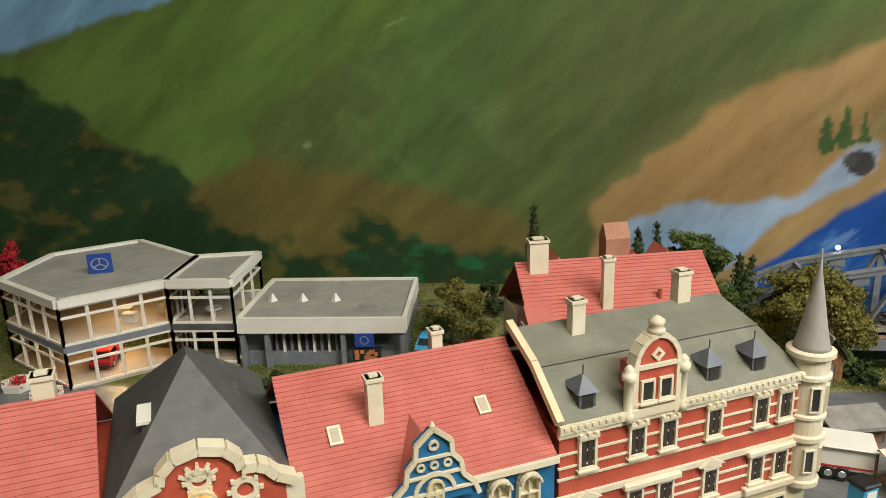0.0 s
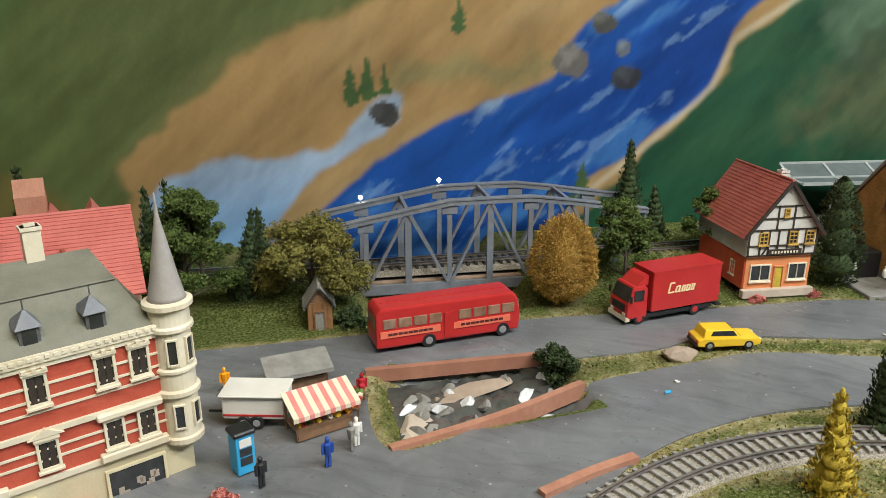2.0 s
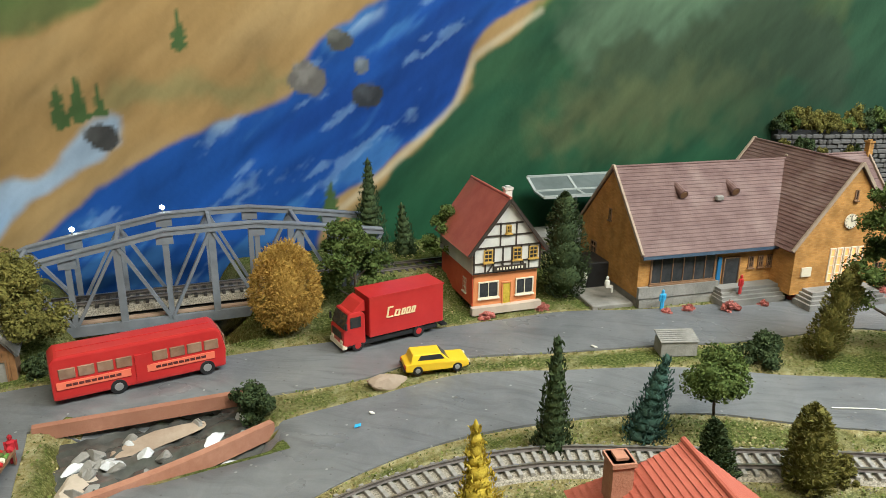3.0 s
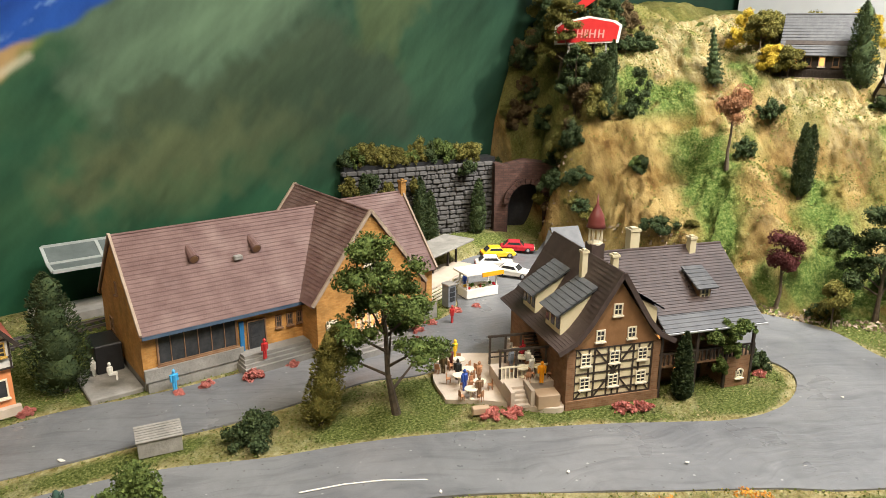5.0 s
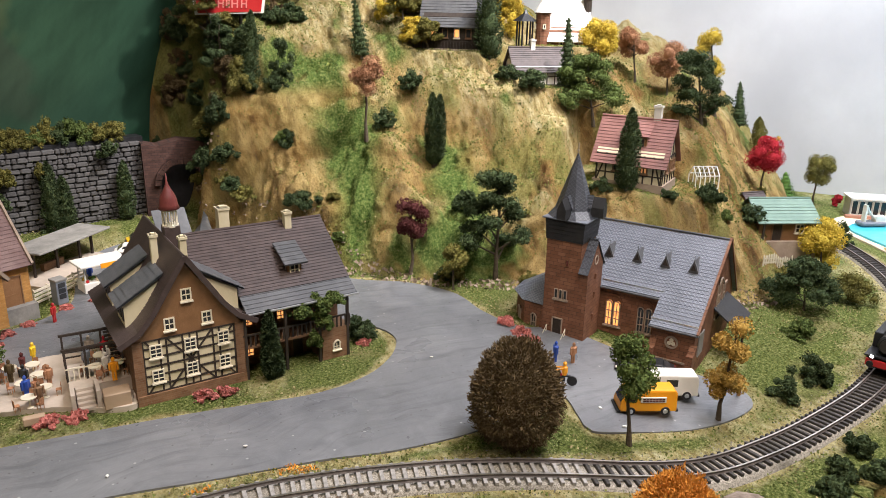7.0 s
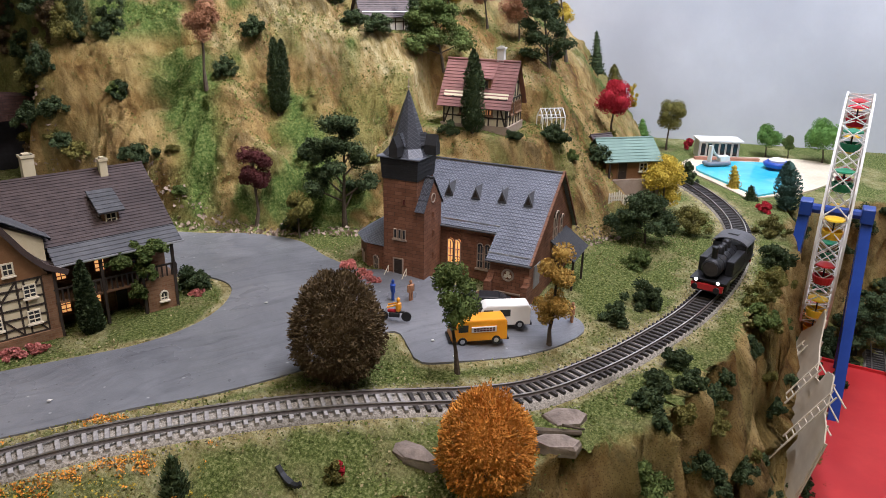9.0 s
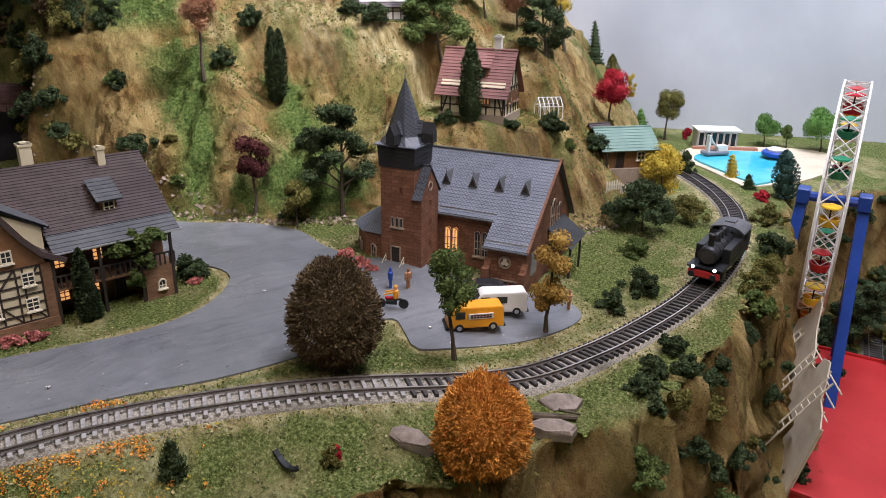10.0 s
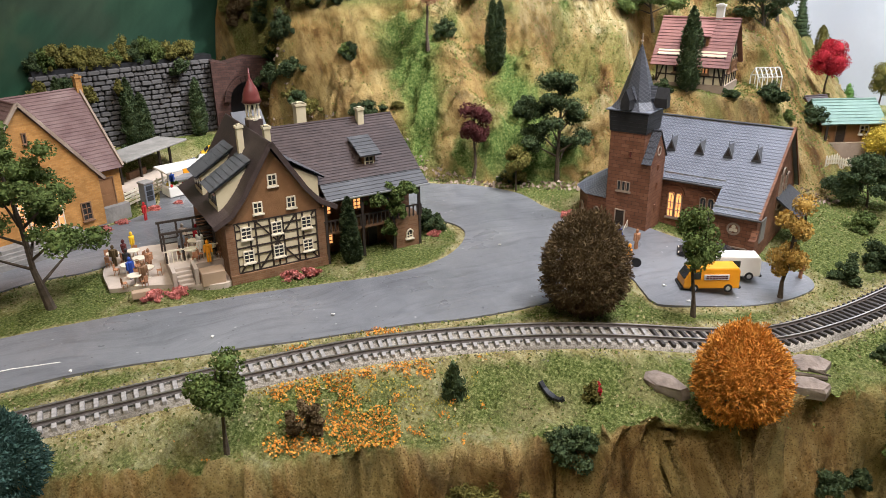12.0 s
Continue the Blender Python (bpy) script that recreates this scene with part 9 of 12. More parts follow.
for i, (x, y, h, w) in enumerate(((1.47, 0.425, 0.1, 0.05), (1.5, 0.47, 0.12, 0.06), (1.53, 0.5, 0.13, 0.07), (1.455, 0.44, 0.08, 0.045), (1.56, 0.53, 0.11, 0.07), (1.52, 0.43, 0.09, 0.05))):
    tree("decid", ("dark", "olive", "dark")[i % 3], x, y, h, w, seed=790 + i, where="the shaded flank of the hill")


# ---- vehicles ----
def wheel(parent, x, y, z, r, w, rim_mat="silver"):
    bm = bmesh.new()
    tube(bm, (x, y - w / 2, z), (x, y + w / 2, z), r, sides=18)
    wh = part("wheel", soft(bm, 0.0003), "black", parent, "black tyre")
    bm = bmesh.new()
    s = -1 if y < 0 else 1
    tube(bm, (x, y + s * w * 0.42, z), (x, y + s * w * 0.56, z), r * 0.58, r * 0.5, sides=14)
    part("hub", bm, rim_mat, wh)
    return wh


def body(pts, width, bev=0.0012, taper=0.0):
    """A vehicle shell: the side outline pts (x, z) drawn out across width, upper parts drawn in by taper."""
    bm = bmesh.new()
    zs = [z for _, z in pts]
    lo, hi = min(zs), max(zs)

    def half(z):
        k = max(0, (z - lo) / (hi - lo) - 0.5) * 2
        return width / 2 - taper * k

    a = [bm.verts.new((x, -half(z), z)) for x, z in pts]
    b = [bm.verts.new((x, half(z), z)) for x, z in pts]
    bm.faces.new(a), bm.faces.new(b[::-1])
    n = len(pts)
    for i in range(n):
        bm.faces.new((a[i], b[i], b[(i + 1) % n], a[(i + 1) % n]))
    bmesh.ops.recalc_face_normals(bm, faces=bm.faces)
    return soft(bm, bev, 2)


def car(label, x, y, deg, paint, L=0.048, W=0.019, H=0.0155, z=None, category="car", estate=False, group=""):
    t = thing("car", label, category, pose(x, y, (hz(x, y) + 0.0022) if z is None else z, 0, 0, deg), group)
    h1 = H * 0.58
    side_line = [(-L / 2, 0.0035), (-L * 0.36, 0.0028), (L * 0.4, 0.0028), (L / 2, 0.004), (L / 2, h1 * 0.8), (L * 0.47, h1 * 0.95), (L * 0.2, h1), (L * 0.06, H * 0.97), (-L * 0.26 if not estate else -L * 0.38, H), (-L * 0.42, h1 * 1.05), (-L / 2, h1 * 0.92)]
    part("body", body(side_line, W, 0.0009, 0.0022), paint, t)
    for s in (-1, 1):
        bm = bmesh.new()
        slab(bm, [(-L * 0.33, s * (W / 2 - 0.0012), h1 * 1.08), (L * 0.13, s * (W / 2 - 0.0012), h1 * 1.08), (L * 0.05, s * (W / 2 - 0.0021), H * 0.92), (-L * 0.26, s * (W / 2 - 0.0021), H * 0.92)][::s], 0.0008)
        part("side_window", bm, "glass", t)
    bm = bmesh.new()
    slab(bm, [(L * 0.19, -W * 0.38, h1 + 0.0009), (L * 0.19, W * 0.38, h1 + 0.0009), (L * 0.075, W * 0.34, H * 0.95), (L * 0.075, -W * 0.34, H * 0.95)], 0.0006)
    part("windscreen", bm, "glass", t)
    bm = bmesh.new()
    slab(bm, [(-L * 0.41, W * 0.38, h1 + 0.0016), (-L * 0.41, -W * 0.38, h1 + 0.0016), (-L * 0.3, -W * 0.33, H * 0.97), (-L * 0.3, W * 0.33, H * 0.97)], 0.0006)
    part("rear_window", bm, "glass", t)
    for sx in (-0.31, 0.31):
        for sy in (-1, 1):
            wheel(t, L * sx, sy * (W / 2 - 0.0012), 0.0038, 0.0038, 0.0028)
    for sy in (-1, 1):
        part("headlight", boxes((L / 2 - 0.0004, L / 2 + 0.0006, sy * W * 0.36 - 0.0015, sy * W * 0.36 + 0.0015, h1 * 0.6, h1 * 0.85)), "cream", t)
        part("tail_light", boxes((-L / 2 - 0.0005, -L / 2 + 0.0004, sy * W * 0.38 - 0.0015, sy * W * 0.38 + 0.0015, h1 * 0.6, h1 * 0.85)), "red", t)
    part("bumper", boxes((L / 2 - 0.0006, L / 2 + 0.0012, -W * 0.46, W * 0.46, 0.0036, 0.0052)), "black", t)
    part("bumper", boxes((-L / 2 - 0.0012, -L / 2 + 0.0006, -W * 0.46, W * 0.46, 0.0036, 0.0052)), "black", t)
    return t


def bus():
    t = thing("bus", "red single-deck bus with orange side panels standing on the street", "bus", pose(0.398, 0.506, 0.002, 0, 0, 1.5))
    L, W, H = 0.118, 0.028, 0.036
    part("body", body([(-L / 2, 0.004), (L / 2, 0.004), (L / 2 + 0.001, 0.018), (L / 2 - 0.002, H - 0.003), (L / 2 - 0.006, H), (-L / 2 + 0.004, H), (-L / 2, H - 0.004)], W, 0.002, 0.0008), "red", t)
    M["bus_pane"] = coat("tinted_pane", (0.2, 0.1, 0.06), (0.34, 0.22, 0.15), 45, 0.12, bump=0, c=(0.1, 0.05, 0.04), stain=60, spec=0.6)
    M["coral"] = coat("coral_panel", (0.75, 0.16, 0.09), (0.8, 0.2, 0.12), 60, 0.35, bump=0.05)
    for i in range(9):
        x = -L / 2 + 0.0105 + i * 0.0122
        if i == 4:
            part("folding_door", boxes((x - 0.005, x + 0.005, -W / 2 - 0.0004, -W / 2 + 0.001, 0.006, 0.027)), "red", t)
            continue
        part("side_window", soft(boxes((x - 0.0053, x + 0.0053, -W / 2 - 0.0003, -W / 2 + 0.001, 0.0195, 0.0275)), 0.0005), "bus_pane", t)
        part("side_window", soft(boxes((x - 0.0053, x + 0.0053, W / 2 - 0.001, W / 2 + 0.0003, 0.0195, 0.0275)), 0.0005), "bus_pane", t)
    for x0, x1 in ((-L / 2 + 0.003, -0.008), (0.003, L / 2 - 0.008)):
        pn = part("advert_panel", boxes((x0, x1, -W / 2 - 0.0006, -W / 2 + 0.0005, 0.0125, 0.0178)), "coral", t, "orange advert strip with illegible lettering")
        bm = bmesh.new()
        for k in range(9):
            a = x0 + 0.006 + k * (x1 - x0 - 0.012) / 9
            box(bm, a, a + (x1 - x0) / 14, -W / 2 - 0.0008, -W / 2 - 0.0005, 0.0143, 0.0162)
        part("lettering", bm, "maroon", pn)
    part("front_window", soft(boxes((L / 2 - 0.001, L / 2 + 0.0008, -W * 0.42, W * 0.42, 0.019, 0.029)), 0.0005), "bus_pane", t)
    part("rear_window", soft(boxes((-L / 2 - 0.0004, -L / 2 + 0.001, -W * 0.36, W * 0.36, 0.02, 0.028)), 0.0005), "bus_pane", t)
    part("roof_rib", boxes((-L / 2 + 0.006, L / 2 - 0.008, -0.001, 0.001, H - 0.0003, H + 0.0004)), "red", t)
    for x in (-0.017, 0.045):
        for y in (-1, 1):
            wheel(t, x, y * (W / 2 - 0.002), 0.0055, 0.0058, 0.004)
    return t


def truck():
    t = thing("truck", "red box truck with cream script lettering parked on the street", "truck", pose(0.546, 0.49, 0.002, 0, 0, 3.5))
    L, W = 0.1, 0.029
    t.scale = (0.93, 0.93, 0.93)
    part("chassis", boxes((0.004, L, -0.007, 0.007, 0.006, 0.0085), (0.004, L - 0.006, -0.0125, -0.0115, 0.0045, 0.0085)), "black", t)
    part("cab", body([(0.0, 0.006), (0.021, 0.006), (0.021, 0.033), (0.018, 0.036), (0.0055, 0.036), (0.0015, 0.022), (0.0, 0.02)], W * 0.94, 0.0014, 0.001), "red", t)
    bm = bmesh.new()
    slab(bm, [(0.008, 0, 0.036), (0.02, 0, 0.036), (0.02, 0, 0.0455), (0.016, 0, 0.0445)], 0.0005)
    bm.free()
    part("wind_deflector", body([(0.0085, 0.0355), (0.0215, 0.0355), (0.0215, 0.045), (0.0175, 0.0435)], W * 0.8, 0.0006), "red", t)
    bm = bmesh.new()
    slab(bm, [(0.0008, 0.0125, 0.0225), (0.0008, -0.0125, 0.0225), (0.0048, -0.0118, 0.0345), (0.0048, 0.0118, 0.0345)], 0.0008)
    part("windscreen", bm, "glass", t)
    for s in (-1, 1):
        part("door_window", boxes((0.0065, 0.0165, s * 0.0131 - 0.0008, s * 0.0131 + 0.0008, 0.0225, 0.032)), "glass", t)
        part("mirror", boxes((0.0005, 0.002, s * 0.0165 - 0.001, s * 0.0165 + 0.001, 0.023, 0.029)), "black", t)
        part("headlight", boxes((-0.0008, 0.0006, s * 0.009 - 0.002, s * 0.009 + 0.002, 0.0085, 0.0115)), "cream", t)
    part("bumper", boxes((-0.0012, 0.003, -0.0135, 0.0135, 0.004, 0.008)), "cream", t)
    part("grille", boxes((-0.0006, 0.0006, -0.009, 0.009, 0.0125, 0.019)), "black", t)
    part("box_body", soft(boxes((0.0245, L, -W / 2, W / 2, 0.01, 0.0475)), 0.0007), "red", t, "red box body")
    part("roof_edge", boxes((0.0243, L + 0.0003, -W / 2 - 0.0004, W / 2 + 0.0004, 0.0463, 0.0478)), "red", t)
    # lettering on the flank: a haulier's name drawn as slanting strokes, not letters
    bm = bmesh.new()
    x = 0.0415
    for k, (w, h) in enumerate(((0.0075, 0.0095), (0.0068, 0.0055), (0.0048, 0.0055), (0.0055, 0.0055), (0.0045, 0.0055))):
        for q in range(2 if k else 1):
            a = x + q * w * 0.52
            wall_bar(bm, a, 0.026, a + 0.0018, 0.026 + h, 0.0015, 0.0005)
        wall_bar(bm, x, 0.0262, x + w * 0.8, 0.0262, 0.0011, 0.0006)
        wall_bar(bm, x + 0.0016, 0.026 + h - 0.0004, x + w * 0.85, 0.026 + h - 0.0004, 0.0011, 0.0006)
        x += w
    M["gilt"] = coat("gilt_paint", (0.75, 0.58, 0.3), (0.82, 0.68, 0.42), 60, 0.4, bump=0.0)
    part("flank_lettering", bm, "gilt", t, "cream painted script strokes", m=pose(0, -W / 2 - 0.0002, 0))
    for x in (0.0135, 0.0745):
        for y in (-1, 1):
            wheel(t, x, y * (W / 2 - 0.003), 0.0052, 0.0056, 0.004, "red")
    part("tail_lift", boxes((L, L + 0.006, -0.012, 0.012, 0.004, 0.0055)), "black", t)
    return t


def van(label, x, y, deg, paint, stripe, group="parked vans"):
    t = thing("van", label, "van", pose(x, y, hz(x, y) + 0.0022, 0, 0, deg), group)
    L, W, H = 0.05, 0.02, 0.0225
    t.scale = (0.92, 0.92, 0.92)
    part("body", body([(-L / 2, 0.0035), (L / 2 - 0.001, 0.0035), (L / 2, 0.006), (L / 2 - 0.001, 0.0115), (L / 2 - 0.006, 0.0205), (L / 2 - 0.01, H), (-L / 2 + 0.002, H), (-L / 2, 0.02)], W, 0.0012, 0.0016), paint, t)
    bm = bmesh.new()
    slab(bm, [(L / 2 - 0.0008, -W * 0.4, 0.0125), (L / 2 - 0.0008, W * 0.4, 0.0125), (L / 2 - 0.0055, W * 0.36, 0.0203), (L / 2 - 0.0055, -W * 0.36, 0.0203)], 0.0008)
    part("windscreen", bm, "glass", t)
    for s in (-1, 1):
        part("door_window", boxes((L * 0.2, L * 0.37, s * (W / 2 - 0.001) - 0.0007, s * (W / 2 - 0.001) + 0.0007, 0.0125, 0.0188)), "glass", t)
        if stripe:
            sg = part("side_sign", boxes((-L * 0.3, L * 0.14, s * (W / 2 - 0.0004) - 0.0006, s * (W / 2 - 0.0004) + 0.0006, 0.012, 0.0168)), "white", t, "pale side sign with illegible lettering")
            bm = bmesh.new()
            for k in range(7):
                a = -L * 0.27 + k * L * 0.055
                for zz in (0.0129, 0.0148):
                    box(bm, a, a + L * 0.044, s * (W / 2 + 0.0003) - 0.0002, s * (W / 2 + 0.0003) + 0.0002, zz, zz + 0.0012)
            part("lettering", bm, "maroon", sg)
        else:
            part("rear_side_window", boxes((-L * 0.12, L * 0.08, s * (W / 2 - 0.001) - 0.0007, s * (W / 2 - 0.001) + 0.0007, 0.0125, 0.0188)), "glass", t)
    part("rear_window", boxes((-L / 2 - 0.0004, -L / 2 + 0.0006, -W * 0.34, W * 0.34, 0.0135, 0.0188)), "glass", t)
    part("bumper", boxes((L / 2 - 0.001, L / 2 + 0.0014, -W * 0.48, W * 0.48, 0.0032, 0.0052)), "black", t)
    part("bumper", boxes((-L / 2 - 0.0014, -L / 2 + 0.001, -W * 0.48, W * 0.48, 0.0032, 0.0052)), "black", t)
    for sx in (-0.3, 0.3):
        for sy in (-1, 1):
            wheel(t, L * sx, sy * (W / 2 - 0.0012), 0.0038, 0.004, 0.003)
    return t


bus(), truck()
car("yellow estate car parked on the grass verge", 0.6, 0.423, -13, "yellow", 0.05, 0.019, 0.0165, estate=True)
van("orange delivery van parked beside the church", 1.211, -0.181, 116, "orange", True)
van("white panel van with glazed side beside the church", 1.249, -0.194, 112, "white", False)
car("black open car parked at the church wall", 1.274, -0.172, 100, "black", 0.05, 0.019, 0.012)
car("yellow hatchback parked by the station", 1.335, 0.452, -40, "yellow", 0.045)
car("dark red hatchback parked by the station", 1.375, 0.448, -55, "crimson", 0.046)
car("white saloon parked by the station", 1.296, 0.43, -48, "white", 0.048)
car("white saloon parked behind the stall", 1.283, 0.39, -75, "white", 0.046)
car("pale blue car beside the workshop hall", -0.02, 0.63, 80, "skyblue", 0.046)
car("red car beside the workshop hall", 0.02, 0.615, 75, "red", 0.044)
car("red car on show behind the glass", -0.315, 0.625, 100, "red", 0.042, z=0.0035)


# ---- steam locomotive ----
def locomotive():
    x, y = 1.431, -0.386
    ang = math.degrees(math.atan2(-0.393 + 0.356, 1.457 - 1.355))
    t = thing("steam_locomotive", "black tank engine with red buffer beam on the curved track", "locomotive", pose(x, y, hz(x, y) + 0.0082, 0, 0, ang + 180))
    L = 0.105
    part("frame", boxes((-L / 2, L / 2, -0.0135, 0.0135, 0.006, 0.0095)), "black", t)
    part("running_board", boxes((-L / 2, L / 2, -0.017, 0.017, 0.0155, 0.017)), "black", t)
    bm = bmesh.new()
    tube(bm, (-0.012, 0, 0.0275), (L / 2 - 0.006, 0, 0.0275), 0.0095, sides=24)
    tube(bm, (L / 2 - 0.006, 0, 0.0275), (L / 2 - 0.004, 0, 0.0275), 0.0095, 0.0078, sides=24)
    bl = part("boiler", bm, "black", t)
    bm = bmesh.new()
    for k in range(4):
        tube(bm, (-0.004 + k * 0.013, 0, 0.0275), (-0.003 + k * 0.013, 0, 0.0275), 0.0098, sides=24)
    part("boiler_band", bm, "black", bl)
    bm = bmesh.new()
    tube(bm, (L / 2 - 0.004, 0, 0.0275), (L / 2 - 0.0032, 0, 0.0275), 0.007, sides=20)
    part("smokebox_door", bm, "sleeper", bl)
    for s in (-1, 1):
        part("side_tank", soft(boxes((-0.012, 0.03, s * 0.0128 - 0.0038, s * 0.0128 + 0.0038, 0.017, 0.032)), 0.0006), "black", t)
    part("cab", soft(boxes((-0.041, -0.012, -0.0165, 0.0165, 0.0165, 0.036)), 0.0005), "black", t)
    bm = bmesh.new()
    pts = [(0.0185 * math.sin(a), 0.0345 + 0.0085 * math.cos(a)) for a in np.linspace(-1.35, 1.35, 12)]
    for (y0, z0), (y1, z1) in zip(pts, pts[1:]):
        slab(bm, [(-0.043, y0, z0), (-0.01, y0, z0), (-0.01, y1, z1), (-0.043, y1, z1)], 0.001)
    bmesh.ops.remove_doubles(bm, verts=bm.verts, dist=0.0003)
    part("cab_roof", bm, "roof_grey", t, "dark grey curved cab roof")
    part("roof_vent", boxes((-0.032, -0.022, -0.005, 0.005, 0.0425, 0.0442)), "roof_grey", t)
    part("coal_bunker", soft(boxes((-0.0525, -0.041, -0.0155, 0.0155, 0.0165, 0.031)), 0.0006), "black", t)
    for s in (-1, 1):
        part("cab_window", boxes((-0.031, -0.019, s * 0.0167 - 0.0003, s * 0.0167 + 0.0003, 0.027, 0.0335)), "glass", t)
        part("front_window", boxes((-0.0117, -0.0113, s * 0.011 - 0.003, s * 0.011 + 0.003, 0.031, 0.0365)), "glass", t)
    bm = bmesh.new()
    lathe(bm, [(0.0034, 0.034), (0.0028, 0.037), (0.0028, 0.0455), (0.0034, 0.047), (0.0034, 0.048)], 16, (0.041, 0, 0))
    part("chimney", bm, "black", t, smooth=True)
    for dx, r, h in ((0.0, 0.0038, 0.044), (0.011, 0.0034, 0.0435), (0.023, 0.004, 0.0445)):
        bm = bmesh.new()
        lathe(bm, [(r * 1.15, 0.035), (r, 0.038), (r, h - 0.0015), (r * 0.6, h), (0.0004, h + 0.0004)], 14, (dx, 0, 0))
        part("dome", bm, "black", t, smooth=True)
    part("buffer_beam", boxes((L / 2 - 0.0015, L / 2 + 0.001, -0.015, 0.015, 0.0075, 0.0135)), "red", t, "red buffer beam")
    part("rear_beam", boxes((-L / 2 - 0.001, -L / 2 + 0.0015, -0.015, 0.015, 0.0075, 0.0135)), "red", t)
    for s in (-1, 1):
        for e in (-1, 1):
            bm = bmesh.new()
            tube(bm, (e * (L / 2), s * 0.0102, 0.011), (e * (L / 2 + 0.0055), s * 0.0102, 0.011), 0.0012)
            tube(bm, (e * (L / 2 + 0.0055), s * 0.0102, 0.011), (e * (L / 2 + 0.0065), s * 0.0102, 0.011), 0.003, sides=14)
            part("buffer", bm, "black", t)
        bm = bmesh.new()
        lathe(bm, [(0.0022, -0.001), (0.0022, 0.0018), (0.0016, 0.002)], 14)
        ob = part("head_lamp", bm, "black", t, m=pose(L / 2 + 0.0006, s * 0.0102, 0.0172, 0, 90, 0))
        bm = bmesh.new()
        lathe(bm, [(0.0017, 0.0018), (0.0015, 0.0024)], 14)
        part("lens", bm, M["bulb"], ob, "lit lamp lens")
    for k in range(3):
        for s in (-1, 1):
            xx = -0.018 + k * 0.0185
            bm = bmesh.new()
            tube(bm, (xx, s * 0.0085, 0.0075), (xx, s * 0.0108, 0.0075), 0.0078, sides=22)
            w = part("driving_wheel", bm, "black", t)
            bm = bmesh.new()
            tube(bm, (xx, s * 0.0108, 0.0075), (xx, s * 0.0112, 0.0075), 0.0056, sides=18)
            part("wheel_centre", bm, "crimson", w)
    for s in (-1, 1):
        bm = bmesh.new()
        beam(bm, (-0.018, s * 0.0122, 0.0055), (0.019, s * 0.0122, 0.0055), 0.0008, 0.0018)
        beam(bm, (0.0, s * 0.0132, 0.0055), (0.036, s * 0.0132, 0.0105), 0.0008, 0.0016)
        part("coupling_rod", bm, "silver", t)
        part("cylinder", soft(boxes((0.033, 0.045, s * 0.0135 - 0.003, s * 0.0135 + 0.003, 0.006, 0.0155)), 0.0008), "black", t)
    return t


locomotive()


# ---- small figures, plain shapes ----
def figure(x, y, z, deg, coat_mat, h=0.0195, sitting=False, label="tiny painted standing model figure"):
    bm = bmesh.new()
    k = h / 0.0195
    if sitting:
        box(bm, -0.002, 0.002, -0.005, 0.001, 0.005, 0.0068)
        box(bm, -0.002, 0.002, -0.0055, -0.0043, 0.0, 0.0065)
        lathe(bm, [(0.0022, 0.006), (0.0026, 0.009), (0.0022, 0.012), (0.0008, 0.0128)], 8)
        lathe(bm, [(0.0004, 0.0128), (0.0014, 0.0138), (0.0014, 0.0152), (0.0004, 0.0162)], 8)
    else:
        box(bm, -0.0017, -0.0002, -0.0008, 0.0008, 0, 0.0085 * k)
        box(bm, 0.0002, 0.0017, -0.0008, 0.0008, 0, 0.0085 * k)
        lathe(bm, [(0.0019, 0.008 * k), (0.0023, 0.011 * k), (0.0026, 0.0148 * k), (0.0009, 0.0158 * k)], 8)
        box(bm, -0.0036, -0.0023, -0.0008, 0.0008, 0.0085 * k, 0.0148 * k)
        box(bm, 0.0023, 0.0036, -0.0008, 0.0008, 0.0085 * k, 0.0148 * k)
        lathe(bm, [(0.0004, 0.0157 * k), (0.0014, 0.0167 * k), (0.0014, 0.0183 * k), (0.0004, 0.0195 * k)], 8)
    ob = part("figurine", bm, coat_mat, None, m=pose(x, y, z, 0, 0, deg))
    return tagged(ob, label, "figurine")


for x, y, d, mt in ((1.242, -0.099, 40, "blue"), (1.249, -0.113, -30, "tan_leaf"), (0.28, 0.36, 10, "blue"), (0.296, 0.372, 90, "stone"), (0.242, 0.352, 30, "black"), (0.228, 0.467, 0, "orange"), (0.3, 0.405, 60, "red"), (0.315, 0.43, 0, "crimson"),
                    (0.845, 0.432, 0, "skyblue"), (1.115, 0.352, 20, "red"), (0.812, 0.505, 40, "white"), (1.21, 0.41, 0, "blue"), (1.29, -0.25, 30, "tan_leaf"), (0.3, 0.376, 10, "white")):
    figure(x, y, hz(x, y) + 0.0018, d, mt)
figure(0.92, 0.408, 0.012, 10, "red")
figure(0.81, 0.47, 0.012, 60, "white", sitting=True, label="tiny painted seated model figure")


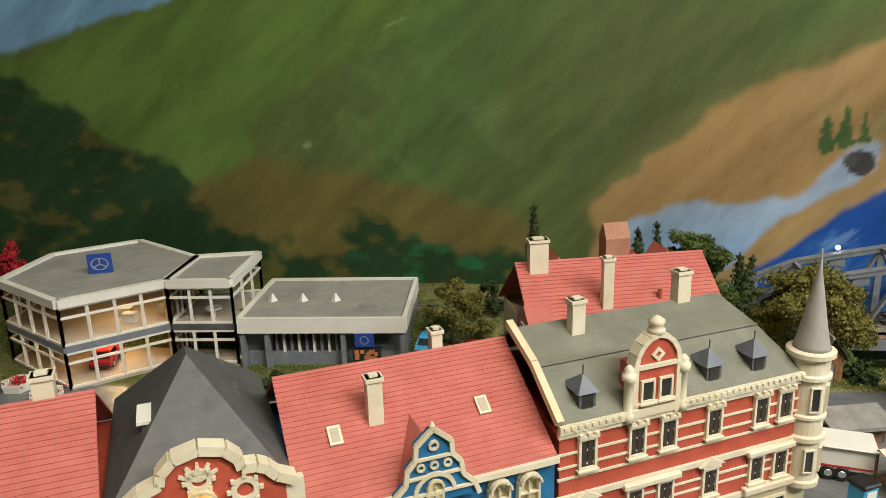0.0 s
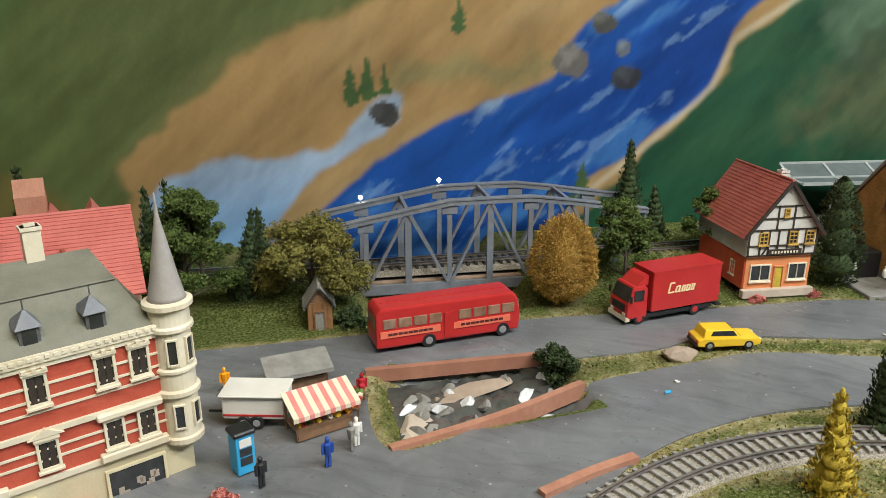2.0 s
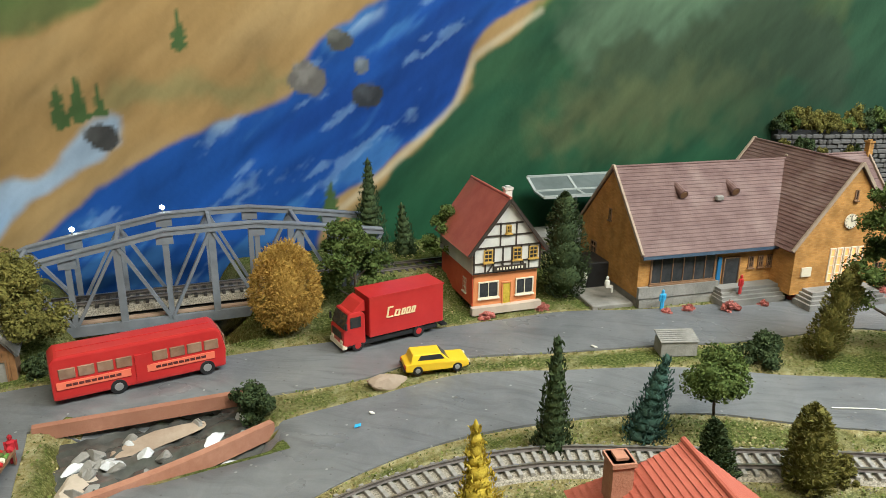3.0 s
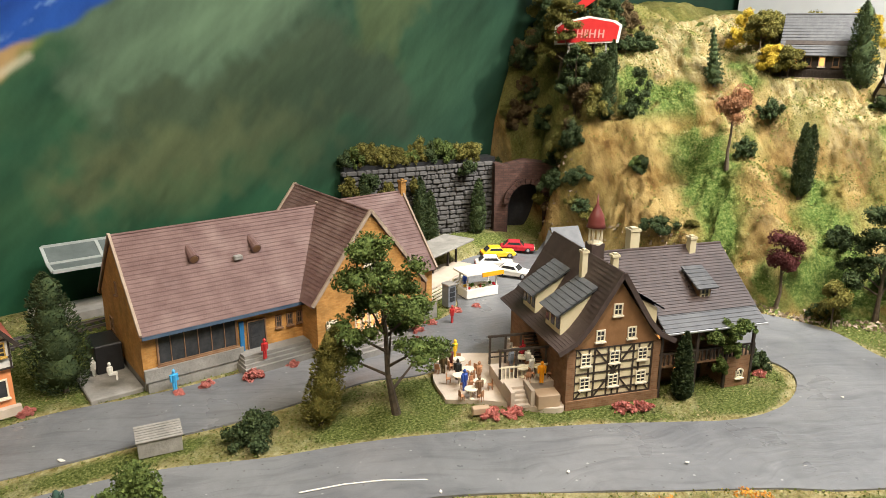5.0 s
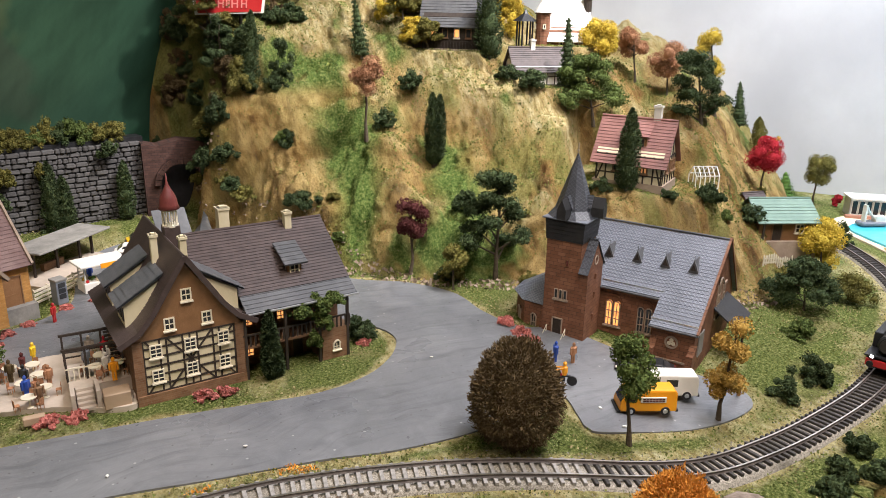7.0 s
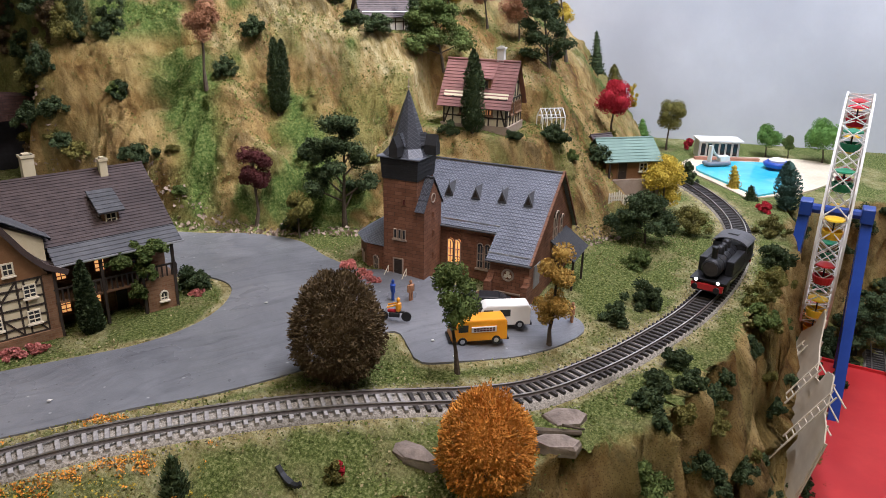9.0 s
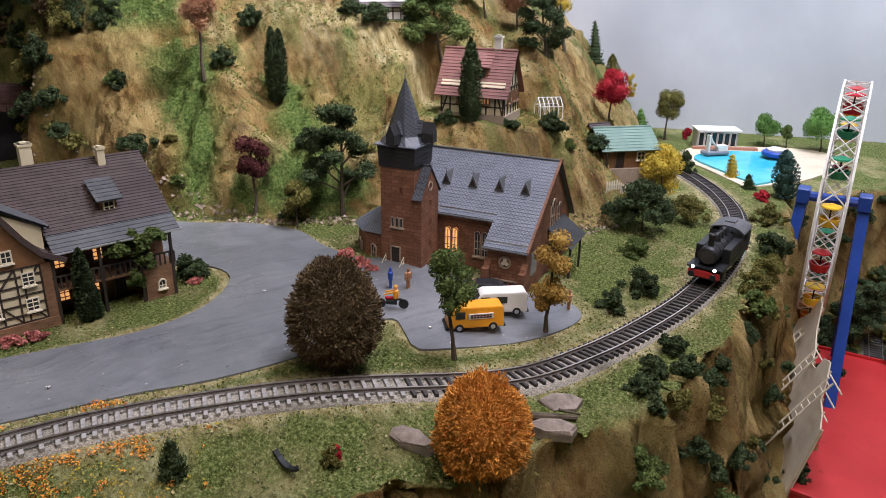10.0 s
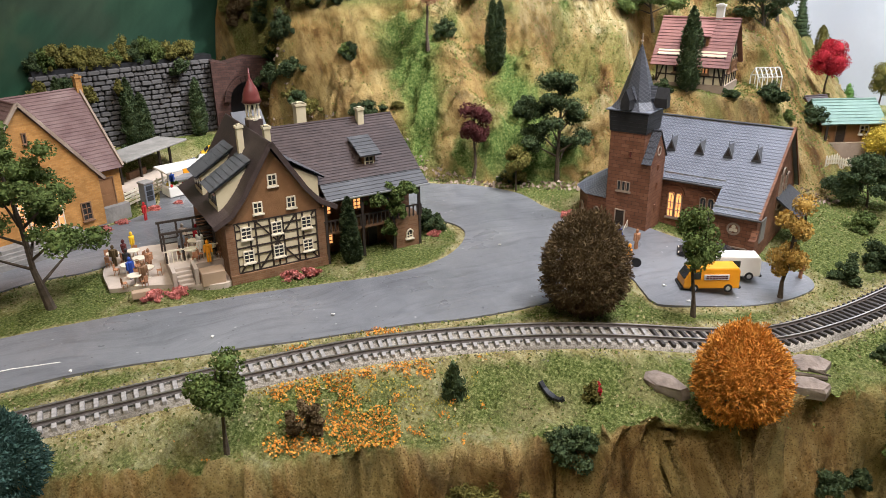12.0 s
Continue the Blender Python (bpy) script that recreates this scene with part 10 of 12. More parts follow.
# ---- motorcycle ----
def motorcycle():
    t = thing("motorcycle", "black motorcycle with an orange-clad rider shape", "motorcycle", pose(1.206, -0.113, hz(1.206, -0.113) + 0.002, 0, 0, 100))
    for x in (-0.0095, 0.0095):
        bm = bmesh.new()
        tube(bm, (x, -0.0006, 0.0042), (x, 0.0006, 0.0042), 0.0042, sides=16)
        part("wheel", bm, "black", t)
    part("engine", soft(boxes((-0.004, 0.005, -0.0014, 0.0014, 0.0035, 0.0075)), 0.0004), "black", t)
    bm = bmesh.new()
    tube(bm, (0.0095, 0, 0.0042), (0.0062, 0, 0.0125), 0.0005, sides=6)
    tube(bm, (0.0062, -0.004, 0.0125), (0.0062, 0.004, 0.0125), 0.0004, sides=6)
    part("handlebar", bm, "silver", t)
    part("tank", soft(boxes((-0.001, 0.006, -0.0014, 0.0014, 0.0078, 0.0102)), 0.0006), "crimson", t)
    part("saddle", boxes((-0.008, -0.001, -0.0012, 0.0012, 0.0075, 0.0088)), "black", t)
    bm = bmesh.new()
    lathe(bm, [(0.002, 0.009), (0.0026, 0.012), (0.0024, 0.016), (0.0008, 0.017)], 8, (-0.003, 0, 0))
    lathe(bm, [(0.0004, 0.0168), (0.0016, 0.018), (0.0016, 0.0198), (0.0004, 0.021)], 8, (-0.003, 0, 0))
    beam(bm, (-0.003, 0.002, 0.0155), (0.006, 0.003, 0.013), 0.001, 0.001)
    beam(bm, (-0.003, -0.002, 0.0155), (0.006, -0.003, 0.013), 0.001, 0.001)
    part("rider_figure", bm, "orange", t)
    return t


motorcycle()


# ---- market stalls ----
M["awning_stripe"] = coat("pink_awning", (0.66, 0.2, 0.17), (0.74, 0.3, 0.26), 60, 0.6, bump=0.1)


def goods(parent, x0, x1, y0, y1, z, n, seed):
    rg = random.Random(seed)
    cols = ("red", "yellow", "orange", "mid", "bright", "crimson", "cream")
    for i in range(n):
        r = rg.uniform(0.0011, 0.0024)
        bm = bmesh.new()
        bmesh.ops.create_icosphere(bm, subdivisions=1, radius=r, matrix=Matrix.Translation((rg.uniform(x0, x1), rg.uniform(y0, y1), z + r * 0.7)))
        part("produce", bm, rg.choice(cols), parent)


def stall(label, x, y, deg, w, d, h, striped, seed):
    t = thing("market_stall", label, "market stall", pose(x, y, hz(x, y) + 0.002, 0, 0, deg), "market stalls")
    for px in (0.001, w - 0.001):
        for py in (0.001, d - 0.001):
            part("post", boxes((px - 0.0006, px + 0.0006, py - 0.0006, py + 0.0006, 0, h * (0.85 if py < d / 2 else 1.0))), "wood", t)
    part("counter", boxes((0, w, 0, d * 0.8, 0.0065, 0.0085)), "wood", t)
    part("skirt", boxes((0.0005, w - 0.0005, 0.0004, 0.0012, 0.0, 0.0066)), "wood", t)
    n = 13
    for i in range(n):
        a, b = -0.003 + (w + 0.006) * i / n, -0.003 + (w + 0.006) * (i + 1) / n
        bm = bmesh.new()
        slab(bm, [(a, -0.005, h * 0.8), (b, -0.005, h * 0.8), (b, d * 0.75, h * 1.15), (a, d * 0.75, h * 1.15)], 0.0006)
        part("awning_strip", bm, ("awning_stripe" if i % 2 else "cream") if striped else "stone", t)
        bm = bmesh.new()
        slab(bm, [(a, -0.005, h * 0.8 - 0.003), (b, -0.005, h * 0.8 - 0.003), (b, -0.005, h * 0.8), (a, -0.005, h * 0.8)], 0.0004)
        part("valance", bm, ("awning_stripe" if i % 2 else "cream") if striped else "stone", t)
    goods(t, 0.002, w - 0.002, 0.001, d * 0.7, 0.0085, 26, seed)
    return t


stall("produce stall with red and white striped awning on the square", 0.266, 0.389, 15, 0.038, 0.02, 0.024, True, 41)
stall("produce stall with pale grey awning on the square", 0.257, 0.452, 6, 0.04, 0.022, 0.019, False, 42)
t = thing("market_table", "wooden tray table heaped with fruit", "table", pose(0.307, 0.4, 0.002, 0, 0, 70), "market stalls")
part("table_top", boxes((0, 0.03, 0, 0.012, 0.008, 0.0095)), "wood", t)
for px in (0.001, 0.029):
    for py in (0.001, 0.011):
        part("leg", boxes((px - 0.0006, px + 0.0006, py - 0.0006, py + 0.0006, 0, 0.008)), "wood", t)
goods(t, 0.002, 0.028, 0.001, 0.011, 0.0095, 22, 43)

t = thing("sales_trailer", "white sales trailer with red stripe and dark wheels", "trailer", pose(0.224, 0.421, 0.002, 0, 0, -20))
part("body", soft(boxes((0, 0.04, 0, 0.022, 0.006, 0.022)), 0.0012), "white", t)
part("stripe", boxes((0.001, 0.039, -0.0004, 0.0006, 0.0085, 0.0098)), "red", t)
part("lid", soft(boxes((-0.001, 0.041, -0.002, 0.023, 0.022, 0.0234)), 0.0005), "white", t)
for px in (0.014, 0.022):
    for py in (-0.0002, 0.0222):
        wheel(t, px, py, 0.0045, 0.0045, 0.0026)
part("tow_bar", boxes((-0.012, 0, 0.0105, 0.0115, 0.005, 0.0062)), "black", t)

t = thing("phone_booth", "sky blue telephone kiosk with dark roof on the square", "phone booth", pose(0.2335, 0.372, 0.002, 0, 0, 20))
part("body", soft(boxes((-0.0055, 0.0055, -0.0055, 0.0055, 0, 0.024)), 0.0004), "skyblue", t)
part("roof", soft(boxes((-0.0065, 0.0065, -0.0065, 0.0065, 0.024, 0.027)), 0.0008), "black", t)
for k in range(3):
    part("pane", boxes((-0.0035, 0.0035, -0.006, -0.0052, 0.006 + k * 0.0058, 0.0108 + k * 0.0058)), "white" if k == 2 else "glass", t)

t = thing("garden_hut", "small wooden hut with shingled pitched roof beside the brook", "hut", pose(0.297, 0.556, 0, 0, 0, -6))
bm = bmesh.new()
gable_walls(bm, 0, 0.02, 0, 0.022, 0, 0.024, 0.036, "y")
part("wall", bm, "wood", t)
gable_roof(t, 0, 0.02, 0, 0.022, 0.024, 0.0385, "y", "stone", 7, 0.003, 0.003)
for k in range(5):
    part("plank", boxes((0.0005 + k * 0.004, 0.0042 + k * 0.004, -0.0008, 0, 0, 0.024)), "brown", t)
door(t, turned(0.01, -0.0008, 0, 0), 0.007, 0.016, "stone", "wood")

# ---- kerbs, brook and stones ----
def kerb(pts, w, z0, z1, label):
    bm = bmesh.new()
    prev = None
    line = smooth_line(pts, 0.01)
    for i, p in enumerate(line):
        q = line[min(i + 1, len(line) - 1)] - line[max(i - 1, 0)]
        n = Vector((-q.y, q.x, 0)).normalized() * w / 2
        ring = [bm.verts.new((p.x + s * n.x, p.y + s * n.y, z)) for s, z in ((-1, z0), (-1, z1), (1, z1), (1, z0))]
        if prev:
            for k in range(4):
                bm.faces.new((prev[k], ring[k], ring[(k + 1) % 4], prev[(k + 1) % 4]))
        else:
            bm.faces.new(ring)
        prev = ring
    bm.faces.new(prev[::-1])
    bmesh.ops.recalc_face_normals(bm, faces=bm.faces)
    return tagged(part("kerb", bm, "kerb"), label, "kerb")


kerb([(0.325, 0.4665), (0.39, 0.459), (0.46, 0.451)], 0.0055, -0.006, 0.004, "terracotta parapet along the street over the brook")
kerb([(0.318, 0.3655), (0.395, 0.38), (0.466, 0.402)], 0.0055, -0.008, 0.0036, "terracotta kerb between street and brook")
kerb([(0.385, 0.297), (0.42, 0.306), (0.452, 0.3115)], 0.006, -0.004, 0.0045, "terracotta kerb beside the railway")
M["water"] = coat("brook_resin", (0.05, 0.05, 0.045), (0.12, 0.12, 0.11), 60, 0.08, bump=1.0, fine=160, spec=0.8)
M["foam"] = coat("white_water", (0.5, 0.5, 0.5), (0.75, 0.75, 0.75), 90, 0.2, bump=1.0, fine=200)
bm = bmesh.new()
for i in range(25):
    for j in range(21):
        bm.verts.new((0.325 + 0.145 * i / 24, 0.375 + 0.085 * j / 20, -0.0155 + 0.006 * (1 - 2 * abs(noise.noise((i * 0.6, j * 0.8, 3.0)))) + 0.0015 * noise.noise((i * 2.1, j * 2.3, 9.0))))
bm.verts.ensure_lookup_table()
for i in range(24):
    for j in range(20):
        k = i * 21 + j
        bm.faces.new([bm.verts[q] for q in (k, k + 21, k + 22, k + 1)])
brook = tagged(part("brook_water", bm, "water", smooth=True), "dark glossy resin water in the brook bed", "water", kind="structure")
bm = boxes((0.37, 0.5, 0.56, 0.72, -0.034, -0.03))
tagged(part("river_water", bm, "water"), "dark glossy resin water under the truss bridge", "water", kind="structure")


def stone(x, y, sx, sy, sz, deg, mat, label, seed, name="rock", z=None, group=""):
    bm = bmesh.new()
    bmesh.ops.create_icosphere(bm, subdivisions=3, radius=1.0)
    for v in bm.verts:
        k = 1 + 0.3 * noise.noise(v.co * 1.3 + Vector((seed, 0, 0))) + 0.14 * noise.noise(v.co * 3.1 + Vector((0, seed, 0)))
        v.co *= k
        for a in range(7):
            # split faces
            d = Vector((math.cos(a * 2.4 + seed), math.sin(a * 2.4 + seed), (a % 3 - 0.6) * 0.7)).normalized()
            over = v.co.dot(d) - (0.62 + 0.1 * math.sin(a * 5 + seed))
            if over > 0:
                v.co -= d * over * 0.92
        v.co = Vector((v.co.x * sx, v.co.y * sy, max(-0.4, v.co.z) * sz))
    ob = part(name, bm, mat, None, m=pose(x, y, (hz(x, y) if z is None else z) + sz * 0.25, 0, 0, deg))
    return tagged(ob, label, "rock", group)


M["split_stone"] = coat("split_stone", (0.13, 0.1, 0.08), (0.3, 0.24, 0.19), 90, 0.85, bump=0.9, fine=400, c=(0.36, 0.31, 0.26), stain=30)


def split_stone(x, y, deg, outline, high, tilt, label, lift=0.0):
    """A broken flat stone: a rough outline, split sides and an uneven top."""
    bm = bmesh.new()
    rs = random.Random(int(x * 1000))
    outline, high = [(u * 0.82, v * 0.8) for u, v in outline], high * 0.75
    rings = []
    for k, z in ((1.06, -0.004), (1.0, high * 0.45), (0.93, high * 0.9), (0.8, high)):
        rings.append([bm.verts.new((u * k + rs.uniform(-0.0006, 0.0006), v * k + rs.uniform(-0.0006, 0.0006), z + rs.uniform(-0.0006, 0.0006))) for u, v in outline])
    n = len(outline)
    for a, b in zip(rings, rings[1:]):
        for i in range(n):
            bm.faces.new((a[i], a[(i + 1) % n], b[(i + 1) % n], b[i]))
    mid = bm.verts.new((0.002, 0.001, high * 1.2))
    for i in range(n):
        bm.faces.new((rings[-1][i], rings[-1][(i + 1) % n], mid))
    bmesh.ops.recalc_face_normals(bm, faces=bm.faces)
    return tagged(part("rock", bm, "split_stone", None, m=pose(x, y, hz(x, y) + lift, tilt, 0, deg)), label, "rock")


split_stone(1.055, -0.178, -98, [(-0.019, 0.003), (-0.012, 0.009), (0.004, 0.008), (0.019, 0.0), (0.014, -0.006), (-0.006, -0.009), (-0.018, -0.005)], 0.009, 14, "brown wedge-shaped split stone on the grass")
split_stone(1.136, -0.262, -62, [(-0.02, 0.006), (-0.006, 0.012), (0.012, 0.008), (0.019, -0.001), (0.01, -0.01), (-0.012, -0.008)], 0.006, 16, "grey-brown flat split stone beside the track")
split_stone(1.097, -0.259, -82, [(-0.02, 0.0), (-0.008, 0.008), (0.008, 0.009), (0.021, 0.003), (0.016, -0.006), (-0.004, -0.007)], 0.006, 12, "pale brown flat split stone beside the log", 0.004)
stone(0.556, 0.418, 0.019, 0.01, 0.009, 5, "slabstone", "pale flat stone on the grass verge", 2.2)
stone(0.402, 0.44, 0.034, 0.014, 0.004, 5, "slabstone", "flat tan slab in the brook", 5.2, z=-0.012)
stone(0.345, 0.405, 0.02, 0.016, 0.004, 40, "pave", "pale grey slab in the brook", 6.1, z=-0.013)
for i in range(30):
    rr = random.Random(80 + i)
    x, y = rr.uniform(0.335, 0.46), rr.uniform(0.385, 0.45)
    stone(x, y, rr.uniform(0.004, 0.009), rr.uniform(0.003, 0.007), rr.uniform(0.003, 0.006), rr.uniform(0, 180), "foam" if i % 3 == 0 else "stone", "wet stone in the brook", i * 3.3, z=-0.0125, group="brook stones")
for i in range(14):
    rr = random.Random(180 + i)
    x, y = rr.uniform(0.37, 0.5), rr.uniform(0.555, 0.6)
    stone(x, y, rr.uniform(0.004, 0.009), rr.uniform(0.003, 0.007), rr.uniform(0.003, 0.006), rr.uniform(0, 180), "foam" if i % 2 else "stone", "wet stone under the truss bridge", i * 2.3, z=-0.03, group="river stones")

# fallen branch and a dropped boot-shaped scrap
bm = bmesh.new()
for p, q, r in (((1.106, -0.238, 0), (1.122, -0.274, 0.003), 0.0032), ((1.117, -0.262, 0.002), (1.127, -0.276, 0.003), 0.0012)):
    tube(bm, (p[0], p[1], p[2] - 0.018), (q[0], q[1], q[2] - 0.026), r, r * 0.6)
tagged(part("fallen_log", bm, "bark"), "dark fallen log beside the orange tree", "log")
bm = bmesh.new()
bend = [(1.013, -0.105, -0.008), (1.0115, -0.1085, -0.0115), (1.009, -0.112, -0.0125), (1.0065, -0.117, -0.0135), (1.005, -0.1215, -0.013), (1.006, -0.1235, -0.0115)]
for i, (p, q) in enumerate(zip(bend, bend[1:])):
    beam(bm, p, q, 0.0032 if i != 2 else 0.0038, 0.002)
tagged(part("rail_joiner", bm, "black"), "black curved plastic scrap lying on grass", "scrap")


# ---- tunnel mouth and retaining wall ----
def tunnel():
    t = thing("tunnel_portal", "dark brick tunnel portal with a black arched mouth", "tunnel", pose(1.399, 0.51, 0.0, 0, 0, -40))
    W, H, cx, r, sp = 0.1, 0.118, 0.047, 0.027, 0.06
    bm = bmesh.new()
    arch = [(cx - r, 0), (cx - r, sp)] + [(cx - r * math.cos(a), sp + r * math.sin(a)) for a in np.linspace(0.2, math.pi - 0.2, 11)] + [(cx + r, sp), (cx + r, 0)]
    outline = [(0, 0)] + arch + [(W, 0), (W, H * 0.86), (cx * 1.6, H * 0.97), (cx, H), (cx * 0.4, H * 0.94), (0, H * 0.98)]
    f = [bm.verts.new((x, -0.012, z)) for x, z in outline]
    b = [bm.verts.new((x, 0.02, z)) for x, z in outline]
    n = len(outline)
    bm.faces.new(f), bm.faces.new(b[::-1])
    for i in range(n):
        bm.faces.new((f[i], b[i], b[(i + 1) % n], f[(i + 1) % n]))
    bmesh.ops.recalc_face_normals(bm, faces=bm.faces)
    M["tunnel_brick"] = bricks("sooty_brick", (0.06, 0.03, 0.023), (0.095, 0.048, 0.038), (0.03, 0.022, 0.02), 0.007, 0.0032)
    part("face_wall", bm, "tunnel_brick", t)
    k = 13
    for i in range(k):
        a0, a1 = math.pi * i / k, math.pi * (i + 0.9) / k
        bm = bmesh.new()
        slab(bm, [(cx - q * math.cos(a), -0.0145, sp + q * math.sin(a)) for q, a in ((r, a0), (r + 0.008, a0), (r + 0.008, a1), (r, a1))], 0.004)
        bmesh.ops.recalc_face_normals(bm, faces=bm.faces)
        part("voussoir", bm, "tunnel_brick", t)
    # flat black board behind the arch stands for the darkness inside
    part("bore", boxes((0.01, W - 0.012, 0.0195, 0.0215, 0.0, 0.092)), "black", t, "black board standing for the dark inside of the tunnel")
    part("wing_wall", boxes((W - 0.004, W + 0.05, -0.004, 0.012, 0, 0.045)), "tunnel_brick", t)
    return t


tunnel()


def stone_wall():
    t = thing("retaining_wall", "grey rough stone retaining wall behind the railway", "wall", pose(1.2, 0.6, 0.0, 0, 0, -23.5))
    L, rows = 0.226, 18
    part("core", boxes((0, L, 0.006, 0.03, 0, 0.122)), "black", t)
    M["dark_stone"] = coat("dark_stone", (0.04, 0.038, 0.037), (0.1, 0.094, 0.09), 80, 0.85, bump=0.9, fine=300, spread=0.35)
    kinds = []
    for w in (0.006, 0.009, 0.012, 0.015):
        bm = boxes((0.0003, w - 0.0003, -0.002, 0.008, 0.0003, 0.0062))
        for v in bm.verts:
            v.co += Vector((noise.noise(v.co * 900) * 0.0008, noise.noise(v.co * 700 + Vector((5, 0, 0))) * 0.0016, noise.noise(v.co * 800 + Vector((0, 7, 0))) * 0.0008))
        kinds.append((w, as_mesh("stone_block", soft(bm, 0.0012), "dark_stone")))
    rg = random.Random(3)
    for j in range(rows):
        x = -rg.random() * 0.006
        while x < L - 0.008:
            w, me = rg.choice(kinds)
            o = new("stone_block", me)
            o.parent, o.matrix_basis = t, pose(x, rg.uniform(0, 0.004), j * 0.0065)
            x += w
    return t


stone_wall()
for i in range(15):
    rr = random.Random(900 + i)
    u = 0.005 + i * 0.0135
    x, y = 1.2 + u * 0.917 + 0.006, 0.6 - u * 0.399 + 0.016
    tree("bush", rr.choice(("olive", "dark", "olive", "mid")), x, y, rr.uniform(0.026, 0.046), rr.uniform(0.03, 0.048), seed=900 + i, z=0.116, where="top of the stone wall", group="wall-top shrubs")
for i, (u, z, w) in enumerate(((0.0, 0.085, 0.03), (0.03, 0.09, 0.03), (0.055, 0.078, 0.026), (0.045, 0.05, 0.024), (0.095, 0.08, 0.026), (0.1, 0.052, 0.02), (0.103, 0.028, 0.022), (0.095, 0.004, 0.026), (0.02, 0.06, 0.022), (0.175, 0.1, 0.028))):
    tree("bush", ("olive", "dark")[i % 2], 1.2 + u * 0.917 - 0.004, 0.6 - u * 0.399 - 0.008, w * 1.1, w, seed=960 + i, z=z, where="face of the stone wall", group="wall creepers")
for i, (u, h) in enumerate(((0.02, 0.1), (0.1, 0.09), (0.115, 0.07), (0.19, 0.08))):
    tree("cypress", "dark", 1.2 + u * 0.917 - 0.006, 0.6 - u * 0.399 - 0.012, h, 0.024, seed=930 + i, where="grass before the stone wall")


# ---- houses on the hill ----
def hill_house():
    t = thing("hill_house", "half-timbered cottage with red tiled roof on a hillside terrace", "house", pose(1.536, -0.062, 0.1, 0, 0, -97))
    t.scale = (1.36, 1.2, 1.14)
    W, D = 0.058, 0.046
    part("plinth", boxes((-0.002, W + 0.002, -0.002, D + 0.002, -0.03, 0.002)), "slabstone", t)
    bm = bmesh.new()
    gable_walls(bm, 0, W, 0, D, 0, 0.03, 0.062, "x")
    part("wall", bm, "plaster", t)
    timbers(t, turned(0, 0, 0, 0), [(0, 0.001, W, 0.001), (0, 0.0285, W, 0.0285), (0, 0.01, W, 0.01)] + [(x, 0, x, 0.03) for x in (0.0008, 0.009, 0.018, 0.026, 0.034, 0.042, 0.05, W - 0.0008)] + [(0.001, 0.001, 0.009, 0.0285), (0.05, 0.0285, 0.057, 0.001)], 0.0013)
    timbers(t, turned(W, 0, 0, 90), [(0, 0.001, D, 0.001), (0, 0.0285, D, 0.0285), (0, 0.012, D, 0.012), (0.012, 0.044, D - 0.012, 0.044)] + [(x, 0, x, 0.03) for x in (0.0008, 0.01, 0.02, 0.03, 0.038, D - 0.0008)] + [(0.023, 0.03, 0.023, 0.058), (0.014, 0.03, 0.014, 0.045), (0.032, 0.03, 0.032, 0.045)], 0.0013)
    window(t, turned(0.04, 0, 0.012, 0), 0.011, 0.012, "wood", "lit_dim", (1, 1))
    window(t, turned(0.02, 0, 0.012, 0), 0.01, 0.012, "wood", "glass", (1, 1))
    for x in (0.012, 0.028, 0.038):
        window(t, turned(W, x, 0.013, 90), 0.008, 0.012, "wood", "lit_dim", (1, 1))
    gable_roof(t, 0, W, 0, D, 0.029, 0.0645, "x", "roof_rose", 15, 0.006, 0.004, label="weathered red tiled roof")
    part("dormer", boxes((0.021, 0.041, 0.006, 0.02, 0.036, 0.0488)), "brown", t)
    for x in (0.0265, 0.0355):
        window(t, turned(x, 0.006, 0.0385, 0), 0.0065, 0.0075, "timber", "glass", (0, 0), sill=False)
    bm = bmesh.new()
    tiled_slope(bm, (0.019, 0.003, 0.0485), (0.043, 0.003, 0.0485), (0.043, 0.021, 0.0615), (0.019, 0.021, 0.0615), 5)
    part("dormer_roof", bm, "roof_rose", t)
    chimney(t, 0.044, 0.025, 0.055, 0.078, 0.006, 0.006, "white")
    return t


def hill_barn():
    t = thing("hill_barn", "half-timbered barn with brown roof on the hill", "house", pose(1.612, 0.068, 0.196, 0, 0, -52))
    part("plinth", boxes((-0.002, 0.072, -0.002, 0.042, -0.04, 0.001)), "slabstone", t)
    bm = bmesh.new()
    gable_walls(bm, 0, 0.07, 0, 0.04, 0, 0.024, 0.046, "x")
    part("wall", bm, "white", t)
    timbers(t, turned(0, 0, 0, 0), [(x, 0, x, 0.024) for x in (0.001, 0.012, 0.023, 0.034, 0.045, 0.056, 0.069)] + [(0, 0.001, 0.07, 0.001), (0, 0.012, 0.07, 0.012), (0, 0.0232, 0.07, 0.0232)], 0.0014)
    timbers(t, turned(0, 0.04, 0, -90), [(x, 0, x, 0.026) for x in (0.001, 0.013, 0.026, 0.039)] + [(0, 0.012, 0.04, 0.012), (0, 0.024, 0.04, 0.024), (0.01, 0.034, 0.03, 0.034), (0.001, 0.001, 0.013, 0.024)], 0.0014)
    gable_roof(t, 0, 0.07, 0, 0.04, 0.0235, 0.048, "x", "roof_inn", 12, 0.005, 0.004)
    chimney(t, 0.03, 0.02, 0.04, 0.058, 0.006, 0.006, "white")
    return t


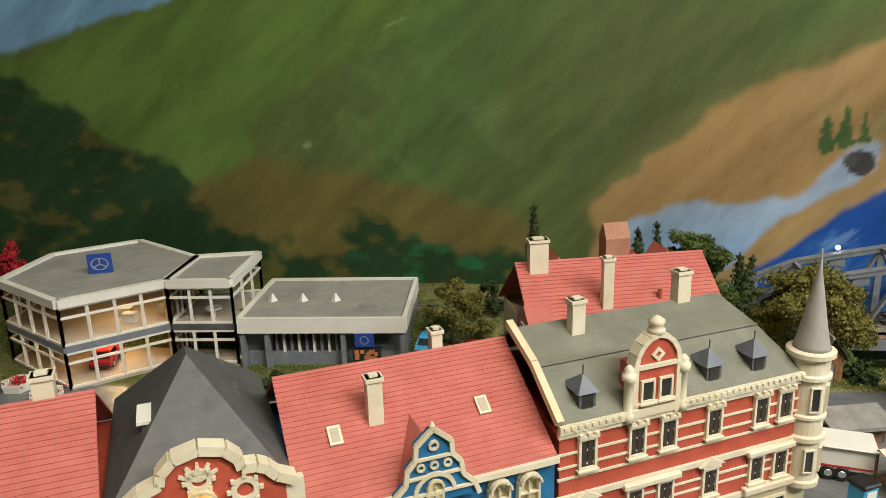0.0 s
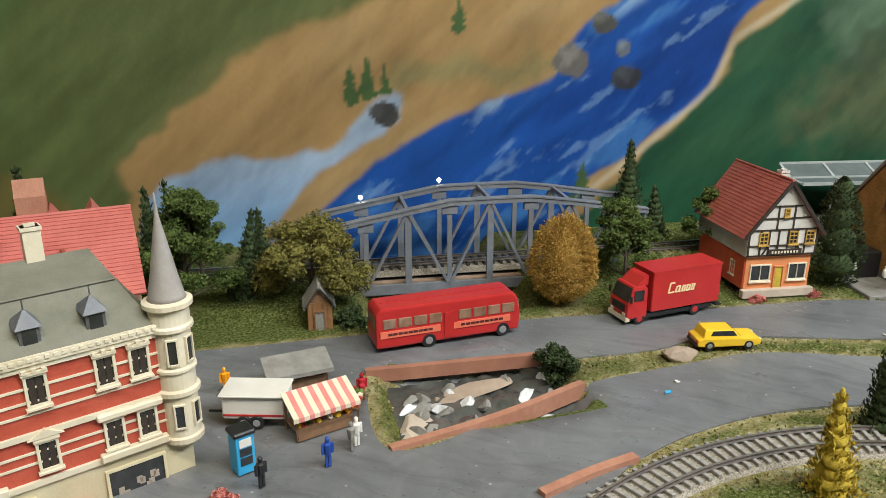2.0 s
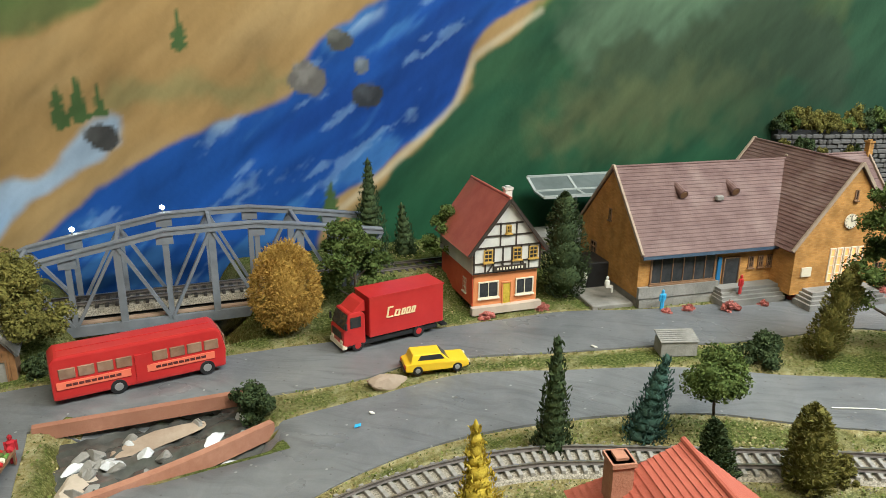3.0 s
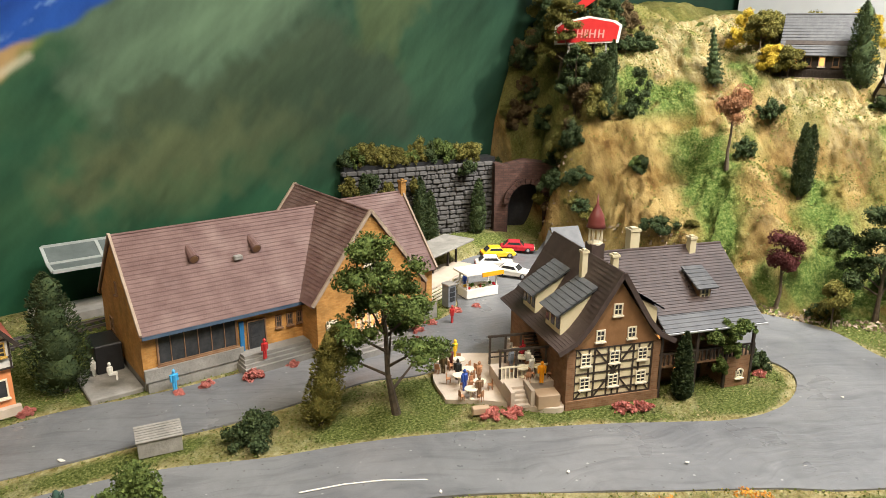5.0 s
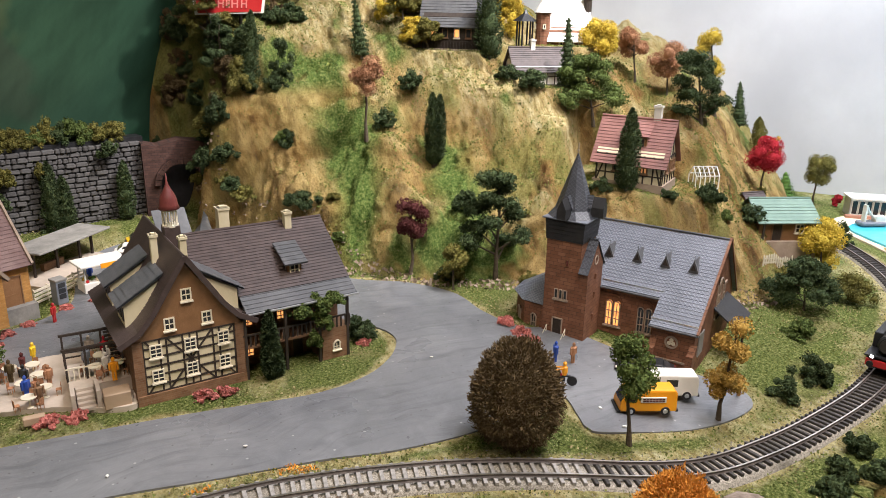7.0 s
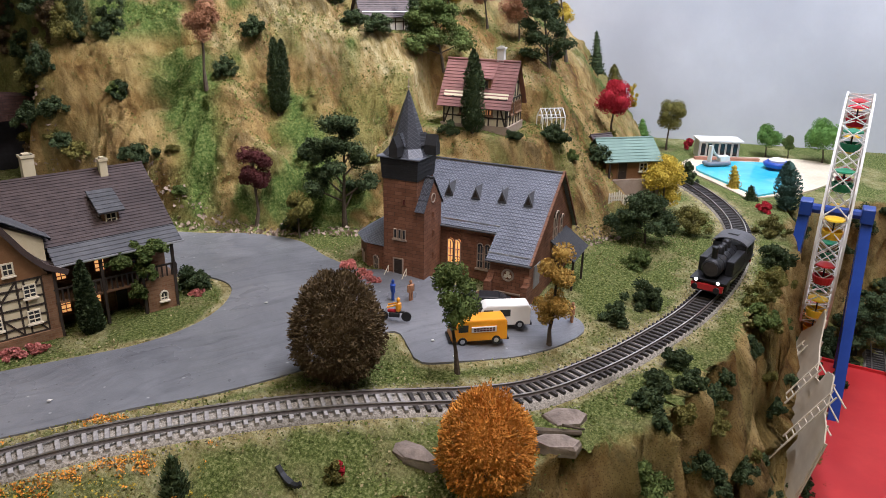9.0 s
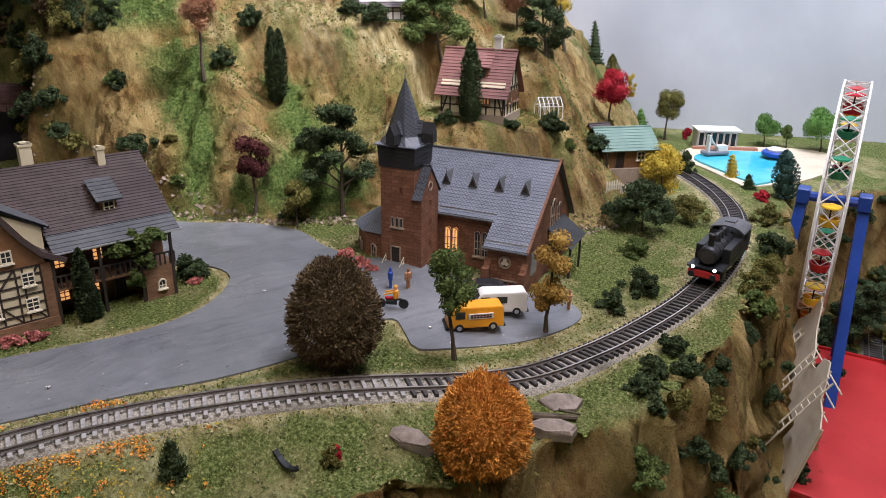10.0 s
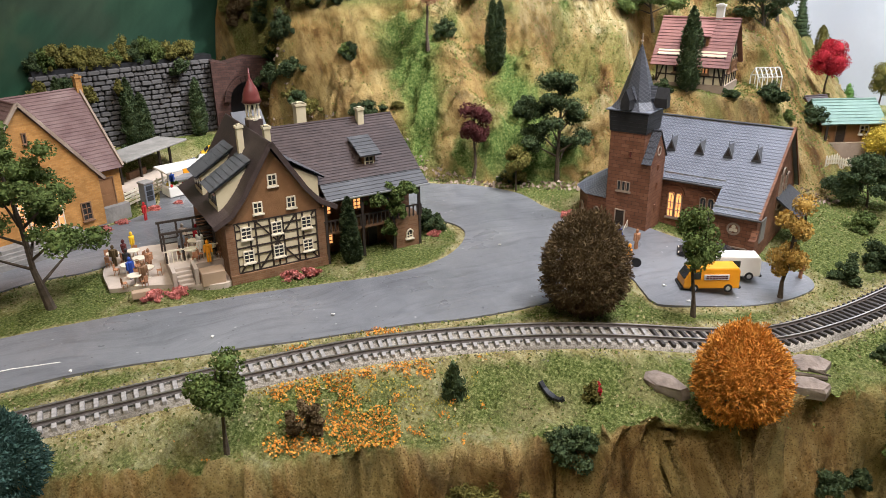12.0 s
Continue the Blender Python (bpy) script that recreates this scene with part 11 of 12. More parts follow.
def dark_lodge():
    t = thing("timber_lodge", "dark timber lodge with lit windows and grey roof", "house", pose(1.612, 0.2, 0.238, 0, 0, -80))
    t.scale = (1, 1, 1.25)
    part("plinth", boxes((-0.004, 0.084, -0.006, 0.05, -0.04, 0.001)), "slabstone", t)
    bm = bmesh.new()
    gable_walls(bm, 0, 0.08, 0, 0.05, 0, 0.034, 0.062, "x")
    part("wall", bm, "timber", t)
    for x, l in ((0.014, 1), (0.03, 0), (0.046, 1), (0.062, 0)):
        window(t, turned(x, 0, 0.012, 0), 0.008, 0.01, "cream" if l else "wood", "lit" if l else "glass", (0, 0))
    gable_roof(t, 0, 0.08, 0, 0.05, 0.033, 0.064, "x", "roof_grey", 14, 0.008, 0.006)
    bm = bmesh.new()
    for i in range(20):
        box(bm, i * 0.0042, i * 0.0042 + 0.001, -0.006, -0.005, 0, 0.008)
    box(bm, 0, 0.082, -0.0062, -0.0048, 0.008, 0.0092)
    part("railing", bm, "timber", t)
    return t


def castle():
    t = thing("castle", "small white-roofed castle with pointed turrets and half-timbered gable", "castle", pose(1.705, 0.064, 0.236, 0, 0, -62))
    part("plinth", boxes((-0.005, 0.075, -0.005, 0.06, -0.06, 0.001)), "slabstone", t)
    bm = bmesh.new()
    gable_walls(bm, 0.012, 0.07, 0, 0.045, 0, 0.026, 0.066, "x")
    part("wall", bm, "brick_red", t)
    gable_roof(t, 0.012, 0.07, 0, 0.045, 0.025, 0.068, "x", "white", 14, 0.006, 0.003, label="pale snow-white roof")
    for x, y, r, h, tip in ((0.004, 0.004, 0.01, 0.05, 0.082), (0.07, 0.02, 0.006, 0.07, 0.088), (0.03, 0.03, 0.006, 0.07, 0.105)):
        bm = bmesh.new()
        lathe(bm, [(r, 0), (r, h), (r * 1.15, h), (r * 1.15, h + 0.003)], 12, (x, y, 0))
        tw = part("tower", bm, "brick_red" if r > 0.008 else "timber", t)
        bm = bmesh.new()
        lathe(bm, [(r * 1.35, h + 0.002), (r * 0.6, h + (tip - h) * 0.45), (0.0004, tip)], 12, (x, y, 0))
        part("cone", bm, "white", tw)
        for a in range(4):
            window(tw, turned(x + r * math.sin(a * 1.57), y - r * math.cos(a * 1.57), h * 0.6, a * 90), 0.004, 0.007, "cream", "glass", (0, 0), sill=False)
    for x in (0.03, 0.045, 0.058):
        window(t, turned(x, 0, 0.008, 0), 0.006, 0.01, "cream", "glass", (1, 1))
    timbers(t, turned(0.07, 0, 0, 90), [(0.002, 0.026, 0.043, 0.026), (0.01, 0.04, 0.035, 0.04), (0.0225, 0.026, 0.0225, 0.064), (0.012, 0.026, 0.012, 0.042), (0.033, 0.026, 0.033, 0.042)], 0.0014)
    p = thing("pavilion", "black open pavilion on the hilltop", "pavilion", pose(1.7, 0.085, 0.252))
    for a in range(6):
        part("post", boxes((0.011 * math.cos(a * 1.047) - 0.001, 0.011 * math.cos(a * 1.047) + 0.001, 0.011 * math.sin(a * 1.047) - 0.001, 0.011 * math.sin(a * 1.047) + 0.001, -0.02, 0.024)), "black", p)
    bm = bmesh.new()
    lathe(bm, [(0.018, 0.024), (0.004, 0.034), (0.0006, 0.04)], 6)
    part("roof", bm, "black", p)
    return t


def chalet():
    t = thing("chalet", "brown timber chalet with green roof beside the track", "house", pose(1.645, -0.252, 0.02, 0, 0, -62) @ Matrix.Scale(1.18, 4))
    part("plinth", boxes((-0.004, 0.064, -0.006, 0.05, -0.05, 0.0)), "slabstone", t)
    bm = bmesh.new()
    gable_walls(bm, 0, 0.06, 0, 0.045, 0, 0.026, 0.04, "x")
    part("wall", bm, "brown", t)
    M["mint"] = coat("mint_roof", (0.14, 0.22, 0.17), (0.19, 0.28, 0.215), 60, 0.5, bump=0.2)
    gable_roof(t, 0, 0.06, 0, 0.045, 0.026, 0.041, "x", "mint", 8, 0.008, 0.005, label="pale green roof")
    window(t, turned(0.045, 0, 0.008, 0), 0.01, 0.01, "white", "glass", (1, 1))
    door(t, turned(0.02, 0, 0, 0), 0.01, 0.02, "timber", "wood")
    for x in (0.002, 0.058):
        part("post", boxes((x - 0.001, x + 0.001, -0.007, -0.005, -0.02, 0.022)), "timber", t)
    f = thing("picket_fence", "white wooden picket fence in front of the chalet", "fence", pose(0, 0, 0))
    a, b = Vector((1.6, -0.262, 0)), Vector((1.73, -0.345, 0))
    n = 30
    d = math.degrees(math.atan2(b.y - a.y, b.x - a.x))
    bm = boxes((-0.0013, 0.0013, -0.0004, 0.0004, 0, 0.012))
    bm2 = bmesh.new()
    slab(bm2, [(-0.0013, -0.0004, 0.012), (0.0013, -0.0004, 0.012), (0, -0.0004, 0.0138)], 0.0008)
    me2 = as_mesh("picket", bm2, "cream")
    me = as_mesh("picket", bm, "cream")
    for i in range(n + 1):
        p = a.lerp(b, i / n)
        o = new("picket", me)
        o.parent, o.matrix_basis = f, pose(p.x, p.y, hz(p.x, p.y), 0, 0, d)
        o = new("picket_tip", me2)
        o.parent, o.matrix_basis = f, pose(p.x, p.y, hz(p.x, p.y), 0, 0, d)
    for z in (0.004, 0.009):
        for i in range(0, n, 5):
            bm = bmesh.new()
            p, q = a.lerp(b, i / n), a.lerp(b, (i + 5) / n)
            beam(bm, (p.x, p.y, hz(p.x, p.y) + z), (q.x, q.y, hz(q.x, q.y) + z), 0.0008, 0.0014)
            part("rail", bm, "cream", f)
    s = thing("garden_shed", "small red-brown garden shed", "shed", pose(1.7, -0.235, hz(1.7, -0.235), 0, 0, -50))
    bm = bmesh.new()
    gable_walls(bm, 0, 0.03, 0, 0.025, -0.01, 0.018, 0.026, "x")
    part("wall", bm, "wood", s)
    gable_roof(s, 0, 0.03, 0, 0.025, 0.018, 0.027, "x", "roof_inn", 5, 0.003, 0.002)
    g = thing("greenhouse", "small white-framed glass greenhouse", "greenhouse", pose(1.605, -0.172, hz(1.605, -0.172) - 0.002, 0, 0, -60))
    for i in range(6):
        bm = bmesh.new()
        x = i * 0.006
        for p, q in (((x, 0, 0), (x, 0, 0.016)), ((x, 0, 0.016), (x, 0.01, 0.026)), ((x, 0.01, 0.026), (x, 0.02, 0.016)), ((x, 0.02, 0.016), (x, 0.02, 0))):
            beam(bm, p, q, 0.001, 0.001)
        part("frame_rib", bm, "white", g)
    for y, z in ((0, 0.016), (0.01, 0.026), (0.02, 0.016), (0, 0.0), (0.02, 0.0)):
        bm = bmesh.new()
        beam(bm, (0, y, z), (0.03, y, z), 0.001, 0.001)
        part("rail", bm, "white", g)
    for q in ([(0, 0, 0), (0.03, 0, 0), (0.03, 0, 0.016), (0, 0, 0.016)], [(0, 0, 0.016), (0.03, 0, 0.016), (0.03, 0.01, 0.026), (0, 0.01, 0.026)], [(0.03, 0.02, 0), (0, 0.02, 0), (0, 0.02, 0.016), (0.03, 0.02, 0.016)]):
        bm = bmesh.new()
        slab(bm, q, 0.0004)
        part("pane", bm, "clear", g).visible_shadow = False
    return t


hill_house(), hill_barn(), dark_lodge(), castle(), chalet()


# ---- hill-top advertising sign ----
def hill_sign():
    t = thing("advertising_sign", "red enamel advertising sign with white border on posts", "sign", pose(1.495, 0.425, 0.278, 0, 0, -52))
    t.scale = (0.86, 0.86, 0.86)
    pts = [(-0.05, 0.0), (0.046, 0.004), (0.05, 0.028), (0.04, 0.034), (0.0, 0.04), (-0.04, 0.032), (-0.052, 0.024)]
    bm = bmesh.new()
    slab(bm, [(x * 1.06, 0, 0.018 + (z - 0.018) * 1.12) for x, z in pts], 0.002)
    part("border", bm, "white", t)
    bm = bmesh.new()
    slab(bm, [(x * 0.97, -0.0012, 0.018 + (z - 0.018) * 0.96) for x, z in pts], 0.0014)
    part("panel", bm, "red", t)
    bm = bmesh.new()
    for k, (x, w, h) in enumerate(((-0.038, 0.018, 0.022), (-0.018, 0.01, 0.013), (-0.006, 0.005, 0.013), (0.002, 0.011, 0.013), (0.016, 0.01, 0.013))):
        for q in (0, 1):
            wall_bar(bm, x + q * w * 0.7, 0.009, x + q * w * 0.7 + 0.001, 0.009 + h, 0.0022, 0.0006)
        wall_bar(bm, x, 0.009 + h * 0.5, x + w * 0.8, 0.009 + h * 0.5, 0.002, 0.0006)
    part("lettering", bm, "awning_stripe", t, m=pose(0, -0.0014, 0))
    bm = bmesh.new()
    slab(bm, [(-0.035, 0, 0.05), (-0.02, 0, 0.046), (0.02, 0, 0.075), (0.008, 0, 0.082)], 0.002)
    part("upper_flash", bm, "red", t)
    bm = bmesh.new()
    slab(bm, [(-0.035, -0.001, 0.05), (-0.022, -0.001, 0.0465), (-0.018, -0.001, 0.05), (-0.03, -0.001, 0.055)], 0.001)
    part("flash_tip", bm, "skyblue", t)
    for x in (-0.03, 0.03):
        part("post", boxes((x - 0.0015, x + 0.0015, 0.002, 0.005, -0.06, 0.034)), "stone", t)
    return t


hill_sign()


# ---- fairground ----
def ferris_wheel():
    c, R = Vector((1.622, -0.526, 0.011)), 0.138
    ang = -13.9
    t = thing("ferris_wheel", "white lattice Ferris wheel with coloured gondolas and blue legs", "Ferris wheel", pose(c.x, c.y, c.z, 0, 0, ang))
    n, hw = 16, 0.0135
    for s in (-1, 1):
        for r in (R, R * 0.86):
            bm = bmesh.new()
            for i in range(32):
                a, b = 2 * math.pi * i / 32, 2 * math.pi * (i + 1) / 32
                beam(bm, (r * math.cos(a), s * hw, r * math.sin(a)), (r * math.cos(b), s * hw, r * math.sin(b)), 0.0022, 0.003)
            part("rim", bm, "white", t)
        for i in range(n):
            a = 2 * math.pi * i / n
            bm = bmesh.new()
            beam(bm, (0, s * hw, 0), (R * math.cos(a), s * hw, R * math.sin(a)), 0.0016, 0.0016)
            part("spoke", bm, "white", t)
        bm = bmesh.new()
        for i in range(32):
            a, b = 2 * math.pi * i / 32, 2 * math.pi * (i + 1) / 32
            q0, q1 = (R, R * 0.86) if i % 2 else (R * 0.86, R)
            beam(bm, (q0 * math.cos(a), s * hw, q0 * math.sin(a)), (q1 * math.cos(b), s * hw, q1 * math.sin(b)), 0.001, 0.001)
        part("rim_lattice", bm, "white", t)
    for i in range(32):
        a = 2 * math.pi * i / 32
        b = 2 * math.pi * (i + 1) / 32
        bm = bmesh.new()
        for r in (R, R * 0.86):
            beam(bm, (r * math.cos(a), -hw, r * math.sin(a)), (r * math.cos(b), hw, r * math.sin(b)), 0.001, 0.001)
            beam(bm, (r * math.cos(a), hw, r * math.sin(a)), (r * math.cos(b), -hw, r * math.sin(b)), 0.001, 0.001)
        part("cross_brace", bm, "white", t)
    cols = ("red", "yellow", "orange", "red", "crimson", "green", "green", "yellow")
    for i in range(n):
        a = 2 * math.pi * (i + 0.5) / n
        g = part("gondola", lathe(bmesh.new(), [(0.004, -0.022), (0.0088, -0.021), (0.0105, -0.014), (0.0105, -0.0125), (0.0092, -0.0125), (0.0084, -0.018)], 16), cols[i % 8], t, m=pose(R * 0.94 * math.cos(a), 0, R * 0.94 * math.sin(a)))
        bm = bmesh.new()
        lathe(bm, [(0.0105, -0.001), (0.01, 0.0005), (0.002, 0.003)], 16)
        part("canopy", bm, cols[i % 8], g)
        bm = bmesh.new()
        tube(bm, (0, 0, -0.02), (0, 0, 0), 0.0009, sides=6)
        part("pole", bm, "black", g)
    for s in (-1, 1):
        for e in (-1, 1):
            bm = bmesh.new()
            beam(bm, (0, s * 0.033, 0), (e * 0.075, s * 0.042, LOW - c.z), 0.012, 0.008)
            part("leg", bm, "blue", t, "blue support leg")
            bm = bmesh.new()
            for k in range(26):
                p = Vector((0, s * 0.0385, 0)).lerp(Vector((e * 0.075, s * 0.0475, LOW - c.z)), (k + 0.5) / 26)
                box(bm, p.x - 0.002, p.x + 0.002, p.y - 0.0004 * s, p.y + 0.0006 * s, p.z - 0.0016, p.z + 0.0016) if s > 0 else box(bm, p.x - 0.002, p.x + 0.002, p.y - 0.0006, p.y + 0.0004, p.z - 0.0016, p.z + 0.0016)
            part("lamp_strip", bm, "white", t)
        part("bearing", soft(boxes((-0.011, 0.011, s * 0.033 - 0.007, s * 0.033 + 0.007, -0.008, 0.01)), 0.001), "blue", t)
    bm = bmesh.new()
    tube(bm, (0, -0.036, 0), (0, 0.036, 0), 0.006)
    part("axle", bm, "blue", t)
    part("base_plate", boxes((-0.09, 0.09, -0.05, 0.05, LOW - c.z - 0.002, LOW - c.z + 0.004)), "stone", t)
    return t


ferris_wheel()


def ride_front():
    t = thing("ride_facade", "back of a cream lattice ride facade with scalloped top", "fairground facade", pose(1.366, -0.476, LOW, 13, 0, 4))
    L, H = 0.16, 0.15
    M["bone"] = coat("bone_plastic", (0.55, 0.47, 0.34), (0.66, 0.58, 0.44), 60, 0.5, bump=0.2, c=(0.45, 0.36, 0.24))
    tops = [(0.0, 0.086), (0.012, 0.098), (0.026, 0.104), (0.032, 0.12), (0.045, 0.138), (0.06, 0.134), (0.066, 0.118), (0.078, 0.116), (0.088, 0.13), (0.104, 0.142), (0.122, 0.168), (0.132, 0.172), (0.138, 0.15), (L, 0.13)]
    bm = bmesh.new()
    slab(bm, [(0, 0, 0), (L, 0, 0)] + [(x, 0, z) for x, z in tops[::-1]], 0.0015)
    part("panel", bm, "bone", t)
    for i in range(13):
        x = i * L / 12
        bm = bmesh.new()
        h = np.interp(x, [p[0] for p in tops], [p[1] for p in tops])
        beam(bm, (x, -0.0012, 0), (x, -0.0012, float(h)), 0.0016, 0.0016)
        part("rib", bm, "bone", t)
    for i in range(1, 9):
        z = i * 0.016
        bm = bmesh.new()
        beam(bm, (0, -0.0012, z), (L, -0.0012, z), 0.0012, 0.0012)
        part("rail", bm, "bone", t)
    for x in (0.02, 0.075, 0.13):
        lad = part("ladder", bmesh.new(), "bone", t)
        for dx in (-0.006, 0.006):
            bm = bmesh.new()
            beam(bm, (x + dx, 0.05, 0), (x + dx, 0.004, 0.13), 0.0014, 0.0014)
            part("stile", bm, "bone", lad)
        for k in range(16):
            bm = bmesh.new()
            u = (k + 0.5) / 16
            beam(bm, (x - 0.006, 0.05 - 0.046 * u, 0.13 * u), (x + 0.006, 0.05 - 0.046 * u, 0.13 * u), 0.001, 0.001)
            part("rung", bm, "bone", lad)
    d = thing("ride_deck", "glossy red fairground ride deck", "platform", pose(0, 0, 0))
    bm = bmesh.new()
    slab(bm, [(1.36, -0.478, LOW + 0.012), (1.26, -0.75, LOW + 0.012), (1.62, -0.86, LOW + 0.012), (1.7, -0.565, LOW + 0.012)], 0.013)
    bmesh.ops.recalc_face_normals(bm, faces=bm.faces)
    part("deck", bm, "redfloor", d)
    for p, q in (((1.7, -0.565), (1.62, -0.86)), ((1.36, -0.478), (1.26, -0.75))):
        bm = bmesh.new()
        beam(bm, (*p, LOW + 0.014), (*q, LOW + 0.014), 0.003, 0.004)
        part("edge_strip", bm, "red", d)
    b = thing("bumper_car", "red fairground car with orange ring and blue trim", "fairground car", pose(1.52, -0.655, LOW + 0.012, 0, 0, 30))
    part("body", soft(boxes((-0.025, 0.025, -0.018, 0.018, 0.004, 0.03)), 0.005, 2), "red", b)
    bm = bmesh.new()
    for i in range(12):
        a0, a1 = 2 * math.pi * i / 12, 2 * math.pi * (i + 1) / 12
        slab(bm, [(-0.0255, k * math.cos(a), 0.04 + k * math.sin(a)) for k, a in ((0.006, a0), (0.009, a0), (0.009, a1), (0.006, a1))], 0.003)
    part("ring", bm, "orange", b)
    for k in range(7):
        part("slat", boxes((0.02, 0.024, -0.016, 0.016, 0.03 + k * 0.007, 0.034 + k * 0.007)), "skyblue", b)
    k = thing("ticket_kiosk", "grey shingled kiosk roof below the cliff", "kiosk", pose(1.245, -0.46, LOW, 0, 0, -20))
    part("wall", boxes((-0.022, 0.022, -0.02, 0.02, 0, 0.05)), "wood", k)
    bm = bmesh.new()
    lathe(bm, [(0.034, 0.048), (0.03, 0.053), (0.004, 0.07)], 10)
    part("roof", bm, "slabstone", k)
    return t


ride_front()


# ---- lido behind the fair ----
M["pool"] = coat("turquoise_water", (0.04, 0.42, 0.55), (0.1, 0.55, 0.66), 12, 0.1, bump=0.3, fine=120, c=(0.3, 0.65, 0.7), stain=9)
M["sand"] = coat("pale_sand", (0.6, 0.5, 0.34), (0.7, 0.6, 0.44), 200, 0.9, bump=0.4)
sheet("beach", [(1.79, -0.45), (1.95, -0.368), (2.03, -0.385), (2.07, -0.47), (2.07, -0.6), (1.97, -0.605), (1.85, -0.535)], 0.002, "sand", "pale sand round the swimming pool", "beach", 0.03, 0.02)
sheet("pool_water", [(1.8, -0.465), (1.9, -0.402), (1.95, -0.385), (2.0, -0.42), (2.02, -0.48), (2.012, -0.53), (1.93, -0.535), (1.85, -0.508)], 0.005, "pool", "bright turquoise swimming pool water", "water", 0.03, 0.02)
t = thing("bath_house", "flat-roofed grey bath house with glazed front", "building", pose(2.035, -0.393, -0.027, 0, 0, -78))
part("wall", boxes((0, 0.07, 0.004, 0.035, 0, 0.03)), "grey_wall", t)
part("roof", boxes((-0.003, 0.073, -0.006, 0.038, 0.03, 0.0325)), "white", t)
for i in range(6):
    window(t, turned(0.0075 + i * 0.011, 0.004, 0.003, 0), 0.01, 0.024, "white", "glass", (0, 0), sill=False)
part("terrace", boxes((-0.01, 0.1, -0.016, -0.006, 0, 0.005)), "kerb", t)
t = thing("water_slide", "white plastic water slide on a small pool pontoon", "slide", pose(1.968, -0.418, -0.021, 0, 0, -60) @ Matrix.Scale(0.72, 4))
part("pontoon", soft(boxes((-0.03, 0.03, -0.014, 0.014, 0, 0.008)), 0.002), "steel", t)
bm = bmesh.new()
for i in range(10):
    a, b = i / 10, (i + 1) / 10
    slab(bm, [(-0.018 + 0.036 * a, -0.006, 0.045 - 0.037 * a ** 0.6), (-0.018 + 0.036 * b, -0.006, 0.045 - 0.037 * b ** 0.6), (-0.018 + 0.036 * b, 0.006, 0.045 - 0.037 * b ** 0.6), (-0.018 + 0.036 * a, 0.006, 0.045 - 0.037 * a ** 0.6)], 0.002)
part("chute", bm, "white", t)
part("ladder", boxes((-0.022, -0.018, -0.006, 0.006, 0.008, 0.045)), "white", t)
part("cabin", boxes((0.004, 0.028, -0.008, 0.008, 0.008, 0.02)), "white", t)
t = thing("pool_boat", "blue and white inflatable boat on the pool", "boat", pose(1.978, -0.512, -0.021, 0, 0, 20))
bm = bmesh.new()
lathe(bm, [(0.012, 0), (0.02, 0.003), (0.021, 0.008), (0.017, 0.011), (0.012, 0.008)], 18)
part("hull", bm, "blue", t, smooth=True)
bm = bmesh.new()
lathe(bm, [(0.012, 0.008), (0.013, 0.013), (0.008, 0.016)], 16)
part("cover", bm, "white", t)
# ground-level track, walls and a loading hut of the fair
fair_track = track("fair_track", [(1.62, -0.62, LOW + 0.003), (1.8, -0.66, LOW + 0.003), (2.18, -0.737, LOW + 0.003)], "model railway track past the fairground", 0.0)
for i, (x, y, k, h, w) in enumerate(((1.75, -0.62, "dark", 0.1, 0.08), (1.9, -0.78, "mid", 0.12, 0.1), (1.68, -0.66, "dark", 0.05, 0.05), (2.0, -0.72, "bright", 0.09, 0.08))):
    tree("decid", k, x, y, h, w, seed=960 + i, z=LOW, where="the fairground grass")


# ---- inn terrace ----
sheet("patio", [(0.978, 0.247), (1.0, 0.217), (1.018, 0.176), (1.034, 0.168), (1.06, 0.2), (1.09, 0.245), (1.07, 0.28), (1.045, 0.298), (1.005, 0.284)], 0.004, "pave", "pale stone inn terrace", "patio", 0.012, 0.006)
t = thing("terrace_steps", "pale two-level terrace with steps and planters", "terrace", pose(1.018, 0.222, 0.003, 0, 0, -37.2))
M["pale_box"] = coat("pale_planter", (0.4, 0.28, 0.18), (0.5, 0.36, 0.24), 80, 0.7, bump=0.2)
part("platform", boxes((0.0, 0.045, -0.012, 0.03, 0, 0.012)), "pave", t)
for k in range(5):
    part("step", boxes((0.004, 0.016, -0.03 + k * 0.0036, -0.012, 0, 0.0024 * (k + 1))), "pave", t)
for x in (0.0, 0.017):
    part("cheek_wall", boxes((x, x + 0.003, -0.031, -0.01, 0, 0.015)), "pave", t)
part("planter", soft(boxes((0.021, 0.04, -0.036, -0.022, 0, 0.012)), 0.0006), "pale_box", t)
part("planter", soft(boxes((-0.032, -0.018, -0.034, -0.028, 0, 0.006)), 0.0006), "pale_box", t)
p = thing("pergola", "dark timber pergola with stairs above the terrace", "pergola", pose(1.018, 0.222, 0.015, 0, 0, -37.2))
for x in (0.0, 0.014, 0.028, 0.04):
    for y in (0.0, 0.03):
        part("post", boxes((x - 0.0008, x + 0.0008, y - 0.0008, y + 0.0008, 0, 0.025)), "timber", p)
for y in (0.0, 0.03):
    part("beam", boxes((-0.002, 0.042, y - 0.0009, y + 0.0009, 0.025, 0.0268)), "timber", p)
for z in (0.006, 0.0105):
    part("rail", boxes((0.0, 0.04, 0.0295, 0.0305, z, z + 0.001)), "timber", p)
for k in range(12):
    part("baluster", boxes((0.001 + k * 0.0035, 0.0018 + k * 0.0035, -0.0006, 0.0002, 0.0, 0.0098)), "cream", p)
part("hand_rail", boxes((-0.001, 0.042, -0.0009, 0.0005, 0.0098, 0.011)), "cream", p)
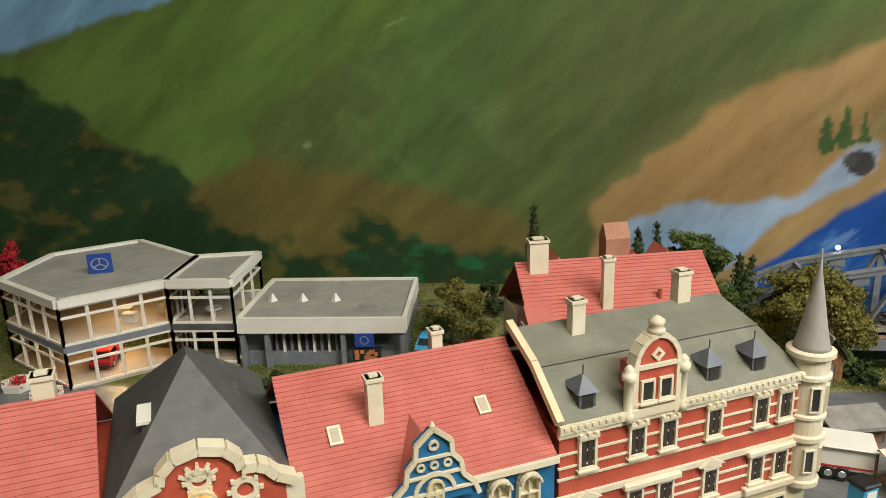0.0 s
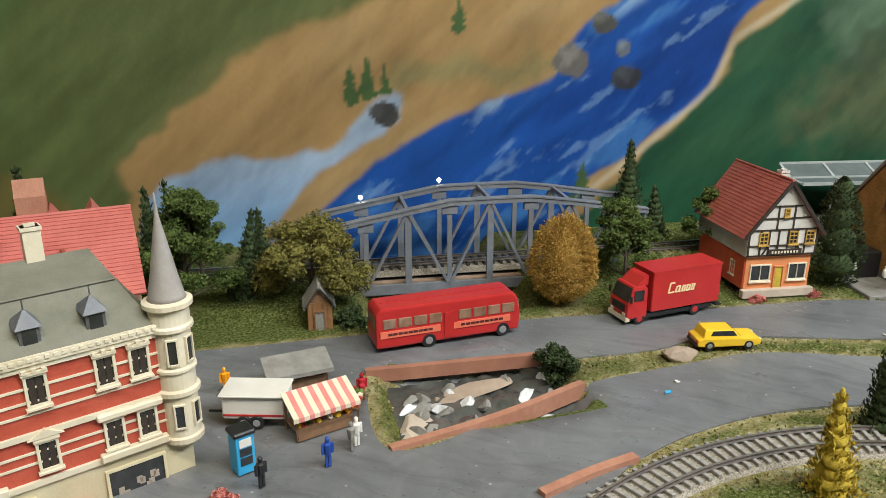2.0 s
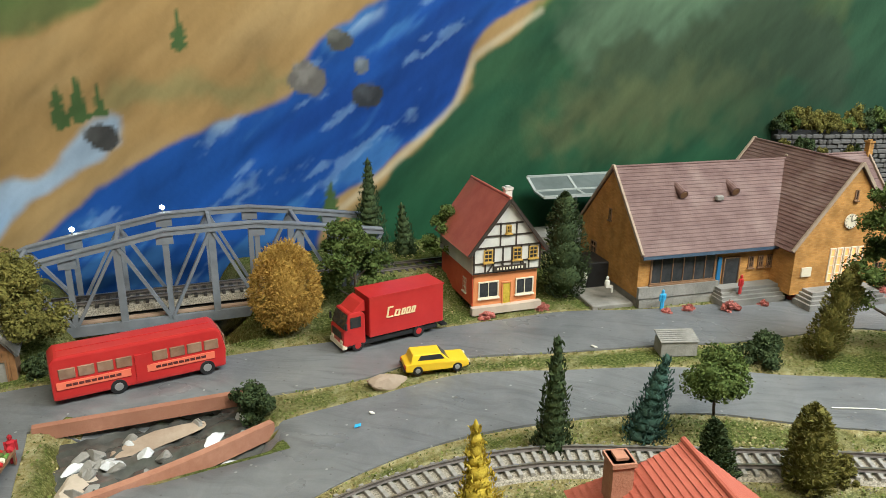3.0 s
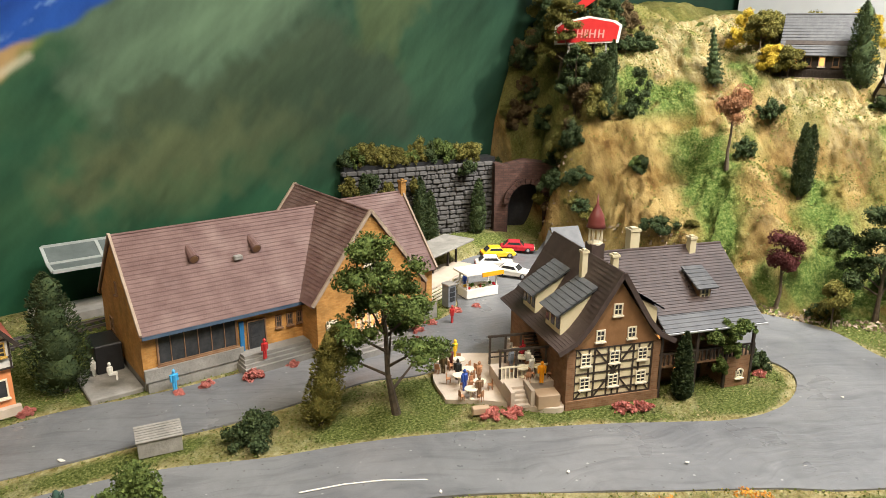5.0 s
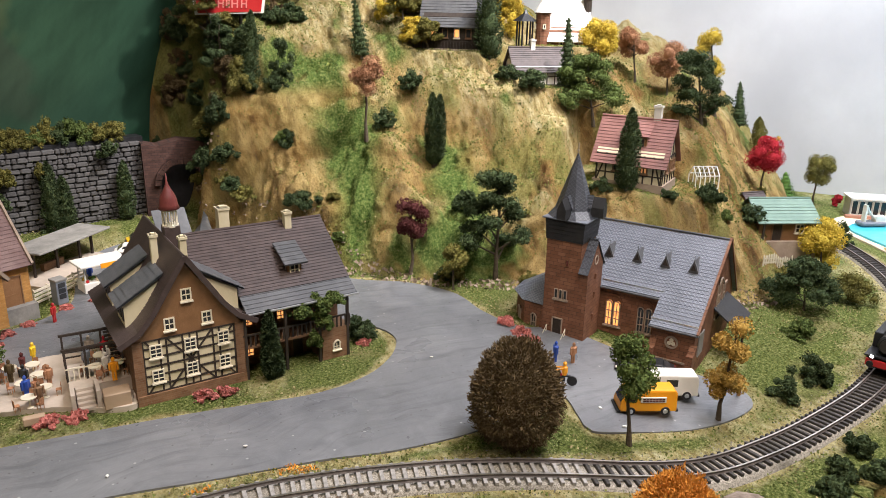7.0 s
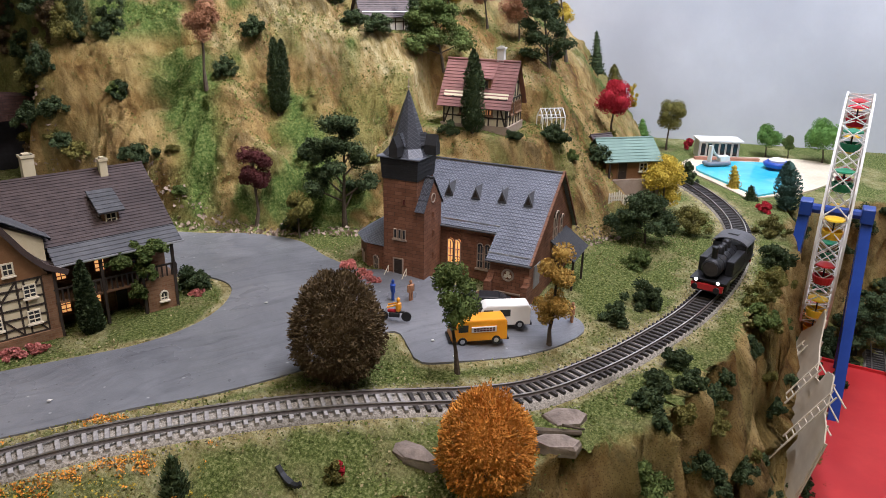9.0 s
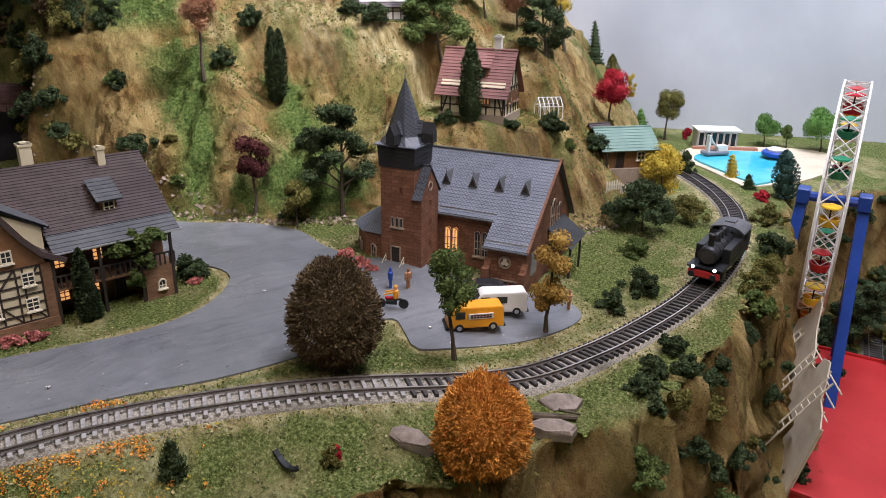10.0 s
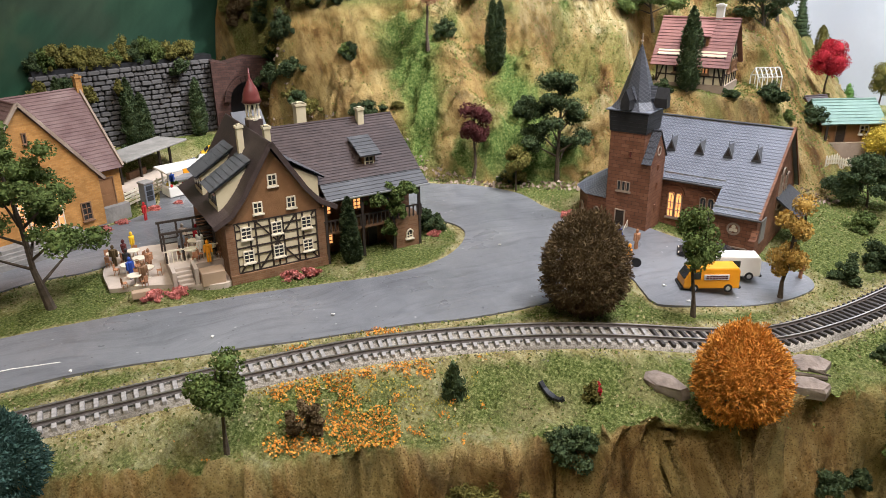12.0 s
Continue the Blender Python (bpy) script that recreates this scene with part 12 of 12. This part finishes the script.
for k in range(11):
    part("stair_tread", boxes((0.03, 0.041, 0.028 - k * 0.0024, 0.0312 - k * 0.0024, 0.026 - k * 0.0022, 0.0268 - k * 0.0022)), "timber", p)


def table_set(x, y, z, seed):
    t = thing("terrace_table", "small white round terrace table with chairs", "table", pose(x, y, z, 0, 0, seed * 40), "terrace tables")
    bm = bmesh.new()
    lathe(bm, [(0.0025, 0), (0.0006, 0.001), (0.0006, 0.008), (0.0055, 0.0082), (0.0055, 0.009)], 14)
    part("table", bm, "cream", t)
    for a in (0, 2.1, 4.2):
        cx, cy = 0.009 * math.cos(a), 0.009 * math.sin(a)
        seat = part("chair", soft(boxes((-0.002, 0.002, -0.002, 0.002, 0.0042, 0.005)), 0.0002), "tan_leaf", t, m=pose(cx, cy, 0, 0, 0, math.degrees(a) - 90))
        part("backrest", boxes((-0.002, 0.002, 0.0016, 0.002, 0.005, 0.0095)), "tan_leaf", seat)
        for lx in (-0.0018, 0.0014):
            for ly in (-0.0018, 0.0014):
                part("leg", boxes((lx, lx + 0.0004, ly, ly + 0.0004, 0, 0.0042)), "tan_leaf", seat)



for i, (x, y, z) in enumerate(((1.005, 0.255, 0.0045), (1.03, 0.275, 0.0045), (1.008, 0.235, 0.0045), (1.05, 0.222, 0.0155), (1.045, 0.2, 0.0155), (1.06, 0.235, 0.0155), (1.02, 0.257, 0.0045), (0.992, 0.232, 0.0045), (1.018, 0.286, 0.0045), (1.034, 0.21, 0.0155), (1.062, 0.217, 0.0155))):
    table_set(x, y, z, i)
for x, y, z, c in ((1.0, 0.245, 0.0045, "blue"), (1.012, 0.262, 0.0045, "black"), (1.043, 0.29, 0.0045, "yellow"), (1.05, 0.215, 0.0155, "white"), (1.04, 0.205, 0.0155, "white"), (1.06, 0.228, 0.0155, "crimson"), (1.035, 0.192, 0.0155, "orange"), (1.02, 0.245, 0.0045, "tan_leaf"), (0.998, 0.228, 0.0045, "wood"), (1.026, 0.281, 0.0045, "maroon"), (1.056, 0.24, 0.0155, "pave"), (1.04, 0.226, 0.0155, "steel"), (1.066, 0.222, 0.0155, "brown"), (1.013, 0.279, 0.0045, "umber")):
    figure(x, y, z, x * 9000 % 360, c, sitting=False)


# ---- station square ----
t = thing("platform_canopy", "pale flat platform canopy on dark posts", "canopy", pose(1.175, 0.438, 0, 0, 0, 8))
part("roof", soft(boxes((0, 0.11, 0, 0.045, 0.036, 0.0385)), 0.0006), "stone", t)
for x in (0.012, 0.045, 0.08, 0.1):
    part("post", boxes((x - 0.0012, x + 0.0012, 0.02, 0.0225, 0, 0.036)), "timber", t)
part("platform", boxes((-0.01, 0.105, -0.008, 0.04, 0, 0.006)), "pave", t)
part("bench", boxes((0.03, 0.06, 0.026, 0.031, 0.006, 0.014)), "wood", t)
f = thing("board_fence", "white slatted fence along the station yard", "fence", pose(1.135, 0.402, 0.0, 0, 0, 8))
for k in range(4):
    part("board", boxes((0, 0.075, -0.0005, 0.0005, 0.003 + k * 0.004, 0.0052 + k * 0.004)), "cream", f)
for i in range(5):
    part("post", boxes((i * 0.018, i * 0.018 + 0.0012, 0.0005, 0.0018, 0, 0.0185)), "cream", f)
t = thing("snack_stall", "white snack stall with flat roof and counter", "stall", pose(1.178, 0.382, 0.002, 0, 0, -22))
part("counter", soft(boxes((0, 0.042, 0, 0.022, 0, 0.011)), 0.0006), "white", t)
for x in (0.002, 0.04):
    for y in (0.002, 0.02):
        part("post", boxes((x - 0.0007, x + 0.0007, y - 0.0007, y + 0.0007, 0.011, 0.029)), "white", t)
part("roof", soft(boxes((-0.004, 0.046, -0.006, 0.026, 0.029, 0.0315)), 0.0006), "white", t)
part("sign_board", boxes((0.016, 0.044, -0.0075, -0.006, 0.0265, 0.0315)), "orange", t)
goods(t, 0.003, 0.039, 0.002, 0.012, 0.011, 24, 77)
t = thing("phone_booth", "grey telephone kiosk beside the fence", "phone booth", pose(1.151, 0.386, 0.002, 0, 0, -10))
part("body", soft(boxes((-0.0055, 0.0055, -0.0055, 0.0055, 0, 0.024)), 0.0004), "steel", t)
part("roof", soft(boxes((-0.0063, 0.0063, -0.0063, 0.0063, 0.024, 0.0265)), 0.0006), "stone", t)
for k in range(3):
    part("pane", boxes((-0.0035, 0.0035, -0.006, -0.0052, 0.006 + k * 0.0058, 0.0108 + k * 0.0058)), "glass", t)
t = thing("compost_shed", "low weathered slatted shed on the verge", "shed", pose(0.772, 0.358, 0.001, 0, 0, -24))
part("wall", boxes((0, 0.03, 0, 0.016, 0, 0.012)), "stone", t)
for k in range(7):
    bm = bmesh.new()
    slab(bm, [(-0.001, -0.001 + k * 0.0026, 0.013 + k * 0.0006), (0.031, -0.001 + k * 0.0026, 0.013 + k * 0.0006), (0.031, 0.0012 + k * 0.0026, 0.0134 + k * 0.0006), (-0.001, 0.0012 + k * 0.0026, 0.0134 + k * 0.0006)], 0.0008)
    part("slat", bm, "stone", t)
# white girder piece lying behind the station
t = thing("girder", "pale painted steel girder on trestles behind the station", "girder", pose(0.864, 0.672, 0.052, 0, 0, -7.6))
for z in (0.002, 0.026):
    part("chord", boxes((0, 0.125, 0, 0.004, z, z + 0.004)), "steel", t)
for i in range(6):
    part("post", boxes((i * 0.0242, i * 0.0242 + 0.003, 0, 0.003, -0.05 if i in (0, 5) else 0.006, 0.026)), "steel", t)

# house in the foreground with a red roof
t = thing("crossing_house", "yellow crossing keeper's house with red roof and brick chimney", "house", pose(0.576, 0.155, 0.0, 0, 0, -109))
part("plinth", boxes((0.001, 0.047, -0.038, 0.036, -0.04, 0.004)), "slabstone", t)
bm = bmesh.new()
gable_walls(bm, 0.003, 0.045, -0.036, 0.034, 0.004, 0.063, 0.087, "x")
part("wall", bm, M.setdefault("ochre", coat("ochre_render", (0.5, 0.33, 0.1), (0.6, 0.42, 0.15), 80, 0.8)), t)
for name, q, rows in (("upper_slope", ((0, -0.0186, 0.085), (0.048, -0.0186, 0.085), (0.048, 0, 0.094), (0, 0, 0.094)), 7), ("lower_slope", ((-0.017, -0.045, 0.062), (0.048, -0.045, 0.062), (0.048, -0.0186, 0.085), (0, -0.0186, 0.085)), 10), ("rear_slope", ((0.048, 0.04, 0.061), (0, 0.04, 0.061), (0, 0, 0.094), (0.048, 0, 0.094)), 14)):
    bm = bmesh.new()
    tiled_slope(bm, *q, rows, 0.0016)
    part(name, bm, "roof_red", t, "red tiled roof slope")
bm = bmesh.new()
tube(bm, (-0.001, 0, 0.0942), (0.049, 0, 0.0942), 0.0014, sides=8)
part("ridge_cap", bm, "roof_red", t)
chimney(t, 0.004, -0.03, 0.06, 0.092, 0.01, 0.009, "kerb")
for x in (0.012, 0.03):
    window(t, turned(x, -0.036, 0.02, 0), 0.009, 0.014, "white", "glass", (1, 1))
window(t, turned(0.003, 0.01, 0.024, -90), 0.009, 0.014, "white", "glass", (1, 1))


# ---- climbing plants, flower beds and tubs ----
M["flower_pink"] = coat("pink_blossom", (0.5, 0.12, 0.13), (0.68, 0.28, 0.26), 400, 0.9, bump=0.4, spread=0.3)
for i, (x, y, w) in enumerate(((0.845, 0.425, 0.012), (0.868, 0.42, 0.015), (0.902, 0.402, 0.02), (0.943, 0.399, 0.014), (0.978, 0.392, 0.014), (1.055, 0.352, 0.014), (1.075, 0.365, 0.016), (1.1, 0.368, 0.014), (1.145, 0.37, 0.015), (1.17, 0.362, 0.012), (0.985, 0.206, 0.02), (1.0, 0.196, 0.018), (1.062, 0.13, 0.018), (1.074, 0.12, 0.018), (1.2, 0.066, 0.015), (1.3, -0.035, 0.02), (1.283, -0.055, 0.02), (1.275, -0.068, 0.016), (0.748, 0.487, 0.014), (0.69, 0.492, 0.016), (0.22, 0.345, 0.018))):
    b = tree("bush", "pink", x, y, w * 0.55, w, seed=1000 + i, where="the pavement edge", group="pink flower tubs")
    tagged(b, "pink flowering tub plant at the pavement edge", "flowers")
for i, (x, y, h, w) in enumerate(((1.112, 0.104, 0.062, 0.015), (1.118, 0.103, 0.034, 0.012))):
    tree("cypress", "dark", x, y, h, w, seed=1040 + i, where="the inn front")
for i, (x, y, z, h, w) in enumerate(((1.152, 0.085, 0.046, 0.02, 0.026), (1.165, 0.077, 0.05, 0.016, 0.024), (1.141, 0.093, 0.044, 0.016, 0.022), (1.156, 0.081, 0.03, 0.024, 0.018), (1.15, 0.086, 0.012, 0.026, 0.014))):
    tree("bush", "mid", x, y, h, w, seed=1050 + i, z=z, where="the inn balcony")
for x, y in ((-0.371, 0.58), (-0.335, 0.557)):
    t = thing("flower_tub", "hexagonal white planter with red flowers", "planter", pose(x, y, hz(x, y)), "white planters")
    bm = bmesh.new()
    lathe(bm, [(0.013, 0), (0.0145, 0.008), (0.012, 0.008), (0.0115, 0.005)], 6)
    part("tub", bm, "white", t)
    rs = np.random.RandomState(5)
    p = np.stack([rs.normal(0, 0.005, 160), rs.normal(0, 0.005, 160), 0.007 + np.abs(rs.normal(0, 0.002, 160))], -1)
    o = new("flowers", leaf_mesh("flowers", p, np.tile([0, 0, 1.0], (160, 1)), 0.0014, "crimson", 7))
    o.parent = t


# ---- loose ground cover ----
def scatter(name, n, region, material, size, label, seed, up=0.001, tall=0.4):
    """Fine loose stuff strewn over the land where region(x, y) allows, as one mesh."""
    rs = np.random.RandomState(seed)
    x0, x1, y0, y1, fn = region
    x, y = rs.uniform(x0, x1, n * 6), rs.uniform(y0, y1, n * 6)
    keep = fn(x, y)
    x, y = x[keep][:n], y[keep][:n]
    z = land(x, y)[0] + up * rs.uniform(0.2, 1, len(x))
    p = np.stack([x, y, z], -1)
    nr = np.stack([rs.normal(0, tall, len(x)), rs.normal(0, tall, len(x)), np.ones(len(x))], -1)
    return tagged(new(name, leaf_mesh(name, p, nr, size, material, seed)), label, name.replace("_", " "), kind="stuff")


def on_grass(x, y):
    a = [tuple(p[:2]) for p in smooth_line(STREET + [STREET[0]], 0.02)]
    b = [tuple(p[:2]) for p in smooth_line(ISLAND + [ISLAND[0]], 0.02)]
    road = inside_poly(x, y, a) & ~inside_poly(x, y, b)
    fl = [tuple(p) for p in FRONT]
    bl = [p[:2] for p in BACK]
    free = (np.abs(side(x, y, fl)[0]) > 0.017) & (np.abs(side(x, y, bl)[0]) > 0.017)
    return ~road & free & (side(x, y, CLIFF)[0] > 0.004) & (y < wall_line(x) - 0.01)


M["tuft"] = coat("grass_tuft", (0.1, 0.14, 0.03), (0.26, 0.28, 0.08), 300, 0.95, bump=0.3, spread=0.4, spec=0.1)
M["straw"] = coat("straw_tuft", (0.34, 0.28, 0.12), (0.52, 0.45, 0.24), 300, 0.95, bump=0.3, spread=0.3, spec=0.1)
scatter("grass_tufts", 42000, (0.28, 1.7, -0.46, 0.66, on_grass), "tuft", 0.0011, "short static grass fibres", 1101, 0.0016, 1.2)
scatter("dry_tufts", 14000, (0.28, 1.8, -0.46, 0.66, lambda x, y: on_grass(x, y) & (fbm(x, y, 14.0, 1103, 3) > 0.15)), "straw", 0.0011, "dry straw-coloured grass fibres", 1102, 0.0016, 1.2)
scatter("orange_flowers", 3600, (0.86, 1.02, -0.09, 0.07, lambda x, y: on_grass(x, y) & (fbm(x, y, 30.0, 1105, 3) + 0.9 * vnoise(x, y, 160.0, 1111) + 1.3 - np.hypot((x - 0.945) / 0.055, (y + 0.008) / 0.06) > 0.6) & (np.abs(side(x, y, [tuple(p) for p in FRONT])[0]) > 0.02)), "rust", 0.00085, "bed of tiny orange blossoms beside the track", 1104, 0.0035, 0.8)
scatter("track_gravel", 15000, (0.35, 1.85, -0.46, 0.32, lambda x, y: (np.abs(np.abs(side(x, y, [tuple(p) for p in FRONT])[0]) - 0.0195) < 0.0045 + 0.006 * np.random.RandomState(5).uniform(0, 1, x.shape) ** 2)), "gravel", 0.0008, "loose ballast stones along the track", 1106, 0.0012, 1.0)
scatter("hill_scrub", 16000, (1.36, 1.85, -0.3, 0.6, lambda x, y: (side(x, y, FOOT)[0] < -0.004) & (fbm(x, y, 11.0, 1107, 3) > 0.05) & (y < wall_line(x) - 0.02)), "tuft", 0.0014, "scrubby moss on the hillside", 1108, 0.002, 1.0)
scatter("foot_stones", 1500, (1.3, 1.55, -0.3, 0.45, lambda x, y: np.abs(side(x, y, FOOT)[0]) < 0.014), "slabstone", 0.0028, "small loose stones at the foot of the hill", 1109, 0.002, 1.0)

scatter("yellow_flowers", 900, (0.86, 1.02, -0.09, 0.07, lambda x, y: on_grass(x, y) & (0.9 * vnoise(x, y, 160.0, 1121) + 1.4 - np.hypot((x - 0.95) / 0.06, (y + 0.01) / 0.065) > 0.7) & (np.abs(side(x, y, [tuple(p) for p in FRONT])[0]) > 0.02)), "yellow_leaf", 0.0008, "loose yellow blossoms among the orange bed", 1122, 0.004, 0.8)

# chips of card and plaster lying about
for x, y, w, d, mat, what in ((0.515, 0.372, 0.006, 0.003, "skyblue", "pale blue"), (0.53, 0.383, 0.004, 0.003, "white", "white"), (0.735, 0.396, 0.006, 0.003, "white", "white"), (1.176, -0.172, 0.004, 0.003, "white", "white"), (1.02, 0.06, 0.003, 0.002, "white", "white"),
                              (1.19, -0.15, 0.003, 0.0025, "white", "white"), (0.955, 0.118, 0.0025, 0.002, "white", "white"), (1.2, 0.0, 0.003, 0.002, "white", "white"), (0.88, 0.17, 0.003, 0.002, "white", "white")):
    chip = bmesh.new()
    top = hz(x, y) + 0.0026
    slab(chip, [(-w / 2, -d * 0.4, 0), (w * 0.3, -d / 2, 0), (w / 2, d * 0.2, 0.0005), (-w * 0.2, d / 2, 0.0003)], 0.0006)
    tagged(part("paper_scrap", chip, mat, None, m=pose(x, y, top, 0, 0, x * 7000 % 180)), what + " scrap of card lying on the grey street", "scrap", "street scraps")

# worn white paint line on the lower street
bm = bmesh.new()
marks = [(0.819, 0.24), (0.844, 0.225), (0.865, 0.208), (0.885, 0.186)]
for (ax, ay), (bx, by) in zip(marks, marks[1:]):
    slab(bm, [(ax, ay - 0.0007, 0.0024), (bx, by - 0.0006, 0.0024), (bx, by + 0.0006, 0.0024), (ax, ay + 0.0007, 0.0024)], 0.0004)
bmesh.ops.recalc_face_normals(bm, faces=bm.faces)
tagged(part("road_marking", bm, "white", None), "thin worn white paint line on the grey street", "road marking", kind="structure")
